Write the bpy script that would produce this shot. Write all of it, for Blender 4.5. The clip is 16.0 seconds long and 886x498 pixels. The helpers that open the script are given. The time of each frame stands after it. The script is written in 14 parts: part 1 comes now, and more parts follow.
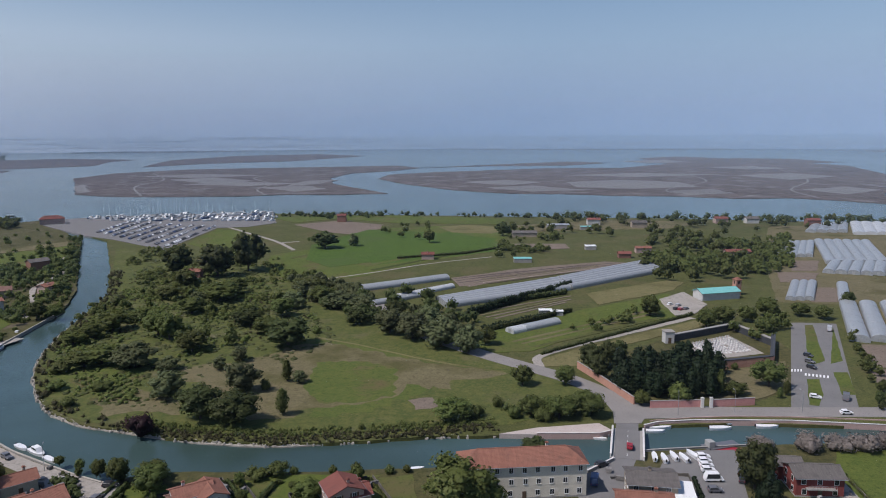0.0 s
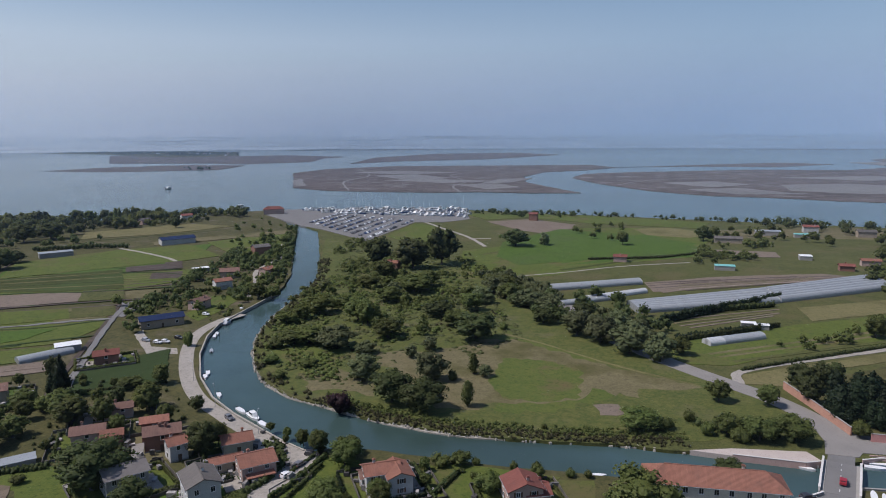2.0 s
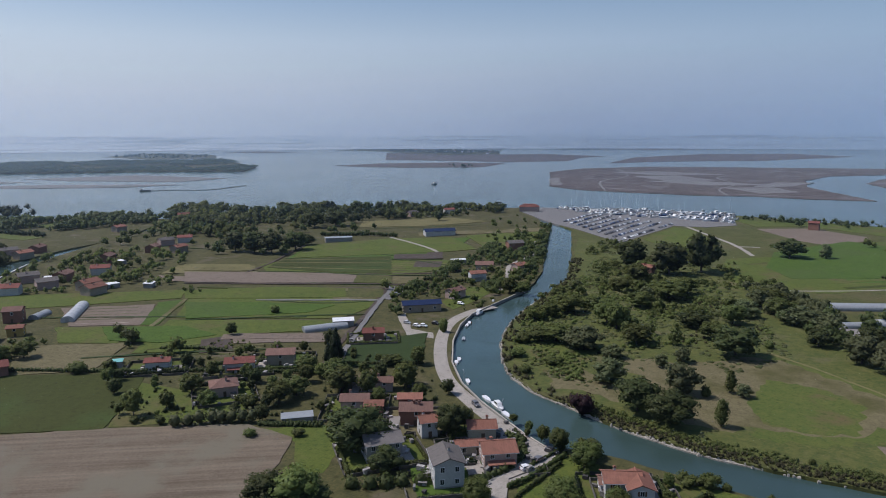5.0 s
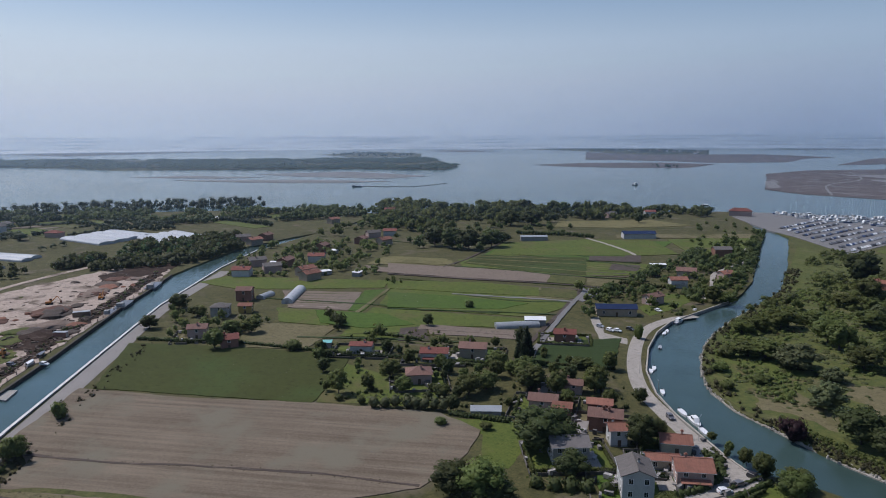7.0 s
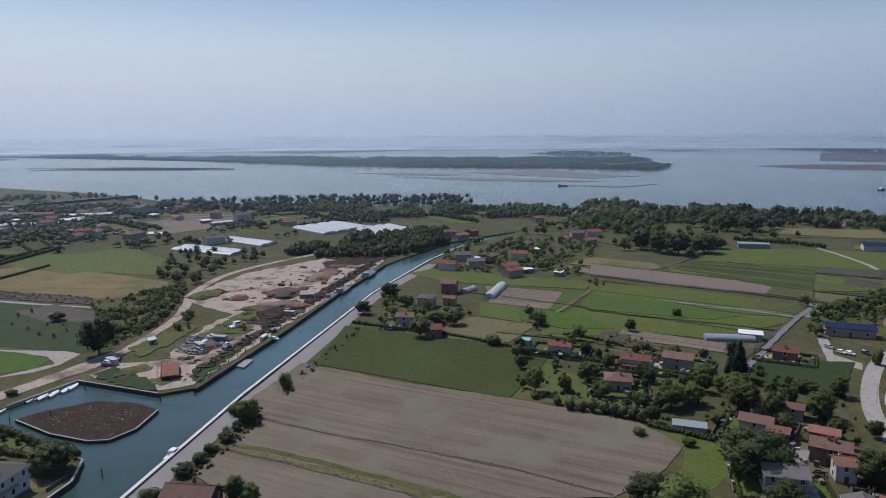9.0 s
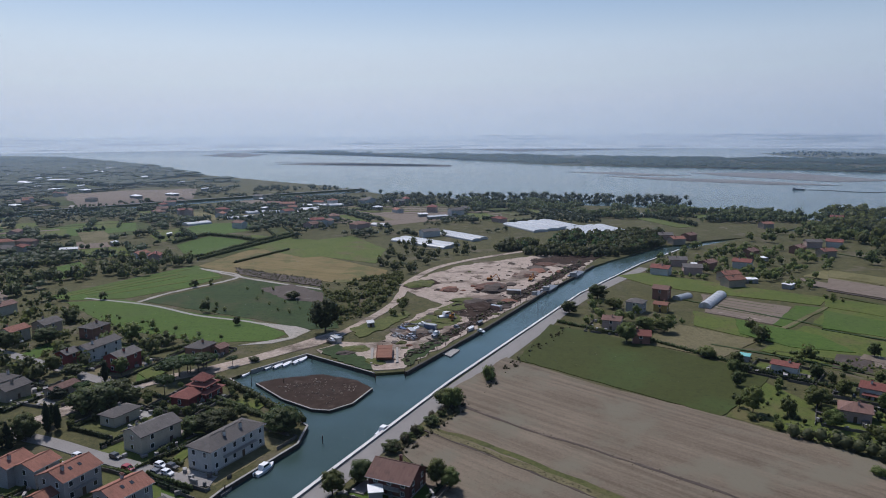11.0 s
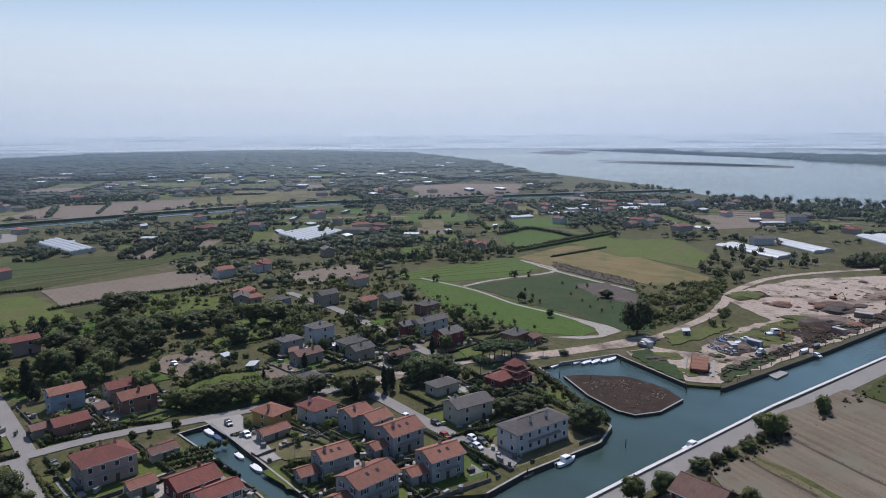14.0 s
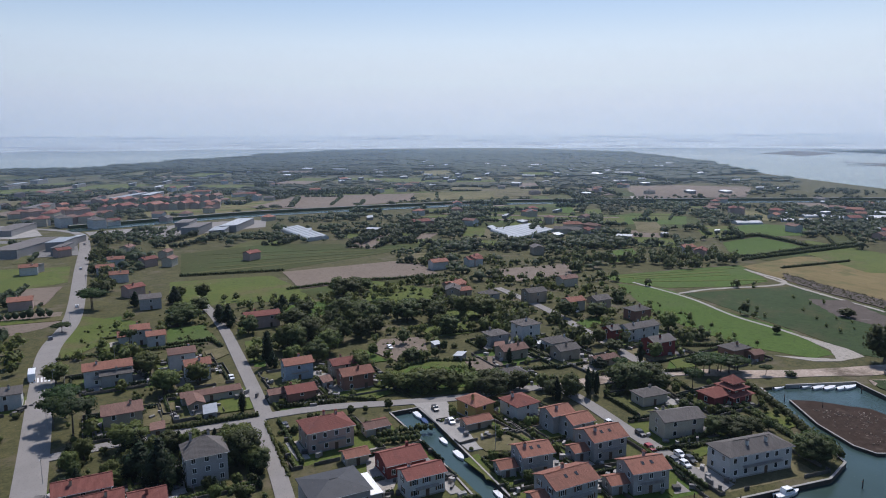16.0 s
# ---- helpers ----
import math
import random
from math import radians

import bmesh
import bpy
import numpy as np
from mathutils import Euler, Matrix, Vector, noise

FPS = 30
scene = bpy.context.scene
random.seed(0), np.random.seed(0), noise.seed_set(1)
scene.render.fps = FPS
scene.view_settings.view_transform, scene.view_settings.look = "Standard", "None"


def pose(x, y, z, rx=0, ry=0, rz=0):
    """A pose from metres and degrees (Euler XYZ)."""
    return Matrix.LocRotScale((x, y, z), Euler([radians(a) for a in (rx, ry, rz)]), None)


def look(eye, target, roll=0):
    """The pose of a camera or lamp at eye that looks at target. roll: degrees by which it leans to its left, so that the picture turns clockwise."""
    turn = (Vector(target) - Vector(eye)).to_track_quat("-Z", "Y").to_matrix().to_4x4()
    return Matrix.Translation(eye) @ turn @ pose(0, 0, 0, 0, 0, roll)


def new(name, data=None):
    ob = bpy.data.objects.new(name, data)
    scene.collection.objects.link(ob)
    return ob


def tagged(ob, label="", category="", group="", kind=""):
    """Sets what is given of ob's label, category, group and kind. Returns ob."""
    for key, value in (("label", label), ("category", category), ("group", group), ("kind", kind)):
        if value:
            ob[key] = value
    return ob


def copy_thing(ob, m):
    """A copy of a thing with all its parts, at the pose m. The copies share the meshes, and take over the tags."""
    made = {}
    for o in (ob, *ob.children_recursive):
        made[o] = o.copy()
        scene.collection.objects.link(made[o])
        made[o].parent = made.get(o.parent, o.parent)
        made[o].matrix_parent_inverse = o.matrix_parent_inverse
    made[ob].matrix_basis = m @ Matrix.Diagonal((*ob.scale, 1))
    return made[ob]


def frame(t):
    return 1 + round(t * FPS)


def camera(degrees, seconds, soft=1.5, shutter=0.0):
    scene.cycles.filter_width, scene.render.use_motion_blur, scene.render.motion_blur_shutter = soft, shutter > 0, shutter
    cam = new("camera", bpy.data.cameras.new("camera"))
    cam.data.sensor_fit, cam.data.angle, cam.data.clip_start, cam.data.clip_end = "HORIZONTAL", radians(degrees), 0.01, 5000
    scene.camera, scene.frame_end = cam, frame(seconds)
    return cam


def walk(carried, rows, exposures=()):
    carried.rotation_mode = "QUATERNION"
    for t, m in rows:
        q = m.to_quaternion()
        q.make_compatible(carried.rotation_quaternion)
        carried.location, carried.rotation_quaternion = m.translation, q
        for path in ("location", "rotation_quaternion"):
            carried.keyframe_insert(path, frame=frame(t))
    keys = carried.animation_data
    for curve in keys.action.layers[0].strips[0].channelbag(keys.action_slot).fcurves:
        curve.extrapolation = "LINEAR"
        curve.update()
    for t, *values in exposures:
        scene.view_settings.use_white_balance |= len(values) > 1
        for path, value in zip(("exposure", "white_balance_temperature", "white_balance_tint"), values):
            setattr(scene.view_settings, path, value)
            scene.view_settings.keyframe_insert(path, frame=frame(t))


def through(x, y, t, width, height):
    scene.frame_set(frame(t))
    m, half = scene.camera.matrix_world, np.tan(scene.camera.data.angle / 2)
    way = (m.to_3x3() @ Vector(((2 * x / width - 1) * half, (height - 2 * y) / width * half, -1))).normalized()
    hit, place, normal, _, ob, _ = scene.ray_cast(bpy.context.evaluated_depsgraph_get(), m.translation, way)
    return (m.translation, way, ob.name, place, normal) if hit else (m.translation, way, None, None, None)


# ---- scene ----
# the camera hovers in one place and turns slowly to its left
cam = camera(64.83, 16.0, soft=1.0)
EYE = (0.0, 0.0, 90.0)
PATH = [
    (0.0, pose(*EYE, 80.772, 0.275, 0.000)),
    (0.5, pose(*EYE, 80.784, 0.256, 4.223)),
    (1.0, pose(*EYE, 80.768, 0.295, 8.249)),
    (1.5, pose(*EYE, 80.758, 0.270, 12.188)),
    (2.0, pose(*EYE, 80.741, 0.284, 15.728)),
    (2.5, pose(*EYE, 80.744, 0.273, 18.950)),
    (3.0, pose(*EYE, 80.735, 0.270, 22.116)),
    (3.5, pose(*EYE, 80.744, 0.244, 25.320)),
    (6.0, pose(*EYE, 80.758, 0.268, 44.568)),
    (6.5, pose(*EYE, 80.764, 0.308, 48.567)),
    (7.0, pose(*EYE, 80.767, 0.328, 52.584)),
    (7.5, pose(*EYE, 80.794, 0.374, 56.608)),
    (8.0, pose(*EYE, 80.790, 0.367, 60.767)),
    (8.5, pose(*EYE, 80.775, 0.435, 65.019)),
    (9.0, pose(*EYE, 80.787, 0.418, 69.324)),
    (11.5, pose(*EYE, 80.738, 0.299, 90.871)),
    (12.0, pose(*EYE, 80.727, 0.294, 95.167)),
    (12.5, pose(*EYE, 80.720, 0.337, 99.491)),
    (13.0, pose(*EYE, 80.726, 0.342, 103.860)),
    (13.5, pose(*EYE, 80.738, 0.314, 108.209)),
    (14.0, pose(*EYE, 80.731, 0.337, 112.479)),
    (14.5, pose(*EYE, 80.722, 0.315, 116.862)),
    (15.0, pose(*EYE, 80.718, 0.315, 121.203)),
    (15.5, pose(*EYE, 80.706, 0.289, 125.552)),
    (16.0, pose(*EYE, 80.710, 0.245, 129.823)),
]
walk(cam, PATH, exposures=[(0.0, 0.03, 6060, 16), (6.0, -0.05, 5900, 15.3), (9.0, -0.13, 5830, 15), (12.5, 0.0, 5850, 15), (16.0, 0.12, 5880, 15)])

# ---- sky, sun ----
SUN_YAW, SUN_UP = 115.0, 55.0          # degrees to the left of the first view, and above the horizon
# painted haze tones of the glowing horizon ring, away from and towards the sun
HAZE_FAR, HAZE_SUN = (0.225, 0.312, 0.425), (0.67, 0.70, 0.72)
world = bpy.data.worlds.new("sky")
scene.world = world
world.use_nodes = True
wn, wl = world.node_tree.nodes, world.node_tree.links
sky = wn.new("ShaderNodeTexSky")
sky.sky_type = "NISHITA"
sky.sun_disc = False
sky.sun_elevation = radians(SUN_UP)
sky.sun_rotation = radians(-SUN_YAW)
sky.altitude, sky.air_density, sky.dust_density, sky.ozone_density = 50, 1.25, 0.6, 3.0
scaled = wn.new("ShaderNodeVectorMath")
scaled.operation = "SCALE"
scaled.inputs["Scale"].default_value = 0.084
wl.new(sky.outputs[0], scaled.inputs[0])
# summer haze: thick at the horizon, paler towards the sun
to = wn.new("ShaderNodeTexCoord").outputs["Generated"]
sep = wn.new("ShaderNodeSeparateXYZ")
wl.new(to, sep.inputs[0])
thick = wn.new("ShaderNodeMapRange")
thick.interpolation_type = "SMOOTHSTEP"
for key, v in (("From Min", 0.0), ("From Max", 0.24), ("To Min", 0.97), ("To Max", 0.02)):
    thick.inputs[key].default_value = v
wl.new(sep.outputs["Z"], thick.inputs["Value"])
toward = wn.new("ShaderNodeVectorMath")
toward.operation = "DOT_PRODUCT"
toward.inputs[1].default_value = (-math.sin(radians(SUN_YAW)), math.cos(radians(SUN_YAW)), 0.3)
wl.new(to, toward.inputs[0])
near_sun = wn.new("ShaderNodeMapRange")
for key, v in (("From Min", -0.5), ("From Max", 1.0)):
    near_sun.inputs[key].default_value = v
wl.new(toward.outputs["Value"], near_sun.inputs["Value"])
haze = wn.new("ShaderNodeMix")
haze.data_type = "RGBA"
haze.inputs["A"].default_value, haze.inputs["B"].default_value = (0.270, 0.372, 0.530, 1), (0.795, 0.810, 0.80, 1)
wl.new(near_sun.outputs[0], haze.inputs["Factor"])
veil = wn.new("ShaderNodeMix")
veil.data_type = "RGBA"
wl.new(thick.outputs[0], veil.inputs["Factor"])
wl.new(scaled.outputs[0], veil.inputs["A"])
wl.new(haze.outputs["Result"], veil.inputs["B"])
wl.new(veil.outputs["Result"], wn["Background"].inputs[0])
wn["Background"].inputs[1].default_value = 1.0
sun = new("sun", bpy.data.lights.new("sun", "SUN"))
sun.data.energy, sun.data.angle, sun.data.color = 3.9, radians(0.5), (1.0, 0.92, 0.81)
sun.matrix_basis = look((-math.sin(radians(SUN_YAW)) * math.cos(radians(SUN_UP)), math.cos(radians(SUN_YAW)) * math.cos(radians(SUN_UP)), math.sin(radians(SUN_UP))), (0, 0, 0))

# ---- materials ----
MATS = {}


def nodes_of(name, rough=0.85, metal=0.0, spec=0.3):
    m = bpy.data.materials.new(name)
    m.use_nodes = True
    b = m.node_tree.nodes["Principled BSDF"]
    b.inputs["Roughness"].default_value = rough
    b.inputs["Metallic"].default_value = metal
    b.inputs["Specular IOR Level"].default_value = spec
    return m, m.node_tree.nodes, m.node_tree.links, b


def ramp(n, stops):
    r = n.new("ShaderNodeValToRGB")
    while len(r.color_ramp.elements) < len(stops):
        r.color_ramp.elements.new(0.5)
    for e, (p, c) in zip(r.color_ramp.elements, stops):
        e.position, e.color = p, (*c, 1)
    return r


def noise_node(n, l, vec, scale, detail=4.0, rough=0.6):
    t = n.new("ShaderNodeTexNoise")
    t.inputs["Scale"].default_value, t.inputs["Detail"].default_value, t.inputs["Roughness"].default_value = scale, detail, rough
    l.new(vec, t.inputs["Vector"])
    return t


def mix(n, l, a, b, fac, mode="MIX"):
    m = n.new("ShaderNodeMix")
    m.data_type, m.blend_type = "RGBA", mode
    for s, v in ((m.inputs["Factor"], fac), (m.inputs["A"], a), (m.inputs["B"], b)):
        if hasattr(v, "links"):
            l.new(v, s)
        elif isinstance(v, tuple):
            s.default_value = (*v, 1)
        else:
            s.default_value = v
    return m.outputs["Result"]


def tone(c):
    """Greens of a late spring: a little warm and dull."""
    return (c[0] * 1.06, c[1] * 0.86, c[2] * 0.84) if c and 0.68 * c[1] < c[0] < 1.05 * c[1] and c[1] > c[2] * 1.5 else c


def surface(name, dark, light, scale=0.3, fine=3.0, rough=0.88, bump=0.3, spread=0.25, metal=0.0, spec=0.25, per_object=0.0, per_island=0.0, patch=None, patch_scale=0.03, patch_at=0.55):
    """A worn matt surface: two tones mixed by coarse and fine noise, with relief; patch adds a third tone in large blots."""
    if name in MATS:
        return MATS[name]
    m, n, l, b = nodes_of(name, rough, metal, spec)
    dark, light, patch = tone(dark), tone(light), tone(patch)
    co = n.new("ShaderNodeTexCoord").outputs["Object"]
    big, small = noise_node(n, l, co, scale, 5), noise_node(n, l, co, fine, 5, 0.7)
    ground = rough >= 0.95 and scale < 0.2
    if ground:
        # grass and soil also vary over a few metres
        mid = noise_node(n, l, co, (scale * fine) ** 0.5, 5, 0.7)
        both = n.new("ShaderNodeMix")
        both.inputs["Factor"].default_value = 0.62
        l.new(big.outputs["Fac"], both.inputs["A"])
        l.new(mid.outputs["Fac"], both.inputs["B"])
        spread *= 0.5
    add = n.new("ShaderNodeMath")
    add.operation = "MULTIPLY_ADD"
    l.new(small.outputs["Fac"], add.inputs[0])
    add.inputs[1].default_value = 0.5
    half = n.new("ShaderNodeMath")
    half.operation = "MULTIPLY"
    l.new(both.outputs["Result"] if ground else big.outputs["Fac"], half.inputs[0])
    half.inputs[1].default_value = 0.5
    l.new(half.outputs[0], add.inputs[2])
    r = ramp(n, [(0.5 - spread, dark), (0.5 + spread, light)])
    l.new(add.outputs[0], r.inputs[0])
    col = r.outputs[0]
    if patch:
        blot = noise_node(n, l, co, patch_scale, 6, 0.62)
        pr = ramp(n, [(patch_at - 0.06, (0, 0, 0)), (patch_at + 0.08, (1, 1, 1))])
        l.new(blot.outputs["Fac"], pr.inputs[0])
        col = mix(n, l, col, patch, pr.outputs[0])
    if ground:
        # tufts and clods
        tuft = ramp(n, [(0.55, (0, 0, 0)), (0.66, (0.6, 0.6, 0.6))])
        l.new(noise_node(n, l, co, min(0.5, fine * 0.5), 3, 0.75).outputs["Fac"], tuft.inputs[0])
        col = mix(n, l, col, tuple(v * 0.6 for v in dark), tuft.outputs[0])
    if per_object or per_island:
        rnd = n.new("ShaderNodeObjectInfo").outputs["Random"] if per_object else n.new("ShaderNodeNewGeometry").outputs["Random Per Island"]
        k = per_object or per_island
        rr = n.new("ShaderNodeMapRange")
        rr.inputs["To Min"].default_value, rr.inputs["To Max"].default_value = 1 - k, 1 + k
        l.new(rnd, rr.inputs["Value"])
        hsv = n.new("ShaderNodeHueSaturation")
        l.new(rr.outputs[0], hsv.inputs["Value"])
        l.new(col, hsv.inputs["Color"])
        col = hsv.outputs[0]
    l.new(col, b.inputs["Base Color"])
    if bump:
        bp = n.new("ShaderNodeBump")
        bp.inputs["Strength"].default_value, bp.inputs["Distance"].default_value = bump, 0.1
        l.new(small.outputs["Fac"], bp.inputs["Height"])
        l.new(bp.outputs[0], b.inputs["Normal"])
    MATS[name] = m
    return m


def leaf(name, dark, light, gap=0.25, through=0.52):
    """Foliage: each leaf clump takes its own tone, each tree its own shade; a little light shines through."""
    if name in MATS:
        return MATS[name]
    m, n, l, b = nodes_of(name, 0.6, 0.0, 0.25)
    isl = n.new("ShaderNodeNewGeometry").outputs["Random Per Island"]
    blot = noise_node(n, l, n.new("ShaderNodeNewGeometry").outputs["Position"], 0.16, 3)
    part_tone = n.new("ShaderNodeMix")
    part_tone.inputs["Factor"].default_value = 0.6
    l.new(isl, part_tone.inputs["A"])
    l.new(blot.outputs["Fac"], part_tone.inputs["B"])
    r = ramp(n, [(0.15, dark), (0.85, light)])
    l.new(part_tone.outputs["Result"], r.inputs[0])
    rr = n.new("ShaderNodeMapRange")
    rr.inputs["To Min"].default_value, rr.inputs["To Max"].default_value = 1 - gap, 1 + gap
    l.new(n.new("ShaderNodeObjectInfo").outputs["Random"], rr.inputs["Value"])
    hue = n.new("ShaderNodeMapRange")
    hue.inputs["To Min"].default_value, hue.inputs["To Max"].default_value = 0.485, 0.515
    l.new(n.new("ShaderNodeObjectInfo").outputs["Random"], hue.inputs["Value"])
    hsv = n.new("ShaderNodeHueSaturation")
    l.new(hue.outputs[0], hsv.inputs["Hue"])
    l.new(rr.outputs[0], hsv.inputs["Value"])
    l.new(r.outputs[0], hsv.inputs["Color"])
    l.new(hsv.outputs[0], b.inputs["Base Color"])
    tr = n.new("ShaderNodeBsdfTranslucent")
    l.new(hsv.outputs[0], tr.inputs["Color"])
    ms = n.new("ShaderNodeMixShader")
    ms.inputs[0].default_value = through
    l.new(b.outputs[0], ms.inputs[1])
    l.new(tr.outputs[0], ms.inputs[2])
    l.new(ms.outputs[0], n["Material Output"].inputs["Surface"])
    MATS[name] = m
    return m


def rows(name, dark, light, angle, pitch, spread=0.3, rough=0.9, strength=0.5, patch=None):
    """A field worked in parallel rows: angle in degrees of the rows, pitch their distance in metres."""
    if name in MATS:
        return MATS[name]
    m, n, l, b = nodes_of(name, rough, 0.0, 0.2)
    co = n.new("ShaderNodeTexCoord").outputs["Object"]
    mp = n.new("ShaderNodeMapping")
    mp.inputs["Rotation"].default_value[2] = radians(-angle)
    l.new(co, mp.inputs["Vector"])
    st = n.new("ShaderNodeMapping")
    st.inputs["Scale"].default_value = (0.012, 1.0 / pitch, 1.0)
    l.new(mp.outputs[0], st.inputs["Vector"])
    streak = noise_node(n, l, st.outputs[0], 1.0, 3, 0.65)
    big, small = noise_node(n, l, co, 0.035, 4), noise_node(n, l, co, 1.6, 4, 0.7)
    a = mix(n, l, streak.outputs["Fac"], big.outputs["Fac"], 1 - strength)
    a = mix(n, l, a, small.outputs["Fac"], 0.3)
    r = ramp(n, [(0.5 - spread / 2, dark), (0.5 + spread / 2, light)])
    l.new(a, r.inputs[0])
    col = r.outputs[0]
    if patch:
        blot = noise_node(n, l, co, 0.05, 5, 0.6)
        pr = ramp(n, [(0.5, (0, 0, 0)), (0.64, (1, 1, 1))])
        l.new(blot.outputs["Fac"], pr.inputs[0])
        col = mix(n, l, col, patch, pr.outputs[0])
    l.new(col, b.inputs["Base Color"])
    bp = n.new("ShaderNodeBump")
    bp.inputs["Strength"].default_value, bp.inputs["Distance"].default_value = 0.5, 0.12
    l.new(streak.outputs["Fac"], bp.inputs["Height"])
    l.new(bp.outputs[0], b.inputs["Normal"])
    MATS[name] = m
    return m


def tiles(name, dark, light):
    """Clay roof tiles: courses and channels as relief, tone by tone, lichen in blots."""
    if name in MATS:
        return MATS[name]
    m, n, l, b = nodes_of(name, 0.85, 0.0, 0.25)
    co = n.new("ShaderNodeTexCoord").outputs["Object"]
    wv = n.new("ShaderNodeTexWave")
    wv.bands_direction = "X"
    wv.inputs["Scale"].default_value, wv.inputs["Distortion"].default_value = 1.3, 0.6
    l.new(co, wv.inputs["Vector"])
    st = n.new("ShaderNodeMapping")
    st.inputs["Scale"].default_value = (2.0, 0.35, 0.35)
    l.new(co, st.inputs["Vector"])
    streak, small, big = noise_node(n, l, st.outputs[0], 1.0, 4), noise_node(n, l, co, 5.0, 3, 0.8), noise_node(n, l, co, 0.35, 4)
    a = mix(n, l, streak.outputs["Fac"], small.outputs["Fac"], 0.45)
    r = ramp(n, [(0.28, dark), (0.72, light)])
    l.new(a, r.inputs[0])
    pr = ramp(n, [(0.52, (0, 0, 0)), (0.72, (0.55, 0.55, 0.55))])
    l.new(big.outputs["Fac"], pr.inputs[0])
    col = mix(n, l, r.outputs[0], tuple(v * 0.6 + 0.02 for v in dark), pr.outputs[0])
    rr = n.new("ShaderNodeMapRange")
    rr.inputs["To Min"].default_value, rr.inputs["To Max"].default_value = 0.85, 1.15
    l.new(n.new("ShaderNodeObjectInfo").outputs["Random"], rr.inputs["Value"])
    hsv = n.new("ShaderNodeHueSaturation")
    l.new(rr.outputs[0], hsv.inputs["Value"])
    l.new(col, hsv.inputs["Color"])
    l.new(hsv.outputs[0], b.inputs["Base Color"])
    bp = n.new("ShaderNodeBump")
    bp.inputs["Strength"].default_value, bp.inputs["Distance"].default_value = 0.6, 0.08
    l.new(wv.outputs["Fac"], bp.inputs["Height"])
    l.new(bp.outputs[0], b.inputs["Normal"])
    MATS[name] = m
    return m


def plaster(rgb):
    """Painted render with rain streaks and faded patches."""
    key = "plaster_%02x%02x%02x" % tuple(int(v * 255) for v in rgb)
    return surface(key, tuple(v * 0.48 for v in rgb), tuple(min(0.72, v * 0.74) for v in rgb), 0.5, 4.0, 0.9, 0.15, 0.25)


def water_material():
    m, n, l, b = nodes_of("canal_water", 0.15, 0.0, 0.40)
    co = n.new("ShaderNodeTexCoord").outputs["Object"]
    big, mid = noise_node(n, l, co, 0.012, 4), noise_node(n, l, co, 0.004, 5)
    st = n.new("ShaderNodeMapping")
    st.inputs["Scale"].default_value = (0.6, 0.6, 1)
    l.new(co, st.inputs["Vector"])
    rip, swell = noise_node(n, l, st.outputs[0], 1.6, 4, 0.6), noise_node(n, l, co, 0.09, 3)
    r = ramp(n, [(0.3, (0.028, 0.048, 0.043)), (0.7, (0.042, 0.070, 0.062))])
    l.new(big.outputs["Fac"], r.inputs[0])
    r2 = ramp(n, [(0.42, (0, 0, 0)), (0.62, (0.6, 0.6, 0.6))])
    l.new(mid.outputs["Fac"], r2.inputs[0])
    l.new(mix(n, l, r.outputs[0], (0.078, 0.136, 0.156), r2.outputs[0]), b.inputs["Base Color"])
    b.inputs["IOR"].default_value = 1.33
    h = mix(n, l, rip.outputs["Fac"], swell.outputs["Fac"], 0.4)
    bp = n.new("ShaderNodeBump")
    bp.inputs["Strength"].default_value, bp.inputs["Distance"].default_value = 0.35, 0.25
    l.new(h, bp.inputs["Height"])
    l.new(bp.outputs[0], b.inputs["Normal"])
    return m


WATER = water_material()
GRASS = surface("meadow_grass", (0.042, 0.060, 0.016), (0.094, 0.120, 0.036), 0.06, 1.2, 0.95, 0.6, 0.2, patch=(0.088, 0.096, 0.040), patch_scale=0.03, patch_at=0.57)
SUBURB = surface("garden_ground", (0.032, 0.044, 0.014), (0.098, 0.108, 0.040), 0.08, 1.0, 0.95, 0.5, 0.2, patch=(0.112, 0.092, 0.060), patch_scale=0.06, patch_at=0.60)
LAWN = surface("lawn_grass", (0.052, 0.080, 0.013), (0.100, 0.140, 0.026), 0.05, 1.5, 0.95, 0.4, 0.22, patch=(0.094, 0.104, 0.040), patch_scale=0.04, patch_at=0.58)
CROP = surface("young_crop_green", (0.032, 0.047, 0.008), (0.049, 0.071, 0.013), 0.05, 1.5, 0.95, 0.5, 0.22, patch=(0.046, 0.068, 0.014), patch_scale=0.02, patch_at=0.57)
SCRUB = surface("scrub_grass", (0.046, 0.068, 0.015), (0.110, 0.132, 0.037), 0.10, 0.9, 0.95, 0.8, 0.2, patch=(0.112, 0.102, 0.050), patch_scale=0.05, patch_at=0.61)
DRY = surface("dry_grass", (0.098, 0.086, 0.042), (0.164, 0.140, 0.072), 0.08, 1.2, 0.95, 0.5, 0.22, patch=(0.072, 0.084, 0.028), patch_scale=0.035, patch_at=0.56)
HAY = surface("yellow_hay_meadow", (0.112, 0.104, 0.04), (0.176, 0.152, 0.068), 0.06, 1.2, 0.95, 0.5, 0.22, patch=(0.088, 0.100, 0.036), patch_scale=0.03, patch_at=0.56)
SOIL = surface("bare_soil", (0.132, 0.1024, 0.0784), (0.2, 0.16, 0.1264), 0.05, 1.3, 0.95, 0.5, 0.25)
SAND = surface("sandy_yard", (0.260, 0.205, 0.166), (0.46, 0.380, 0.314), 0.06, 0.9, 0.95, 0.5, 0.2, patch=(0.120, 0.092, 0.068), patch_scale=0.06, patch_at=0.56)
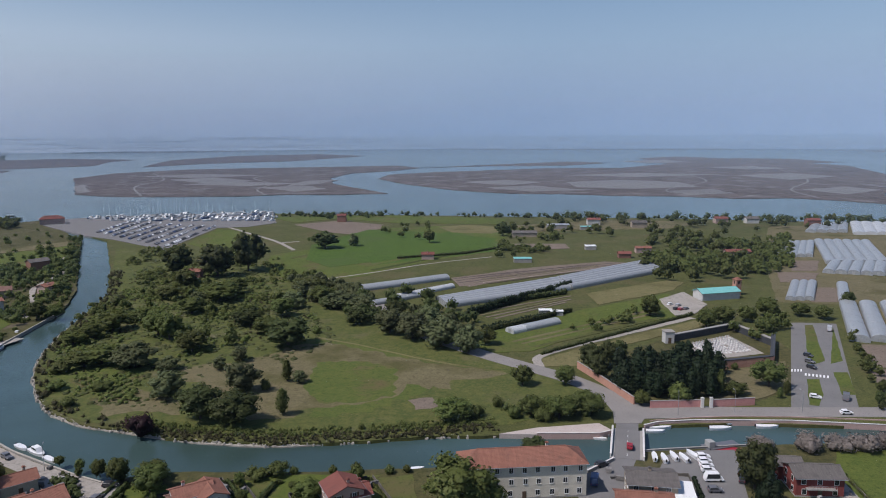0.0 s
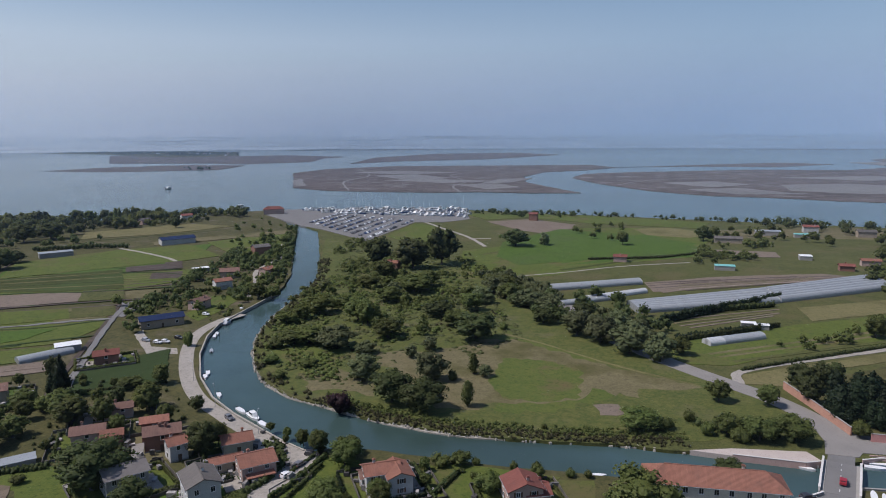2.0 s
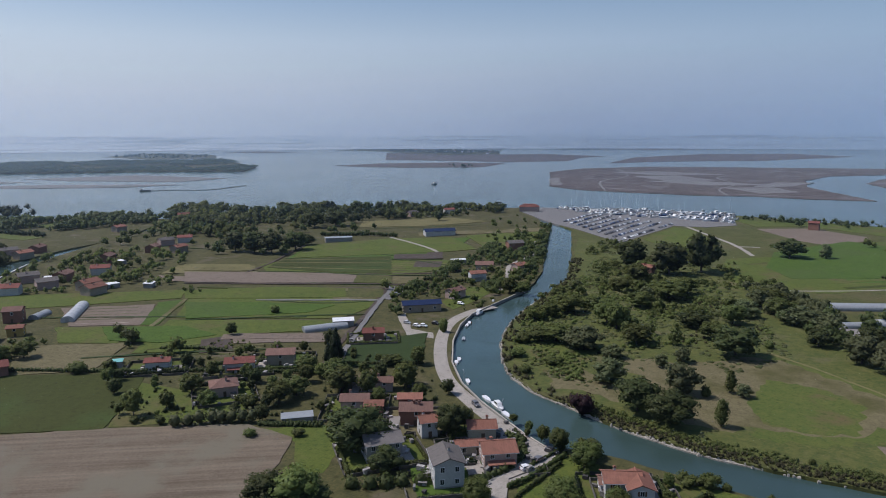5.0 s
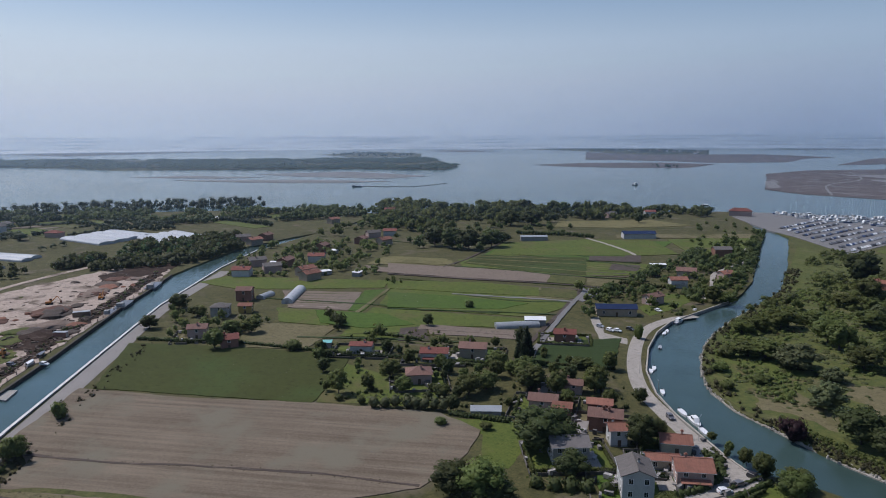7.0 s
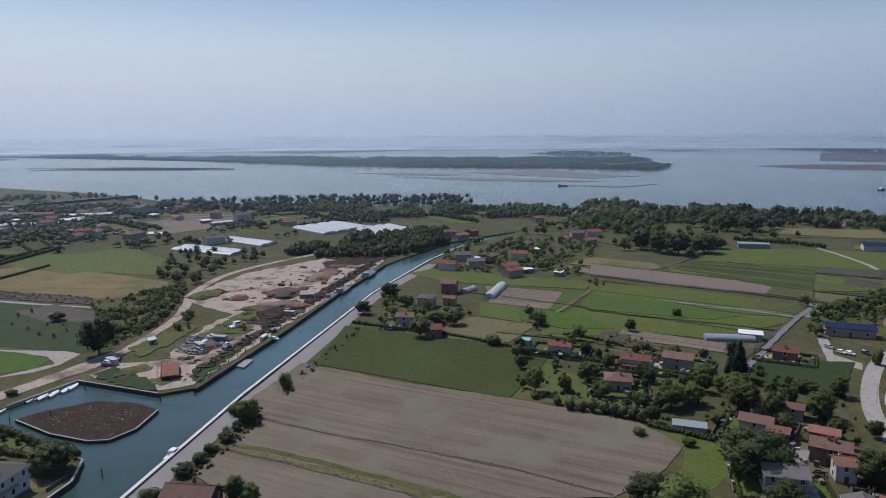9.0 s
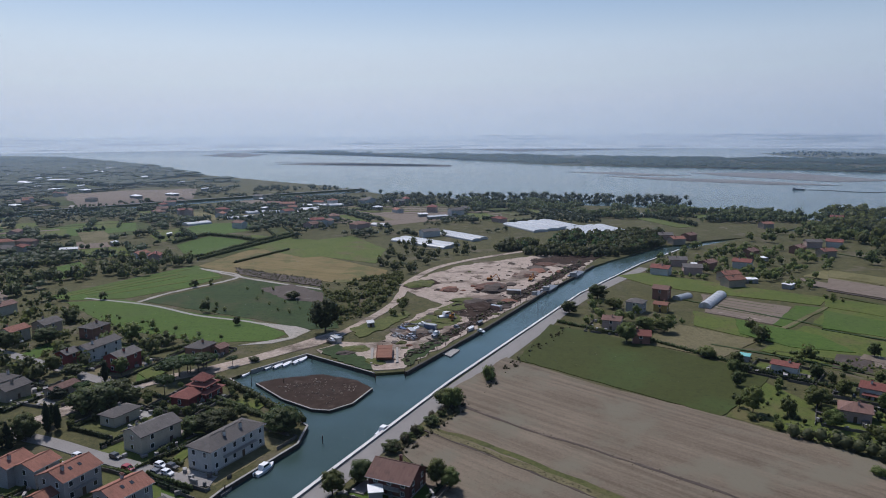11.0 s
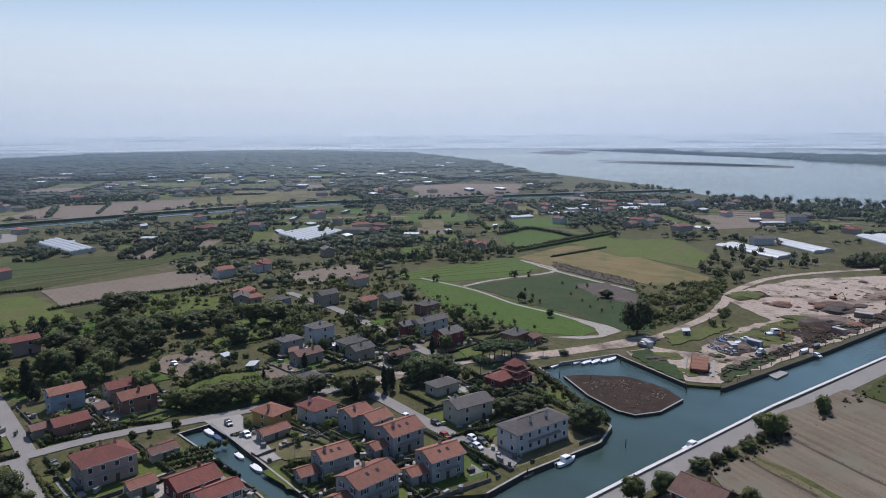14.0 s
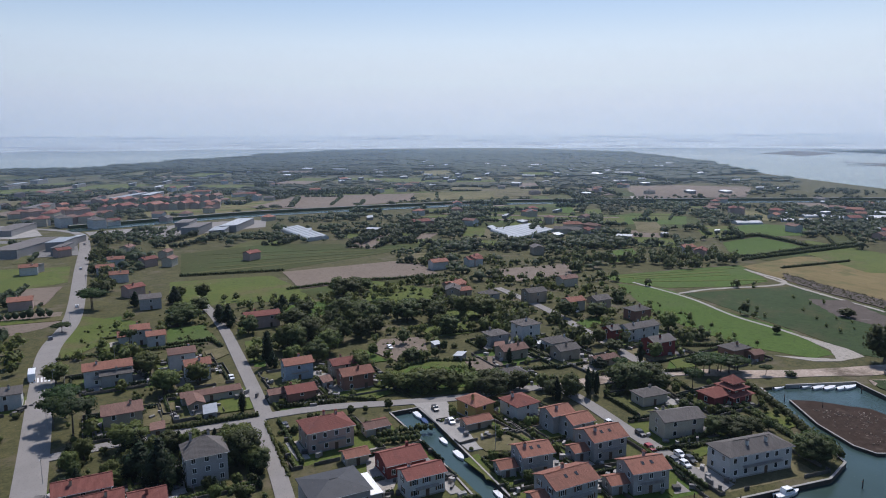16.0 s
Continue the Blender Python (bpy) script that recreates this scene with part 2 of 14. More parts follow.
MUD = surface("dark_mud", (0.040, 0.030, 0.024), (0.086, 0.064, 0.051), 0.15, 1.2, 0.8, 0.6, 0.22, patch=(0.120, 0.098, 0.078), patch_scale=0.16, patch_at=0.64)
MARSH = surface("salt_marsh", (0.046, 0.037, 0.036), (0.150, 0.128, 0.122), 0.012, 0.12, 0.95, 0.4, 0.20, patch=(0.185, 0.180, 0.180), patch_scale=0.02, patch_at=0.60)
FARWOOD_GROUND = surface("far_land", (0.048, 0.064, 0.034), (0.092, 0.104, 0.058), 0.012, 0.08, 0.95, 0.3, 0.2)
ASPHALT = surface("grey_asphalt", (0.130, 0.125, 0.122), (0.200, 0.195, 0.190), 0.12, 2.5, 0.9, 0.15, 0.25)
PALE_ROAD = surface("pale_worn_road", (0.178, 0.165, 0.154), (0.265, 0.248, 0.232), 0.12, 2.0, 0.92, 0.2, 0.25)
GRAVEL = surface("pale_gravel", (0.25, 0.225, 0.195), (0.37, 0.34, 0.30), 0.12, 2.0, 0.95, 0.3, 0.25)
CONCRETE = surface("weathered_concrete", (0.23, 0.217, 0.20), (0.35, 0.333, 0.31), 0.25, 2.5, 0.9, 0.2, 0.22)
WHITE_STONE = surface("white_coping_stone", (0.50, 0.48, 0.46), (0.66, 0.64, 0.61), 0.3, 2.5, 0.85, 0.15, 0.25)
DARK_WOOD = surface("dark_wet_timber", (0.030, 0.026, 0.022), (0.075, 0.065, 0.055), 0.8, 5.0, 0.8, 0.3, 0.25)
STONE = surface("bank_rubble", (0.20, 0.18, 0.15), (0.42, 0.39, 0.34), 0.6, 3.0, 0.9, 0.3, 0.25, per_island=0.2)
BRICK = surface("pink_brick_wall", (0.33, 0.17, 0.12), (0.47, 0.27, 0.20), 0.4, 4.0, 0.9, 0.25, 0.25)
FILM = surface("greenhouse_film", (0.21, 0.225, 0.235), (0.33, 0.345, 0.355), 0.3, 2.0, 0.35, 0.1, 0.25, spec=0.5)
WHITE_FILM = surface("white_greenhouse_film", (0.36, 0.37, 0.38), (0.50, 0.51, 0.51), 0.3, 2.0, 0.4, 0.1, 0.25, spec=0.5)
STEEL = surface("galvanised_steel", (0.30, 0.31, 0.32), (0.45, 0.46, 0.47), 0.5, 4.0, 0.45, 0.05, 0.25, metal=0.6)
WHITE_PAINT = surface("white_paint", (0.66, 0.66, 0.65), (0.80, 0.80, 0.79), 0.5, 4.0, 0.5, 0.05, 0.25, spec=0.5)
GREY_ROOF = surface("grey_brown_roof", (0.10, 0.090, 0.085), (0.185, 0.168, 0.158), 0.5, 4.0, 0.85, 0.3, 0.25, per_object=0.15)
ORANGE_TILE = tiles("orange_clay_tiles", (0.185, 0.080, 0.054), (0.305, 0.142, 0.100))
RED_TILE = tiles("red_clay_tiles", (0.144, 0.048, 0.0384), (0.24, 0.092, 0.0704))
BROWN_TILE = tiles("brown_clay_tiles", (0.136, 0.076, 0.06), (0.224, 0.132, 0.104))
GREY_TILE = tiles("weathered_grey_tiles", (0.084, 0.0752, 0.0704), (0.16, 0.144, 0.132))
BARK = surface("bark", (0.05, 0.042, 0.034), (0.12, 0.10, 0.085), 1.0, 6.0, 0.95, 0.4, 0.25)
GLASS = surface("dark_window_glass", (0.015, 0.018, 0.022), (0.035, 0.04, 0.045), 0.5, 2.0, 0.08, 0.0, 0.3, spec=0.6)
RUBBER = surface("black_rubber", (0.015, 0.015, 0.015), (0.03, 0.03, 0.03), 1.0, 6.0, 0.8, 0.0, 0.3)
RUST = surface("rusty_steel", (0.12, 0.05, 0.03), (0.26, 0.12, 0.075), 0.8, 5.0, 0.8, 0.3, 0.25)
SOLAR = surface("dark_blue_solar_glass", (0.012, 0.018, 0.05), (0.025, 0.035, 0.085), 0.5, 2.0, 0.15, 0.0, 0.3, spec=0.6)
LEAVES = {
    "broadleaf": leaf("broadleaf_leaves", (0.078, 0.098, 0.025), (0.162, 0.186, 0.056)),
    "dark": leaf("dark_green_leaves", (0.052, 0.070, 0.022), (0.114, 0.134, 0.046)),
    "fresh": leaf("fresh_spring_leaves", (0.092, 0.124, 0.029), (0.205, 0.235, 0.071)),
    "willow": leaf("grey_green_willow_leaves", (0.094, 0.116, 0.050), (0.196, 0.216, 0.100)),
    "conifer": leaf("dark_conifer_needles", (0.016, 0.029, 0.012), (0.038, 0.056, 0.025)),
    "purple": leaf("purple_plum_leaves", (0.036, 0.017, 0.02), (0.084, 0.043, 0.046)),
    "bloom": leaf("pale_blossom_leaves", (0.17, 0.15, 0.13), (0.36, 0.31, 0.28)),
    "brown": leaf("brown_reed_leaves", (0.046, 0.044, 0.021), (0.098, 0.088, 0.045)),
    "pine": leaf("stone_pine_needles", (0.028, 0.056, 0.017), (0.074, 0.109, 0.037)),
}
FURROW = rows("harrowed_soil", (0.097, 0.076, 0.053), (0.192, 0.154, 0.112), 42.7, 2.2, 0.24, 0.95, 0.6, patch=(0.150, 0.132, 0.096))
HAYROW = rows("mown_hay", (0.115, 0.090, 0.036), (0.200, 0.154, 0.068), 58.5, 3.0, 0.3, 0.95, 0.5, patch=(0.100, 0.098, 0.036))
DARKCROP = rows("dark_vegetable_rows", (0.020, 0.034, 0.009), (0.038, 0.058, 0.016), 60.0, 1.0, 0.35, 0.95, 0.6)
TURQ = surface("turquoise_sheet_roof", (0.14, 0.38, 0.36), (0.22, 0.50, 0.47), 0.4, 3.0, 0.5, 0.1, 0.25)
SLATE = surface("dark_slate_roof", (0.035, 0.037, 0.042), (0.065, 0.068, 0.075), 0.4, 3.0, 0.7, 0.2, 0.25)
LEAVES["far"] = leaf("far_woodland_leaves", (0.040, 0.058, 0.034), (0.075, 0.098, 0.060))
YOUNG = surface("young_corn_green", (0.042, 0.078, 0.009), (0.072, 0.116, 0.016), 0.05, 1.5, 0.95, 0.5, 0.22, patch=(0.062, 0.092, 0.020), patch_scale=0.02, patch_at=0.57)
DARK_MUD = surface("dark_brown_silt", (0.022, 0.015, 0.011), (0.062, 0.042, 0.033), 0.3, 1.6, 0.95, 0.6, 0.16, spec=0.08, patch=(0.100, 0.076, 0.062), patch_scale=0.22, patch_at=0.64)
LEAVES["tussock"] = leaf("tall_meadow_grass", (0.082, 0.094, 0.032), (0.135, 0.142, 0.056))
WET_GRASS = surface("rough_wet_grass", (0.016, 0.033, 0.008), (0.042, 0.066, 0.017), 0.08, 0.9, 0.95, 0.7, 0.2, patch=(0.050, 0.062, 0.024), patch_scale=0.035, patch_at=0.57)
LEAVES["plain"] = leaf("plain_woodland_leaves", (0.042, 0.058, 0.030), (0.086, 0.108, 0.056))
MUDFLAT = surface("pale_mud_flat", (0.13, 0.122, 0.115), (0.20, 0.19, 0.18), 0.01, 0.1, 0.6, 0.2, 0.22)
MEADOW_GREEN = surface("bright_meadow_grass", (0.056, 0.086, 0.016), (0.098, 0.130, 0.030), 0.06, 1.3, 0.95, 0.5, 0.22, patch=(0.105, 0.100, 0.045), patch_scale=0.05, patch_at=0.60)
DOOR_WOOD = surface("brown_door_wood", (0.07, 0.045, 0.03), (0.13, 0.085, 0.055), 1.0, 6.0, 0.7, 0.1, 0.25)

# ---- builders ----
RNG = random.Random(7)
CANALS = []


def thing(name, x, y, z=0.0, rot=0.0, label="", category="", group="", kind=""):
    ob = new(name)
    ob.empty_display_size = 0.3
    ob.matrix_basis = pose(x, y, z, 0, 0, rot)
    return tagged(ob, label, category, group, kind)


def mesh_of(bm, mat, smooth=False):
    me = bpy.data.meshes.new("m")
    bm.to_mesh(me)
    bm.free()
    me.materials.append(mat)
    if smooth:
        for p in me.polygons:
            p.use_smooth = True
    return me


def part(name, bm, mat, parent=None, label="", smooth=False, at=None):
    """Links a bmesh, or a mesh already made, as one object under a thing or a part."""
    me = mesh_of(bm, mat, smooth) if isinstance(bm, bmesh.types.BMesh) else bm
    ob = new(name, me)
    ob.parent = parent
    if at is not None:
        ob.matrix_basis = at
    return tagged(ob, label)


class Cloud(list):
    """Vertices of foliage, with the outward direction at each of them."""
    outward = ()


def raw(name, verts, faces, mat, parent=None, label="", smooth=False):
    me = bpy.data.meshes.new(name)
    me.from_pydata(verts, [], faces)
    me.materials.append(mat)
    leafy = isinstance(verts, Cloud)
    if smooth or leafy:
        me.polygons.foreach_set("use_smooth", [True] * len(me.polygons))
    me.update()
    if leafy:
        me.normals_split_custom_set_from_vertices(verts.outward)
    ob = new(name, me)
    ob.parent = parent
    return tagged(ob, label)


def box(bm, x0, x1, y0, y1, z0, z1, bevel=0.0):
    """A box added to bm; bevel rounds its edges."""
    r = bmesh.ops.create_cube(bm, size=1.0, matrix=Matrix.Translation(((x0 + x1) / 2, (y0 + y1) / 2, (z0 + z1) / 2)) @ Matrix.Diagonal((abs(x1 - x0), abs(y1 - y0), abs(z1 - z0), 1)))
    if bevel:
        es = list({e for v in r["verts"] for e in v.link_edges})
        bmesh.ops.bevel(bm, geom=es, offset=bevel, segments=1, affect="EDGES")
    return bm


def boxed(*a, bevel=0.0):
    return box(bmesh.new(), *a, bevel=bevel)


def tube(bm, p, q, r0, r1=None, n=6):
    """A tapered rod from p to q."""
    p, q = Vector(p), Vector(q)
    d = q - p
    bmesh.ops.create_cone(bm, cap_ends=True, segments=n, radius1=r0, radius2=r0 if r1 is None else r1, depth=d.length, matrix=Matrix.Translation((p + q) / 2) @ d.to_track_quat("Z", "Y").to_matrix().to_4x4())
    return bm


def prism(bm, ring, y0, y1):
    """A shape in the xz plane, drawn out from y0 to y1."""
    a = [bm.verts.new((x, y0, z)) for x, z in ring]
    b = [bm.verts.new((x, y1, z)) for x, z in ring]
    n = len(ring)
    bm.faces.new(a)
    bm.faces.new(b[::-1])
    for i in range(n):
        bm.faces.new((a[i], b[i], b[(i + 1) % n], a[(i + 1) % n]))
    bmesh.ops.recalc_face_normals(bm, faces=bm.faces)
    return bm


def frayed(pts, step=4.0, jitter=0.5, seed=0, closed=True):
    """An outline with points added along its sides and shifted a little, so that no edge is ruled."""
    r = random.Random(seed)
    out = []
    n = len(pts)
    for i in range(n if closed else n - 1):
        a, b = Vector(pts[i]), Vector(pts[(i + 1) % n])
        k = max(1, min(60, int((b - a).length / step)))
        nrm = Vector((b.y - a.y, a.x - b.x)).normalized() if (b - a).length else Vector((0, 0))
        out += [a.lerp(b, j / k) + nrm * (r.uniform(-jitter, jitter) if j else 0) for j in range(k)]
    if not closed:
        out.append(Vector(pts[-1]))
    return out


def smooth_line(pts, n=6):
    """A soft curve through the points."""
    P = [Vector(p) for p in pts]
    P = [P[0] * 2 - P[1]] + P + [P[-1] * 2 - P[-2]]
    out = []
    for i in range(1, len(P) - 2):
        a, b, c, d = P[i - 1:i + 3]
        for j in range(n):
            t = j / n
            out.append(0.5 * ((2 * b) + (c - a) * t + (2 * a - 5 * b + 4 * c - d) * t * t + (3 * b - a - 3 * c + d) * t ** 3))
    return out + [P[-2]]


LEVEL = [0]
CLEARINGS = []
ROADS = []


def level():
    """Flush patches lie four millimetres apart."""
    LEVEL[0] += 1
    return 0.06 + 0.004 * (LEVEL[0] % 67) + 0.0007 * (LEVEL[0] // 67)


def flat(name, mat, pts, z=None, label="", skirt=0.0, step=4.0, jitter=0.5, thick=0.0, kind="structure", category=""):
    """A patch of ground: each new patch lies a little above the one before."""
    z = level() if z is None else z
    ring = frayed(pts, step, jitter, len(pts)) if jitter else [Vector(p) for p in pts]
    n = len(ring)
    depth = skirt or thick or 0.3
    verts = [(p.x, p.y, z) for p in ring] + [(p.x, p.y, z - depth) for p in ring]
    area = sum(ring[i].x * ring[(i + 1) % n].y - ring[(i + 1) % n].x * ring[i].y for i in range(n))
    top = list(range(n)) if area > 0 else list(range(n))[::-1]
    faces = [top] + [(i, i + n, (i + 1) % n + n, (i + 1) % n) if area > 0 else (i, (i + 1) % n, (i + 1) % n + n, i + n) for i in range(n)]
    if name in ("field", "lawn", "meadow"):
        CLEARINGS.append([tuple(p) for p in pts])
    ob = raw(name, verts, faces, mat)
    return tagged(ob, label, category, "", kind)


def ribbon(name, mat, pts, width, z=None, label="", height=0.3, jitter=0.0, kind="structure", curve=True):
    """A road, path, wall or kerb along a line."""
    z = level() if z is None else z
    if name in ("road", "promenade"):
        ROADS.append(([Vector(p) for p in pts], width / 2 + 1.8))
    line = smooth_line(pts) if curve and len(pts) > 2 else [Vector(p) for p in pts]
    if jitter:
        line = frayed(line, 3.0, 0.0, 1, closed=False)
    r = random.Random(len(pts))
    left, right = [], []
    for i, p in enumerate(line):
        d = (line[min(i + 1, len(line) - 1)] - line[max(i - 1, 0)]).normalized()
        nrm = Vector((-d.y, d.x))
        left.append(p + nrm * (width / 2 + r.uniform(-jitter, jitter)))
        right.append(p - nrm * (width / 2 + r.uniform(-jitter, jitter)))
    n = len(line)
    verts = [(p.x, p.y, z) for p in left] + [(p.x, p.y, z) for p in right] + [(p.x, p.y, z - height) for p in left] + [(p.x, p.y, z - height) for p in right]
    faces = []
    for i in range(n - 1):
        faces += [(i, n + i, n + i + 1, i + 1), (i, i + 1, 2 * n + i + 1, 2 * n + i), (n + i, 3 * n + i, 3 * n + i + 1, n + i + 1)]
    faces += [(0, 2 * n, 3 * n, n), (n - 1, 2 * n - 1, 4 * n - 1, 3 * n - 1)]
    return tagged(raw(name, verts, faces, mat), label, "", "", kind)


def clumps(centres, count, size, seed, core=0.7, flatten=1.0, middle=None, dome=False):
    """Leaf clumps on a set of balls (x, y, z, r): small bent quads turned outwards, round a dark inner form."""
    g = np.random.RandomState(seed)
    V, F, N = Cloud(), [], []
    # a fifth value marks a bare inner form with no leaves of its own
    area = np.array([c[3] ** 2 if len(c) == 4 else 0.0 for c in centres])
    share = np.maximum(4 * (area > 0), (count * area / area.sum()).astype(int))
    for (cx, cy, cz, r, *_), k in zip(centres, share):
        d = g.normal(size=(k, 3))
        d /= np.linalg.norm(d, axis=1)[:, None]
        d[:, 2] = np.where(d[:, 2] < -0.6, -d[:, 2], d[:, 2])
        rad = r * (1.14 - 0.5 * g.uniform(0, 1, k) ** 2)[:, None]
        p = np.array((cx, cy, cz)) + d * rad * np.array((1, 1, flatten))
        nn = d + g.normal(scale=0.55, size=(k, 3))
        nn /= np.linalg.norm(nn, axis=1)[:, None]
        u = np.cross(nn, g.normal(size=(k, 3)))
        u /= np.linalg.norm(u, axis=1)[:, None] + 1e-6
        w = np.cross(nn, u)
        s = size * g.uniform(0.6, 1.35, k)[:, None]
        base = len(V)
        q = np.stack([p - u * s - w * s * 0.7, p + u * s * 0.8 - w * s, p + u * s + w * s * 0.8, p - u * s * 0.7 + w * s], 1).reshape(-1, 3)
        V += q.tolist()
        out = d / np.array((1, 1, flatten))
        out = out / np.linalg.norm(out, axis=1)[:, None] + np.array((0, 0, 0.25)) + 0.35 * nn
        if middle:
            far = p - np.array(middle)
            out = out + 1.2 * far / (np.linalg.norm(far, axis=1)[:, None] + 1e-6)
        out /= np.linalg.norm(out, axis=1)[:, None] + 1e-6
        N += np.repeat(out, 4, axis=0).tolist()
        F += [(base + 4 * i, base + 4 * i + 1, base + 4 * i + 2, base + 4 * i + 3) for i in range(k)]
        if core:
            base = len(V)
            rc = r * core
            ring = []
            for a, (zz, rr) in enumerate(((-0.75, 0.55), (0.0, 1.0), (0.7, 0.6))):
                ring.append([base + a * 5 + j for j in range(5)])
                V += [[cx + rc * rr * math.cos(j * 1.2566 + a * 0.6), cy + rc * rr * math.sin(j * 1.2566 + a * 0.6), cz + rc * zz * flatten] for j in range(5)]
            top, bot = len(V), len(V) + 1
            V += [[cx, cy, cz + rc * flatten], [cx, cy, cz - rc * flatten]]
            for v in V[base:]:
                e = Vector((v[0] - cx, v[1] - cy, (v[2] - cz) / flatten ** 2))
                N.append(tuple(e.normalized()))
            for j in range(5):
                jj = (j + 1) % 5
                if dome:
                    F += [(ring[1][j], ring[1][jj], ring[2][jj], ring[2][j]), (ring[2][j], ring[2][jj], top)]
                    continue
                F += [(ring[0][j], ring[0][jj], ring[1][jj], ring[1][j]), (ring[1][j], ring[1][jj], ring[2][jj], ring[2][j]), (ring[2][j], ring[2][jj], top), (ring[0][jj], ring[0][j], bot)]
    V.outward = N
    return V, F


TREES = {}
TREE_KINDS = {
    # kind: leaves, label, crown bottom, balls, spread, quads, clump size, shape
    "broadleaf": ("broadleaf", "leafy green broadleaf tree standing in the grass", 0.18, 11, 1.0, 837, 0.028, "round"),
    "dark": ("dark", "dark green dense broadleaf tree", 0.12, 11, 1.0, 837, 0.028, "round"),
    "fresh": ("fresh", "light green tree in fresh spring leaf", 0.15, 10, 1.0, 756, 0.028, "round"),
    "willow": ("willow", "rounded grey-green willow on rough grass", 0.02, 10, 1.0, 837, 0.028, "round"),
    "poplar": ("broadleaf", "slim upright green poplar", 0.06, 9, 0.5, 460, 0.030, "column"),
    "cypress": ("conifer", "narrow dark cypress tree", 0.03, 9, 0.5, 420, 0.028, "column"),
    "conifer": ("conifer", "dark broad conifer with a pointed top", 0.05, 11, 0.8, 756, 0.028, "cone"),
    "pine": ("pine", "stone pine with a flat umbrella crown", 0.55, 9, 1.0, 648, 0.028, "umbrella"),
    "bush": ("broadleaf", "low rounded green garden bush", 0.0, 6, 1.0, 260, 0.055, "low"),
    "plum": ("purple", "dark purple-leaved plum bush on the bank", 0.0, 7, 1.0, 320, 0.05, "low"),
    "bloom": ("bloom", "pale blossoming tamarisk bush by the water", 0.0, 7, 1.0, 320, 0.05, "low"),
    "reed": ("brown", "brownish dry reed and bramble clump", 0.0, 6, 1.0, 220, 0.06, "low"),
}


def build_tree(kind, variant, near):
    leaves, label, low, balls, spread, quads, size, shape = TREE_KINDS[kind]
    r = random.Random(hash_of(kind) + variant * 17)
    root = thing(kind + "_tree" if shape != "low" else kind + "_shrub", 0, 0, label=label, category="shrub" if shape == "low" else "tree")
    cs = []
    balls = int(balls * 1.5)
    for i in range(balls):
        f = (i + 0.5) / balls
        a = i * 2.4 + r.random()
        if shape == "round":
            up, mid = 1 - 2 * f, 0.46 + low * 0.5
            rad = 0.145 * r.uniform(0.72, 1.25)
            off = 0.285 * math.sqrt(1 - up * up) * r.uniform(0.82, 1.1)
            z = max(low + rad * 0.8, min(mid + (0.84 - mid) * up * r.uniform(0.9, 1.05), 0.99 - rad))
        elif shape == "column":
            z = low + 0.08 + (0.86 - low) * f
            off, rad = 0.045 * r.random(), 0.17 * (math.sin(math.pi * (0.16 + 0.80 * f)) ** 0.7) * r.uniform(0.9, 1.1) + 0.02
        elif shape == "cone":
            z = low + 0.1 + (0.84 - low) * f
            off, rad = 0.26 * (1 - f) * r.uniform(0.6, 1.1), 0.06 + 0.17 * (1 - f) * r.uniform(0.9, 1.15)
        elif shape == "umbrella":
            z = 0.76 + r.uniform(-0.03, 0.06)
            off, rad = 0.40 * math.sqrt(f), 0.17 * r.uniform(0.85, 1.1)
        else:
            z = 0.38 + r.uniform(-0.1, 0.2)
            off, rad = 0.42 * math.sqrt(f) * r.uniform(0.7, 1.2), 0.34 * r.uniform(0.75, 1.1)
            z = max(rad * 0.8, min(z, 1.0 - rad))
        cs.append((off * math.cos(a), off * math.sin(a), z, rad))
    if shape == "round":
        cs.append((0, 0, 0.46 + low * 0.5, 0.36, 0))
    elif shape == "low":
        cs.append((0, 0, 0.3, 0.5, 0))
    bm = bmesh.new()
    top = 0.8 if shape in ("round", "umbrella") else 0.9
    if shape == "low":
        top = 0.5
    tube(bm, (0, 0, -0.03), (0.01, 0.01, top * 0.5), 0.024, 0.017)
    tube(bm, (0.01, 0.01, top * 0.5), (0.0, 0.02, top), 0.017, 0.006)
    for c in cs[:-1:2]:
        z0 = min(top * 0.9, max(0.1, c[2] - 0.22))
        tube(bm, (0, 0, z0), (c[0] * 0.9, c[1] * 0.9, c[2]), 0.011, 0.004, 4)
    if shape == "low":
        bm.free()
    else:
        part("trunk", bm, BARK, root)
    k, leaf_size = ((2.3, 0.6), (1.0, 0.85), (0.45, 1.2))[near]
    V, F = clumps(cs, int(quads * k), size * leaf_size, 31 * variant + len(kind), 0.8, 0.7 if shape == "umbrella" else 1.0, (0, 0, 0.45 if shape in ("round", "cone") else 0.6 if shape == "umbrella" else 0.15) if shape != "column" else None)
    raw("crown", V, F, LEAVES[leaves], root)
    return root


def hash_of(text):
    return sum((i + 1) * ord(ch) for i, ch in enumerate(text))


def tree(kind, x, y, h, w=None, z=0.0, group=""):
    """A tree of height h; w: the crown's width."""
    variant = RNG.randrange(4)
    natural = {"round": 0.82, "column": 0.36, "cone": 0.72, "umbrella": 1.12, "low": 1.45}[TREE_KINDS[kind][7]]
    s = (w / natural) if w else h
    m = pose(x, y, z, 0, 0, RNG.uniform(0, 360)) @ Matrix.Diagonal((s, s, h, 1))
    near = 0 if math.hypot(x, y) < 235 else 1 if math.hypot(x, y) < 420 else 2
    key = (kind, variant, near)
    if key not in TREES:
        TREES[key] = build_tree(kind, variant, near)
        TREES[key].matrix_basis = m
        ob = TREES[key]
    else:
        ob = copy_thing(TREES[key], m @ Matrix.Diagonal((*[1 / v for v in TREES[key].scale], 1)))
    return tagged(ob, "", "", group)


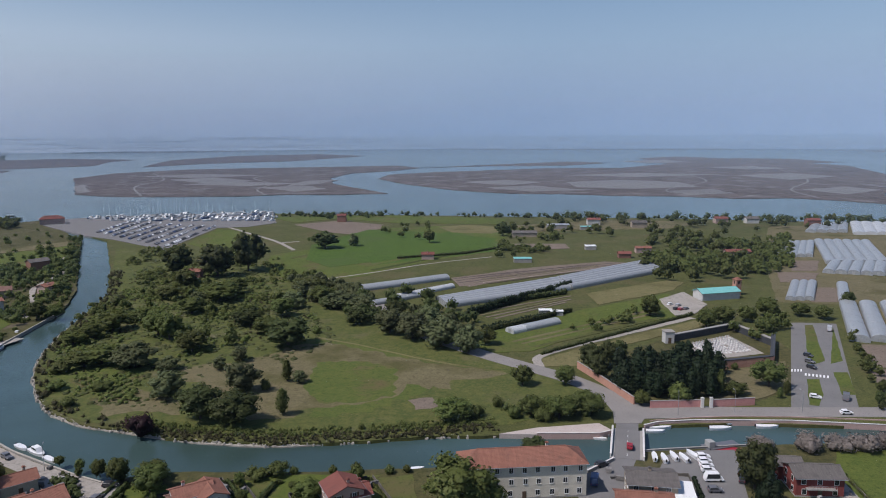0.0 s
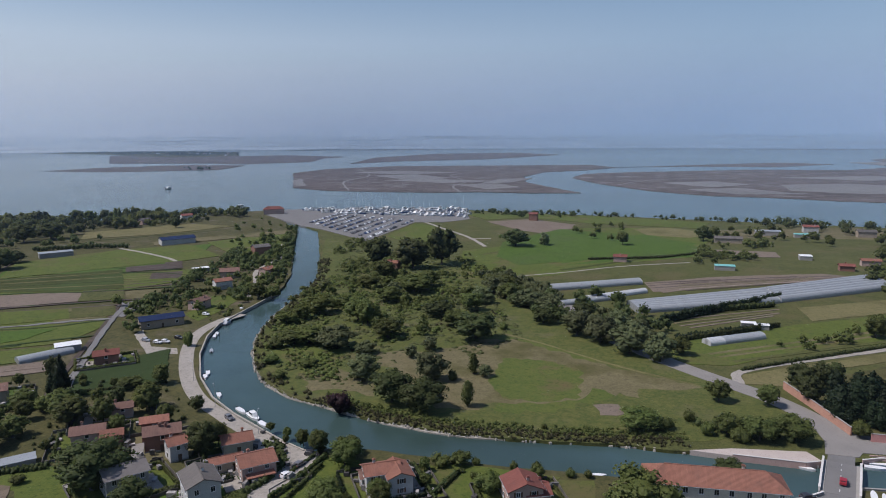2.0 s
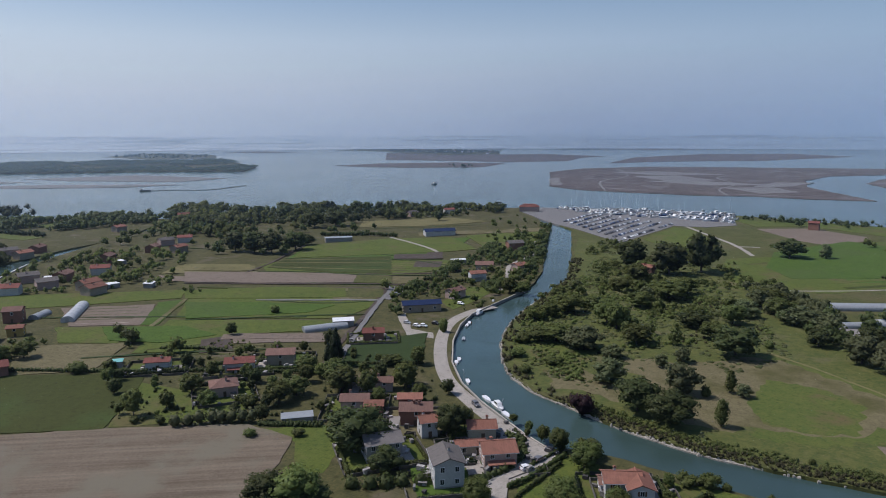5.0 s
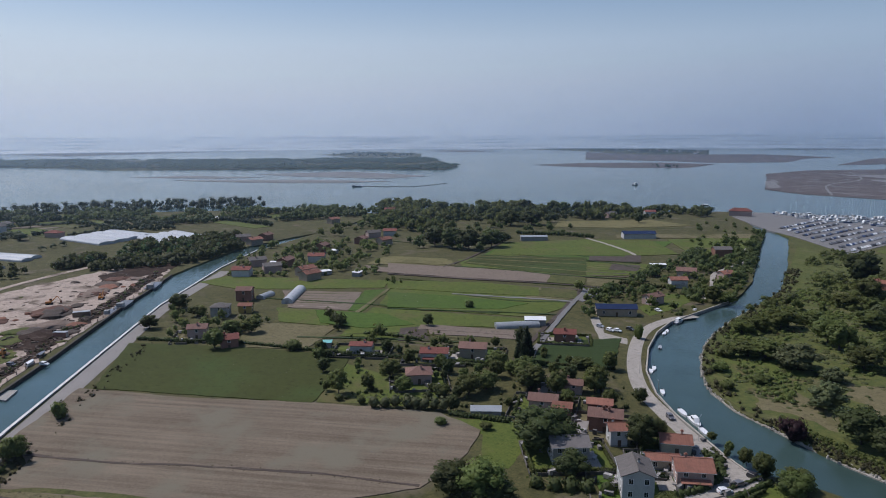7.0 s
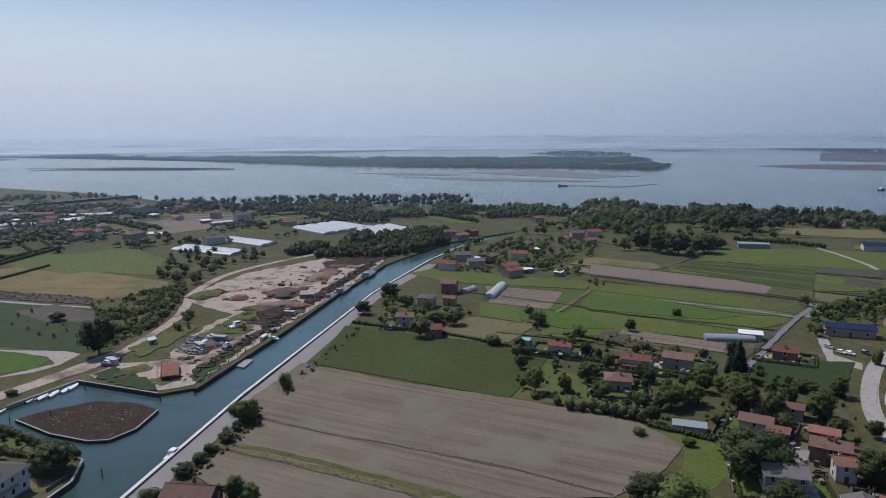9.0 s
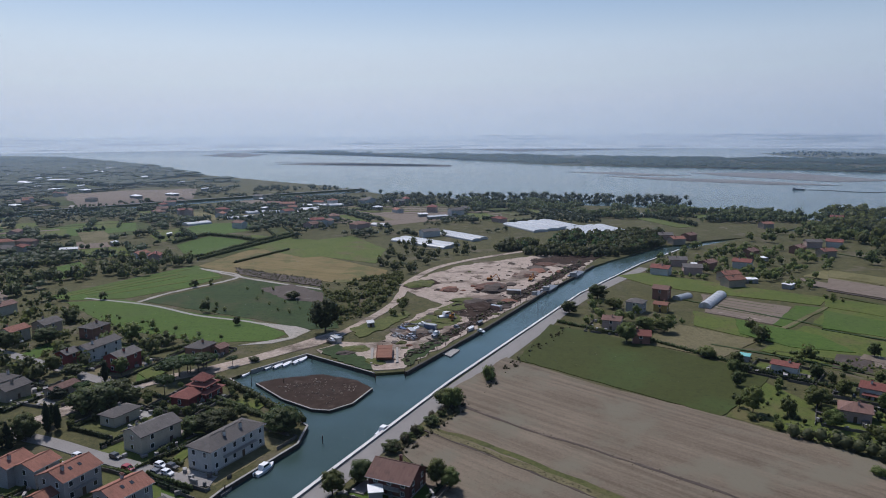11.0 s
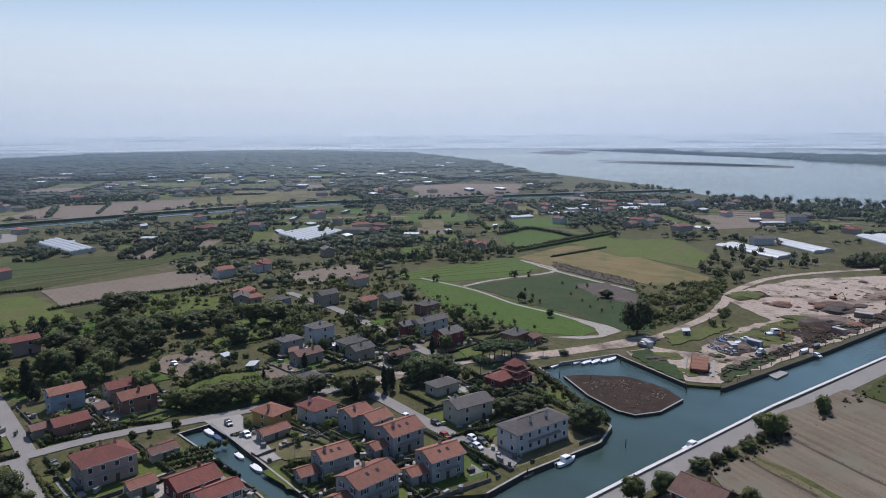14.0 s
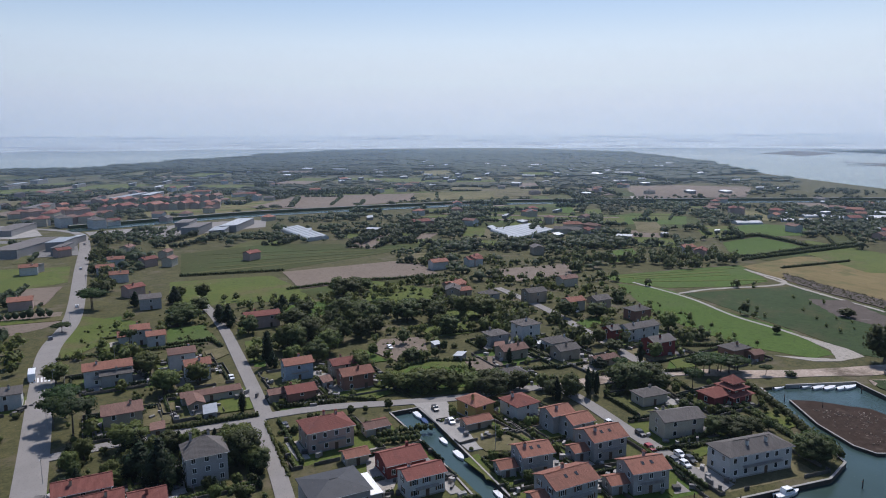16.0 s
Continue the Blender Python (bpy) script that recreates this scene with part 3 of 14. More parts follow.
def inside(p, pts):
    x, y = p
    c = False
    for i in range(len(pts)):
        (x1, y1), (x2, y2) = pts[i - 1], pts[i]
        if (y1 > y) != (y2 > y) and x < (x2 - x1) * (y - y1) / (y2 - y1) + x1:
            c = not c
    return c


def scatter(pts, n, seed, power=0.0):
    """n points inside an outline; power thins them out with the distance."""
    r = random.Random(seed)
    x0, x1 = min(p[0] for p in pts), max(p[0] for p in pts)
    y0, y1 = min(p[1] for p in pts), max(p[1] for p in pts)
    out, k = [], 0
    while len(out) < n and k < n * 60:
        k += 1
        p = (r.uniform(x0, x1), r.uniform(y0, y1))
        if inside(p, pts):
            out.append(p)
    return out


def thicket(name, leaves, pts, n, low, high, seed, label, quads=26, size=None, z=0.0, wide=0.6, row=0, along=0.0, clear=False, flatten=1.0):
    """Trees or bushes too many to count, as one mass; row: how many stand in a line."""
    r = random.Random(seed)
    cs, spots = [], []
    for x, y in scatter(pts, n, seed):
        a, step = radians(along + r.gauss(0, 9)), (low + high) * 0.5 * wide * 0.8
        k = r.randint(1, row) if row else 1
        for i in range(k):
            p = (x + (i - k / 2) * step * math.cos(a) + r.uniform(-1, 1), y + (i - k / 2) * step * math.sin(a) + r.uniform(-1, 1))
            if clear and not free(*p, 0.3):
                continue
            if k == 1 or inside(p, pts):
                spots.append(p)
    for x, y in spots:
        h = r.uniform(low, high)
        rad = h * wide * r.uniform(0.8, 1.15) * 0.55
        cs.append((x, y, z + h - rad * flatten, rad))
        if h > rad * 2.2:
            cs.append((x + r.uniform(-0.4, 0.4) * rad, y + r.uniform(-0.4, 0.4) * rad, z + h * 0.45, rad * 0.9))
    V, F = clumps(cs, quads * len(cs), size or (low + high) * 0.05, seed, core=0.72, flatten=flatten)
    return tagged(raw(name, V, F, LEAVES[leaves]), label, "vegetation", "", "stuff")


def wave(x, y, seed):
    """A smooth random height between about -1 and 1."""
    a = seed * 1.7
    return (math.sin(x * 1.0 + 1.3 * math.sin(y * 0.7 + a) + a) + math.sin(y * 1.1 + 1.2 * math.sin(x * 0.8 - a) + 2 * a) + math.sin((x + y) * 1.9 + 1.5 * math.sin((x - y) * 1.3 + a))) / 3


def woods(leaves, pts, step, low, high, seed, label, cover=0.5, patch=30.0, wide=1.0, quads=7, name="wood", flatten=1.0, clear=True):
    """Woodland of a plain in dense clumps with gaps, kept clear of fields, houses and roads."""
    r = random.Random(seed)
    rings = [(c, min(p[0] for p in c), max(p[0] for p in c), min(p[1] for p in c), max(p[1] for p in c)) for c in CLEARINGS] if clear else []
    x0, x1 = min(p[0] for p in pts), max(p[0] for p in pts)
    y0, y1 = min(p[1] for p in pts), max(p[1] for p in pts)
    cs = []
    for i in range(int((x1 - x0) / step) + 1):
        for j in range(int((y1 - y0) / step) + 1):
            x, y = x0 + (i + r.random()) * step, y0 + (j + r.random()) * step
            if wave(x / patch, y / patch, seed) + r.uniform(-0.25, 0.25) < 0.62 - 1.24 * cover:
                continue
            if not inside((x, y), pts) or any(a < x < b and c < y < d and inside((x, y), ring) for ring, a, b, c, d in rings) or not on_land(x, y) or not free(x, y, 1.0):
                continue
            h = r.uniform(low, high) * (0.8 + 0.35 * wave(x / patch * 2.3, y / patch * 2.3, seed + 5))
            rad = h * wide * r.uniform(0.42, 0.6)
            cs.append((x, y, max(rad * flatten * 0.6, h - rad * flatten), rad))
            if h > rad * 2.3:
                cs.append((x + r.uniform(-0.4, 0.4) * rad, y, h * 0.4, rad * 0.8))
    V, F = clumps(cs, quads * len(cs), (low + high) * 0.07, seed, core=0.92, flatten=flatten, dome=True)
    return tagged(raw(name, V, F, LEAVES[leaves]), label, "vegetation", "", "stuff")


def hedge(leaves, pts, h, w, label="clipped dark green hedge along the garden edge", seed=3, name="hedge", quads=1.7):
    """A hedge along a line, leaf by leaf over a dense core."""
    r = random.Random(seed)
    V, F, cs = [], [], []
    for a, b in zip(pts[:-1], pts[1:]):
        a, b = Vector(a), Vector(b)
        L = (b - a).length
        k = max(1, int(L / (w * 0.7)))
        for i in range(k + 1):
            p = a.lerp(b, i / k)
            hh = h * r.uniform(0.85, 1.12)
            cs.append((p.x + r.uniform(-0.1, 0.1) * w, p.y + r.uniform(-0.1, 0.1) * w, hh - w * 0.5, w * 0.55))
            if h > w * 1.1:
                cs.append((p.x, p.y, w * 0.4, w * 0.55))
    V, F = clumps(cs, int(len(cs) * quads * 3 * max(1.0, (w / 1.6) ** 2)), min(0.34, max(0.16, w * 0.2)), seed, core=0.85)
    return tagged(raw(name, V, F, LEAVES[leaves]), label, "hedge")


WINDOWS = {}


def window_mesh(w, h, kind):
    key = (round(w, 2), round(h, 2), kind)
    if key not in WINDOWS:
        bm = bmesh.new()
        if kind == "frame":
            t = 0.09
            box(bm, -w / 2 - t, -w / 2, -0.06, 0.03, -t, h + t)
            box(bm, w / 2, w / 2 + t, -0.06, 0.03, -t, h + t)
            box(bm, -w / 2, w / 2, -0.06, 0.03, h, h + t)
            box(bm, -w / 2 - 0.05, w / 2 + 0.05, -0.14, 0.03, -t, 0)
            box(bm, -0.03, 0.03, -0.045, 0.03, 0, h)
            WINDOWS[key] = mesh_of(bm, WHITE_PAINT)
        elif kind == "both":
            box(bm, -w / 2 - 0.12, w / 2 + 0.12, -0.05, 0.02, -0.12, h + 0.12)
            k = len(bm.faces)
            box(bm, -w / 2, w / 2, -0.07, 0.02, 0, h)
            bm.faces.ensure_lookup_table()
            for f in bm.faces[k:]:
                f.material_index = 1
            WINDOWS[key] = mesh_of(bm, WHITE_PAINT)
            WINDOWS[key].materials.append(GLASS)
        elif kind == "door":
            WINDOWS[key] = mesh_of(boxed(-w / 2, w / 2, -0.07, 0.02, 0, h, bevel=0.03), DOOR_WOOD)
        elif kind == "pane":
            WINDOWS[key] = mesh_of(boxed(-w / 2, w / 2, -0.03, 0.02, 0, h), GLASS)
        else:
            box(bm, -w / 2, w / 2, -0.06, 0.02, 0, h, bevel=0.02)
            WINDOWS[key] = mesh_of(bm, SHUTTERS[kind])
    return WINDOWS[key]


SHUTTERS = {
    "green": surface("green_shutter_paint", (0.02, 0.06, 0.04), (0.035, 0.085, 0.055), 1.0, 6.0, 0.6, 0.1, 0.25),
    "brown": surface("brown_shutter_wood", (0.07, 0.04, 0.025), (0.13, 0.08, 0.05), 1.0, 6.0, 0.7, 0.1, 0.25),
    "grey": surface("grey_shutter_paint", (0.22, 0.22, 0.22), (0.32, 0.32, 0.32), 1.0, 6.0, 0.6, 0.1, 0.25),
}


def roof_bm(w, d, h, rise, over, hip, thick=0.22):
    """A gable or hip roof over a w by d house whose eaves lie at h; its ridge runs along x."""
    bm = bmesh.new()
    X, Y = w / 2 + over, d / 2 + over
    z0 = h - rise * over / (d / 2)
    zr = h + rise
    rx = X if not hip else max(0.05, w / 2 - d / 2 * 0.95)
    low = [(-X, -Y, z0), (X, -Y, z0), (X, Y, z0), (-X, Y, z0), (-rx, 0, zr), (rx, 0, zr)]
    a = [bm.verts.new(v) for v in low]
    b = [bm.verts.new((x, y, z + thick)) for x, y, z in low]
    fs = [(0, 1, 5, 4), (2, 3, 4, 5), (1, 2, 5), (3, 0, 4)] if hip else [(0, 1, 5, 4), (2, 3, 4, 5)]
    for f in fs:
        bm.faces.new([b[i] for i in f])
        bm.faces.new([a[i] for i in f][::-1])
    edge = [(0, 1), (1, 2), (2, 3), (3, 0)] if hip else [(0, 1), (1, 5), (5, 2), (2, 3), (3, 4), (4, 0)]
    for i, j in edge:
        bm.faces.new((a[i], a[j], b[j], b[i]))
    bmesh.ops.recalc_face_normals(bm, faces=bm.faces)
    return bm


TAKEN, PLOTS = [], []


def house(x, y, rot, w, d, h, wall=(0.72, 0.70, 0.66), tile=None, roof="gable", rise=None, over=0.55, floors=2, chimneys=1, shutter="brown", label="", balcony=False, detail=2, porch=0.0, category="house", name="house", side_windows=2, skylights=0, group="houses of the village"):
    """A house: w along its ridge, d across, h to the eaves; windows on every storey."""
    tile = tile or ORANGE_TILE
    if math.hypot(x, y) > 400:
        detail = 0
    TAKEN.append((x, y, max(w, d) * 0.62 + 1.0))
    r = random.Random(int(abs(x) * 13 + abs(y) * 7))
    rise = rise if rise is not None else d * 0.2
    root = thing(name, x, y, 0, rot, label, category, group)
    hip = roof == "hip"
    bm = bmesh.new()
    if hip or roof == "flat":
        box(bm, -w / 2, w / 2, -d / 2, d / 2, -0.2, h)
    else:
        ring = [(-d / 2, -0.2), (d / 2, -0.2), (d / 2, h), (0, h + rise), (-d / 2, h)]
        prism(bm, ring, -w / 2, w / 2)
        bmesh.ops.rotate(bm, verts=bm.verts, cent=(0, 0, 0), matrix=Matrix.Rotation(radians(90), 3, "Z"))
    part("wall", bm, plaster(wall), root)
    if detail >= 1 and math.hypot(x, y) < 250:
        part("plinth", boxed(-w / 2 - 0.05, w / 2 + 0.05, -d / 2 - 0.05, d / 2 + 0.05, -0.2, 0.45), CONCRETE, root)
    if roof == "flat":
        top = part("roof", boxed(-w / 2 - 0.25, w / 2 + 0.25, -d / 2 - 0.25, d / 2 + 0.25, h, h + 0.35, bevel=0.05), CONCRETE, root)
    else:
        top = part("roof", roof_bm(w, d, h, rise, over, hip), tile, root)
        if detail >= 1 and math.hypot(x, y) < 210:
            rx = w / 2 + over if not hip else max(0.05, w / 2 - d / 2 * 0.95)
            bm = tube(bmesh.new(), (-rx, 0, h + rise + 0.2), (rx, 0, h + rise + 0.2), 0.16, n=6)
            part("ridge", bm, tile, top)
            zg = h - rise * over / (d / 2) + 0.1
            for s in (-1, 1):
                part("gutter", tube(bmesh.new(), (-w / 2 - over, s * (d / 2 + over + 0.06), zg), (w / 2 + over, s * (d / 2 + over + 0.06), zg), 0.08, n=5), STEEL, top)
        for i in range(skylights):
            sx = w * (-0.25 + 0.5 * (i + 0.5) / skylights)
            ry = -d * 0.22
            ang = math.atan2(rise, d / 2)
            part("skylight", boxed(-0.4, 0.4, -0.55, 0.55, 0, 0.1), GLASS, top, at=pose(sx, ry, h + rise * (1 - abs(ry) / (d / 2)) + 0.22, math.degrees(ang), 0, 0))
    for i in range(chimneys):
        cx, cy = r.uniform(-0.32, 0.32) * w, r.choice((-1, 1)) * d * r.uniform(0.08, 0.22)
        zc = h + rise * (1 - abs(cy) / (d / 2))
        ch = part("chimney", boxed(cx - 0.32, cx + 0.32, cy - 0.32, cy + 0.32, zc - 0.4, h + rise + 0.75), plaster(wall), root)
        bm = boxed(cx - 0.45, cx + 0.45, cy - 0.45, cy + 0.45, h + rise + 0.75, h + rise + 0.9)
        box(bm, cx - 0.25, cx + 0.25, cy - 0.25, cy + 0.25, h + rise + 0.9, h + rise + 1.1)
        part("chimney_cap", bm, tile, ch)
    away = math.hypot(x, y)
    if detail >= 1:
        sh = h / floors
        ww, wh = (1.0, min(1.35, sh * 0.5)) if floors > 0 else (1.0, 1.2)
        for fl in range(floors):
            zb = fl * sh + sh * 0.34
            for side in range(4):
                L = w if side < 2 else d
                gap = 3.4 if away < 200 else 5.6 if away < 330 else 6.5
                k = max(1, int(L / gap)) if side < 2 else min(side_windows, max(1, int(L / gap)))
                if side >= 2 and (side_windows == 0 or away > 400):
                    continue
                for i in range(k):
                    u = (i + 0.5) / k * L - L / 2 + r.uniform(-0.25, 0.25)
                    door = fl == 0 and side == 0 and i == k // 2
                    at = {0: pose(u, -d / 2, zb, 0, 0, 0), 1: pose(u, d / 2, zb, 0, 0, 180), 2: pose(w / 2, u, zb, 0, 0, 90), 3: pose(-w / 2, u, zb, 0, 0, -90)}[side]
                    if door:
                        dr = part("door", window_mesh(1.05, min(2.1, sh * 0.8), "door"), None, root, at=at @ Matrix.Translation((0, 0, 0.02 - zb)))
                        continue
                    if away > 190:
                        part("window", window_mesh(ww, wh, "both"), None, root, at=at)
                        continue
                    fr = part("window", window_mesh(ww, wh, "frame"), None, root, at=at)
                    part("pane", window_mesh(ww, wh, "pane"), None, fr)
                    if away < 170 and detail >= 2 and shutter:
                        for s in (-1, 1):
                            part("shutter", window_mesh(0.48, wh, shutter), None, fr, at=pose(s * (ww / 2 + 0.36), 0, 0))
    if balcony:
        zb = h / floors
        for s in ((-1,) if balcony is True else (-1, 1)):
            b = part("balcony", boxed(-w * 0.3, w * 0.3, s * d / 2, s * (d / 2 + 1.3), zb - 0.08, zb + 0.1), CONCRETE, root)
            bm = bmesh.new()
            for i in range(int(w * 0.6 / 0.35) + 1):
                xx = -w * 0.3 + i * 0.35
                box(bm, xx, xx + 0.05, s * (d / 2 + 1.22), s * (d / 2 + 1.27), zb + 0.1, zb + 1.0)
            box(bm, -w * 0.3, w * 0.3, s * (d / 2 + 1.2), s * (d / 2 + 1.29), zb + 1.0, zb + 1.07)
            part("railing", bm, STEEL, b)
    if category == "house" and away < 330 and detail >= 2 and w > 7.5:
        PLOTS.append((x, y, rot, w, d, r.randrange(4)))
    if porch:
        bm = bmesh.new()
        ring = [(-d / 2 - porch, h * 0.42), (-d / 2, h * 0.52), (-d / 2, h * 0.56), (-d / 2 - porch, h * 0.46)]
        prism(bm, ring, -w * 0.42, w * 0.42)
        bmesh.ops.rotate(bm, verts=bm.verts, cent=(0, 0, 0), matrix=Matrix.Rotation(radians(90), 3, "Z"))
        p = part("porch_roof", bm, tile, root)
        for sx in (-0.4, 0.0, 0.4):
            part("post", boxed(sx * w - 0.12, sx * w + 0.12, d / 2 + porch - 0.35, d / 2 + porch - 0.1, -0.1, h * 0.42), plaster(wall), p)
    return root


def shed(x, y, rot, w, d, h, mat, label="low flat-roofed garden shed", wall=(0.45, 0.43, 0.40), slope=0.3, name="shed", category="shed"):
    """A lean-to shed: walls with a door, under a sloping sheet roof."""
    root = thing(name, x, y, 0, rot, label, category)
    bm = bmesh.new()
    prism(bm, [(-d / 2, -0.1), (d / 2, -0.1), (d / 2, h + slope), (-d / 2, h)], -w / 2, w / 2)
    bmesh.ops.rotate(bm, verts=bm.verts, cent=(0, 0, 0), matrix=Matrix.Rotation(radians(90), 3, "Z"))
    part("wall", bm, plaster(wall), root)
    bm = bmesh.new()
    o = 0.25
    prism(bm, [(-d / 2 - o, h - slope * o / d), (d / 2 + o, h + slope + slope * o / d), (d / 2 + o, h + slope + 0.12), (-d / 2 - o, h + 0.12)], -w / 2 - o, w / 2 + o)
    bmesh.ops.rotate(bm, verts=bm.verts, cent=(0, 0, 0), matrix=Matrix.Rotation(radians(90), 3, "Z"))
    part("roof", bm, mat, root)
    if math.hypot(x, y) < 480:
        part("door", window_mesh(1.2, min(2.0, h * 0.85), "door"), None, root, at=pose(w / 2, 0, 0.02, 0, 0, 90))
    return root


def tunnel(x, y, rot, length, width, height, mat, label="long greenhouse tunnel of milky plastic film", hoops=True, group="greenhouse tunnels", straight=0.35):
    """A greenhouse tunnel: film on hoops, with closed ends and a base board."""
    root = thing("greenhouse_tunnel", x, y, 0, rot, label, "greenhouse", group)
    n = 9
    ring = []
    for i in range(n + 1):
        a = math.pi * i / n
        ring.append((width / 2 * math.cos(a), height * straight + height * (1 - straight) * math.sin(a)))
    bm = bmesh.new()
    prism(bm, [(width / 2, 0.0)] + ring + [(-width / 2, 0.0)], -length / 2, length / 2)
    bmesh.ops.rotate(bm, verts=bm.verts, cent=(0, 0, 0), matrix=Matrix.Rotation(radians(90), 3, "Z"))
    part("film", bm, mat, root)
    if hoops and math.hypot(x, y) < 430:
        k = max(2, min(6, int(length / 4)))
        for j in range(k + 1):
            u = -length / 2 + length * j / k
            bm = bmesh.new()
            for (a0, b0), (a1, b1) in zip(ring[:-1], ring[1:]):
                tube(bm, (u, a0 * 1.01, b0 * 1.01), (u, a1 * 1.01, b1 * 1.01), 0.05, n=4)
            part("hoop", bm, STEEL, root)
    for s in (-1, 1) if hoops else ():
        part("base_board", boxed(-length / 2, length / 2, s * width / 2 - 0.04, s * width / 2 + 0.05, 0, 0.35), CONCRETE, root)
        part("end_door", boxed(s * length / 2 - 0.04 * s, s * length / 2 + 0.05 * s, -0.9, 0.9, 0, min(2.1, height * 0.75)), STEEL, root)
    return root


CAR_PAINT = {}


def car_paint(rgb):
    if rgb not in CAR_PAINT:
        CAR_PAINT[rgb] = surface("car_paint_%d" % len(CAR_PAINT), tuple(v * 0.92 for v in rgb), rgb, 1.0, 5.0, 0.3, 0.0, 0.3, spec=0.6)
    return CAR_PAINT[rgb]


WHEEL = []
CARS = {}
CAR_WORDS = {(0.75, 0.75, 0.75): "white", (0.03, 0.03, 0.035): "black", (0.35, 0.36, 0.38): "silver-grey", (0.30, 0.02, 0.03): "dark red", (0.03, 0.06, 0.16): "dark blue", (0.12, 0.12, 0.13): "dark grey"}


def car(x, y, rot, rgb=(0.75, 0.75, 0.75), kind="car", z=0.1, where="parked at the roadside", simple=False, group="parked cars"):
    """A car, van or pick-up, pointing along its local x."""
    key = (rgb, kind, simple, where)
    m = pose(x, y, z, 0, 0, rot)
    if key in CARS:
        return copy_thing(CARS[key], m)
    word = CAR_WORDS.get(rgb, "coloured")
    root = thing(kind, 0, 0, 0, 0, "%s %s %s" % (word, {"car": "hatchback car", "van": "delivery van", "bus": "city bus"}[kind], where), kind, group)
    L, W, H = {"car": (3.8, 1.66, 1.46), "van": (5.0, 1.95, 2.3), "bus": (9.5, 2.5, 3.0)}[kind]
    hood = {"car": 0.28, "van": 0.16, "bus": 0.02}[kind]
    prof = [(-L / 2, 0.28), (L / 2, 0.28), (L / 2, 0.72 * 1.0), (L / 2 - hood * L * 0.9, 0.92), (L / 2 - hood * L * 1.5, H), (-L / 2 + 0.12 * L, H), (-L / 2 + 0.02 * L, 0.95)]
    bm = prism(bmesh.new(), prof, -W / 2, W / 2)
    for sx in (-0.31, 0.31) if simple else ():
        tube(bm, (sx * L, -W / 2 - 0.02, 0.32), (sx * L, W / 2 + 0.02, 0.32), 0.32, n=8)
    if not simple:
        bmesh.ops.bevel(bm, geom=list(bm.edges), offset=0.07, segments=1, affect="EDGES")
    body = part("body", bm, car_paint(rgb), root)
    x1, x0 = L / 2 - hood * L * 1.05, L / 2 - hood * L * 1.5
    for s in (-1, 1) if not simple else (0,):
        if simple:
            part("windows", prism(bmesh.new(), [(x1 - 0.12, 0.98), (x0 - 0.02, H - 0.12), (-L / 2 + 0.14 * L, H - 0.12), (-L / 2 + 0.08 * L, 0.98)], -W / 2 - 0.02, W / 2 + 0.02), GLASS, root)
            break
        bm = prism(bmesh.new(), [(x1 - 0.12, 0.98), (x0 - 0.02, H - 0.12), (-L / 2 + 0.14 * L, H - 0.12), (-L / 2 + 0.08 * L, 0.98)], s * W / 2 - 0.02, s * W / 2 + 0.02)
        part("side_window", bm, GLASS, body)
    bm = bmesh.new()
    dx, dz = x0 - (x1 + 0.2), H - 0.94
    if not simple:
        box(bm, -0.02, 0.02, -W / 2 + 0.16, W / 2 - 0.16, -0.32 * dz / 0.54, 0.32 * dz / 0.54)
        part("windscreen", bm, GLASS, body, at=pose((x0 + L / 2 - hood * L * 0.9) / 2, 0, (H + 0.92) / 2 + 0.01, 0, math.degrees(math.atan2(dx, dz)), 0))
    if not simple:
        part("rear_window", boxed(-0.02, 0.02, -W / 2 + 0.2, W / 2 - 0.2, 0, 0.36), GLASS, body, at=pose(-L / 2 + 0.055 * L, 0, 1.02, 0, 10, 0))
    if not simple:
        for s in (-1, 1):
            part("headlight", boxed(L / 2 - 0.03, L / 2 + 0.02, s * W * 0.36 - 0.16, s * W * 0.36 + 0.16, 0.58, 0.72), WHITE_PAINT, body, "clear glass headlight")
            part("tail_light", boxed(-L / 2 - 0.02, -L / 2 + 0.03, s * W * 0.38 - 0.12, s * W * 0.38 + 0.12, 0.65, 0.85), car_paint((0.30, 0.02, 0.03)), body, "red tail light")
    if not WHEEL:
        bm = bmesh.new()
        tube(bm, (0, -0.1, 0), (0, 0.1, 0), 0.32, n=12)
        WHEEL.append(mesh_of(bm, RUBBER))
    for sx in (-0.31, 0.31):
        for s in (-1, 1):
            if simple:
                continue
            part("wheel", WHEEL[0], None, root, at=pose(sx * L, s * (W / 2 - 0.1), 0.32))
    root.matrix_basis = m
    CARS[key] = root
    return root


BOATS = {}


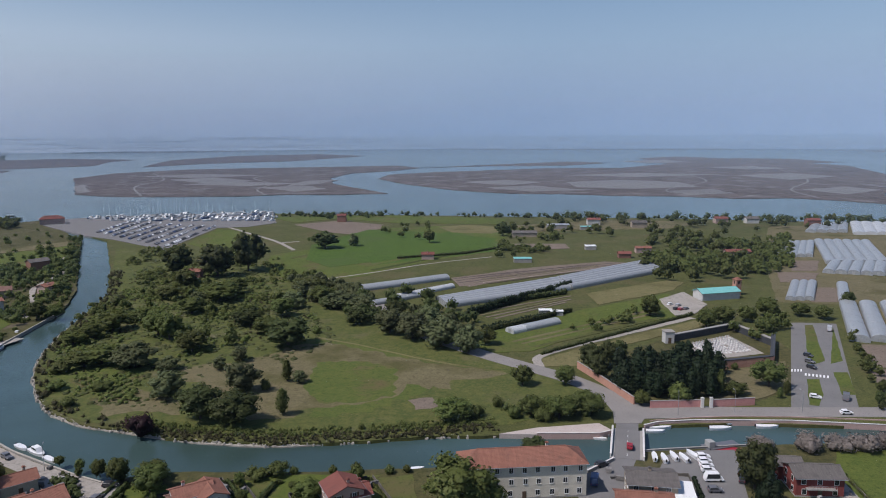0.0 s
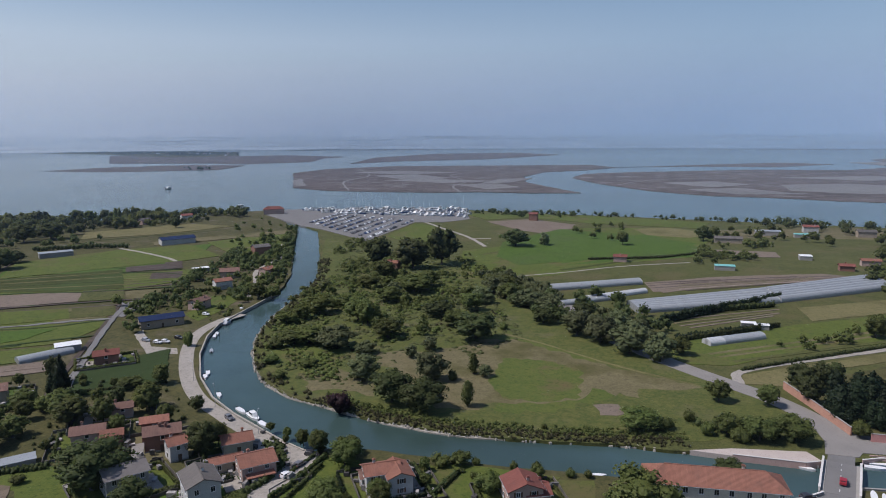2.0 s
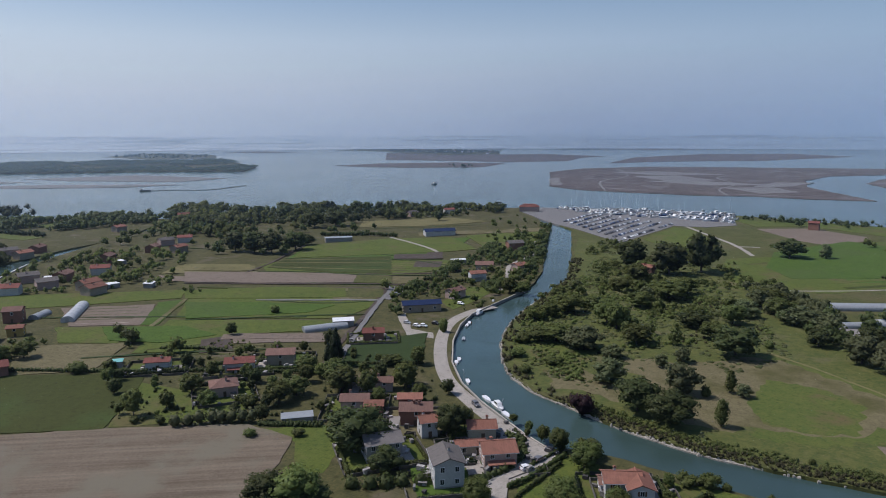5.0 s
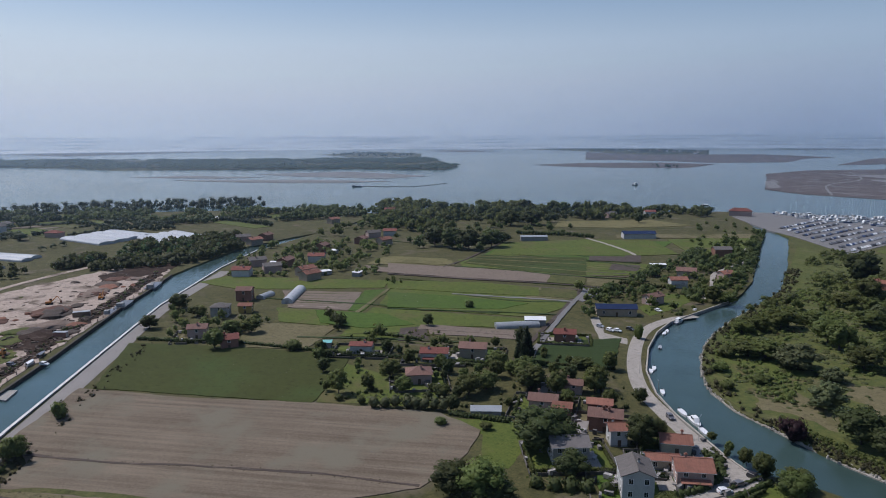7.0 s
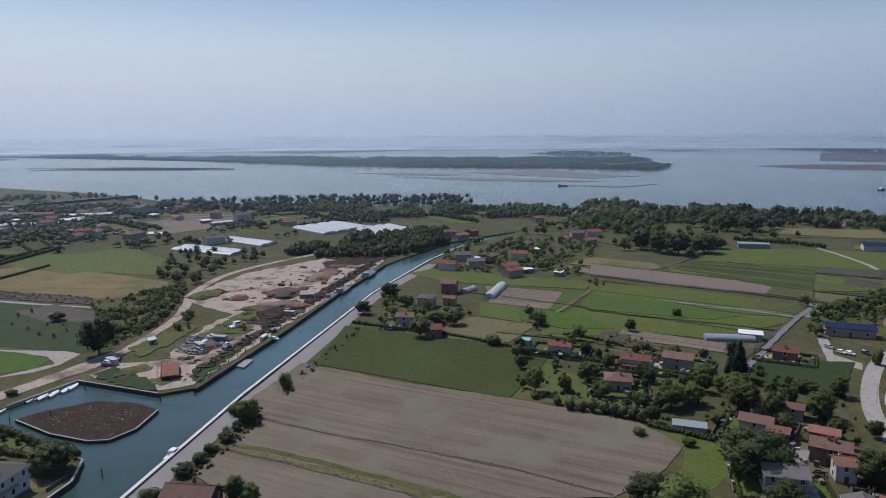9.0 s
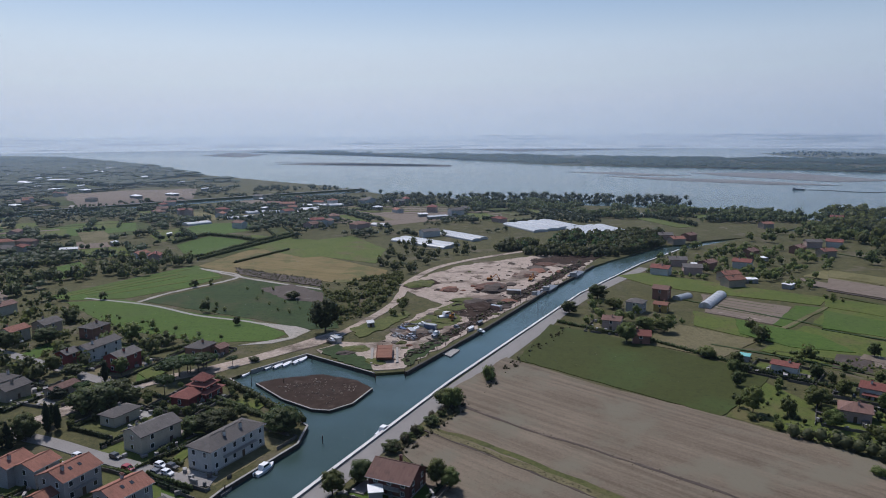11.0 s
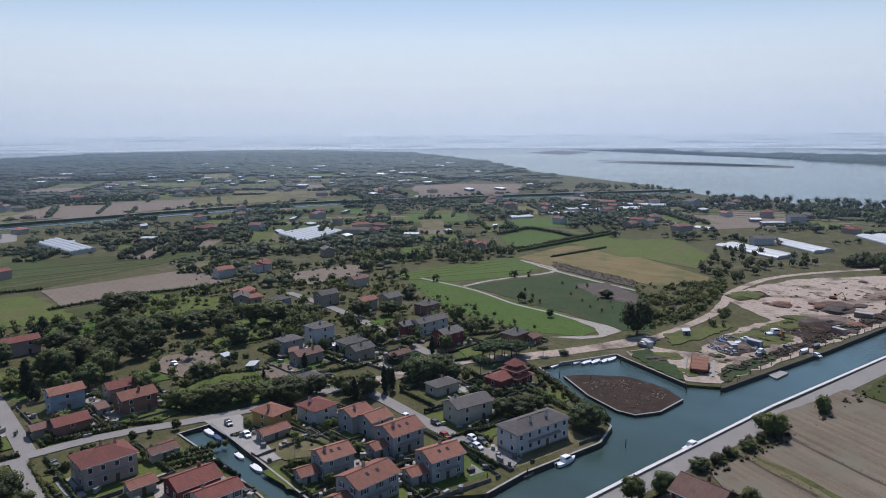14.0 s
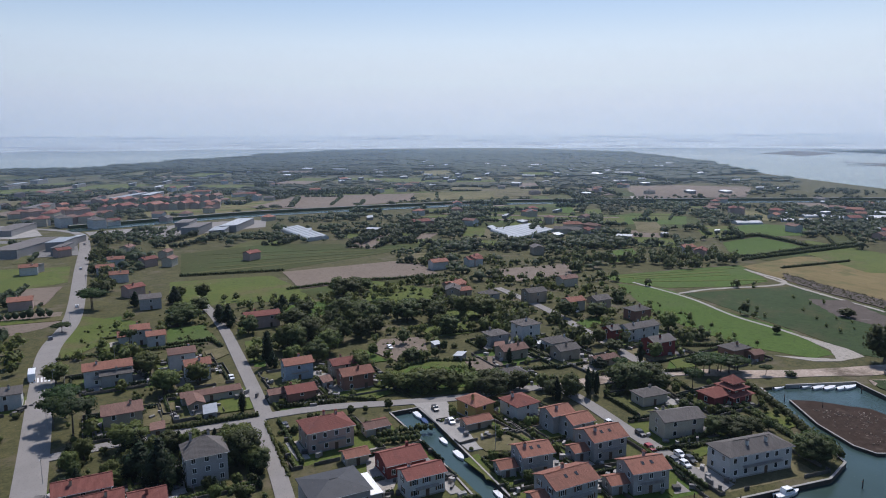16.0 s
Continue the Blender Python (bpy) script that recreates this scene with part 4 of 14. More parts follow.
def boat(x, y, rot, length=6.0, rgb=(0.75, 0.75, 0.75), kind="open", where="moored at the bank", group="moored boats", z=-1.0):
    """A small motor boat: hull, deck, and a cabin or an open well with benches."""
    key = (round(length), rgb, kind, where)
    m = pose(x, y, z, 0, 0, rot)
    if key in BOATS:
        return copy_thing(BOATS[key], m)
    word = CAR_WORDS.get(rgb, "coloured")
    root = thing("boat", 0, 0, 0, 0, "%s %s %s" % (word, {"open": "open motor boat", "cabin": "cabin cruiser", "barge": "steel barge", "sail": "sailing boat"}[kind], where), "boat", group)
    L, B = length, length * (0.32 if kind != "barge" else 0.36)
    prof = [(-0.5, 0.42), (-0.2, 0.5), (0.15, 0.47), (0.36, 0.28), (0.5, 0.02)] if kind != "barge" else [(-0.5, 0.48), (-0.45, 0.5), (0.4, 0.5), (0.46, 0.48), (0.5, 0.4)]
    fb = 0.09 * L + 0.2
    bm = bmesh.new()
    rims = []
    for z0, k in ((-0.35, 0.72), (fb, 1.0)):
        rims.append([bm.verts.new((px * L * (0.97 if z0 < 0 else 1), py * B * k * 2 / 2, z0 + (0.12 * max(0, px) * L * 0.3 if z0 > 0 else 0))) for px, py in prof] + [bm.verts.new((px * L * (0.97 if z0 < 0 else 1), -py * B * k, z0 + (0.12 * max(0, px) * L * 0.3 if z0 > 0 else 0))) for px, py in prof[::-1]])
    n = len(rims[0])
    for i in range(n):
        bm.faces.new((rims[0][i], rims[0][(i + 1) % n], rims[1][(i + 1) % n], rims[1][i]))
    bm.faces.new(rims[0][::-1])
    inner = bmesh.ops.inset_individual(bm, faces=[bm.faces.new(rims[1])], thickness=0.14 * B, depth=-0.22 if kind != "cabin" else 0.0)
    bmesh.ops.recalc_face_normals(bm, faces=bm.faces)
    hull = part("hull", bm, car_paint(rgb), root)
    if kind == "cabin":
        ring = [(-0.22 * L, fb), (0.26 * L, fb), (0.12 * L, fb + 0.16 * L), (-0.18 * L, fb + 0.17 * L)]
        cab = part("cabin", prism(bmesh.new(), ring, -B * 0.33, B * 0.33), WHITE_PAINT, root)
        part("cabin_window", prism(bmesh.new(), [(-0.17 * L, fb + 0.08 * L), (0.15 * L, fb + 0.08 * L), (0.10 * L, fb + 0.14 * L), (-0.16 * L, fb + 0.145 * L)], -B * 0.34, B * 0.34), GLASS, cab)
    elif kind in ("open", "sail") and group != "marina boats":
        for bx in (-0.25, 0.05):
            part("bench", boxed(bx * L, bx * L + 0.35, -B * 0.36, B * 0.36, fb - 0.16, fb - 0.08), surface("boat_bench", (0.25, 0.22, 0.18), (0.4, 0.36, 0.3)), hull)
    else:
        part("deck_house", boxed(-0.42 * L, -0.24 * L, -B * 0.3, B * 0.3, fb, fb + 1.9, bevel=0.08), plaster((0.5, 0.5, 0.48)), root)
    if kind == "sail":
        part("mast", tube(bmesh.new(), (0.08 * L, 0, fb - 0.2), (0.08 * L, 0, 1.3 * L), 0.09, 0.05), STEEL, root)
        part("boom", tube(bmesh.new(), (0.08 * L, 0, fb + 1.1), (-0.38 * L, 0, fb + 1.15), 0.06), STEEL, root)
    if kind in ("open", "cabin") and group != "marina boats":
        bm = boxed(-0.5 * L - 0.35, -0.5 * L, -0.2, 0.2, 0.25, fb + 0.35, bevel=0.05)
        part("outboard_engine", bm, RUBBER, root)
    root.matrix_basis = m
    BOATS[key] = root
    return root


def pole(x, y, h, label="slim grey street lamp post", arm=1.2, rot=0.0, name="street_lamp"):
    root = thing(name, x, y, 0, rot, label, "street lamp" if name == "street_lamp" else "pole")
    part("post", tube(bmesh.new(), (0, 0, -0.1), (0, 0, h), 0.09, 0.06), STEEL, root)
    if arm:
        part("arm", tube(bmesh.new(), (0, 0, h - 0.05), (arm, 0, h + 0.15), 0.05, 0.04, 4), STEEL, root)
        part("lamp_head", boxed(arm - 0.1, arm + 0.5, -0.14, 0.14, h + 0.08, h + 0.24, bevel=0.04), STEEL, root)
    return root


def wall_line(name, mat, pts, h, t=0.3, label="", coping=None, base=-0.1, cop_h=0.1, category="wall"):
    """A free-standing wall along a line, with a coping on top."""
    root = thing(name, pts[0][0], pts[0][1], 0, 0, label, category)
    ox, oy = pts[0]
    for a, b in zip(pts[:-1], pts[1:]):
        a, b = Vector((a[0] - ox, a[1] - oy)), Vector((b[0] - ox, b[1] - oy))
        L = (b - a).length
        at = pose(a.x, a.y, 0, 0, 0, math.degrees(math.atan2(b.y - a.y, b.x - a.x)))
        part("wall_run", boxed(0, L, -t / 2, t / 2, base, h), mat, root, at=at)
        if coping:
            part("coping", boxed(-0.05, L + 0.05, -t / 2 - 0.08, t / 2 + 0.08, h, h + cop_h), coping, root, at=at)
    return root


def pagoda(x, y, rot):
    """A red restaurant with roofs in three tiers."""
    root = thing("restaurant", x, y, 0, rot, "dark red restaurant with a three-tiered red pagoda roof", "restaurant")
    TAKEN.append((x, y, 9))
    z = 0.0
    for k, (s, h) in enumerate(((9.0, 3.0), (6.6, 1.6), (4.2, 1.5))):
        part("wall", boxed(-s / 2, s / 2, -s / 2, s / 2, z - 0.1, z + h), plaster((0.30, 0.075, 0.065)), root)
        part("roof", roof_bm(s, s, z + h, 1.1 if k < 2 else 1.6, 0.9, True), RED_TILE, root)
        for side in range(4):
            for u in (-0.25, 0.25):
                at = Matrix.Rotation(radians(90 * side), 4, "Z") @ pose(u * s, -s / 2, z + h * 0.3)
                fr = part("window", window_mesh(1.2, h * 0.5, "frame"), None, root, at=at)
                part("pane", window_mesh(1.2, h * 0.5, "pane"), None, fr)
        z += h + 0.55
    return root


def free(x, y, margin=0.0):
    """Whether a spot is clear of houses and streets."""
    if any((x - a) ** 2 + (y - b) ** 2 < (r + margin) ** 2 for a, b, r in TAKEN):
        return False
    p = Vector((x, y))
    for line, half in ROADS:
        for a, b in zip(line[:-1], line[1:]):
            d = b - a
            t = max(0.0, min(1.0, (p - a).dot(d) / max(1e-6, d.length_squared)))
            if (a + d * t - p).length < half + margin:
                return False
    return True


def grove(kinds, pts, n, low, high, seed, group="", gap=2.0):
    """Single trees strewn over an outline, clear of houses, streets and each other."""
    r = random.Random(seed)
    put, far = [], []
    for x, y in scatter(pts, n * 3, seed):
        if len(put) >= n:
            break
        if not on_land(x, y):
            continue
        if math.hypot(x, y) > 290:
            if free(x, y):
                put.append((x, y))
                h = r.uniform(low, high)
                rad = h * 0.36
                far += [(x, y, h - rad, rad), (x + rad * 0.5, y + rad * 0.3, h * 0.45, rad), (x - rad * 0.6, y, h * 0.5, rad * 0.8)]
            continue
        if not free(x, y) or any((x - a) ** 2 + (y - b) ** 2 < gap * gap for a, b in put):
            continue
        put.append((x, y))
        k = r.choice(kinds)
        h = r.uniform(low, high) * {"low": 0.45, "column": 1.25}.get(TREE_KINDS[k][7], 1.0)
        tree(k, x, y, h, None, 0.0, group)
    if far:
        V, F = clumps(far, 15 * len(far), (low + high) * 0.045, seed)
        tagged(raw("wood", V, F, LEAVES[TREE_KINDS[kinds[0]][0]]), "scattered trees among fields and gardens", "vegetation", "", "stuff")


def gardens():
    """Round each house a paved yard on one side and hedges along its plot."""
    for n, (x, y, rot, w, d, k) in enumerate(PLOTS):
        r = random.Random(n)
        c, s = math.cos(radians(rot)), math.sin(radians(rot))
        def at(u, v):
            return (x + c * u - s * v, y + s * u + c * v)
        u0, u1 = (w / 2 + 0.3, w / 2 + r.uniform(3, 5)) if k % 2 else (-w / 2 - r.uniform(3, 5), -w / 2 - 0.3)
        a, b = w / 2 + r.uniform(4, 7), d / 2 + r.uniform(4, 7)
        yard = [at(u0, -d / 2 - 2.5), at(u1, -d / 2 - 2.5), at(u1, d / 2), at(u0, d / 2)]
        flat("lawn_plot", (LAWN, GRASS, YOUNG, LAWN, DRY)[n % 5], [at(-a, -b), at(a, -b), at(a, b), at(-a, b)], 0.025 + 0.0004 * n, "garden lawn round a village house", jitter=0.3)
        flat("yard", (CONCRETE, GRAVEL, PALE_ROAD)[n % 3], yard, None, "paved yard beside a house", jitter=0.15, step=2.0)
        ring = [at(-a, -b), at(a, -b), at(a, b), at(-a, b), at(-a, -b)]
        for i in range(4):
            if r.random() < 0.3:
                continue
            p, q = Vector(ring[i]), Vector(ring[i + 1])
            runs, run = [], []
            for j in range(int((q - p).length / 1.2) + 1):
                e = p.lerp(q, j * 1.2 / (q - p).length)
                if free(e.x, e.y, -1.0) and on_land(e.x, e.y):
                    run.append((e.x, e.y))
                else:
                    runs.append(run)
                    run = []
            for run in runs + [run]:
                if len(run) > 3:
                    hedge(("dark", "broadleaf", "conifer")[n % 3], [run[0], run[-1]], r.uniform(0.9, 1.7), r.uniform(0.8, 1.2), "clipped hedge round a village garden", n * 4 + i)


def on_land(x, y):
    return not any(inside((x, y), w) for w in CANALS)


def far_village(pts, n, seed):
    """Plain houses far across the plain."""
    r = random.Random(seed)
    for x, y in scatter(pts, n, seed):
        house(x, y, r.uniform(0, 180), r.uniform(10, 18), r.uniform(8, 11), r.uniform(4, 7), r.choice(((0.74, 0.73, 0.70), (0.74, 0.73, 0.70), (0.62, 0.46, 0.40), (0.66, 0.60, 0.48))), r.choice((RED_TILE, ORANGE_TILE, BROWN_TILE, GREY_TILE)), r.choice(("gable", "hip")), detail=0, chimneys=0, label="distant pale house with a tiled roof", group="houses across the plain")


def white_sheds(pts, n, seed, big=1.0, label="far shed with a bright white roof"):
    """Long sheds and packing halls with pale roofs, far across the plain."""
    r = random.Random(seed)
    for x, y in scatter(pts, n, seed):
        w = r.choice((14, 18, 26, 40)) * big
        TAKEN.append((x, y, w * 0.6))
        shed(x, y, r.choice((20, 35, 50, 110)) + r.uniform(-8, 8), w, r.uniform(8, 13) * big, r.uniform(3.5, 6) * big, r.choice((WHITE_PAINT, WHITE_FILM, WHITE_FILM, STEEL)), label, (0.34, 0.33, 0.32), 0.8, "shed", "shed")


def patchwork(pts, n, seed, along, size, hedges=0.5):
    """Small fields side by side, turned to one direction, with hedgerows between them."""
    r = random.Random(seed)
    mats = (LAWN, CROP, GRASS, DRY, SOIL, HAY, MEADOW_GREEN, LAWN, GRASS)
    words = {id(SOIL): "bare brown field on the plain", id(HAY): "pale hay field on the plain"}
    lines = []
    for x, y in scatter(pts, n, seed):
        if not free(x, y, 4):
            continue
        a = radians(along + r.choice((0, 0, 90)) + r.gauss(0, 3))
        l, w = size * r.uniform(0.6, 1.5), size * r.uniform(0.25, 0.55)
        c, s = math.cos(a), math.sin(a)
        ring = [(x + c * u * l - s * v * w, y + s * u * l + c * v * w) for u, v in ((-0.5, -0.5), (0.5, -0.5), (0.5, 0.5), (-0.5, 0.5))]
        m = r.choice(mats)
        flat("field", m, ring, None, words.get(id(m), "green field on the plain"), jitter=0.6, step=8.0)
        for i in range(4):
            if r.random() < hedges:
                lines.append((ring[i], ring[(i + 1) % 4]))
    cs = []
    for p, q in lines:
        p, q = Vector(p), Vector(q)
        h = r.uniform(1.5, 5.0)
        k = int((q - p).length / (h * 0.7))
        for i in range(k):
            e = p.lerp(q, (i + r.random() * 0.6) / k)
            hh = h * r.uniform(0.7, 1.25)
            if r.random() < 0.85 and free(e.x, e.y, 0.5):
                cs.append((e.x, e.y, hh * 0.55, hh * 0.5))
    if cs:
        V, F = clumps(cs, 6 * len(cs), 0.6 * size / 40, seed, core=0.85)
        tagged(raw("hedgerow", V, F, LEAVES["plain"]), "hedgerows and tree lines between the fields", "vegetation", "", "stuff")

HEDGE = "dark clipped hedge along a garden edge"
DITCH = {"label": "dark weedy ditch between fields", "jitter": 0.4, "z": 0.38}

STRIPS = ('strip of rougher grass across the field', 'strip of vegetable bed', 'furrow between vegetable beds', 'pale strip between fields', 'strip of kitchen garden', 'strip of pasture near the shore', 'strip of meadow mown at another time', 'strip of longer grass in the orchard', 'furrow in the sandy field', 'strip of garden land', 'strip of meadow', 'strip of far field')
WALLS = ((0.62, 0.46, 0.40), (0.66, 0.60, 0.48), (0.50, 0.42, 0.33), (0.74, 0.73, 0.70), (0.36, 0.19, 0.14))


def strip(mat, p, q, width, kind):
    ribbon("strip", mat, [p, q], width, label=STRIPS[kind], jitter=0.15)


def town_house(x, y, rot, w, h, wall, tile):
    house(x, y, rot, w, 11, h, WALLS[wall], tile, chimneys=0, detail=0, label="town house with a red roof in a row", group="houses across the plain")


def water_house(x, y, rot, wall, tile):
    house(x, y, rot, 11.5, 8.2, 4.8, wall=WALLS[wall], tile=tile, detail=1, label="waterside village house with a tiled roof")


def hall(x, y, rot, w, d, h, roof):
    shed(x, y, rot, w, d, h, roof, "long industrial hall with a pale roof", (0.4, 0.39, 0.38), 0.6, "hall", "hall")
    TAKEN.append((x, y, w / 2))


def garden_clutter():
    """Low walls and fences round the plots, and what lies about in the yards: tables, bins, wood piles, tubs."""
    r = random.Random(41)
    walls, things = ([], []), ([], [])

    def block(store, x, y, a, l, w, h, z=0.0):
        V, F = store
        c, s, b = math.cos(a), math.sin(a), len(V)
        for dz in (z, z + h):
            for u, v in ((-l / 2, -w / 2), (l / 2, -w / 2), (l / 2, w / 2), (-l / 2, w / 2)):
                V.append((x + c * u - s * v, y + s * u + c * v, dz))
        F.extend([(b, b + 1, b + 5, b + 4), (b + 1, b + 2, b + 6, b + 5), (b + 2, b + 3, b + 7, b + 6), (b + 3, b, b + 4, b + 7), (b + 4, b + 5, b + 6, b + 7)])

    for x, y, rot, w, d, k in PLOTS:
        c, s = math.cos(radians(rot)), math.sin(radians(rot))
        a, b = w / 2 + r.uniform(5, 8), d / 2 + r.uniform(5, 8)
        for i, (u, v, l, turn) in enumerate(((0, -b, 2 * a, 0), (0, b, 2 * a, 0), (-a, 0, 2 * b, 90), (a, 0, 2 * b, 90))):
            n = int(l / 1.5)
            for j in range(n):
                t = (j + 0.5) / n * l - l / 2
                p, q = (u + t, v) if turn == 0 else (u, v + t)
                X, Y = x + c * p - s * q, y + s * p + c * q
                if free(X, Y, -0.6) and on_land(X, Y) and r.random() < 0.93:
                    block(walls, X, Y, radians(rot + turn), l / n, 0.2, r.uniform(0.9, 1.1))
        for j in range(16):
            p, q = r.uniform(-a, a), r.uniform(-b, b)
            X, Y = x + c * p - s * q, y + s * p + c * q
            if (abs(p) > w / 2 + 0.6 or abs(q) > d / 2 + 0.6) and free(X, Y, -5.5) and on_land(X, Y):
                block(things, X, Y, r.uniform(0, 3), r.uniform(0.6, 2.4), r.uniform(0.5, 1.5), r.uniform(0.4, 1.4), 0.3)
    tagged(raw("garden_walls", *walls, surface("dark_garden_walls", (0.045, 0.042, 0.036), (0.17, 0.155, 0.135), 0.03, 0.2, 0.9, 0.1, 0.12)), "low dark walls and fences round village gardens", "fence", "", "stuff")
    tagged(raw("yard_things", *things, SCRAP_MIX), "garden tables, tubs, bins and wood piles in the yards", "clutter", "", "stuff")


def isle(mat, pts, label, z):
    flat("marsh", mat, pts, label=label, z=z, skirt=1.0, step=14.0, jitter=2.5)


def mud_flat(pts, z):
    flat("mud_flat", MUDFLAT, pts, label="wet pale mud flat in the marsh", z=z, skirt=0.3, step=8.0, jitter=3.5)


# ---- water, land ----
tagged(raw('ground', [(-5200, -5200, -4), (5200, -5200, -4), (5200, 5200, -4), (-5200, 5200, -4)], [(0, 1, 2, 3)], MUD), 'muddy lagoon bed under the water', '', '', 'structure')
tagged(raw('water', [(-4900, -4900, -1), (4900, -4900, -1), (4900, 4900, -1), (-4900, 4900, -1)], [(0, 1, 2, 3)], WATER), 'calm blue-green canal and lagoon water', '', '', 'structure')
flat("land", GRASS, [(-296.4, 608), (-230.9, 475), (-195.4, 395.8), (-186.2, 354.6), (-178.2, 313.4), (-166.6, 276.4), (-154.6, 252.0), (-141.7, 232.5), (-130.1, 219.3), (-115.1, 209.8), (-103.2, 206.3), (-79.0, 198.5), (-51.9, 194.6), (-27.4, 196.7), (-4.9, 200.0), (16.1, 200.6), (47.1, 201.1), (51.7, 202.2), (62.4, 206.3), (91.8, 209.0), (137.5, 205.5), (288.5, 198.5), (1039, 173.1), (1039, 577), (808, 646), (451, 706), (362.9, 724), (254.8, 753), (134.8, 769), (9.9, 790), (-121.4, 808), (-204.1, 823), (-310.7, 787), (-414, 725)], label="grassy land inside the river bend", z=0.0, skirt=3.0, step=5.0, jitter=0.7)
flat("land", SUBURB, [(-320.1, 611), (-261.5, 491), (-218.7, 406), (-200.5, 356.5), (-197.1, 318.8), (-194.3, 286.9), (-187.4, 267.0), (-174.8, 242.8), (-157.2, 217.7), (-140.8, 201.1), (-125.4, 190.4), (-110.2, 181.7), (-99.6, 175.7), (-89.4, 170.9), (-79.6, 178.0), (-56.4, 177.7), (-34.8, 177.5), (-8.8, 178.9), (14.5, 180.3), (38.5, 175.9), (47.2, 183.4), (59.3, 189.7), (84.8, 192.0), (131.1, 195.4), (288.5, 184.6), (1039, 161.6), (1039, -692), (0.0, -116.0), (-115.4, -54.2), (-182.5, -18.1), (-245.1, 16.3), (-384.2, 100.9), (-473, 167.1), (-529, 217.0), (-551, 247.2), (-588, 298.9), (-604, 332.7), (-687, 446), (-624, 578), (-524, 666), (-443, 761)], label="farmland between the two canals", z=0.0, skirt=3.0, step=5.0, jitter=0.5)
flat("land", SUBURB, [(-696, 436), (-597, 322.3), (-579, 271.2), (-549, 209.6), (-495, 157.0), (-468, 131.6), (-434, 110.4), (-391.8, 82.6), (-320.2, 40.4), (-257.4, 0.5), (-259.3, 0.2), (-257.6, -11.6), (-283.6, -40.4), (-264.1, -59.5), (-256.1, -65.7), (-210.0, -30.9), (-196.8, -32.1), (-170.6, -47.5), (-156.5, -53.2), (-135.6, -91.3), (-165.2, -147.9), (-155.2, -152.6), (-142.7, -123.5), (-129.8, -98.4), (-69.2, -86.5), (69.2, -155.8), (1039, -692), (371.2, -1003), (315.2, -1533), (59.2, -1758), (-319.6, -2024), (-678, -2103), (-904, -2118), (-1311, -2374), (-1961, -2784), (-2650, -3160), (-3131, -3238), (-4154, -3000), (-3484, -1652), (-2443, -875), (-1688, -459), (-1303, -147.6), (-1085, -26.6), (-1115, -23.2), (-1049, 53.4), (-980, 83.1), (-926, 164.9), (-878, 250.2), (-806, 365.3)], label="wide plain of gardens, fields and villages", z=0.0, skirt=3.0, step=12.0, jitter=0.6)
flat("land", FARWOOD_GROUND, [(-233.8, -1148), (-549, -1001), (-734, -878), (-920, -748), (-1137, -543), (-1371, -424), (-1796, -656), (-2535, -1012), (-2990, -1432), (-3035, -1752), (-2936, -2386), (-2901, -3000), (-2473, -2949), (-1853, -2631), (-1254, -2272), (-872, -2043), (-667, -2069), (-427, -2057)], label="grey-green far plain", z=0.03, jitter=0.0)
isle(MARSH, [(-824, 1560), (-590, 1120), (-509, 1074), (-420, 1069), (-317.0, 1073), (-253.8, 1101), (-163.8, 1096), (-88.8, 1113), (-141.8, 1213), (-211.9, 1349), (-245.6, 1534), (-227.7, 1719), (-125.6, 1849), (-63.5, 2007), (-147.2, 2171), (-312.8, 2109), (-503, 2054), (-722, 1972), (-836, 1774)], "low brown salt marsh island in the lagoon", -0.55)
isle(MARSH, [(-141.4, 1505), (-126.2, 1659), (-34.4, 1754), (96.8, 1828), (274.1, 1937), (495, 1948), (700, 2200), (764, 2749), (982, 2939), (1091, 2632), (1132, 2286), (1164, 2020), (1001, 1583), (579, 910), (552, 952), (498, 999), (416, 994), (348.8, 1036), (268.5, 1050), (189.6, 1086), (103.1, 1102), (14.8, 1178), (-68.9, 1323)], "low brown salt marsh island in the lagoon", -0.55)
isle(MARSH, [(-919, 2137), (-814, 2384), (-556, 2618), (-350.1, 3249), (-649, 3605), (-982, 3356), (-1070, 2750)], "low brown salt marsh island in the lagoon", -0.56)
isle(MARSH, [(-63.5, 2007), (128.0, 2099), (366.7, 2112), (550, 2312), (422, 2431), (171.0, 2219)], "low brown salt marsh island in the lagoon", -0.57)
isle(MARSH, [(2430, 3906), (2723, 3707), (3067, 3428), (2721, 3709)], "low brown salt marsh island in the lagoon", -0.50)
isle(MARSH, [(784, 4533), (1129, 4459), (1594, 4315), (1294, 4414)], "thin dark island on the horizon", -0.30)
isle(MARSH, [(888, 2422), (1068, 2155), (1286, 2266), (1288, 2603), (1117, 2695)], "low brown salt marsh island in the lagoon", -0.57)
isle(MARSH, [(-1554, 1532), (-1391, 1517), (-1269, 1562), (-1112, 1692), (-1199, 1958), (-1388, 1942), (-1549, 1742)], "low brown salt marsh island in the lagoon", -0.55)
isle(MARSH, [(-2262, 4005), (-2060, 4113), (-1512, 4148), (-1124, 4461), (-1573, 4323), (-2058, 4114)], "thin far marsh bank", -0.50)
isle(MARSH, [(-1755, 2009), (-1330, 2105), (-1252, 2342), (-1230, 2837), (-1621, 3036), (-1797, 2851), (-2451, 2812)], "low brown salt marsh island in the lagoon", -0.52)
isle(MARSH, [(-1416, 4377), (-882, 4515), (-308.9, 4590), (-882, 4515)], "thin far shore", -0.30)
isle(MARSH, [(-528, 4570), (-236.2, 4594), (58.6, 4600), (-236.0, 4594)], "thin far marsh bank", -0.40)
isle(MARSH, [(2170, 3779), (2311, 3366), (2603, 3793)], "thin far marsh bank", -0.40)
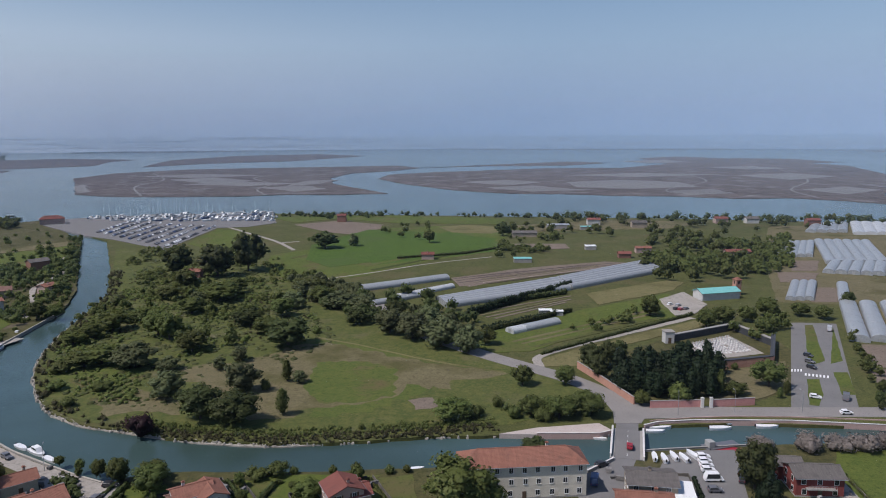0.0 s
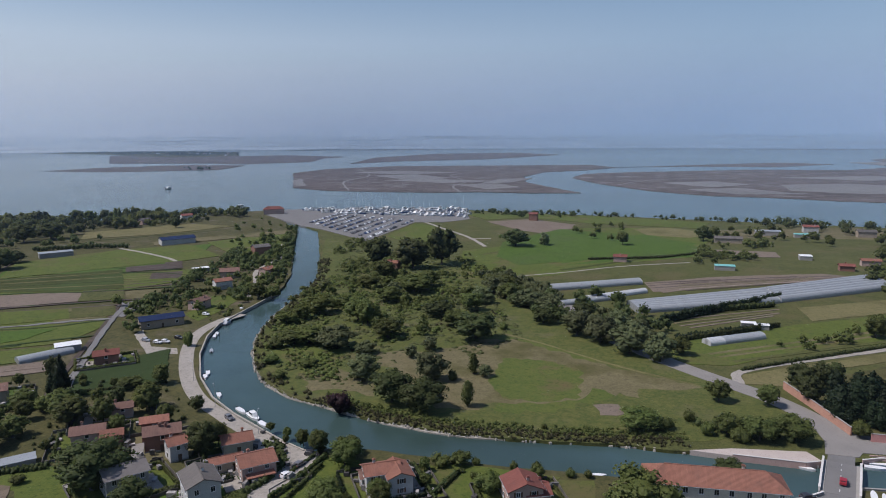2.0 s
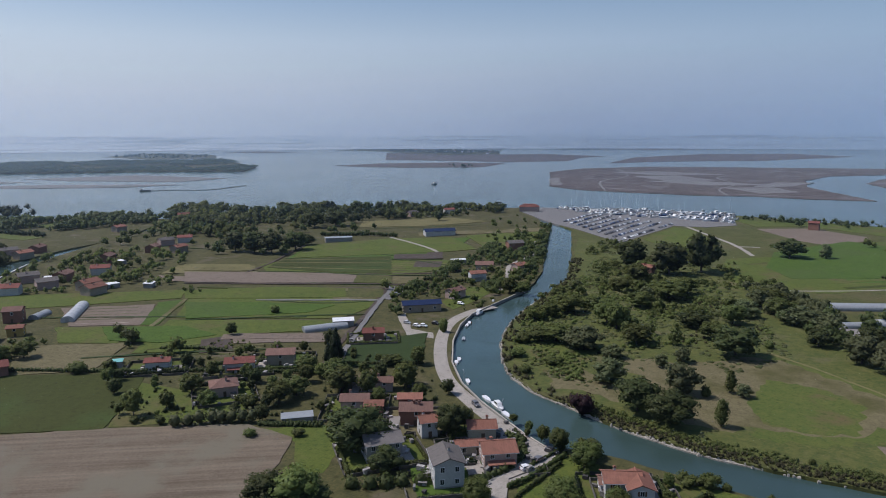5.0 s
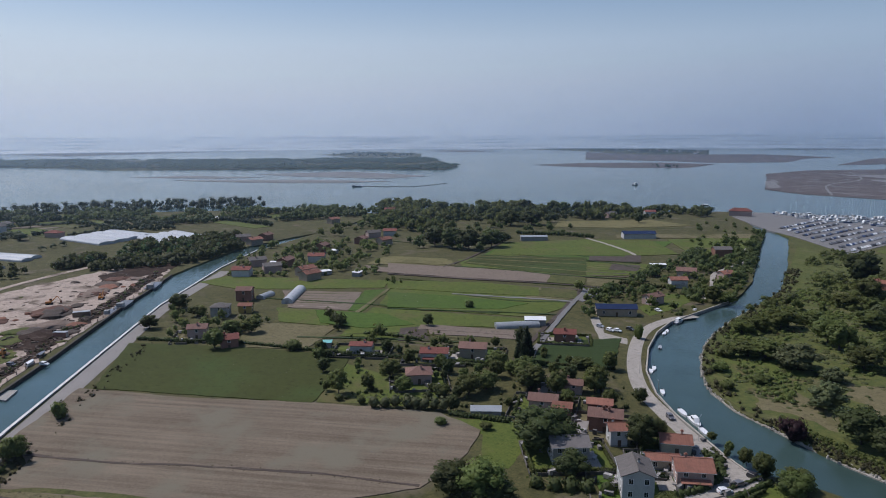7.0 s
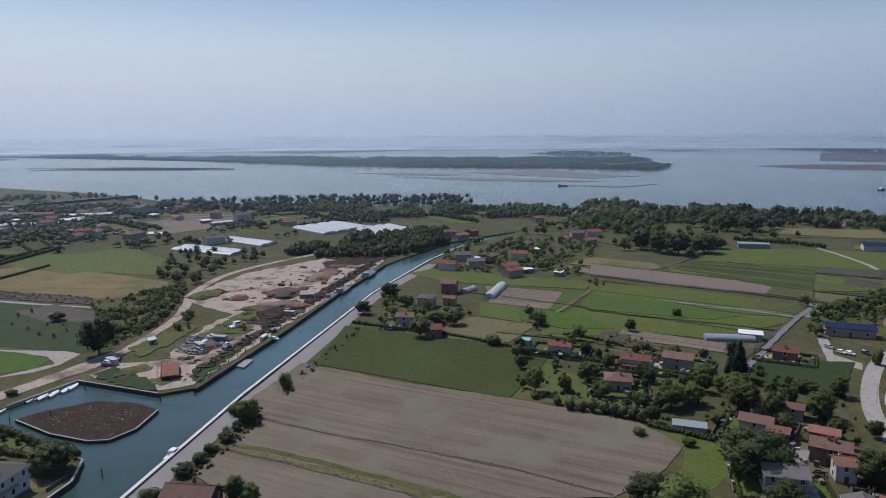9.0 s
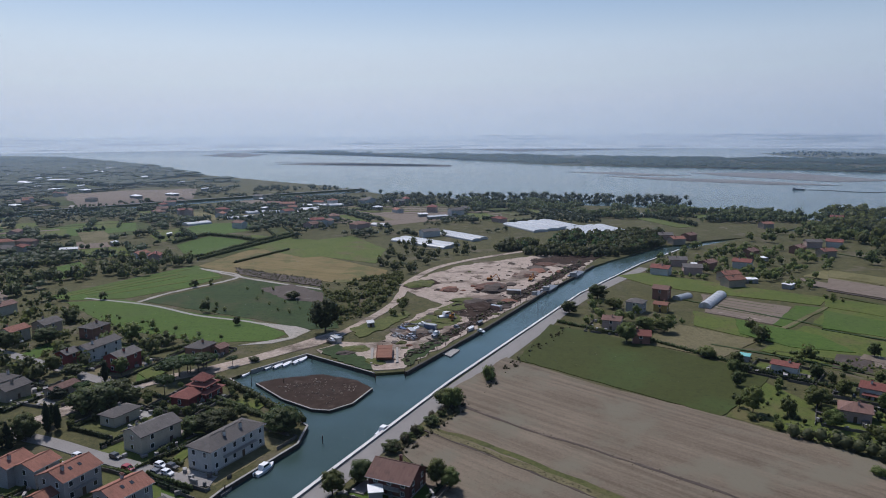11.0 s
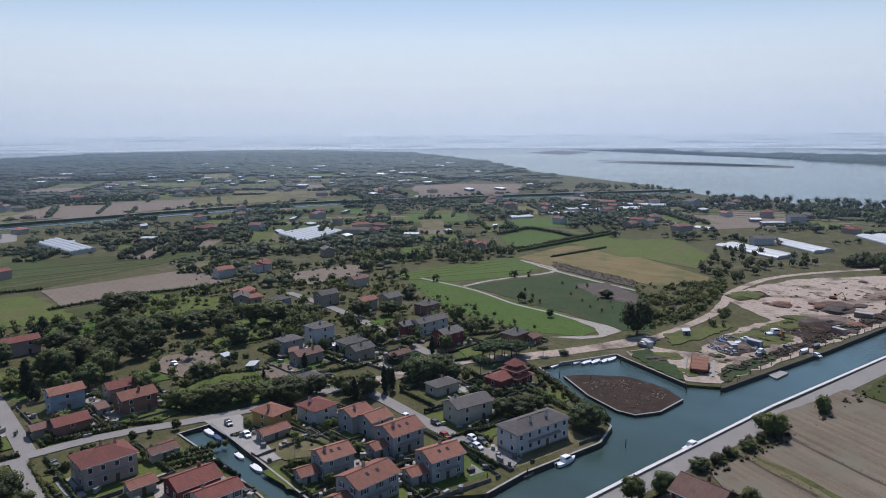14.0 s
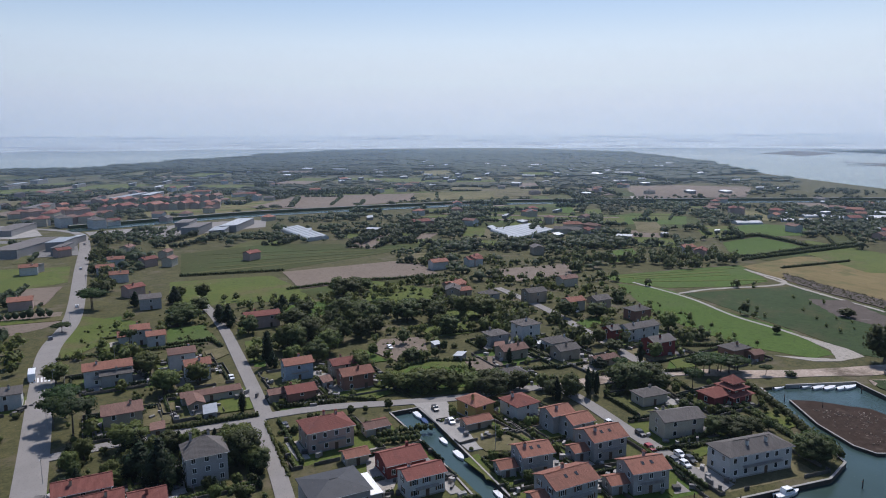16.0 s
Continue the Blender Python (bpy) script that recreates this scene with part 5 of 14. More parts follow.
isle(MARSH, [(-2083, 4102), (-2848, 3612), (-3298, 3207), (-2847, 3613)], "thin far shore", -0.30)
isle(MARSH, [(58.7, 4600), (784, 4533), (1756, 4252), (2446, 3896), (1756, 4252)], "thin far shore", -0.20)
isle(FARWOOD_GROUND, [(-3299, 3206), (-2744, 3089), (-2238, 2759), (-1901, 2663), (-1799, 2888), (-2191, 3518), (-2729, 3703), (-3028, 3463), (-3153, 3349)], "far wooded island with a village", -0.44)
isle(MARSH, [(-1514, 2119), (-1268, 2035), (-1119, 2251), (-1290, 2761), (-1689, 3025), (-1607, 2579)], "low brown salt marsh island in the lagoon", -0.58)
isle(MARSH, [(-3452, 2515), (-3016, 2425), (-3032, 2754), (-3438, 2766)], "thin far marsh bank", -0.50)
ribbon("breakwater", DARK_WOOD, [(-1104, 645), (-1086, 685), (-1039, 727), (-1070, 827)], 3.36, label="dark low breakwater in the lagoon", z=-0.5, height=1.0)
isle(MUDFLAT, [(-1538, 450), (-1355, 538), (-1213, 678), (-1188, 777), (-1371, 649)], "pale mud flat in front of the long island", -0.62)
isle(MUDFLAT, [(-1710, 404), (-1535, 528), (-1509, 642), (-1686, 522)], "pale mud flat in front of the long island", -0.62)
isle(MUDFLAT, [(-1636, 681), (-1574, 907), (-1288, 949), (-1275, 819), (-1492, 706)], "pale mud flat in front of the long island", -0.62)
isle(MARSH, [(-2403, -263.1), (-2164, -39.7), (-2065, 144.7), (-2131, 156.7), (-2318, -42.0)], "thin mud bank in the lagoon", -0.60)
isle(MARSH, [(-4567, 547), (-4498, 965), (-4246, 1771), (-4413, 1299)], "thin far marsh bank", -0.40)
isle(MARSH, [(-4563, 580), (-4413, 1300), (-4412, 1300)], "thin far shore", -0.30)
isle(FARWOOD_GROUND, [(-2274, 3998), (-2015, 4054), (-1643, 4297), (-1091, 4469), (-1574, 4322), (-2047, 4119)], "far low wooded island", -0.55)
ISLAND = [(-4282, -388), (-3581, -134), (-3079, 57), (-2640, 216), (-2360, 377), (-2096, 453), (-1934, 712), (-1691, 1008), (-1499, 1158), (-1675, 1337), (-2311, 1698), (-2468, 1368), (-2858, 827), (-3409, 309), (-3900, -250), (-4150, -900)]
isle(FARWOOD_GROUND, ISLAND, "long green island across the lagoon", -0.55)
isle(FARWOOD_GROUND, [(-3304, 3200), (-2582, 3018), (-2067, 2822), (-1910, 2953), (-2245, 3635), (-2856, 3606), (-3124, 3377)], "far island with trees", -0.55)
isle(FARWOOD_GROUND, [(-3143, 1647), (-2590, 1545), (-2530, 1812), (-2934, 2102), (-3496, 2124)], "low wooded island", -0.55)
isle(MARSH, [(-4581, 419), (-3863, 635), (-4104, 1129), (-4337, 1532), (-4226, 1818), (-4417, 1284), (-4548, 693)], "thin far marsh bank", -0.50)
isle(MARSH, [(-2504, -446), (-2246, -207.9), (-2117, 21.0), (-2160, 155.1), (-2400, -109.1)], "low brown salt marsh island in the lagoon", -0.55)
isle(MARSH, [(-2342, -410), (-2165, -157.9), (-2056, 140.1), (-2213, 116.6), (-2345, -171.1)], "thin mud bank in the lagoon", -0.55)
isle(MARSH, [(-3445, -964), (-3140, -693), (-3651, -684), (-4070, -966)], "low brown salt marsh island in the lagoon", -0.55)
isle(MARSH, [(-4215, -1843), (-4331, -1549), (-4440, -1204), (-4332, -1548)], "thin far shore", -0.40)
mud_flat([(237.9, 1366), (363.7, 1427), (453, 1350), (452, 1228), (321.3, 1183), (234.1, 1229)], -0.50)
mud_flat([(39.7, 1380), (134.9, 1445), (194.2, 1369), (119.5, 1279)], -0.49)
mud_flat([(-587, 1501), (-515, 1577), (-391.0, 1448), (-441, 1349)], -0.48)
mud_flat([(652, 1568), (818, 1649), (846, 1507), (696, 1401)], -0.47)
mud_flat([(593, 1153), (701, 1211), (712, 1134), (609, 1051)], -0.46)
mud_flat([(-328.6, 1252), (-257.9, 1305), (-201.3, 1217), (-247.8, 1157)], -0.45)
mud_flat([(-508, 1354), (-416, 1414), (-270.4, 1369), (-361.3, 1297)], -0.44)
mud_flat([(-690, 1305), (-701, 1367), (-590, 1166), (-599, 1143)], -0.43)
mud_flat([(-706, 1638), (-605, 1727), (-421, 1661), (-559, 1560)], -0.42)
mud_flat([(278.3, 1600), (468, 1681), (636, 1592), (412, 1522)], -0.41)
mud_flat([(734, 1957), (885, 2014), (926, 1868), (785, 1820)], -0.40)
mud_flat([(74.9, 1226), (160.6, 1276), (240.6, 1163), (142.7, 1133)], -0.39)
mud_flat([(362.4, 1132), (452, 1175), (452, 1081), (372.1, 1054)], -0.38)
mud_flat([(-219.2, 1472), (-242.1, 1335), (-294.0, 1278), (-284.2, 1440)], -0.37)
mud_flat([(624, 2458), (810, 2548), (816, 2327), (662, 2250)], -0.36)
ribbon("creek", MUDFLAT, [(-278.2, 1092), (-323.0, 1212), (-333.9, 1357), (-418, 1548), (-391.5, 1708)], 3.5, label="narrow muddy creek in the marsh", z=-0.42, height=0.3, jitter=1.2)
ribbon("creek", MUDFLAT, [(-46.3, 1291), (18.3, 1454), (146.1, 1566), (286.5, 1647), (456, 1853)], 3.5, label="narrow muddy creek in the marsh", z=-0.42, height=0.3, jitter=1.2)
ribbon("creek", MUDFLAT, [(365.2, 1035), (373.6, 1167), (519, 1379), (569, 1698)], 3.5, label="narrow muddy creek in the marsh", z=-0.42, height=0.3, jitter=1.2)
ribbon("creek", MUDFLAT, [(538, 997), (575, 1154), (729, 1399), (869, 1811)], 3.5, label="narrow muddy creek in the marsh", z=-0.42, height=0.3, jitter=1.2)
ribbon("creek", MUDFLAT, [(-469, 1082), (-571, 1297), (-599, 1502), (-743, 1792)], 3.5, label="narrow muddy creek in the marsh", z=-0.42, height=0.3, jitter=1.2)

# ---- fields east of the river ----
flat("meadow", SCRUB, [(-224.2, 464), (-192.1, 393.3), (-182.6, 351.3), (-175.0, 310.9), (-164.3, 275.3), (-153.2, 252.6), (-140.5, 233.0), (-130.1, 221.4), (-114.8, 211.2), (-103.5, 209.1), (-80.1, 202.1), (-52.9, 198.2), (-28.0, 200.1), (-5.1, 203.4), (20.5, 208.1), (25.9, 211.1), (55.4, 238.4), (45.5, 251.5), (17.6, 281.7), (-23.0, 321.6), (-68.9, 367.4), (-126.0, 485), (-182.5, 487), (-246.0, 550), (-268.7, 565)], label="rough scrubby meadow inside the river bend")
flat("meadow", MEADOW_GREEN, [(-57.1, 301.7), (-33.4, 292.8), (-10.5, 271.0), (-3.4, 254.0), (-9.2, 233.7), (-27.3, 218.7), (-41.4, 214.1), (-51.0, 234.2), (-59.4, 264.7)], label="greener mown part of the meadow", jitter=2.2, step=2.5)
flat("meadow", DRY, [(-79.3, 271.9), (-65.4, 293.3), (-51.4, 298.2), (-15.2, 273.9), (24.6, 255.6), (7.2, 249.5), (-5.3, 239.1), (-18.5, 254.9), (-43.4, 277.3), (-54.9, 264.6), (-48.7, 214.2), (-62.8, 212.1), (-86.8, 240.2), (-108.8, 265.4)], label="dry tan grass in the meadow", jitter=2.5)
ribbon("path", HAY, [(-57.2, 305.3), (-35.8, 292.9), (-15.4, 278.4), (3.2, 267.2), (23.7, 256.9)], 1.46, label="narrow pale earth path", jitter=0.25)
flat("field", LAWN, [(-132.4, 528), (-70.7, 596), (-53.0, 684), (3.0, 700), (60.0, 637), (42.3, 542), (-10.3, 500), (-53.2, 444), (-80.4, 432), (-104.3, 427), (-123.3, 475)], label="smooth green meadow")
flat("field", YOUNG, [(-66.4, 559), (-42.0, 605), (8.2, 658), (50.4, 585), (37.6, 539), (-10.5, 510), (-49.8, 483)], label="bright green crop field")
flat("field", LAWN, [(-219.0, 587), (-222.7, 682), (-192.7, 665), (-138.5, 550), (-160.1, 534)], label="green lawn beside the marina")
flat("field", SOIL, [(-154.4, 715), (-112.5, 747), (-60.8, 711), (-59.7, 685), (-80.7, 638), (-106.8, 654)], label="bare pale brown field")
flat("field", HAY, [(-5.5, 691), (26.1, 708), (66.8, 680), (44.6, 641), (8.1, 650)], label="pale stubble field")
flat("field", DRY, [(65.6, 698), (192.8, 750), (270.4, 713), (216.4, 670), (88.4, 655)], label="dry garden land", jitter=1.5)
ribbon("track", GRAVEL, [(-85.4, 430), (-47.2, 457), (-10.1, 489), (36.0, 516)], 1.79, label="pale farm track", jitter=0.2)
ribbon("track", GRAVEL, [(-263.0, 733), (-219.6, 699), (-183.9, 652), (-144.4, 598), (-120.0, 552)], 3.36, label="white gravel drive near the marina", jitter=0.3)
ribbon("track", GRAVEL, [(-142.9, 591), (-124.7, 597)], 2.8, label="white gravel drive")
flat("field", SOIL, [(5.3, 435), (44.0, 464), (79.1, 480), (112.5, 488), (116.3, 471), (76.4, 452), (40.9, 431), (15.2, 411)], label="sandy tilled field in strips")
ribbon("strip", LAWN, [(1.7, 425), (42.4, 447), (115.4, 475)], 1.34, label="green strip between beds")
ribbon("strip", DRY, [(5.1, 420), (41.7, 440), (104.9, 463)], 0.9, label="dry strip between beds")
flat("field", SOIL, [(4.7, 438), (64.9, 474), (115.9, 494), (132.1, 488), (80.0, 453), (9.8, 412)], label="wide sandy tilled field", jitter=0.3)
ribbon("strip", MUD, [(6.7, 428), (65.8, 464), (125.1, 489)], 1.34, label="dark furrow in the sandy field", jitter=0.2)
ribbon("strip", MUD, [(8.3, 422), (68.4, 457), (127.8, 485)], 1.34, label="dark furrow in the sandy field", jitter=0.2)
ribbon("strip", MUD, [(6.1, 435), (50.7, 459)], 1.34, label="dark furrow in the sandy field", jitter=0.2)
flat("field", YOUNG, [(-110.5, 578), (-72.4, 674), (-11.6, 652), (47.5, 611), (35.1, 564), (-25.8, 517), (-79.1, 476), (-101.6, 508)], label="fresh green meadow", jitter=0.4)
flat("field", SOIL, [(40.4, 579), (101.8, 578), (102.2, 554), (78.8, 549)], label="bare soil yard")
flat("field", LAWN, [(11.2, 302.4), (31.1, 325.7), (62.0, 346.8), (127.8, 390.6), (132.7, 376.5), (127.9, 345.5), (100.3, 329.7), (56.7, 301.6), (36.8, 283.7), (19.9, 281.6)], label="orchard meadow with young trees")
flat("field", HAY, [(81.1, 391.6), (139.2, 427), (148.0, 421), (133.4, 397.9), (83.2, 364.4)], label="faded grass field")
flat("pavement", GRAVEL, [(118.8, 376.8), (136.6, 383.3), (135.1, 357.2), (127.5, 344.4), (116.1, 340.1)], label="pink-grey gravel car park")
flat("field", HAY, [(39.1, 263.3), (40.1, 273.8), (79.4, 301.3), (122.9, 331.3), (128.4, 324.0), (85.7, 296.8), (60.1, 281.0), (54.4, 264.4)], label="grass strip by the cemetery lane")
ribbon("track", GRAVEL, [(37.6, 263.3), (39.3, 276.1), (57.3, 291.4), (87.3, 312.0), (123.4, 336.7)], 3.58, label="pale lane along the hedge", jitter=0.2)
ribbon("road", PALE_ROAD, [(60.3, 218.6), (57.1, 232.8), (47.2, 249.0), (34.1, 262.0), (19.6, 276.3), (3.5, 293.9), (-14.7, 316.6), (-27.3, 342.7), (-38.9, 373.3)], 8.4, label="grey country road from the bridge")
flat("road", PALE_ROAD, [(54.2, 232.9), (67.7, 224.9), (96.8, 221.1), (146.8, 220.5), (171.4, 220.2), (165.9, 212.7), (141.9, 212.5), (93.6, 213.5), (64.1, 212.0), (62.2, 208.5), (53.6, 208.6), (55.5, 217.7)], label="grey road beside the canal", jitter=0.0)
flat("pavement", ASPHALT, [(167.4, 326.4), (173.4, 326.3), (187.9, 324.0), (160.9, 268.5), (137.9, 220.6), (115.5, 220.8)], label="paved car park", jitter=0.0)
flat("lawn", LAWN, [(171.9, 322.3), (175.6, 322.2), (152.6, 268.6), (143.0, 263.2)], label="worn lawn strip in the car park", jitter=0.2)
flat("lawn", LAWN, [(134.6, 247.8), (139.2, 247.8), (132.3, 231.9), (125.3, 221.7), (122.5, 222.7)], label="worn lawn island in the car park", jitter=0.2)
flat("lawn", LAWN, [(183.0, 318.1), (159.7, 268.5), (152.9, 265.1)], label="worn lawn strip", jitter=0.2)
flat("lawn", LAWN, [(148.5, 255.2), (153.9, 255.1), (143.5, 231.8), (138.6, 231.8)], label="worn lawn strip", jitter=0.2)
flat("field", SOIL, [(179.4, 291.2), (197.7, 289.2), (183.5, 236.7), (156.7, 226.4), (155.6, 237.1)], label="bare sandy field")
flat("field", SOIL, [(220.0, 452), (245.6, 448), (227.2, 420), (206.6, 420)], label="bare sandy plot")
flat("field", SOIL, [(249.7, 493), (269.7, 493), (247.8, 455), (231.1, 456)], label="bare sandy plot")
flat("field", SOIL, [(218.8, 404), (237.0, 403), (215.6, 368.3), (198.9, 368.6)], label="bare sandy plot")
flat("ground_patch", DRY, [(323.0, 688), (509, 681), (229.0, 298.9), (179.4, 299.7), (212.0, 361.9), (180.7, 368.9), (242.6, 523)], label="dry ground between the greenhouses", z=0.045)
flat("pavement", SUBURB, [(54.2, 263.1), (63.5, 223.4), (103.9, 224.4), (123.7, 237.5), (146.4, 283.6), (147.0, 300.2), (138.3, 321.8), (100.0, 302.7)], label="cemetery ground", jitter=0.0, z=0.045)
flat("lawn", DRY, [(105.8, 259.0), (136.8, 268.8), (122.7, 237.5), (105.0, 227.0), (99.4, 232.3)], label="grass by the cemetery")
flat("marina_apron", ASPHALT, [(-414, 716), (-420, 775), (-322.0, 816), (-204.1, 823), (-175.5, 730), (-196.6, 698), (-225.5, 691), (-225.4, 555), (-293.4, 613), (-331.7, 639)], label="pale concrete apron of the marina", jitter=0.0, skirt=2.0, z=0.3)
flat("field", LAWN, [(-194.1, 782), (-95.0, 806), (71.0, 755), (54.9, 707), (-50.1, 725), (-114.8, 763), (-157.4, 729)], label="grass along the shore")

flat("meadow", DRY, [(-70.1, 271.8), (-44.5, 284.9), (-19.6, 271.1), (0.9, 254.0), (2.8, 239.0), (-13.7, 245.0), (-16.1, 233.7), (-28.1, 225.5), (-42.9, 222.7), (-54.8, 216.6), (-64.3, 239.9)], 0.0816, "dry tan grass round the mown part", jitter=1.0, step=2.5)
flat("meadow", MEADOW_GREEN, [(-51.4, 270.1), (-33.3, 271.3), (-19.1, 262.7), (-16.8, 234.8), (-28.3, 227.6), (-42.7, 226.7), (-50.0, 239.7)], 0.0832, "bright mown grass in the meadow", jitter=1.5, step=2.5)
flat("meadow", SOIL, [(-12.5, 228.9), (-4.2, 231.4), (-2.1, 223.2), (-9.6, 220.4)], 0.0848, "bare trodden patch in the meadow", jitter=1.0, step=2.5)
flat("meadow", DRY, [(-123.7, 232.4), (-109.4, 240.5), (-91.4, 230.4), (-86.4, 217.0), (-100.8, 220.5), (-109.9, 215.8)], 0.0864, "tan dry reeds by the bank", jitter=1.5, step=2.5)
flat("meadow", MEADOW_GREEN, [(-150.9, 273.0), (-125.4, 272.6), (-113.6, 255.5), (-123.7, 240.6), (-138.1, 240.8), (-150.3, 259.3)], 0.0880, "fresh green grass by the bank", jitter=1.8, step=2.5)
flat("bank", SAND, [(-136.0, 228.9), (-128.5, 223.7), (-116.0, 214.1), (-119.6, 213.2), (-128.7, 219.8)], -0.5500, "pale sandy spit at the river edge", jitter=0.5, step=2.5)

flat("pavement", GRAVEL, [(104, 292), (129, 306), (133, 279), (106, 271)], 0.12, "pale gravel between the graves", jitter=0.2)
flat("pavement", GRAVEL, [(119.7, 376.8), (138.5, 393.3), (140.9, 363.3), (128.5, 345.5), (116.1, 340.1), (118.8, 357.5)], 0.37, "pinkish car park of the turquoise hall", jitter=0.4)
# ---- fields between the canals ----
flat("field", FURROW, [(-273.0, 41.7), (-238.3, 70.4), (-208.0, 102.1), (-174.1, 131.1), (-155.1, 132.6), (-145.3, 119.3), (-137.4, 96.7), (-147.9, 69.4), (-139.2, 14.5), (-190.8, -1.0), (-216.1, 18.2), (-239.9, 17.7)], label="bare harrowed field with long furrows")
ribbon("field_margin", GRASS, [(-206.5, 4.4), (-194.9, 20.7), (-178.4, 36.1), (-158.0, 54.5), (-148.0, 63.0)], 2.6, None, "narrow grassy margin across the harrowed field", jitter=0.4)
ribbon("furrow_bank", MUD, [(-226.0, 16.4), (-204.5, 34.7), (-186.0, 54.6), (-161.1, 79.2), (-138.3, 97.4)], 1.01, label="weedy ridge across the field", jitter=0.35, z=0.3)
ribbon("furrow_bank", DRY, [(-206.4, 4.9), (-186.1, 25.0), (-162.0, 47.3), (-153.7, 53.7)], 2.46, label="weedy grass verge across the field", jitter=0.5, z=0.33)
ribbon("furrow_bank", MUD, [(-204.3, 5.1), (-183.9, 24.9), (-160.2, 47.1), (-154.7, 51.0)], 0.78, label="dark furrow beside the verge", jitter=0.2, z=0.3)
ribbon("ditch", WET_GRASS, [(-345.0, 282.1), (-314.5, 292.5), (-290.2, 305.3), (-257.4, 328.6)], 1.79, **DITCH)
ribbon("ditch", WET_GRASS, [(-300.2, 245.8), (-272.8, 258.2), (-250.7, 280.8)], 1.79, **DITCH)
ribbon("ditch", WET_GRASS, [(-398.1, 341.2), (-326.0, 385.3), (-283.5, 387.8)], 1.79, **DITCH)
ribbon("ditch", WET_GRASS, [(-399.7, 388.1), (-336.5, 397.4)], 1.79, **DITCH)
ribbon("ditch", WET_GRASS, [(-271.6, 222.6), (-257.7, 232.8)], 1.79, **DITCH)
ribbon("ditch", WET_GRASS, [(-328.9, 388.7), (-300.1, 404)], 1.79, **DITCH)
ribbon("ditch", WET_GRASS, [(-368.2, 151.3), (-323.3, 186.0), (-297.0, 205.3)], 1.79, **DITCH)
ribbon("ditch", WET_GRASS, [(-283.7, 132.9), (-254.8, 164.0), (-228.9, 188.0)], 1.79, **DITCH)
ribbon("ditch", WET_GRASS, [(-533, 318.8), (-484, 334.2), (-443, 361.3)], 1.79, **DITCH)
flat("field", MUD, [(-331.7, 427), (-323.5, 436), (-302.8, 408), (-311.7, 401)], label="dark tilled bed", z=0.37, jitter=0.2)
flat("field", MUD, [(-310.8, 386.7), (-295.0, 397.6), (-282.7, 378.6), (-299.2, 368.8)], label="dark tilled bed", z=0.37, jitter=0.2)
flat("field", MUD, [(-314.0, 330.0), (-293.4, 337.4), (-281.7, 319.5), (-299.9, 310.6)], label="dark tilled bed", z=0.37, jitter=0.2)
flat("field", MUD, [(-266.2, 177.7), (-261.7, 189.1), (-241.6, 176.2), (-250.0, 165.4)], label="dark tilled bed", z=0.37, jitter=0.2)
ribbon("strip", HAY, [(-390.3, 340.0), (-349.1, 355.4), (-309.5, 366.1)], 1.34, label="pale strip between vegetable beds", z=0.39)
ribbon("strip", HAY, [(-389.7, 318.4), (-343.9, 339.7), (-301.2, 351.3)], 1.34, label="pale strip between vegetable beds", z=0.39)
flat("field", CROP, [(-321.6, 70.3), (-289.8, 102.3), (-245.1, 138.4), (-226.6, 122.8), (-207.7, 101.8), (-231.0, 80.6), (-269.8, 45.7)], label="smooth dark green crop field")
flat("field", DRY, [(-304.6, 114.5), (-316.0, 131.8), (-289.7, 154.8), (-274.4, 140.8), (-265.3, 127.9), (-283.6, 107.5)], label="dry grass plot")
flat("field", LAWN, [(-341.4, 149.1), (-317.0, 169.7), (-303.0, 165.3), (-292.3, 153.2), (-313.6, 138.1)], label="green plot")
flat("field", SOIL, [(-378.0, 169.1), (-344.7, 203.3), (-311.5, 176.7), (-337.6, 153.8)], label="brown vegetable beds")
flat("field", YOUNG, [(-347.5, 206.9), (-340.7, 220.3), (-305.7, 180.1), (-312.4, 175.5)], label="green plot")
flat("field", LAWN, [(-356.1, 234.6), (-314.5, 272.8), (-266.6, 295.6), (-245.7, 268.4), (-242.7, 240.6), (-276.4, 216.7), (-310.6, 193.5)], label="green meadow field")
flat("field", LAWN, [(-309.3, 189.1), (-273.7, 214.5), (-239.6, 237.5), (-239.3, 214.8), (-262.6, 192.0), (-253.3, 181.9), (-255.4, 164.7), (-273.6, 149.0)], label="darker meadow")
flat("field", LAWN, [(-434, 137.9), (-441, 158.3), (-362.6, 234.6), (-346.7, 220.2), (-378.1, 176.4), (-399.4, 149.9)], label="green garden strip")
flat("field", SOIL, [(-418, 249.4), (-393.6, 259.4), (-342.5, 297.1), (-308.9, 320.8), (-297.7, 306.8), (-344.9, 270.5), (-396.5, 243.1)], label="pale tan stubble strip")
flat("field", HAY, [(-439, 279.2), (-393.1, 308.4), (-379.0, 297.3), (-421, 253.3)], label="pale hay strip")
flat("field", YOUNG, [(-432, 397.0), (-389.6, 459), (-347.1, 510), (-318.0, 446), (-328.5, 387.5), (-388.8, 360.1), (-392.9, 335.1)], label="bright green field")
flat("field", LAWN, [(-394.2, 314.5), (-385.0, 356.6), (-324.0, 382.2), (-284.7, 413), (-272.5, 377.4), (-299.6, 326.5), (-365.8, 296.8)], label="green beds in strips")
ribbon("strip", HAY, [(-387.9, 314.7), (-300.6, 354.8)], 1.01, label="pale strip between vegetable beds")
ribbon("strip", HAY, [(-387.3, 330.4), (-298.8, 375.9)], 1.01, label="pale strip between vegetable beds")
ribbon("strip", HAY, [(-387.5, 341.7), (-325.1, 377.4)], 1.01, label="pale strip between vegetable beds")
ribbon("strip", HAY, [(-344.8, 319.4), (-279.3, 357.3)], 1.01, label="pale strip between vegetable beds")
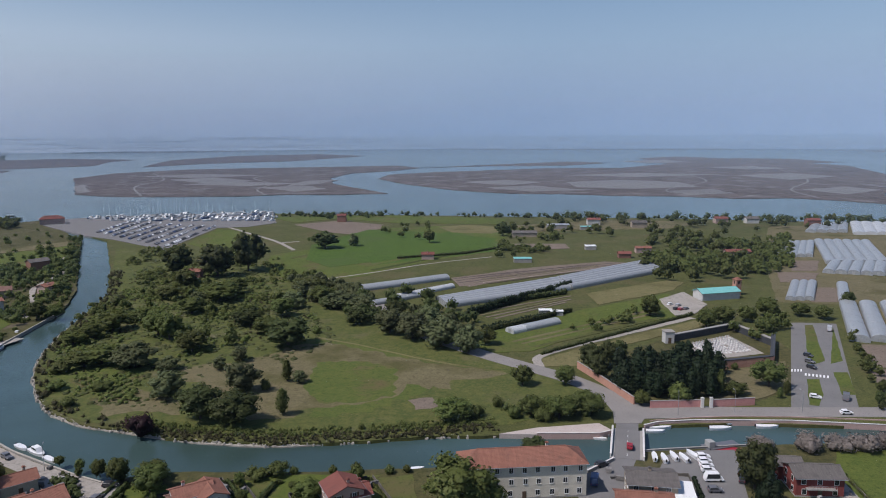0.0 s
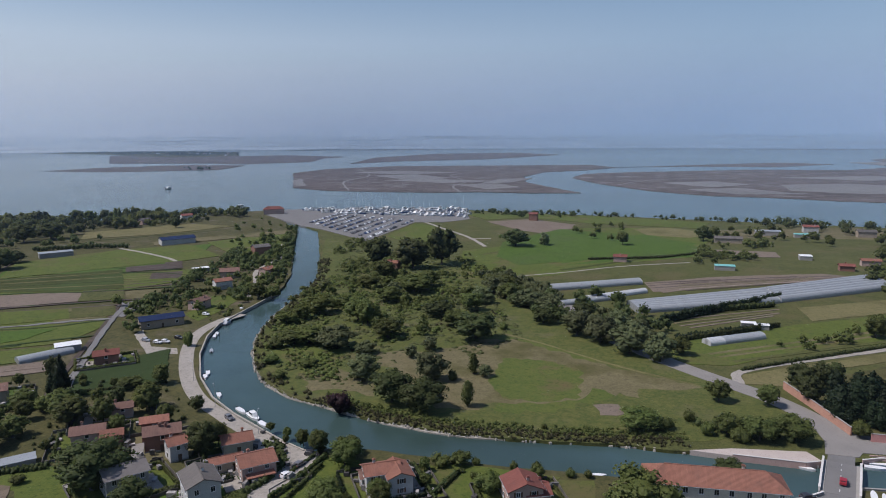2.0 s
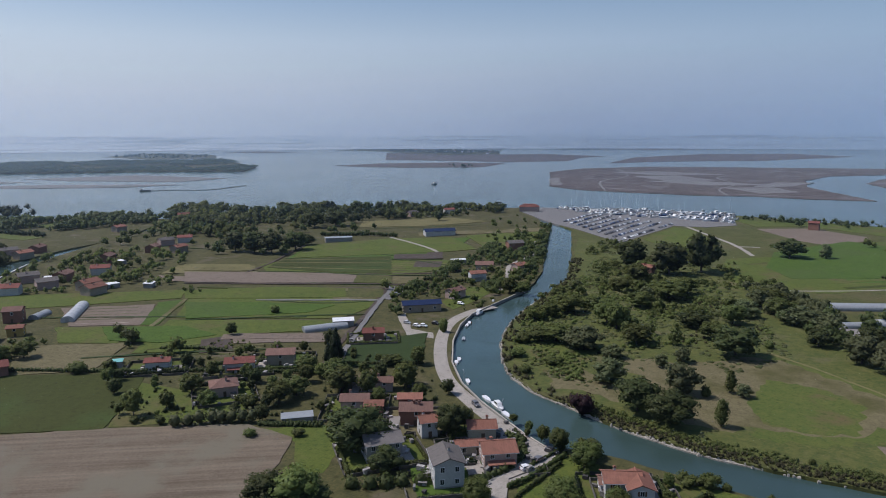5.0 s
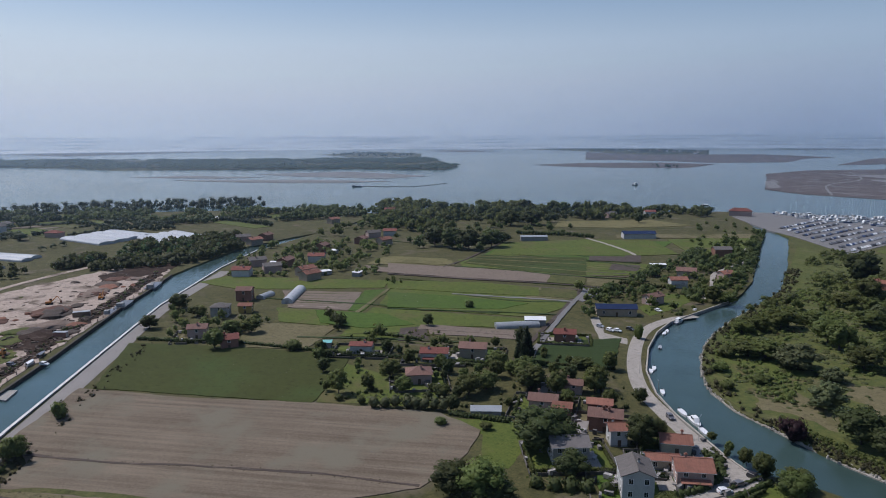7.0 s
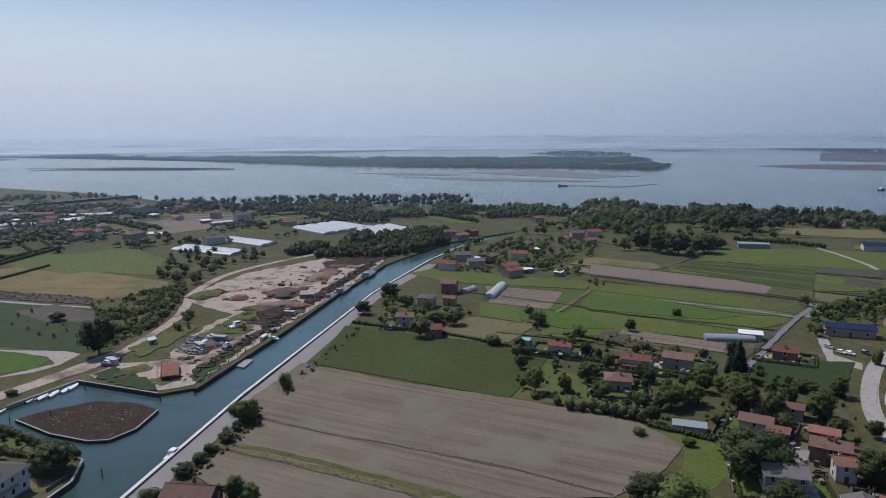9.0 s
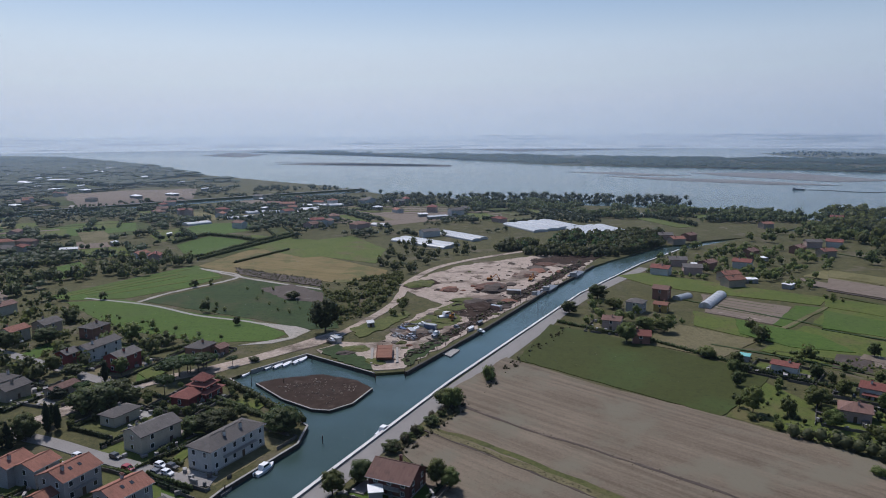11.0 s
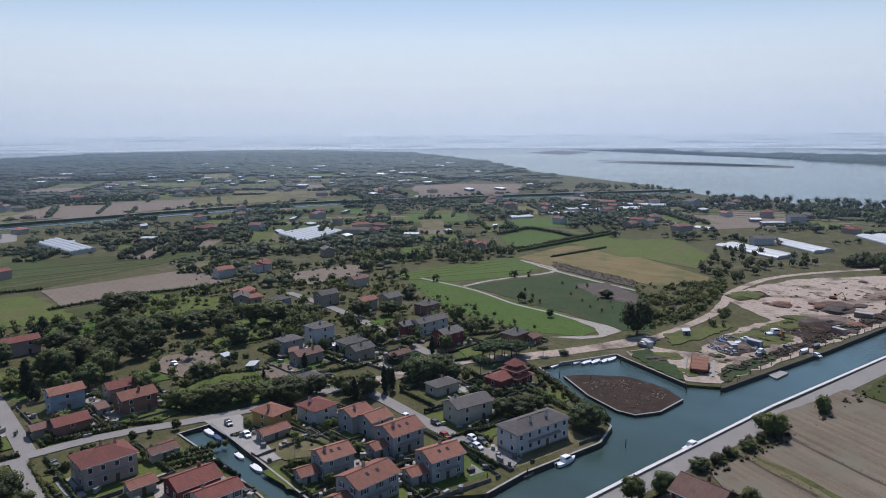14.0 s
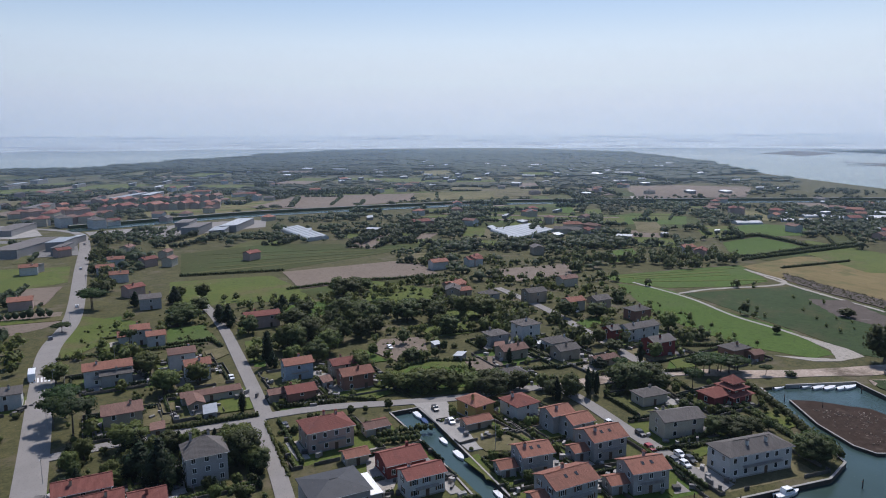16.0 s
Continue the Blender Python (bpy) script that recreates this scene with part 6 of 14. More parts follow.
flat("field", HAY, [(-507, 542), (-452, 622), (-394.8, 617), (-430, 548), (-478, 504)], label="yellowish field near the shore")
flat("field", LAWN, [(-355.9, 515), (-322.5, 593), (-282.1, 532), (-248.0, 458), (-292.0, 458)], label="meadow by the river")
flat("field", DRY, [(-293.8, 290.8), (-268.5, 302.5), (-257.0, 285.1), (-274.6, 267.5)], label="damp sedge patch")
ribbon("ditch", MUD, [(-356.1, 234.6), (-317.0, 275.0), (-293.8, 290.8), (-268.5, 307.4), (-256.2, 317.8)], 2.8, label="narrow water ditch between fields")
ribbon("ditch", MUD, [(-270.5, 309.7), (-245.7, 268.4), (-217.6, 219.4), (-193.8, 180.1)], 2.24, label="narrow water ditch between fields")
ribbon("track", DRY, [(-344.6, 222.9), (-316.5, 190.0), (-290.7, 158.4), (-276.0, 138.8)], 2.24, label="grassy farm track", jitter=0.2)
flat("field", DARKCROP, [(-209.8, 215.1), (-190.9, 245.7), (-168.4, 212.2), (-177.7, 194.9), (-190.8, 189.4)], label="dark green vegetable field in rows")
flat("field", SOIL, [(-264.3, 191.6), (-224.1, 218.6), (-217.1, 210.1), (-250.1, 182.9)], label="tilled vegetable patch")
flat("lawn", LAWN, [(-241.5, 131.1), (-190.6, 144.2), (-179.2, 133.1), (-207.6, 103.5), (-225.1, 119.6)], label="lawn with fruit trees")
flat("lawn", LAWN, [(-169.3, 130.2), (-155.2, 144.5), (-142.1, 144.0), (-131.3, 122.3), (-138.6, 118.4), (-152.2, 131.1)], label="lawn of a garden")
flat("lawn", LAWN, [(-88.5, 155.8), (-83.4, 166.4), (-72.3, 168.9), (-62.8, 150.5), (-76.0, 139.0)], label="lawn of the riverside villa")
flat("lawn", LAWN, [(-59.4, 165.8), (-46.5, 175.3), (-31.3, 175.4), (-17.0, 175.4), (-27.4, 156.0), (-53.4, 149.5)], label="lawn of the riverside villa")
flat("lawn", LAWN, [(-55.0, 173.0), (-34.0, 172.8), (-22.0, 172.7), (-8.6, 175.7), (-6.5, 158.4), (-50.9, 158.7)], label="lawn along the river")
flat("lawn", LAWN, [(112.3, 188.1), (132.8, 189.7), (111.7, 157.4), (95.3, 157.5)], label="lawn behind the red house")
ribbon("road", GRAVEL, [(-193.2, 306.6), (-196.8, 290.7), (-194.0, 269.5), (-184.0, 248.0), (-165.6, 221.5), (-147.2, 201.4), (-128.9, 188.8), (-111.5, 178.6), (-97.6, 172.2), (-90.3, 166.4), (-88.5, 155.8), (-90.6, 144.5), (-80.9, 131.2)], 5.6, label="pale riverside lane")
flat("pavement", GRAVEL, [(-101.5, 176.2), (-92.1, 172.6), (-85.1, 170.5), (-84.5, 163.2), (-87.3, 153.6), (-88.8, 148.7), (-82.0, 136.2), (-86.0, 134.4), (-93.4, 143.9), (-93.8, 149.8), (-91.2, 157.5), (-92.8, 164.1), (-96.8, 169.6), (-102.3, 173.6)], label="pale turning place by the river", jitter=0.1, z=0.4)
flat("lawn", LAWN, [(-85.9, 160.7), (-83.2, 169.7), (-73.0, 170.5), (-65.1, 159.7), (-63.5, 150.2), (-80.9, 142.1), (-84.1, 145.0)], label="lawn of the riverside villa")
flat("pavement", GRAVEL, [(-222.1, 261.1), (-223.1, 268.6), (-201.5, 246.9), (-189.3, 247.7), (-183.9, 240.8), (-197.2, 237.9)], label="pale gravel yard")
ribbon("promenade", PALE_ROAD, [(-142.0, -36.0), (-181.3, -15.0), (-207.6, -0.2), (-248.0, 24.0), (-311.4, 61.9), (-380.1, 103.1), (-459, 164.8)], 7.39, label="grey embankment road along the straight canal")
flat("pavement", ASPHALT, [(38.3, 178.5), (45.6, 183.4), (46.0, 178.4), (38.7, 162.8), (34.9, 158.0), (32.1, 158.0)], label="asphalt yard by the school", jitter=0.0)
ribbon("road", ASPHALT, [(60.5, 218.6), (56.6, 204.3), (52.2, 188.7), (44.5, 172.1), (35.2, 152.9)], 6.72, label="grey road over the bridge", curve=True)
flat("pavement", ASPHALT, [(63.2, 186.4), (74.8, 189.5), (83.7, 189.4), (74.7, 157.7), (47.3, 157.9)], label="grey quayside car park", jitter=0.0)
flat("patch", LAWN, [(-232.2, 338.2), (-216.1, 346.9), (-208.7, 314.5), (-207.2, 288.5), (-221.6, 298.4)], label="riverside grass")

# beds, ditches and tracks of the farmland behind the river lane
flat("field", LAWN, [(-433.0, 395.0), (-400.4, 462.7), (-361.1, 499.3), (-305.2, 458.8), (-318.3, 433.5), (-394.3, 345.1)], 0.404, "green meadow below the packing shed", jitter=0.4)
flat("field", CROP, [(-396.8, 338.8), (-339.5, 392.6), (-295.5, 342.0), (-328.9, 323.1), (-379.9, 308.4)], 0.408, "green vegetable field in long strips", jitter=0.4)
flat("field", SOIL, [(-413.5, 266.1), (-372.2, 294.6), (-334.1, 317.5), (-311.0, 325.2), (-295.6, 307.7), (-332.2, 281.1), (-384.0, 246.9)], 0.412, "pale tan stubble field", jitter=0.4)
flat("field", GRASS, [(-311.0, 325.2), (-291.1, 335.8), (-275.7, 319.3), (-296.4, 306.9)], 0.416, "patch of small beds", jitter=0.4)
flat("field", DRY, [(-288.9, 335.5), (-272.2, 345.5), (-258.6, 330.6), (-274.2, 318.5)], 0.420, "faded tan bed", jitter=0.4)
flat("field", LAWN, [(-362.7, 233.0), (-323.0, 273.2), (-289.3, 292.8), (-272.4, 275.7), (-310.3, 245.3), (-343.5, 220.5)], 0.424, "bright green meadow", jitter=0.4)
flat("field", YOUNG, [(-335.9, 215.6), (-302.5, 239.1), (-263.8, 259.2), (-264.0, 238.7), (-304.3, 195.0)], 0.428, "bright green crop", jitter=0.4)
flat("field", GRASS, [(-287.2, 292.6), (-270.3, 304.0), (-253.7, 287.8), (-272.4, 275.7)], 0.432, "rough grass plot", jitter=0.4)
flat("field", MUD, [(-342.9, 399.8), (-316.6, 424.2), (-302.0, 408.1), (-330.1, 385.0)], 0.436, "dark tilled kitchen garden", jitter=0.4)
flat("field", SOIL, [(-265.2, 188.7), (-229.2, 217.8), (-222.0, 213.2), (-259.7, 183.1)], 0.440, "pale tilled strip beside the greenhouse", jitter=0.4)
flat("field", DRY, [(-403.7, 505.9), (-327.9, 601.9), (-314.0, 578.9), (-389.3, 489.5)], 0.444, "faded tan field by the river", jitter=0.4)
flat("field", HAY, [(-439.2, 282.8), (-400.9, 309.4), (-377.2, 298.5), (-417.2, 268.5)], 0.448, "faded grass field", jitter=0.4)
flat("field", YOUNG, [(-323.0, 162.4), (-292.4, 187.2), (-267.0, 186.7), (-276.7, 164.5), (-298.3, 152.6)], 0.452, "bright green meadow by the farm lane", jitter=0.4)
ribbon("strip", HAY, [(-394.5, 334.0), (-364.3, 359.0), (-332.9, 382.0)], 1.6, 0.456, "narrow bed of the vegetable field", jitter=0.20)
ribbon("strip", HAY, [(-389.4, 325.2), (-354.8, 348.5), (-321.5, 370.8)], 1.6, 0.460, "narrow bed of the vegetable field", jitter=0.20)
ribbon("strip", WET_GRASS, [(-384.1, 317.1), (-347.6, 339.7), (-311.1, 360.0)], 1.6, 0.464, "narrow bed of the vegetable field", jitter=0.20)
ribbon("strip", WET_GRASS, [(-389.3, 332.3), (-358.3, 354.9), (-328.3, 376.7)], 1.6, 0.468, "narrow bed of the vegetable field", jitter=0.20)
ribbon("strip", HAY, [(-380.3, 311.3), (-340.4, 331.7), (-303.1, 350.8)], 1.6, 0.472, "narrow bed of the vegetable field", jitter=0.20)
ribbon("ditch", MUD, [(-380.8, 244.8), (-329.5, 278.8), (-294.5, 304.0), (-273.6, 316.8), (-247.0, 329.2)], 2.2, 0.476, "dark weedy ditch", jitter=0.30)
ribbon("ditch", WET_GRASS, [(-373.9, 295.9), (-346.3, 313.2), (-311.8, 327.2), (-289.3, 340.4), (-263.9, 357.1)], 2.0, 0.480, "dark weedy ditch", jitter=0.30)
ribbon("ditch", WET_GRASS, [(-302.2, 193.6), (-276.3, 218.3), (-250.9, 242.5), (-237.5, 253.6)], 1.8, 0.484, "dark weedy ditch", jitter=0.30)
ribbon("track", MUDFLAT, [(-308.0, 241.4), (-285.1, 257.8), (-267.1, 271.3), (-250.2, 281.5)], 2.6, 0.488, "pale puddled track", jitter=0.80)
ribbon("lane", ASPHALT, [(-274.8, 313.1), (-265.7, 306.8), (-251.6, 282.1), (-233.3, 251.6), (-211.3, 216.9), (-193.4, 189.5)], 2.6, 0.492, "narrow dark grey farm lane", jitter=0.30)
ribbon("track", GRAVEL, [(-405.0, 467.9), (-371.9, 455.0), (-338.7, 439.0), (-323.0, 428.5)], 3.0, 0.496, "white gravel farm drive", jitter=0.30)
ribbon("track", GRAVEL, [(-292.8, 543.1), (-284.7, 516.8), (-268.9, 493.6), (-255.0, 458.3), (-246.7, 411.2), (-223.7, 370.5), (-210.6, 340.5)], 3.0, 0.500, "pale river lane", jitter=0.30)
ribbon("ditch", MUD, [(-377.6, 288.8), (-388.7, 315.6), (-406.7, 347.2), (-434.7, 393.3)], 1.8, 0.504, "dark ditch across the fields", jitter=0.30)

# ---- fields and streets west of the straight canal ----
flat("field", YOUNG, [(-387.7, -186.3), (-391.7, -156.0), (-360.9, -113.3), (-343.1, -76.8), (-315.1, -53.9), (-304.3, -58.9), (-304.4, -83.0), (-315.3, -111.2), (-337.3, -142.7)], label="bright green strip of young corn")
flat("field", YOUNG, [(-399.9, -204.0), (-453, -173.4), (-496, -146.3), (-452, -116.1), (-421, -129.7), (-394.7, -157.2), (-392.9, -185.1)], label="bright green field")
flat("field", WET_GRASS, [(-386.3, -143.8), (-444, -101.1), (-413, -48.7), (-323.0, -30.3), (-321.6, -45.8), (-341.3, -71.6), (-364.5, -108.8)], label="rough marshy grassland")
flat("field", HAYROW, [(-492, -143.9), (-559, -124.5), (-569, -97.6), (-466, -10.5), (-446, -11.8), (-427, -37.5), (-454, -101.2)], label="yellow mown hay field")
ribbon("ditch", CONCRETE, [(-397.2, -179.7), (-377.3, -137.2), (-352.9, -105.2), (-338.1, -75.6), (-319.8, -51.7)], 2.02, label="pale dry ditch edge")
ribbon("track", GRAVEL, [(-384.3, -146.3), (-408, -135.4), (-452, -106.3), (-482, -138.2)], 2.8, label="pale dirt track", jitter=0.4)
flat("track", GRAVEL, [(-338.1, -75.6), (-335.0, -67.8), (-327.3, -50.9), (-319.7, -43.5), (-307.5, -49.4), (-300.4, -58.1), (-298.2, -72.3), (-309.2, -51.7), (-321.1, -56.1)], label="sandy corner of the track", jitter=0.3)
ribbon("track", GRAVEL, [(-483, -139.4), (-452, -106.3), (-434, -84.0), (-409, -48.2)], 2.69, label="pale dirt track along the hay field", jitter=0.4)
flat("bank", MUD, [(-484, -116.1), (-463, -90.0), (-436, -51.8), (-416, -49.1), (-442, -85.7), (-461, -108.5)], label="brown reedy strip along the hay field", jitter=0.6, z=0.35)
flat("ground_patch", MUD, [(-415, -85.7), (-426, -68.4), (-399.9, -46.9), (-376.0, -43.7), (-384.5, -66.0)], label="trampled dark earth in the grassland", jitter=1.0)
flat("field", YOUNG, [(-716, -517), (-789, -445), (-703, -389.1), (-618, -364.6), (-588, -418)], label="green field on the plain")
flat("field", YOUNG, [(-690, -361.0), (-752, -343.7), (-757, -283.0), (-690, -257.6), (-651, -315.1)], label="green field on the plain")
flat("field", YOUNG, [(-490, -245.7), (-518, -235.6), (-479, -210.8), (-448, -220.2)], label="green field on the plain")
flat("field", YOUNG, [(-657, -218.5), (-739, -209.6), (-742, -163.1), (-689, -141.9), (-647, -173.2)], label="green field on the plain")
flat("field", YOUNG, [(-592, -189.4), (-644, -177.1), (-620, -143.9), (-600, -122.8), (-536, -146.5), (-549, -170.9)], label="green field on the plain")
flat("field", SOIL, [(-523, -377.7), (-524, -340.8), (-516, -317.9), (-487, -333.7)], label="pale tan field on the plain")
flat("field", SOIL, [(-374.4, -272.5), (-429, -240.9), (-395.6, -221.2), (-349.5, -239.3)], label="pale tan field on the plain")
flat("field", HAY, [(-549, -810), (-615, -805), (-560, -721), (-515, -713), (-506, -747)], label="pale hay field on the plain")
flat("field", DRY, [(-644, -796), (-789, -805), (-832, -746), (-714, -646), (-636, -670), (-573, -704)], label="faded field in strips")
flat("field", SOIL, [(-805, -746), (-977, -671), (-1011, -625), (-932, -576), (-796, -626), (-746, -691)], label="long pale tan field")
flat("field", SOIL, [(-1142, -536), (-1222, -475), (-1242, -356.4), (-1048, -307.4), (-942, -432)], label="pinkish ploughed field")
flat("field", SOIL, [(-460, -1435), (-549, -1339), (-492, -1202), (-384.4, -1203)], label="pale brown field beyond the town")
ribbon("track", GRAVEL, [(-1018, -463), (-933, -429)], 7.84, label="white gravel farm road")
ribbon("track", GRAVEL, [(-1044, -446), (-953, -402)], 7.84, label="white gravel farm road")
ribbon("track", GRAVEL, [(-1067, -414), (-977, -370.8)], 7.84, label="white gravel farm road")
flat("pavement", CONCRETE, [(-217.3, -850), (-271.9, -765), (-251.0, -688), (-225.0, -688), (-186.9, -736)], label="wide concrete yard", jitter=0.0)
flat("pavement", ASPHALT, [(-180.6, -712), (-261.2, -641), (-226.3, -553), (-173.6, -580), (-150.3, -598)], label="dark grey depot yard", jitter=0.0)
flat("pavement", PALE_ROAD, [(-285.5, -681), (-419, -651), (-452, -626), (-417, -579), (-320.2, -589), (-272.2, -627)], label="grey yard behind the road", jitter=0.0)
ribbon("road", SAND, [(-261.4, -77.5), (-284.0, -53.9), (-307.3, -32.0), (-360.9, -7.8), (-395.3, -0.7), (-427, 4.2), (-477, 27.2), (-516, 69.2), (-540, 104.9)], 5.04, label="pale road past the basin", jitter=0.2)
ribbon("road", SAND, [(-210.7, -124.0), (-230.1, -111.4), (-250.5, -98.2), (-269.5, -72.8), (-287.0, -53.3), (-314.9, -29.3)], 7.28, label="pale gravel road beside the basin", jitter=0.2)
flat("yard", SAND, [(-260.8, -11.7), (-289.0, -37.4), (-300.5, -28.8), (-297.9, -11.1), (-345.4, 6.6), (-365.1, 21.4), (-396.0, 4.1), (-418, -2.5), (-476, 38.4), (-516, 104.3), (-503, 142.8), (-461, 124.7), (-358.8, 60.3), (-299.5, 22.9), (-262.6, 0.1)], label="sandy work yard with heaps and wrecks", jitter=1.5, step=5.0)
flat("yard_patch", DARK_MUD, [(-414, -0.8), (-433, 18.1), (-420, 24.3), (-402, 7.3)], label="weedy mound", jitter=0.8)
flat("yard_patch", DARK_MUD, [(-347.4, 20.5), (-374.3, 42.5), (-358.0, 54.7), (-333.6, 35.7)], label="dark scrap area", jitter=0.8)
flat("yard_patch", DARK_MUD, [(-317.6, -6.7), (-335.7, 14.6), (-316.6, 19.0), (-300.5, 1.1)], label="dark scrap area", jitter=0.8)
flat("yard_patch", SCRUB, [(-321.7, -25.4), (-336.0, -12.7), (-353.7, 1.0), (-345.0, 3.8), (-322.4, -6.8), (-305.3, -20.3)], label="weedy green patch in the work yard", jitter=1.2, step=2.5, z=0.36)
flat("yard_patch", SCRUB, [(-422, 2.5), (-432, 11.2), (-426, 19.5), (-413, 17.4), (-408, 7.4)], label="weedy green patch in the work yard", jitter=1.2, step=2.5, z=0.36)
flat("yard_patch", SCRUB, [(-356.2, 18.2), (-375.2, 30.9), (-381.8, 40.3), (-364.3, 41.5), (-350.9, 29.1)], label="weedy green patch in the work yard", jitter=1.2, step=2.5, z=0.36)
flat("yard_patch", SCRUB, [(-332.1, 3.7), (-344.4, 14.9), (-342.0, 28.4), (-329.7, 29.0), (-318.5, 19.1), (-316.6, 6.2)], label="weedy green patch in the work yard", jitter=1.2, step=2.5, z=0.36)
flat("yard_patch", WET_GRASS, [(-289.1, -36.2), (-297.1, -28.4), (-270.9, -13.4), (-261.4, -12.2), (-269.4, -23.5)], label="weedy green patch in the work yard", jitter=1.2, step=2.5, z=0.36)
flat("yard_patch", WET_GRASS, [(-272.7, -1.5), (-286.9, 3.5), (-307.5, 18.5), (-302.7, 21.9), (-281.8, 10.3), (-264.8, 1.6)], label="weedy green patch in the work yard", jitter=1.2, step=2.5, z=0.36)
flat("yard_patch", DARK_MUD, [(-267.5, 1.2), (-304.7, 23.2), (-367.2, 61.7), (-473, 127.6), (-493, 129.9), (-380.8, 60.9), (-314.2, 21.3), (-277.3, -0.2)], label="dark littered strip along the quay", jitter=1.5, step=3.0, z=0.34)
flat("yard_patch", DARK_MUD, [(-307.4, -6.4), (-329.4, -0.3), (-327.1, 11.6), (-310.4, 14.2), (-298.4, 3.6)], label="dark littered ground", jitter=1.5, step=3.0, z=0.35)
flat("yard_patch", DARK_MUD, [(-496, 93.1), (-520, 135.9), (-509, 151.7), (-481, 129.7), (-464, 90.9)], label="dark littered ground", jitter=1.5, step=3.0, z=0.35)
flat("pond", MUDFLAT, [(-253.4, 285.9), (-268.4, 312.9), (-263.9, 323.3), (-256.3, 311.5), (-248.3, 284.9)], label="shallow grey puddled pond between fields", z=0.37, jitter=0.3)
flat("pontoon", CONCRETE, [(-283.3, 15.0), (-290.1, 19.4), (-286.1, 23.8), (-277.2, 19.2)], label="low grey-green floating pontoon at the quay", z=-0.35, skirt=0.9, jitter=0.0)
flat("mud_bank", DARK_MUD, [(-251.1, -54.8), (-255.3, -48.6), (-259.2, -31.4), (-251.5, -17.6), (-242.2, -11.8), (-228.6, -17.9), (-222.8, -25.0), (-224.5, -31.0), (-234.6, -42.6)], label="bare brown mud bank in the basin", z=-0.3, skirt=1.5, jitter=0.4, step=3.0)
ribbon("road", PALE_ROAD, [(-55.0, -177.8), (-69.7, -212.7), (-93.9, -271.1), (-112.7, -313.1), (-143.7, -364.4), (-199.0, -486), (-257.1, -615), (-278.8, -689), (-259.7, -760), (-217.3, -850)], 8.29, label="grey main road with a pale edge")
ribbon("road", PALE_ROAD, [(-70.5, -204.9), (-93.6, -196.7), (-115.9, -186.3), (-127.7, -181.9), (-145.5, -172.1), (-162.7, -157.2), (-178.1, -144.9), (-196.6, -134.1), (-211.3, -123.2)], 4.93, label="grey village street")
ribbon("road", PALE_ROAD, [(-127.7, -181.9), (-142.7, -211.1), (-160.8, -247.6), (-175.1, -277.0), (-189.0, -308.4), (-203.8, -348.7)], 5.04, label="grey village lane")
ribbon("road", PALE_ROAD, [(-124.8, -182.5), (-115.0, -163.2), (-106.1, -146.8), (-97.0, -130.7)], 4.7, label="grey village lane")
ribbon("road", PALE_ROAD, [(-211.3, -123.2), (-203.5, -106.5), (-193.5, -89.4), (-184.3, -72.7), (-176.4, -58.6), (-175.0, -50.8)], 5.04, label="grey residential street")
ribbon("road", PALE_ROAD, [(-332.0, -235.3), (-307.7, -188.9), (-275.0, -139.3), (-258.4, -115.5), (-246.3, -95.3)], 5.04, label="grey residential street")
flat("pavement", CONCRETE, [(-166.0, -152.4), (-174.5, -144.5), (-154.0, -112.7), (-149.4, -115.3)], label="paved quay by the side canal", jitter=0.0)
flat("field", DRY, [(-160.6, -126.2), (-173.0, -117.9), (-168.1, -104.3), (-158.6, -104.0), (-152.5, -111.6)], label="faded lawn")
flat("lawn", LAWN, [(-230.1, -58.7), (-242.3, -55.0), (-230.4, -46.2), (-224.0, -48.7)], label="mown garden lawn", jitter=0.2)
flat("lawn", LAWN, [(-196.2, -64.0), (-193.7, -61.2), (-186.8, -62.9), (-189.9, -65.8)], label="mown garden lawn", jitter=0.2)
flat("lawn", LAWN, [(-178.1, -69.3), (-174.2, -63.8), (-161.7, -60.3), (-165.0, -65.4)], label="mown garden lawn", jitter=0.2)
flat("lawn", LAWN, [(-168.3, -110.4), (-165.9, -101.0), (-159.7, -94.4), (-153.9, -96.2), (-158.1, -104.7)], label="mown garden lawn", jitter=0.2)
flat("lawn", LAWN, [(-144.2, -113.3), (-149.5, -112.4), (-141.6, -96.2), (-138.2, -95.7)], label="mown garden lawn", jitter=0.2)
flat("lawn", LAWN, [(-139.2, -149.1), (-149.3, -146.9), (-145.2, -140.0), (-136.6, -142.8)], label="mown garden lawn", jitter=0.2)
flat("lawn", LAWN, [(-191.6, -183.2), (-201.4, -180.0), (-213.6, -165.0), (-210.9, -157.3), (-192.4, -167.6)], label="mown garden lawn", jitter=0.2)
flat("lawn", LAWN, [(-137.5, -168.4), (-142.5, -165.9), (-137.3, -154.7), (-130.2, -157.0)], label="mown garden lawn", jitter=0.2)
flat("yard", GRAVEL, [(-129.8, -139.3), (-136.6, -136.8), (-127.3, -120.9), (-116.3, -114.8), (-113.6, -118.1)], label="pale dusty yard of the workshop", jitter=0.5)
flat("lawn", LAWN, [(-146.2, -110.9), (-151.6, -107.0), (-147.3, -96.5), (-140.7, -97.4), (-139.1, -101.7)], label="green lawn by the side canal")
flat("field", SOIL, [(-282.3, -375.4), (-371.1, -339.0), (-342.6, -290.5), (-297.3, -310.0), (-256.2, -325.0)], label="bare pinkish field")
flat("field", SOIL, [(-370.0, -271.6), (-426, -241.4), (-391.9, -219.9), (-349.5, -239.3)], label="bare sandy field")
flat("field", SOIL, [(-120.1, -393.8), (-144.0, -378.7), (-132.4, -353.0), (-110.3, -349.7), (-70.6, -378.0), (-82.0, -432)], label="bare brown field")
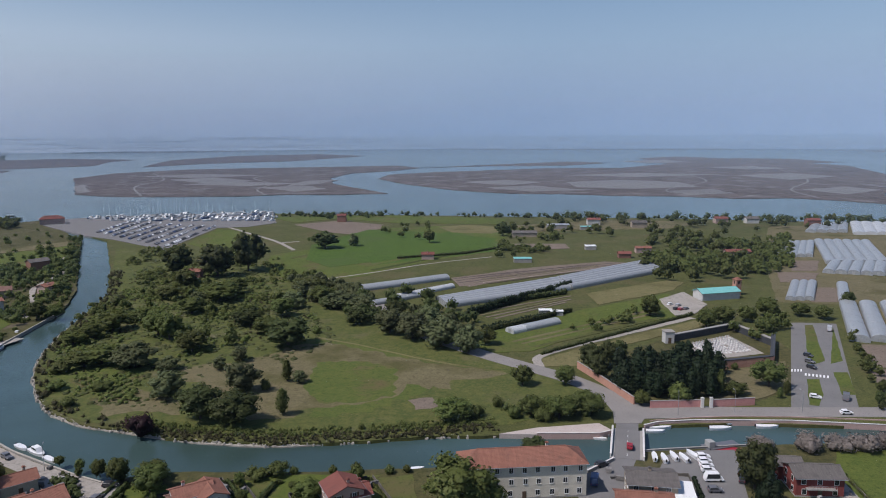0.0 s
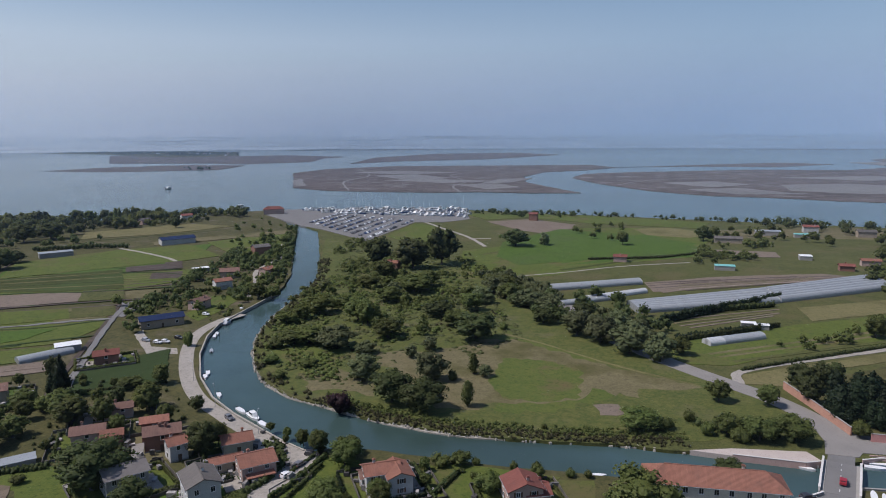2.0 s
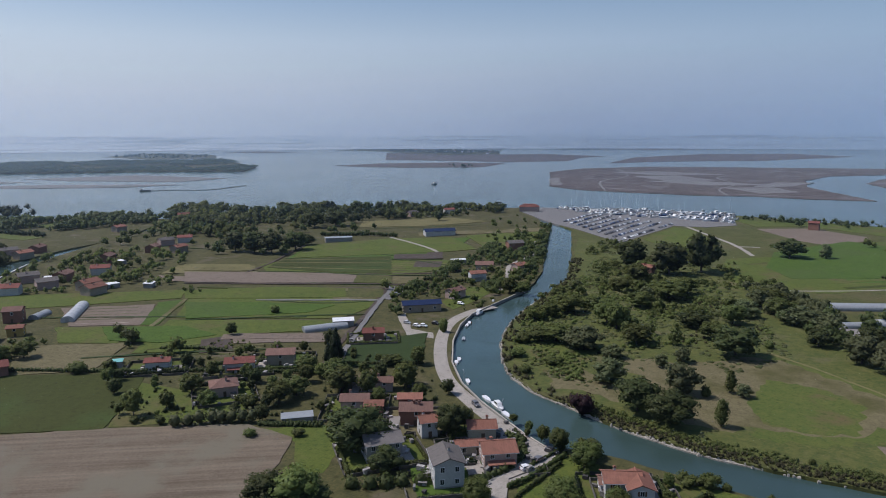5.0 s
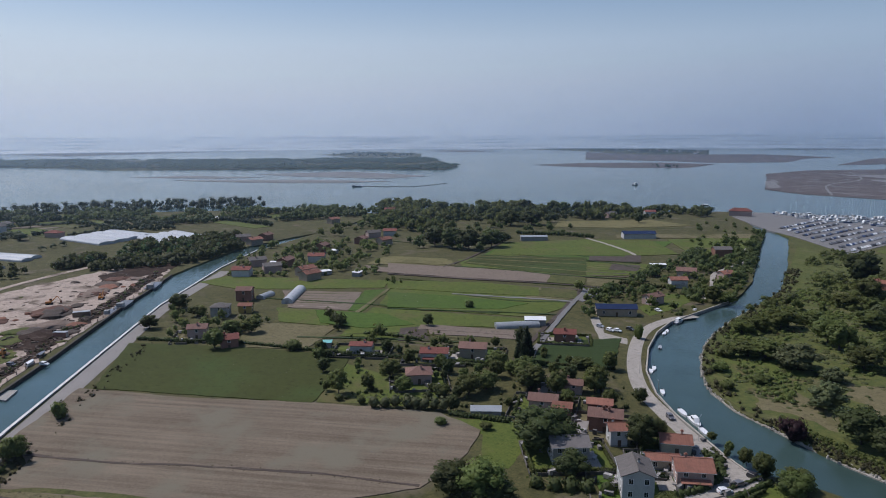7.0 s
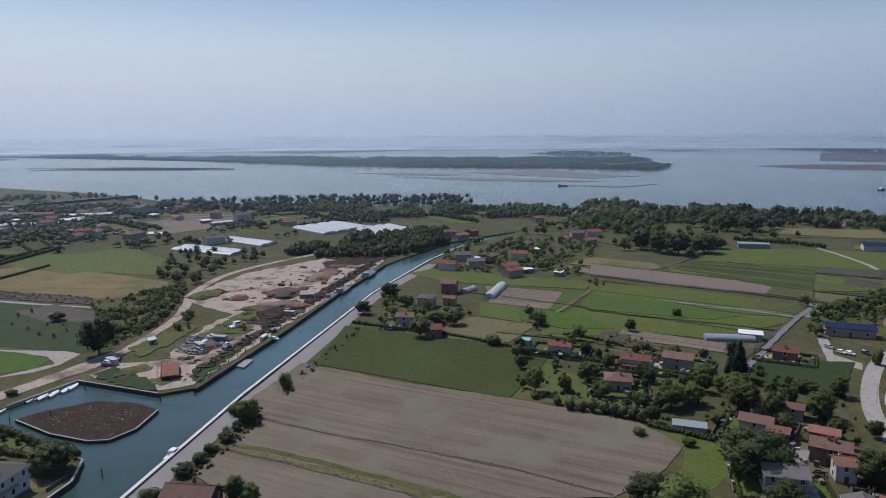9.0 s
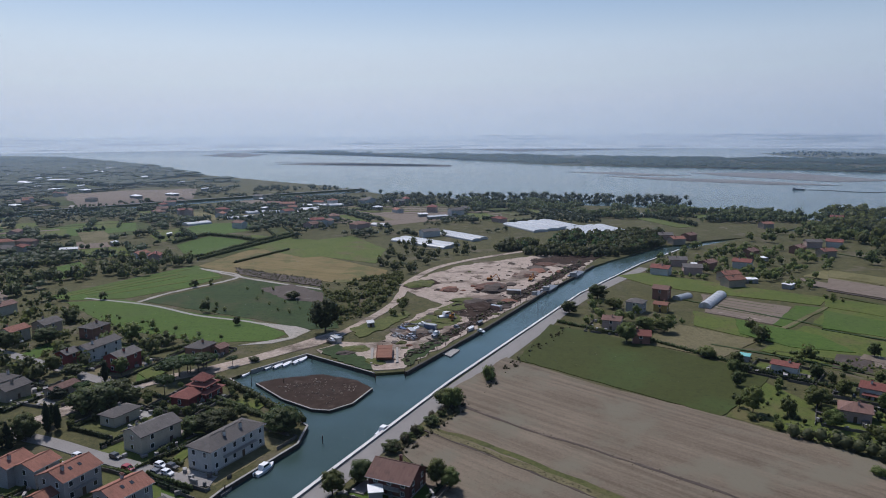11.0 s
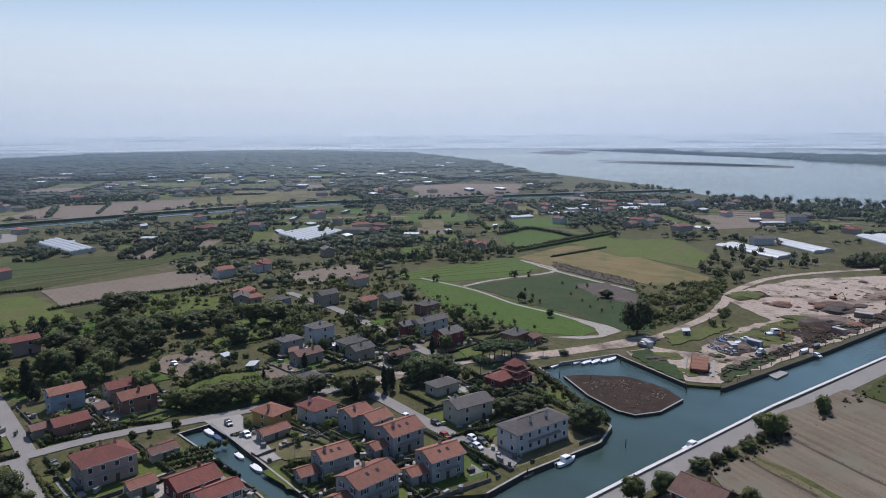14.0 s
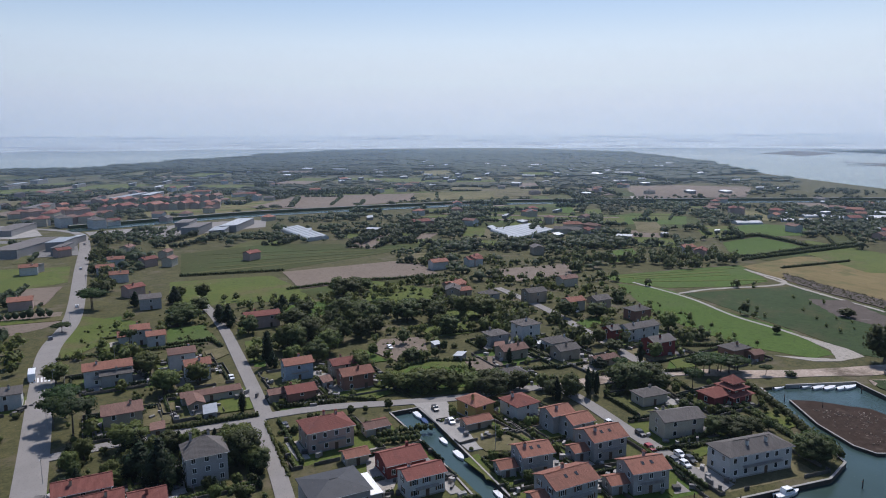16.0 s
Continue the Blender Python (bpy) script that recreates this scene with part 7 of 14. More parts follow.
flat("field", LAWN, [(-165.9, -534), (-201.9, -509), (-177.6, -454), (-139.0, -452), (-97.3, -504), (-116.7, -596)], label="green field by the main road")
flat("field", LAWN, [(-217.7, -404), (-270.5, -371.8), (-258.1, -327.5), (-241.1, -291.7), (-215.8, -323.2), (-189.4, -335.8), (-193.9, -361.1)], label="green meadow")
flat("lawn", YOUNG, [(-153.0, -289.9), (-176.0, -297.5), (-166.5, -270.5), (-148.4, -279.2)], label="fresh green lawn between hedges", jitter=0.3)
flat("lawn", YOUNG, [(-219.3, -292.9), (-244.3, -281.5), (-234.7, -266.2), (-210.0, -271.8)], label="fresh green lawn between hedges", jitter=0.3)
flat("lawn", YOUNG, [(-260.4, -271.9), (-302.5, -269.7), (-287.9, -248.4), (-259.9, -254.1)], label="fresh green lawn between hedges", jitter=0.3)
flat("lawn", YOUNG, [(-142.5, -348.7), (-159.1, -345.3), (-150.0, -326.4), (-135.3, -326.1)], label="fresh green lawn between hedges", jitter=0.3)
flat("lawn", YOUNG, [(-167.3, -248.2), (-174.9, -246.6), (-157.6, -222.9), (-154.8, -226.4)], label="fresh green lawn between hedges", jitter=0.3)
flat("lawn", YOUNG, [(-286.9, -161.8), (-310.5, -157.7), (-300.3, -150.0), (-282.4, -151.8)], label="fresh green lawn between hedges", jitter=0.3)
flat("lawn", YOUNG, [(-253.7, -99.4), (-272.0, -104.6), (-280.8, -96.1), (-265.8, -91.9)], label="fresh green lawn between hedges", jitter=0.3)
flat("field", CROP, [(-278.0, -496), (-353.0, -483), (-441, -371.0), (-356.3, -377.0), (-287.2, -381.8), (-231.5, -415)], label="green field strip")
flat("field", CROP, [(-253.2, -321.4), (-292.7, -310.2), (-334.4, -286.0), (-329.9, -277.4), (-279.3, -296.2), (-245.5, -296.9)], label="green field strip")
flat("lawn", LAWN, [(-271.0, -287.5), (-304.9, -274.2), (-284.9, -247.9), (-251.6, -258.5)], label="lawn between trees")
flat("lawn", LAWN, [(-145.5, -362.2), (-160.1, -326.9), (-137.7, -308.8), (-109.6, -293.0), (-121.5, -328.7)], label="garden lawn")
flat("lawn", LAWN, [(-182.4, -181.9), (-207.9, -172.0), (-205.6, -153.4), (-187.7, -142.4), (-171.8, -157.7)], label="overgrown green plot")
flat("field", SOIL, [(-204.3, -210.4), (-225.8, -200.0), (-211.9, -184.6), (-196.1, -192.2)], label="brown kitchen garden")
flat("field", HAY, [(-427, -849), (-568, -812), (-562, -730), (-456, -708), (-385.1, -755)], label="pale far field")
flat("field", HAY, [(-606, -762), (-772, -738), (-978, -649), (-845, -560), (-707, -655), (-588, -661)], label="pale far field")
flat("field", SOIL, [(-1087, -503), (-1195, -465), (-1199, -352.5), (-1005, -348.8), (-931, -418)], label="pale far field")
flat("field", SOIL, [(-749, -63.2), (-883, 6.6), (-857, 73.3), (-753, 53.1), (-696, -27.7)], label="bare pinkish field")
flat("field", CROP, [(-706, -338.9), (-768, -277.6), (-680, -234.0), (-622, -287.6)], label="green field")
flat("field", CROP, [(-614, -195.4), (-649, -133.3), (-590, -111.1), (-526, -135.4), (-536, -166.1)], label="green field")
flat("field", LAWN, [(-591, -101.3), (-633, -45.6), (-556, -12.9), (-492, -19.2), (-523, -59.1)], label="green meadow")
flat("field", CROP, [(-690, -507), (-764, -455), (-675, -380.4), (-592, -406)], label="green field")
flat("field", LAWN, [(-651, -140.0), (-602, -60.8), (-536, -29.3), (-521, -74.3), (-577, -125.0)], label="green meadow")
flat("field", LAWN, [(-303.9, -280.7), (-306.4, -263.3), (-274.5, -236.9), (-268.1, -249.0), (-264.4, -274.7), (-299.7, -309.7)], label="green lawn")
ribbon("far_canal", WATER, [(-280, -703), (-381, -690), (-498, -659), (-742, -531), (-859, -412), (-950, -308), (-1063, -169), (-1146, -62)], 22.0, 0.45, label="pale straight canal far across the plain")
ribbon("far_bank", WET_GRASS, [(-289, -724), (-392, -708), (-512, -678), (-764, -547), (-882, -423), (-975, -316), (-1092, -174), (-1177, -64)], 9.0, 3.0, label="long dark grassy embankment along the far canal", height=3.2)
ribbon("far_road", PALE_ROAD, [(-289, -724), (-392, -708), (-512, -678), (-764, -547), (-882, -423), (-975, -316), (-1092, -174), (-1177, -64)], 4.0, 3.06, label="far road on the embankment", height=0.3)
CLEARINGS.append([(-268, -672), (-367, -664), (-480, -636), (-718, -514), (-926, -300), (-1117, -61), (-1198, -66), (-993, -322), (-788, -564), (-524, -694), (-402, -727), (-298, -746)])
flat("field", SOIL, [(-517, -751), (-666, -839), (-797, -723), (-714, -648), (-571, -668)], 0.6, "pale tan field beyond the far canal", jitter=1.0, step=12.0)
flat("field", HAY, [(-797, -723), (-925, -662), (-809, -579), (-714, -648)], 0.6, "pale tan field beyond the far canal", jitter=1.0, step=12.0)
flat("field", SOIL, [(-1105, -511), (-1255, -369), (-1037, -304), (-931, -420)], 0.6, "pale tan field beyond the far canal", jitter=1.0, step=12.0)
flat("field", DRY, [(-954, -682), (-1024, -618), (-898, -542), (-824, -589)], 0.6, "pale tan field beyond the far canal", jitter=1.0, step=12.0)

flat("lawn", YOUNG, [(-161.7, -304.6), (-176.3, -296.6), (-165.2, -274.7), (-148.5, -281.0)], 0.3613, "bright mown garden lawn", jitter=0.3)
flat("lawn", DRY, [(-153.1, -259.3), (-161.7, -258.4), (-158.0, -248.3), (-147.7, -245.2)], 0.3626, "worn dry garden yard", jitter=0.3)
flat("lawn", LAWN, [(-172.2, -258.0), (-180.0, -253.9), (-163.1, -229.0), (-155.9, -231.2)], 0.3639, "garden lawn between hedges", jitter=0.3)
flat("lawn", LAWN, [(-155.7, -180.4), (-168.0, -172.8), (-170.2, -163.7), (-160.1, -164.9), (-153.0, -176.0)], 0.3652, "garden lawn by the road", jitter=0.3)
flat("lawn", YOUNG, [(-193.8, -179.0), (-205.9, -162.3), (-190.4, -146.5), (-176.0, -159.1), (-174.9, -170.8)], 0.3665, "overgrown bright green plot", jitter=1.0)
flat("allotment", SOIL, [(-212.6, -213.8), (-225.8, -202.8), (-207.7, -182.4), (-195.1, -187.5), (-197.6, -205.5)], 0.3678, "brown tilled allotment", jitter=0.3)
flat("lawn", YOUNG, [(-196.6, -210.2), (-196.6, -204.4), (-193.4, -190.4), (-186.5, -194.2), (-189.1, -204.6)], 0.3691, "green allotment", jitter=0.3)
flat("lawn", LAWN, [(-126.9, -206.4), (-133.0, -198.8), (-129.0, -190.4), (-119.0, -195.7)], 0.3704, "garden lawn by the road", jitter=0.3)
flat("lawn", DRY, [(-105.6, -221.7), (-115.1, -215.8), (-105.0, -200.7), (-97.0, -205.6)], 0.3717, "dusty brown yard", jitter=0.3)
flat("lawn", LAWN, [(-90.3, -180.5), (-94.0, -179.1), (-89.1, -169.0), (-86.2, -174.0)], 0.3730, "garden lawn", jitter=0.3)
flat("lawn", LAWN, [(-173.3, -108.4), (-180.5, -100.4), (-171.4, -91.1), (-164.6, -92.5)], 0.3743, "mown lawn between the houses", jitter=0.3)
flat("lawn", LAWN, [(-266.7, -104.9), (-280.3, -97.4), (-272.3, -89.2), (-255.8, -95.7)], 0.3756, "garden lawn behind a hedge", jitter=0.3)
flat("lawn", LAWN, [(-236.0, -211.9), (-258.1, -202.8), (-247.7, -188.1), (-230.2, -196.9)], 0.3769, "garden lawn between trees", jitter=0.3)
flat("allotment", SOIL, [(-214.1, -168.6), (-225.8, -160.2), (-215.9, -149.2), (-203.9, -156.7)], 0.3782, "bare garden yard", jitter=0.3)
flat("lawn", LAWN, [(-263.7, -225.0), (-283.4, -218.6), (-273.3, -203.9), (-252.7, -212.2)], 0.3795, "garden lawn between trees", jitter=0.3)
flat("lawn", YOUNG, [(-222.0, -297.2), (-247.2, -288.7), (-239.3, -267.3), (-213.5, -273.8)], 0.3808, "garden lawn between trees", jitter=0.3)
flat("lawn", GRASS, [(-240.5, -153.0), (-253.4, -143.7), (-237.1, -129.3), (-225.4, -135.5)], 0.3821, "rough garden grass", jitter=0.3)

# ---- strips and beds on the farmland ----
strip(CROP, (-338.1, 239.0), (-278.6, 279.7), 1.4, 0)
strip(DRY, (-333.7, 231.1), (-268.1, 276.1), 2.4, 0)
strip(GRASS, (-330.2, 220.2), (-263.6, 266.0), 2.9, 0)
strip(CROP, (-323.2, 214.0), (-255.7, 260.5), 1.8, 0)
strip(GRASS, (-311.7, 210.4), (-257.4, 247.9), 2.5, 0)
strip(DRY, (-307.0, 204.0), (-253.9, 240.8), 1.5, 0)
strip(DRY, (-423, 393.5), (-357.3, 481), 2.7, 1)
strip(CROP, (-418, 378.6), (-337.6, 488), 2.9, 1)
strip(CROP, (-401, 380.4), (-340.3, 466), 2.1, 1)
strip(GRASS, (-393.6, 367.9), (-339.5, 445), 2.6, 1)
strip(CROP, (-393.0, 347.9), (-326.4, 445), 2.5, 1)
strip(SOIL, (-388.0, 318.8), (-291.9, 399.4), 2.0, 1)
strip(CROP, (-371.3, 325.2), (-289.3, 394.0), 1.3, 1)
strip(DRY, (-378.5, 316.0), (-294.2, 386.7), 1.3, 1)
strip(DRY, (-369.1, 317.4), (-289.1, 384.5), 1.1, 1)
strip(HAY, (-362.6, 315.4), (-294.7, 372.4), 1.3, 1)
strip(HAY, (-362.2, 312.7), (-287.4, 375.4), 1.7, 1)
strip(DRY, (-366.6, 300.8), (-280.6, 373.0), 1.5, 1)
strip(SOIL, (-361.7, 300.2), (-288.1, 361.9), 1.8, 1)
strip(CROP, (-294.2, 189.9), (-250.9, 223.2), 2.4, 0)
strip(GRASS, (-290.1, 184.4), (-251.2, 216.4), 2.1, 0)
strip(DRY, (-286.8, 170.5), (-251.6, 204.3), 3.3, 0)
strip(CROP, (-279.1, 168.8), (-253.1, 196.6), 1.5, 0)
strip(CROP, (-272.4, 155.3), (-251.0, 186.8), 1.8, 0)
strip(GRASS, (-370.6, 169.0), (-345.8, 194.3), 1.0, 2)
strip(GRASS, (-364.2, 166.8), (-340.3, 190.5), 0.6, 2)
strip(DRY, (-356.9, 165.0), (-331.4, 189.8), 1.1, 2)
strip(SAND, (-351.9, 162.0), (-328.5, 184.1), 0.9, 2)
strip(GRASS, (-349.8, 158.8), (-326.8, 180.1), 1.1, 2)
strip(SAND, (-339.8, 157.9), (-320.7, 174.8), 1.1, 2)
strip(HAY, (-327.4, 365.9), (-279.5, 398.3), 1.6, 1)
strip(HAY, (-327.6, 355.9), (-278.6, 389.8), 1.0, 1)
strip(CROP, (-316.7, 350.9), (-271.4, 383.1), 1.2, 1)
strip(MUD, (-314.9, 342.7), (-265.6, 378.6), 2.0, 1)
strip(MUD, (-309.7, 332.7), (-267.8, 364.3), 2.0, 1)
strip(MUD, (-301.3, 330.2), (-265.6, 357.7), 1.4, 1)
strip(HAY, (-415, 273.7), (-335.2, 316.0), 2.2, 3)
strip(DRY, (-408, 264.4), (-310.3, 316.1), 1.8, 3)
strip(SOIL, (-401, 257.6), (-309.2, 306.0), 2.0, 3)
strip(SOIL, (-387.9, 253.9), (-310.8, 294.5), 2.0, 3)
strip(CROP, (-364.2, 243.4), (-269.6, 293.1), 3.2, 0)
strip(CROP, (-368.6, 231.9), (-264.4, 287.7), 2.0, 0)
strip(GRASS, (-347.9, 225.0), (-267.3, 270.1), 3.4, 0)
strip(CROP, (-336.4, 219.4), (-260.8, 263.1), 2.6, 0)
strip(GRASS, (-332.5, 212.0), (-258.6, 255.8), 2.3, 0)
strip(GRASS, (-314.9, 205.4), (-233.1, 256.3), 3.1, 0)
strip(GRASS, (-296.3, 185.3), (-253.4, 208.9), 1.2, 4)
strip(SOIL, (-287.5, 180.1), (-250.3, 201.1), 1.2, 4)
strip(DRY, (-278.5, 175.9), (-240.1, 198.0), 2.2, 4)
strip(DRY, (-276.0, 167.6), (-238.1, 189.9), 2.5, 4)
strip(DRY, (-270.5, 165.3), (-235.2, 186.4), 1.4, 4)
strip(GRASS, (-256.0, 162.1), (-226.6, 180.2), 2.4, 4)
strip(DRY, (-498, 540), (-424, 632), 2.2, 5)
strip(HAY, (-489, 521), (-406, 624), 2.5, 5)
strip(HAY, (-470, 525), (-406, 604), 1.9, 5)
strip(CROP, (-460, 501), (-391.7, 586), 2.6, 5)
strip(LAWN, (-114.2, 534), (-49.9, 646), 5.9, 6)
strip(GRASS, (-113.6, 513), (-36.1, 641), 4.3, 6)
strip(GRASS, (-97.8, 497), (-17.6, 616), 5.8, 6)
strip(CROP, (-77.6, 491), (-10.1, 583), 5.3, 6)
strip(LAWN, (-57.6, 477), (16.2, 566), 5.0, 6)
strip(CROP, (-48.8, 465), (24.7, 547), 4.1, 6)
strip(DRY, (28.9, 309.9), (123.4, 379.0), 2.0, 7)
strip(DRY, (28.7, 302.1), (125.9, 372.1), 2.5, 7)
strip(DRY, (30.2, 297.2), (109.5, 353.7), 2.2, 7)
strip(DRY, (34.0, 294.1), (108.4, 346.3), 2.0, 7)
strip(GRASS, (39.0, 289.6), (109.5, 338.0), 2.5, 7)
strip(MUD, (18.9, 441), (100.8, 482), 0.8, 8)
strip(MUD, (16.6, 434), (104.5, 479), 0.6, 8)
strip(DRY, (24.4, 435), (107.9, 479), 1.0, 8)
strip(DRY, (24.9, 431), (107.1, 476), 0.9, 8)
strip(DRY, (19.1, 424), (106.2, 472), 0.8, 8)
strip(SAND, (24.4, 423), (108.7, 471), 0.5, 8)
strip(MUD, (28.2, 420), (102.1, 464), 1.0, 8)
strip(GRASS, (15.5, 355.7), (67.0, 386.4), 1.3, 9)
strip(SOIL, (19.8, 351.3), (72.0, 385.6), 1.2, 9)
strip(DRY, (18.2, 343.4), (67.1, 378.2), 1.9, 9)
strip(SOIL, (21.1, 339.5), (70.5, 377.2), 1.4, 9)
strip(SOIL, (25.4, 337.2), (66.7, 370.7), 1.6, 9)
strip(CROP, (-284.8, -480), (-414, -386.0), 4.1, 10)
strip(GRASS, (-281.4, -459), (-400, -382.6), 2.7, 10)
strip(CROP, (-269.7, -444), (-374.0, -386.5), 3.7, 10)
strip(GRASS, (-259.5, -428), (-376.8, -376.0), 2.5, 10)
strip(GRASS, (-239.2, -420), (-345.4, -382.6), 4.8, 10)
strip(LAWN, (-407, -195.9), (-483, -145.9), 1.9, 10)
strip(LAWN, (-402, -194.7), (-466, -147.2), 4.0, 10)
strip(LAWN, (-407, -183.9), (-458, -140.9), 3.0, 10)
strip(LAWN, (-400, -179.0), (-455, -118.3), 2.8, 10)
strip(SOIL, (-563, -505), (-659, -342.0), 12.1, 11)
strip(LAWN, (-576, -520), (-673, -344.5), 12.5, 11)
strip(LAWN, (-600, -506), (-687, -342.0), 7.0, 11)
strip(SOIL, (-612, -518), (-704, -337.4), 9.7, 11)
strip(LAWN, (-616, -546), (-732, -308.4), 6.8, 11)
strip(CROP, (-640, -539), (-758, -288.5), 6.5, 11)
strip(LAWN, (-381.3, -1083), (-945, -665), 8.8, 11)
strip(LAWN, (-437, -1008), (-905, -673), 13.0, 11)
strip(LAWN, (-412, -976), (-879, -662), 6.8, 11)
strip(SOIL, (-388.2, -960), (-903, -628), 7.9, 11)
strip(HAY, (-419, -906), (-852, -641), 8.7, 11)
strip(LAWN, (-421, -866), (-783, -659), 13.9, 11)
strip(HAY, (-378.9, -848), (-822, -614), 13.4, 11)
strip(LAWN, (-417, -782), (-759, -620), 11.4, 11)
strip(LAWN, (-972, -160.2), (-896, 117.4), 6.9, 11)
strip(LAWN, (-944, -153.5), (-873, 157.0), 4.3, 11)
strip(SOIL, (-919, -158.3), (-867, 134.9), 6.3, 11)
strip(LAWN, (-876, -156.4), (-849, 127.4), 4.5, 11)
strip(LAWN, (-841, -174.4), (-834, 87.3), 7.7, 11)
strip(SOIL, (-810, -155.9), (-820, 109.8), 9.4, 11)
strip(SOIL, (-767, -117.6), (-802, 129.9), 7.7, 11)
strip(SOIL, (-726, -110.8), (-781, 112.2), 7.5, 11)
CANALS += [[(-320.1, 611), (-261.5, 491), (-218.7, 406), (-200.5, 356.5), (-197.1, 318.8), (-194.3, 286.9), (-187.4, 267.0), (-174.8, 242.8), (-157.2, 217.7), (-140.8, 201.1), (-125.4, 190.4), (-110.2, 181.7), (-99.6, 175.7), (-89.4, 170.9), (-79.6, 178.0), (-56.4, 177.7), (-34.8, 177.5), (-8.8, 178.9), (14.5, 180.3), (38.5, 175.9), (47.2, 183.4), (59.3, 189.7), (84.8, 192.0), (131.1, 195.4), (137.5, 205.5), (91.8, 209.0), (62.4, 206.3), (51.7, 202.2), (47.1, 201.1), (16.1, 200.6), (-4.9, 200.0), (-27.4, 196.7), (-51.9, 194.6), (-79.0, 198.5), (-103.2, 206.3), (-115.1, 209.8), (-130.1, 219.3), (-141.7, 232.5), (-154.6, 252.0), (-166.6, 276.4), (-178.2, 313.4), (-186.2, 354.6), (-195.4, 395.8), (-230.9, 475), (-296.4, 608)], [(-182.5, -18.1), (-245.1, 16.3), (-384.2, 100.9), (-473, 167.1), (-529, 217.0), (-551, 247.2), (-588, 298.9), (-156.5, -53.2), (-170.6, -47.5), (-196.8, -32.1), (-210.0, -30.9), (-256.1, -65.7), (-264.1, -59.5), (-283.6, -40.4), (-257.6, -11.6), (-259.3, 0.2), (-257.4, 0.5), (-320.2, 40.4), (-391.8, 82.6), (-434, 110.4), (-468, 131.6), (-495, 157.0), (-549, 209.6), (-579, 271.2)]]
CANALS += [[(-135.6, -91.3), (-165.2, -147.9), (-155.2, -152.6), (-142.7, -123.5), (-129.8, -98.4)]]
CLEARINGS.append([(-622, 120.3), (-694, 100.3), (-736, 157.8), (-672, 179.1)])
CLEARINGS.append([(-596, 161.6), (-662, 155.1), (-687, 202.6), (-631, 213.8)])
CLEARINGS.append([(-541, 33.9), (-596, -11.0), (-625, 5.3), (-570, 48.0)])
CLEARINGS.append([(-577, 59.3), (-639, 27.5), (-659, 41.7), (-604, 76.7)])
CLEARINGS.append([(-526, -383.6), (-488, -325.4), (-562, -330.0), (-599, -383.5)])
CLEARINGS.append([(-372.2, -459), (-404, -542), (-438, -552), (-404, -465)])
CLEARINGS.append([(-498, -362.6), (-556, -401), (-620, -362.4), (-562, -328.2)])
CLEARINGS.append([(-618, 124.5), (-692, 72.8), (-829, 98.9), (-785, 165.5)])

# ---- houses west of the straight canal ----
house(-152.0, -95.8, 149.3, 8.8, 7.9, 6.0, wall=(0.50, 0.49, 0.48), tile=ORANGE_TILE, label='two-storey grey row house with an orange tiled roof', skylights=2, balcony=True, shutter='brown')
house(-145.1, -99.9, 149.3, 4.5, 5.0, 2.9, wall=(0.50, 0.49, 0.48), tile=ORANGE_TILE, floors=1, chimneys=0, side_windows=1, label='low annexe of the row house with an orange roof')
house(-173.1, -86.1, 152.9, 10.9, 9.4, 6.0, wall=(0.50, 0.49, 0.48), tile=ORANGE_TILE, label='two-storey grey row house with an orange tiled roof', skylights=2, balcony=True, shutter='brown')
house(-166.0, -89.7, 152.9, 4.5, 5.0, 2.9, wall=(0.50, 0.49, 0.48), tile=ORANGE_TILE, floors=1, chimneys=0, side_windows=1, label='low annexe of the row house with an orange roof')
house(-162.6, -68.8, 146.3, 10.3, 8.3, 6.0, wall=(0.50, 0.49, 0.48), tile=ORANGE_TILE, label='two-storey grey row house with an orange tiled roof', skylights=2, balcony=True, shutter='brown')
house(-155.9, -73.2, 146.3, 4.5, 5.0, 2.9, wall=(0.50, 0.49, 0.48), tile=ORANGE_TILE, floors=1, chimneys=0, side_windows=1, label='low annexe of the row house with an orange roof')
house(-144.2, -80.8, 157.1, 12.8, 9.1, 6.0, wall=(0.50, 0.49, 0.48), tile=ORANGE_TILE, label='two-storey grey row house with an orange tiled roof', skylights=2, balcony=True, shutter='brown')
house(-136.8, -83.9, 157.1, 4.5, 5.0, 2.9, wall=(0.50, 0.49, 0.48), tile=ORANGE_TILE, floors=1, chimneys=0, side_windows=1, label='low annexe of the row house with an orange roof')
house(-190.7, -50.6, 149.1, 20.8, 8.6, 6.5, roof='hip', wall=(0.74, 0.73, 0.70), tile=GREY_TILE, chimneys=2, shutter='brown', balcony=True, label='long white two-storey house with a grey tiled roof by the quay')
house(-200.4, -74.8, 146.0, 13.5, 8.2, 5.6, wall=(0.66, 0.60, 0.48), tile=GREY_TILE, shutter='grey', label='pale two-storey house with a weathered grey roof')
house(-218.4, -91.2, 151.4, 10.0, 6.5, 3.6, roof='hip', wall=(0.66, 0.60, 0.48), tile=GREY_TILE, floors=1, label='cream bungalow with a grey hip roof')
house(-172.2, -130.4, 167.5, 7.5, 9.4, 5.0, roof='hip', wall=(0.60, 0.42, 0.13), tile=ORANGE_TILE, shutter='green', label='yellow house with an orange hip roof')
house(-164.5, -124.3, 157.1, 8.8, 4.4, 2.7, wall=(0.50, 0.42, 0.33), tile=ORANGE_TILE, floors=1, chimneys=0, label='low annexe with an orange roof')
house(-181.4, -119.5, 161.7, 8.7, 9.2, 5.0, roof='hip', wall=(0.74, 0.73, 0.70), tile=RED_TILE, shutter='green', label='white house with a red hip roof')
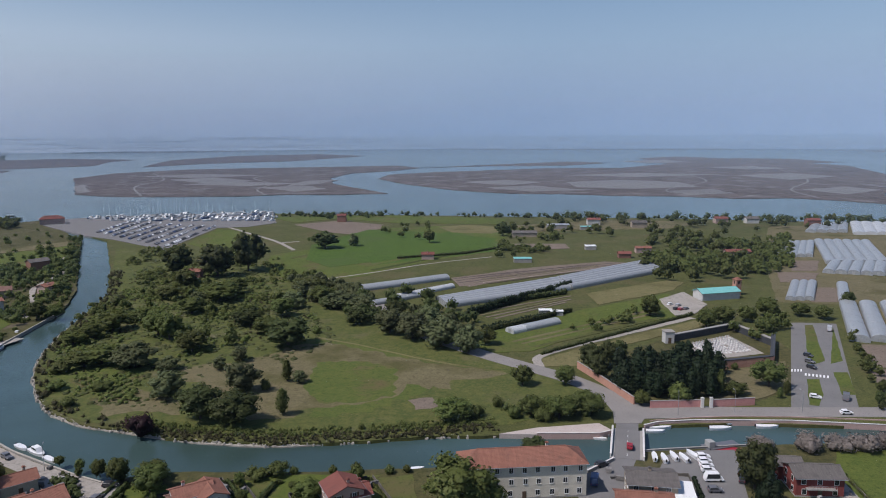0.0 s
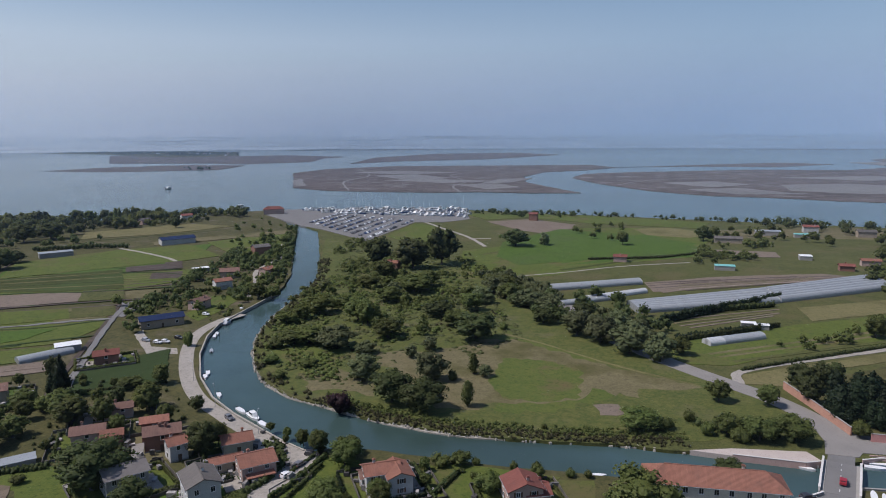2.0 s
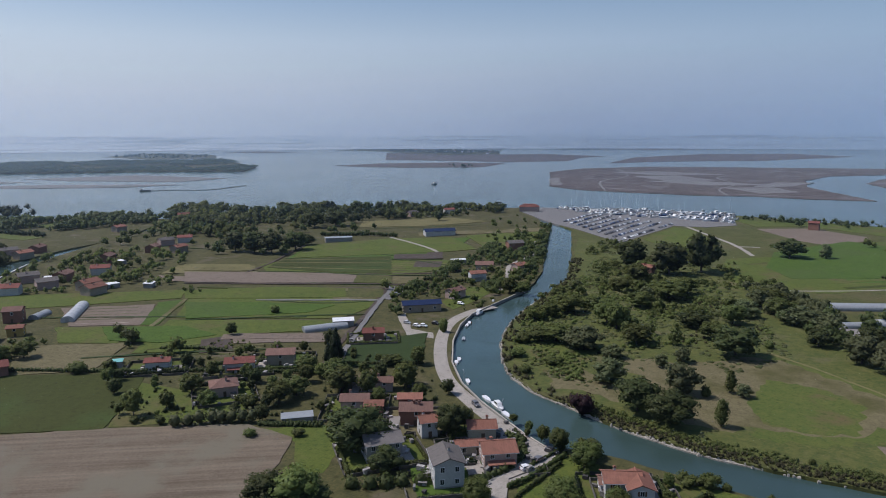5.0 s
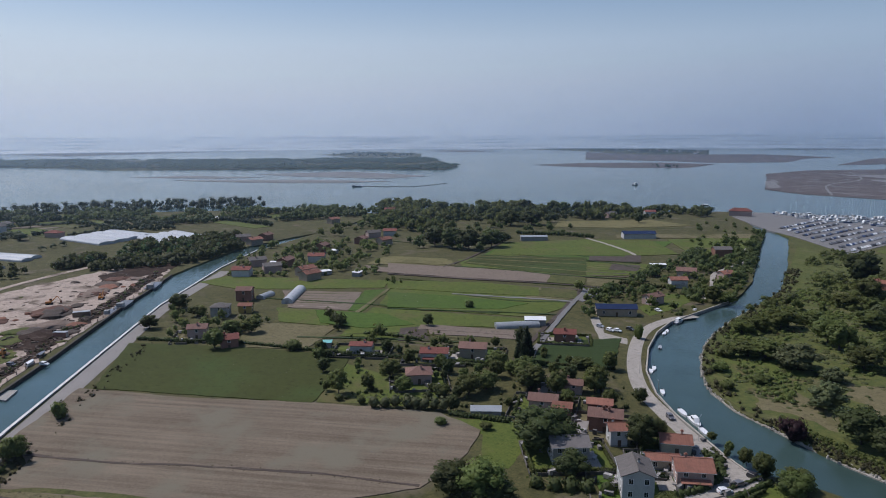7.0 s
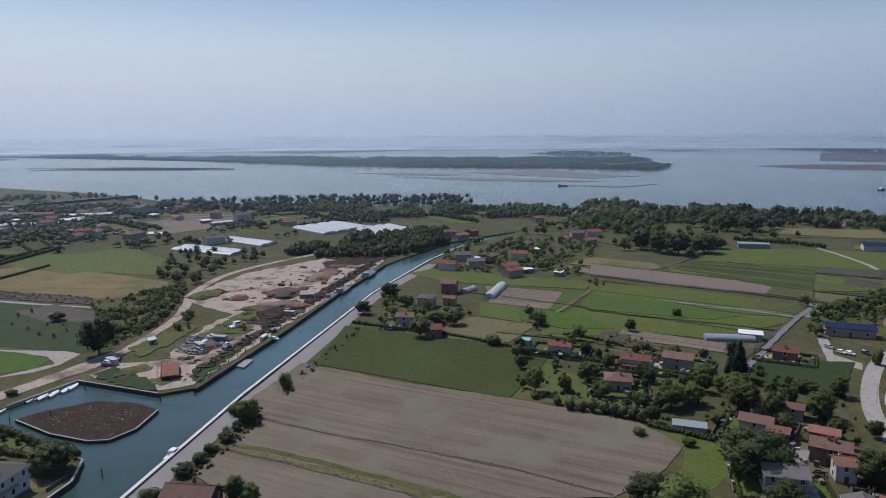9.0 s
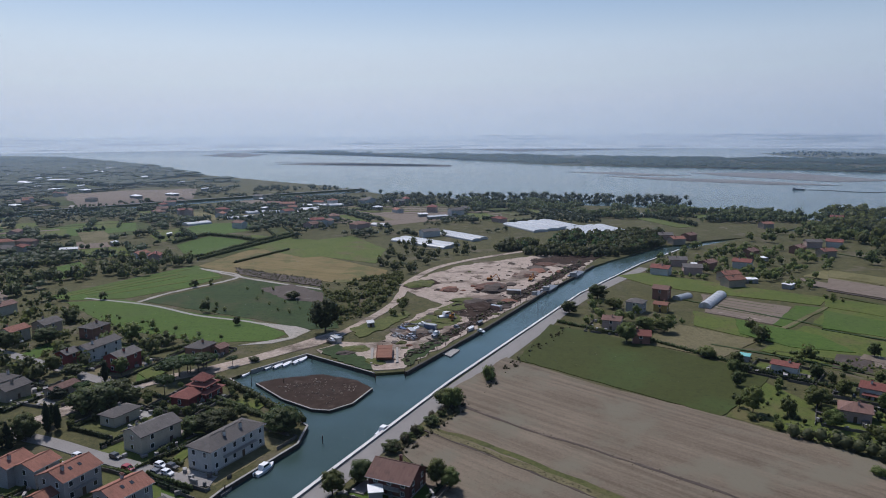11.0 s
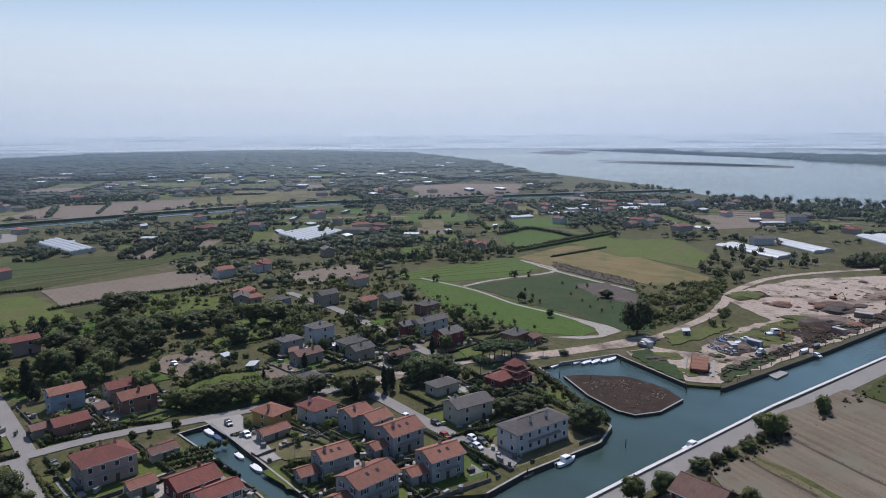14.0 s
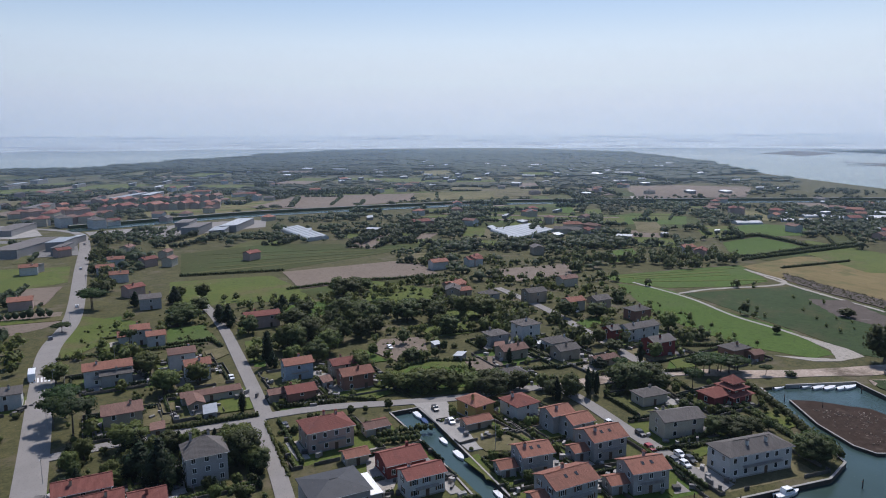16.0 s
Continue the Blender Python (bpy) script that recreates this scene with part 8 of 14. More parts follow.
house(-179.4, -104.4, 157.1, 7.6, 7.2, 6, wall=(0.50, 0.49, 0.48), tile=ORANGE_TILE, label='grey semi-detached house with an orange roof')
house(-178.6, -97.1, 157.1, 7.6, 7.2, 5.6, wall=(0.50, 0.49, 0.48), tile=ORANGE_TILE, chimneys=0, label='grey semi-detached house with an orange roof')
house(-251.8, -163.1, 157.1, 9.6, 8.8, 8.5, roof='hip', wall=(0.74, 0.73, 0.70), tile=GREY_TILE, floors=3, balcony=True, label='tall white three-storey house with a grey hip roof')
house(-250.5, -146.6, 157.1, 10.4, 8.0, 4, roof='hip', wall=(0.74, 0.73, 0.70), tile=GREY_TILE, floors=1, label='white bungalow with a grey hip roof')
house(-288.2, -126.9, 157.1, 17.6, 7.2, 5.6, wall=(0.74, 0.73, 0.70), tile=GREY_TILE, chimneys=2, label='long white terrace with a dark grey roof')
house(-278.0, -134.7, 157.1, 6.4, 6.4, 5.2, wall=(0.30, 0.075, 0.065), tile=GREY_TILE, label='dark red end house of the terrace')
house(-271.8, -110.8, 157.1, 11.2, 8.0, 6, wall=(0.30, 0.075, 0.065), tile=GREY_TILE, label='dark red two-storey house with a dark roof')
house(-285.8, -84.5, 157.1, 9.6, 8.0, 4.6, roof='hip', wall=(0.36, 0.19, 0.14), tile=GREY_TILE, floors=1, label='brick house with a dark hip roof beside the field')
house(-287.2, -77.1, 157.1, 5.6, 4.8, 3.2, wall=(0.36, 0.19, 0.14), tile=BROWN_TILE, floors=1, chimneys=0, label='small brick outbuilding beside the field')
house(-319.2, -141.5, 157.1, 10.4, 8.0, 5, roof='hip', wall=(0.36, 0.19, 0.14), tile=GREY_TILE, label='brown house with a dark hip roof')
house(-313.9, -174.2, 157.1, 9.6, 7.2, 5.5, wall=(0.66, 0.60, 0.48), tile=ORANGE_TILE, label='cream house with an orange roof')
house(-323.3, -164.6, 157.1, 9.6, 8.0, 6, wall=(0.50, 0.42, 0.33), tile=GREY_TILE, label='tan two-storey house with a grey roof')
house(-317.1, -200.3, 157.1, 11.2, 8.0, 6, wall=(0.50, 0.42, 0.33), tile=GREY_TILE, label='two-storey house with a dark roof')
house(-309.3, -250.3, 157.1, 11.2, 7.2, 4.5, wall=(0.50, 0.42, 0.33), tile=ORANGE_TILE, label='house with an orange roof among trees')
house(-304.7, -239.5, 157.1, 7.2, 6.4, 3.5, wall=(0.50, 0.42, 0.33), tile=ORANGE_TILE, floors=1, label='low house with an orange roof')
house(-303.9, -221.1, 157.1, 9.6, 7.2, 4.2, roof='hip', wall=(0.50, 0.49, 0.48), tile=GREY_TILE, label='grey bungalow among trees')
house(-240.1, -170.9, 157.1, 8.8, 7.2, 5, roof='hip', wall=(0.50, 0.49, 0.48), tile=GREY_TILE, label='grey house with a dark hip roof')
house(-229.3, -155.2, 157.1, 11.2, 7.2, 4, wall=(0.50, 0.42, 0.33), tile=BROWN_TILE, floors=1, label='low house with a brown roof')
house(-205.0, -138.7, 157.1, 9.6, 7.2, 4, roof='hip', wall=(0.50, 0.49, 0.48), tile=GREY_TILE, floors=1, label='grey bungalow with a hip roof')
house(-244.4, -121.6, 157.1, 10.4, 4.8, 3, wall=(0.50, 0.42, 0.33), tile=BROWN_TILE, floors=1, chimneys=0, label='long low outbuilding with a brown roof')
house(-241.7, -137.4, 157.1, 9.6, 7.2, 4.5, wall=(0.50, 0.42, 0.33), tile=GREY_TILE, floors=1, label='house with a dark roof behind trees')
house(-364.0, -206.9, 157.1, 11.2, 7.2, 5, wall=(0.66, 0.60, 0.48), tile=BROWN_TILE, label='house with a brown roof at the field edge')
house(-193.0, -274.6, 157.1, 16.0, 7.2, 6, wall=(0.62, 0.46, 0.40), tile=RED_TILE, label='long pink house with a red tiled roof')
house(-158.2, -204.0, 157.1, 10.4, 7.2, 6.3, wall=(0.50, 0.58, 0.66), tile=ORANGE_TILE, balcony=True, label='pale blue two-storey house with an orange roof')
house(-144.4, -185.3, 157.1, 9.6, 7.2, 4, wall=(0.36, 0.19, 0.14), tile=RED_TILE, label='low house with a dark red roof')
house(-139.9, -191.0, 157.1, 7.2, 4.8, 3, wall=(0.50, 0.42, 0.33), tile=BROWN_TILE, floors=1, chimneys=0, label='low outbuilding with a brown roof')
house(-165.7, -180.3, 157.1, 11.2, 8.0, 5.6, wall=(0.36, 0.19, 0.14), tile=ORANGE_TILE, label='brown two-storey house with an orange roof')
house(-172.0, -193.3, 157.1, 10.4, 7.2, 5, wall=(0.50, 0.42, 0.33), tile=RED_TILE, label='house with a dark red roof')
house(-140.4, -296.8, 157.1, 10.4, 7.2, 4, wall=(0.74, 0.73, 0.70), tile=ORANGE_TILE, label='white farmhouse wing with an orange roof')
house(-142.6, -293.1, 157.1, 7.2, 7.2, 7, wall=(0.74, 0.73, 0.70), tile=ORANGE_TILE, label='white farmhouse with an orange roof')
house(-145.6, -285.3, 157.1, 7.2, 6.4, 5, wall=(0.74, 0.73, 0.70), tile=ORANGE_TILE, label='white farmhouse wing with an orange roof')
house(-110.6, -254.4, 157.1, 16.0, 8.0, 6.4, wall=(0.74, 0.73, 0.70), tile=ORANGE_TILE, balcony=True, label='long white house with a pale orange roof')
house(-111.8, -250.5, 157.1, 10.4, 6.4, 4.5, wall=(0.50, 0.49, 0.48), tile=GREY_TILE, label='grey side wing of the white house')
house(-136.2, -247.6, 157.1, 9.6, 7.2, 7, wall=(0.74, 0.73, 0.70), tile=BROWN_TILE, label='white house with a faded tile roof')
house(-133.8, -232.4, 157.1, 8.8, 7.2, 6.2, wall=(0.74, 0.73, 0.70), tile=ORANGE_TILE, label='white house with a bright orange roof')
house(-125.2, -209.8, 157.1, 19.2, 4.8, 2.8, wall=(0.66, 0.60, 0.48), tile=BROWN_TILE, floors=1, chimneys=0, label='row of low garages with brown tiled roofs')
house(-117.5, -206.7, 247.1, 8.0, 4.8, 2.8, wall=(0.50, 0.42, 0.33), tile=BROWN_TILE, floors=1, chimneys=0, label='low outbuilding with a brown roof')
house(-95.4, -211.9, 157.1, 11.2, 8.8, 5.4, wall=(0.50, 0.42, 0.33), tile=BROWN_TILE, label='house with a dark brown roof beside the pines')
house(-127.3, -151.7, 157.1, 13.6, 10.4, 6.4, roof='hip', wall=(0.62, 0.46, 0.40), tile=RED_TILE, chimneys=2, balcony=True, label='large pink house with a red hip roof')
house(-93.2, -161.1, 157.1, 10.4, 9.6, 8.2, roof='hip', wall=(0.50, 0.49, 0.48), tile=GREY_TILE, floors=3, chimneys=2, rise=3.2, label='tall grey house with a steep grey hip roof')
house(-129.1, -123.3, 157.1, 11.2, 8.8, 4.2, wall=(0.30, 0.075, 0.065), tile=RED_TILE, floors=1, label='brick-red bungalow with a red roof by the side canal')
house(-124.2, -111.3, 157.1, 10.4, 6.4, 5.6, wall=(0.74, 0.73, 0.70), tile=RED_TILE, balcony=True, label='white house with red roof and balcony by the side canal')
house(-124.4, -136.2, 157.1, 6.4, 4.8, 2.8, wall=(0.66, 0.60, 0.48), tile=ORANGE_TILE, floors=1, chimneys=0, label='small garage with an orange roof')
house(-141.5, -145.7, 157.1, 7.2, 4.8, 2.8, wall=(0.66, 0.60, 0.48), tile=BROWN_TILE, floors=1, chimneys=0, label='low house with a brown roof and white awning')
house(-105.9, -124.0, 157.1, 14.4, 12.8, 5.0, roof='hip', rise=1.2, wall=(0.50, 0.49, 0.48), tile=SLATE, floors=1, chimneys=0, side_windows=0, label='workshop hall with a dark slate-grey roof', category='workshop')
shed(-113.2, -120.1, 157.1, 4.4, 10.4, 3.0, mat=WHITE_PAINT, slope=0.4, label='open white-roofed canopy beside the workshop')
house(-66.6, -172.9, 157.1, 12.8, 8.0, 4.6, wall=(0.50, 0.42, 0.33), tile=RED_TILE, label='house with a dark red roof near the main road')
house(-66.1, -165.8, 157.1, 12.8, 6.4, 3.2, wall=(0.50, 0.42, 0.33), tile=RED_TILE, floors=1, label='low wing with a dark red roof')
house(-75.3, -157.5, 157.1, 8.0, 6.4, 3.4, wall=(0.30, 0.075, 0.065), tile=RED_TILE, floors=1, label='red-roofed house among conifers')
house(-132.8, -402, 157.1, 11.2, 8.0, 5, wall=(0.62, 0.46, 0.40), tile=ORANGE_TILE, label='house with an orange roof beside the main road')
house(-77.2, -256.4, 157.1, 9.6, 7.2, 5.5, wall=(0.74, 0.73, 0.70), tile=GREY_TILE, label='white house across the main road')
house(-177.3, -350.5, 157.1, 10.4, 8.0, 6, wall=(0.50, 0.49, 0.48), tile=GREY_TILE, label='grey house beside the meadow')
house(-222.7, -485, 157.1, 10.4, 7.2, 5.5, wall=(0.74, 0.73, 0.70), tile=ORANGE_TILE, detail=1, label='distant house with a tiled roof')
house(-236.9, -467, 187.1, 10.4, 7.2, 5.5, wall=(0.62, 0.46, 0.40), tile=RED_TILE, detail=1, label='distant house with a tiled roof')
house(-260.8, -487, 217.1, 10.4, 7.2, 5.5, wall=(0.66, 0.60, 0.48), tile=BROWN_TILE, detail=1, label='distant house with a tiled roof')
house(-198.6, -430, 157.1, 10.4, 7.2, 5.5, wall=(0.74, 0.73, 0.70), tile=ORANGE_TILE, detail=1, label='distant house with a tiled roof')
house(-185.4, -385.3, 187.1, 10.4, 7.2, 5.5, wall=(0.62, 0.46, 0.40), tile=RED_TILE, detail=1, label='distant house with a tiled roof')
house(-253.5, -531, 217.1, 10.4, 7.2, 5.5, wall=(0.66, 0.60, 0.48), tile=BROWN_TILE, detail=1, label='distant house with a tiled roof')
house(-203.7, -460, 157.1, 10.4, 7.2, 5.5, wall=(0.74, 0.73, 0.70), tile=ORANGE_TILE, detail=1, label='distant house with a tiled roof')
house(-297.9, -432, 187.1, 10.4, 7.2, 5.5, wall=(0.62, 0.46, 0.40), tile=RED_TILE, detail=1, label='distant house with a tiled roof')
house(-247.5, -457, 217.1, 10.4, 7.2, 5.5, wall=(0.66, 0.60, 0.48), tile=BROWN_TILE, detail=1, label='distant house with a tiled roof')
house(-172.0, -500, 157.1, 10.4, 7.2, 5.5, wall=(0.74, 0.73, 0.70), tile=ORANGE_TILE, detail=1, label='distant house with a tiled roof')
house(-215.9, -557, 187.1, 10.4, 7.2, 5.5, wall=(0.62, 0.46, 0.40), tile=RED_TILE, detail=1, label='distant house with a tiled roof')
house(-355.9, -301.7, 157.1, 11.2, 8.0, 5.5, wall=(0.74, 0.73, 0.70), tile=ORANGE_TILE, detail=1, label='farmhouse with a tiled roof among fields')
house(-383.4, -292.3, 192.1, 11.2, 8.0, 5.5, wall=(0.62, 0.46, 0.40), tile=RED_TILE, detail=1, label='farmhouse with a tiled roof among fields')
house(-450, -282.1, 227.1, 11.2, 8.0, 5.5, wall=(0.50, 0.42, 0.33), tile=GREY_TILE, detail=1, label='farmhouse with a tiled roof among fields')
house(-520, -193.2, 157.1, 11.2, 8.0, 5.5, wall=(0.74, 0.73, 0.70), tile=ORANGE_TILE, detail=1, label='farmhouse with a tiled roof among fields')
house(-513, -180.1, 192.1, 11.2, 8.0, 5.5, wall=(0.62, 0.46, 0.40), tile=RED_TILE, detail=1, label='farmhouse with a tiled roof among fields')
house(-381.1, -290.9, 157.1, 11.0, 7.6, 5, wall=(0.74, 0.73, 0.70), tile=RED_TILE, detail=1, label='village house with a tiled roof')
house(-309.2, -248.8, 187.1, 11.0, 7.6, 5, wall=(0.62, 0.46, 0.40), tile=ORANGE_TILE, detail=1, label='village house with a tiled roof')
house(-298.4, -242.0, 217.1, 11.0, 7.6, 5, wall=(0.50, 0.42, 0.33), tile=GREY_TILE, detail=1, label='village house with a tiled roof')
house(-233.1, -73.8, 157.1, 9.6, 7.2, 3.4, wall=(0.30, 0.075, 0.065), tile=RED_TILE, floors=1, roof='hip', label='red restaurant wing with a red roof', chimneys=0)
pagoda(-238.4, -70.4, 157.1)

# ---- houses between the canals ----
house(-102.4, 139.3, 136.6, 9.8, 7.8, 6.6, wall=(0.74, 0.73, 0.70), tile=GREY_TILE, balcony=False, shutter='brown', label='white two-storey house with a grey gable roof and balconies')
house(-125.6, 139.8, 54.6, 10.2, 7.8, 5.2, wall=(0.50, 0.49, 0.48), tile=GREY_ROOF, chimneys=0, label='grey house with a plain grey-brown roof')
house(-132.5, 164.2, 37.6, 9.8, 7.4, 5.0, wall=(0.36, 0.19, 0.14), tile=BROWN_TILE, chimneys=2, label='brick farmhouse with a brown-orange roof')
house(-137.9, 167.8, 37.6, 7.4, 4.9, 6.2, wall=(0.36, 0.19, 0.14), tile=ORANGE_TILE, chimneys=0, label='upper wing of the brick farmhouse')
house(-123.8, 158.7, 52.6, 4.9, 5.7, 5.0, wall=(0.74, 0.73, 0.70), tile=ORANGE_TILE, label='small white house with an orange roof')
house(-110.0, 167.6, 40.6, 8.2, 6.6, 3.6, wall=(0.66, 0.60, 0.48), tile=ORANGE_TILE, floors=1, label='low house with a bright orange roof and solar panels')
house(-96.7, 155.7, 44.6, 9.0, 8.2, 4.6, wall=(0.62, 0.46, 0.40), tile=ORANGE_TILE, porch=2.0, label='pink house with a faded orange roof and a porch')
house(-106.2, 156.1, 44.6, 8.2, 4.1, 3.0, wall=(0.66, 0.60, 0.48), tile=ORANGE_TILE, floors=1, chimneys=0, label='low outbuilding with an orange roof')
house(-155.4, 160.4, 37.6, 9.0, 6.6, 4.0, wall=(0.62, 0.46, 0.40), tile=BROWN_TILE, label='low house with a faded brown tile roof')
house(-148.4, 162.0, 37.6, 5.7, 4.9, 3.2, wall=(0.36, 0.19, 0.14), tile=ORANGE_TILE, floors=1, chimneys=0, label='small outbuilding with an orange roof')
house(-161.9, 178.2, 37.6, 11.5, 5.3, 3.6, wall=(0.62, 0.46, 0.40), tile=BROWN_TILE, label='long low house with a brown roof')
house(-203.1, 143.4, 57.6, 9.0, 8.2, 3.8, roof='hip', wall=(0.62, 0.46, 0.40), tile=BROWN_TILE, floors=1, label='pink bungalow with a brown hip roof')
house(-219.4, 162.9, 47.6, 10.7, 6.6, 3.8, wall=(0.74, 0.73, 0.70), tile=RED_TILE, floors=1, label='white house with a red roof', porch=2.0)
house(-213.2, 178.3, 42.6, 10.7, 7.4, 4.4, roof='gable', wall=(0.50, 0.42, 0.33), tile=BROWN_TILE, label='house with a brown gable roof')
house(-246.3, 144.7, 47.6, 9.0, 4.9, 3.6, wall=(0.74, 0.73, 0.70), tile=RED_TILE, floors=1, label='white bungalow with a red roof')
shed(-261.8, 136.4, 52.6, 4.1, 3.3, 2.4, mat=TURQ, label='small garden shed with a turquoise roof')
house(-343.4, 119.7, 52.6, 8.2, 7.4, 5.4, roof='hip', tile=GREY_TILE, wall=(0.50, 0.49, 0.48), label='grey house with a low dark hip roof', chimneys=0)
house(-369.9, 143.1, 52.6, 8.2, 7.4, 6.0, tile=BROWN_TILE, wall=(0.36, 0.19, 0.14), label='brown brick house with a gable roof', chimneys=0)
house(-342.4, 132.6, 52.6, 6.6, 4.9, 4.0, wall=(0.60, 0.42, 0.13), tile=ORANGE_TILE, label='yellow house by the embankment')
house(-311.7, 97.7, 62.6, 8.2, 6.6, 5.0, wall=(0.62, 0.46, 0.40), tile=BROWN_TILE, label='pale pink house by the embankment road')
house(-290.0, 103.9, 72.6, 7.4, 7.4, 4.0, wall=(0.36, 0.19, 0.14), tile=RED_TILE, label='house with a red roof behind a hedge')
house(-220.0, 277.7, 47.6, 19.7, 7.4, 4.0, wall=(0.50, 0.42, 0.33), tile=SOLAR, floors=1, chimneys=0, side_windows=0, detail=1, label='barn with a roof full of dark blue solar panels', category='barn')
house(-222.6, 312.0, 82.6, 9.8, 6.6, 4.5, wall=(0.62, 0.46, 0.40), tile=BROWN_TILE, label='house with a brown roof by the river lane')
house(-204.8, 224.0, 42.6, 9.0, 6.6, 4.0, wall=(0.36, 0.19, 0.14), tile=RED_TILE, label='house with a red roof beside the field')
shed(-231.9, 232.5, 47.6, 9.8, 5.7, 3.0, mat=WHITE_PAINT, label='white-roofed shed among the fields')
house(-253.0, 388.4, 32.6, 11.5, 8.2, 4.5, wall=(0.50, 0.42, 0.33), tile=BROWN_TILE, label='brown-roofed house by the river')
house(-238.6, 358.0, 52.6, 9.8, 6.6, 5.0, wall=(0.74, 0.73, 0.70), tile=ORANGE_TILE, balcony=True, label='white house with an orange roof by the river')
house(-279.1, 472, 52.6, 12.3, 8.2, 6.4, tile=GREY_TILE, wall=(0.36, 0.19, 0.14), chimneys=0, label='brown brick house with a grey roof')
house(-232.6, 399.9, 72.6, 8.2, 6.6, 4.5, wall=(0.62, 0.46, 0.40), tile=ORANGE_TILE, label='pinkish house on the river bank')
shed(-282.5, 400, 52.6, 10.7, 4.1, 2.6, mat=WHITE_PAINT, label='long low shed with a white roof')
shed(-427, 425, 52.6, 23.0, 7.4, 3.6, mat=FILM, label='glasshouse with a grey glazed roof', name='glasshouse', category='greenhouse')
house(-378.3, 505, 52.6, 27.9, 9.8, 4.4, wall=(0.74, 0.73, 0.70), tile=SOLAR, floors=1, chimneys=0, side_windows=0, detail=1, label='packing shed with a dark blue roof', category='barn')
shed(-164.1, 142.6, 49.6, 9.8, 4.1, 1.6, mat=FILM, label='low glass cold frame in the garden', name='cold_frame', category='cold frame')
water_house(-436, 167.5, 52.6, 3, RED_TILE)
water_house(-437, 188.5, 77.6, 0, GREY_TILE)
water_house(-413, 201.6, 102.6, 2, ORANGE_TILE)
water_house(-452, 205.5, 127.6, 4, BROWN_TILE)
water_house(-453, 230.4, 52.6, 3, RED_TILE)
water_house(-465, 190.0, 77.6, 0, GREY_TILE)
water_house(-397.2, 196.7, 102.6, 2, ORANGE_TILE)
water_house(-495, 256.7, 127.6, 4, BROWN_TILE)
water_house(-532, 345.3, 52.6, 3, RED_TILE)
water_house(-532, 327.2, 77.6, 0, GREY_TILE)
water_house(-490, 312.0, 102.6, 2, ORANGE_TILE)
water_house(-508, 300.8, 127.6, 4, BROWN_TILE)
water_house(-690, 448, 52.6, 3, RED_TILE)
water_house(-583, 226.4, 77.6, 0, GREY_TILE)
water_house(-560, 227.2, 102.6, 2, ORANGE_TILE)
water_house(-580, 246.1, 127.6, 4, BROWN_TILE)
water_house(-478, 657, 52.6, 3, RED_TILE)
water_house(-495, 610, 77.6, 0, GREY_TILE)
water_house(-646, 349.1, 102.6, 2, ORANGE_TILE)
shed(-457, 199.8, 52.6, 7.4, 4.9, 2.6, mat=WHITE_PAINT, label='shed with a white roof')
shed(-407, 204.5, 72.6, 7.4, 4.9, 2.6, mat=WHITE_PAINT, label='shed with a white roof')
shed(-406, 212.1, 92.6, 7.4, 4.9, 2.6, mat=WHITE_PAINT, label='shed with a white roof')
shed(-477, 257.0, 112.6, 7.4, 4.9, 2.6, mat=WHITE_PAINT, label='shed with a white roof')
shed(-389.4, 226.7, 132.6, 7.4, 4.9, 2.6, mat=WHITE_PAINT, label='shed with a white roof')
house(19.6, 167.0, 4.7, 31.5, 9.0, 9.0, wall=(0.95, 0.87, 0.72), tile=ORANGE_TILE, chimneys=1, floors=3, shutter=None, side_windows=3, roof='hip', rise=2.6, label='long cream school building with an orange tiled roof', name='school', category='building')
house(-61.6, 158.2, 33.3, 9.0, 6.6, 5.2, wall=(0.74, 0.73, 0.70), tile=ORANGE_TILE, shutter='brown', balcony=True, label='white riverside villa with an orange roof')
house(-57.4, 158.6, 123.3, 8.5, 6.2, 5.0, wall=(0.74, 0.73, 0.70), tile=ORANGE_TILE, chimneys=0, label='gabled wing of the white villa')
house(-65.1, 159.0, 33.3, 5.2, 4.8, 3.0, wall=(0.74, 0.73, 0.70), tile=BROWN_TILE, floors=1, chimneys=0, label='low front wing of the villa')
house(-25.2, 160.3, 115.3, 7.6, 8.5, 5.0, wall=(0.62, 0.46, 0.40), tile=RED_TILE, label='pink house with a red gable roof by the river')
house(-22.0, 161.3, 25.3, 5.7, 6.6, 3.4, wall=(0.62, 0.46, 0.40), tile=RED_TILE, floors=1, label='low wing of the pink house')
house(51.6, 163.2, -8.0, 11.7, 9.0, 5.5, wall=(0.50, 0.42, 0.33), tile=GREY_TILE, rise=1.2, label='quayside building with a worn brown roof', chimneys=1)
house(46.6, 151.6, -8.0, 12.6, 7.2, 6.0, wall=(0.50, 0.42, 0.33), tile=ORANGE_TILE, label='building with an orange roof beside the bridge road')
shed(57.6, 157.8, -10.0, 6.3, 12.6, 3.5, mat=WHITE_PAINT, label='long white-roofed boat shed')
house(94.1, 166.6, -4.0, 11.7, 8.1, 5.2, wall=(0.30, 0.075, 0.065), tile=GREY_TILE, balcony=True, label='dark red house with a grey roof and white balcony', chimneys=0)
house(90.8, 173.9, -4.0, 6.3, 5.4, 4.4, wall=(0.30, 0.075, 0.065), tile=GREY_TILE, chimneys=0, label='side wing of the dark red house')
house(-169.0, -2.1, 62, 11.5, 9.5, 4.6, wall=(0.22, 0.09, 0.075), tile=BROWN_TILE, rise=2.6, over=0.8, balcony=True, label='dark red house with a wide brown roof by the canal')
shed(-164.1, -7.7, 95.0, 3.4, 3.4, 2.4, mat=WHITE_PAINT, label='small white garden hut')

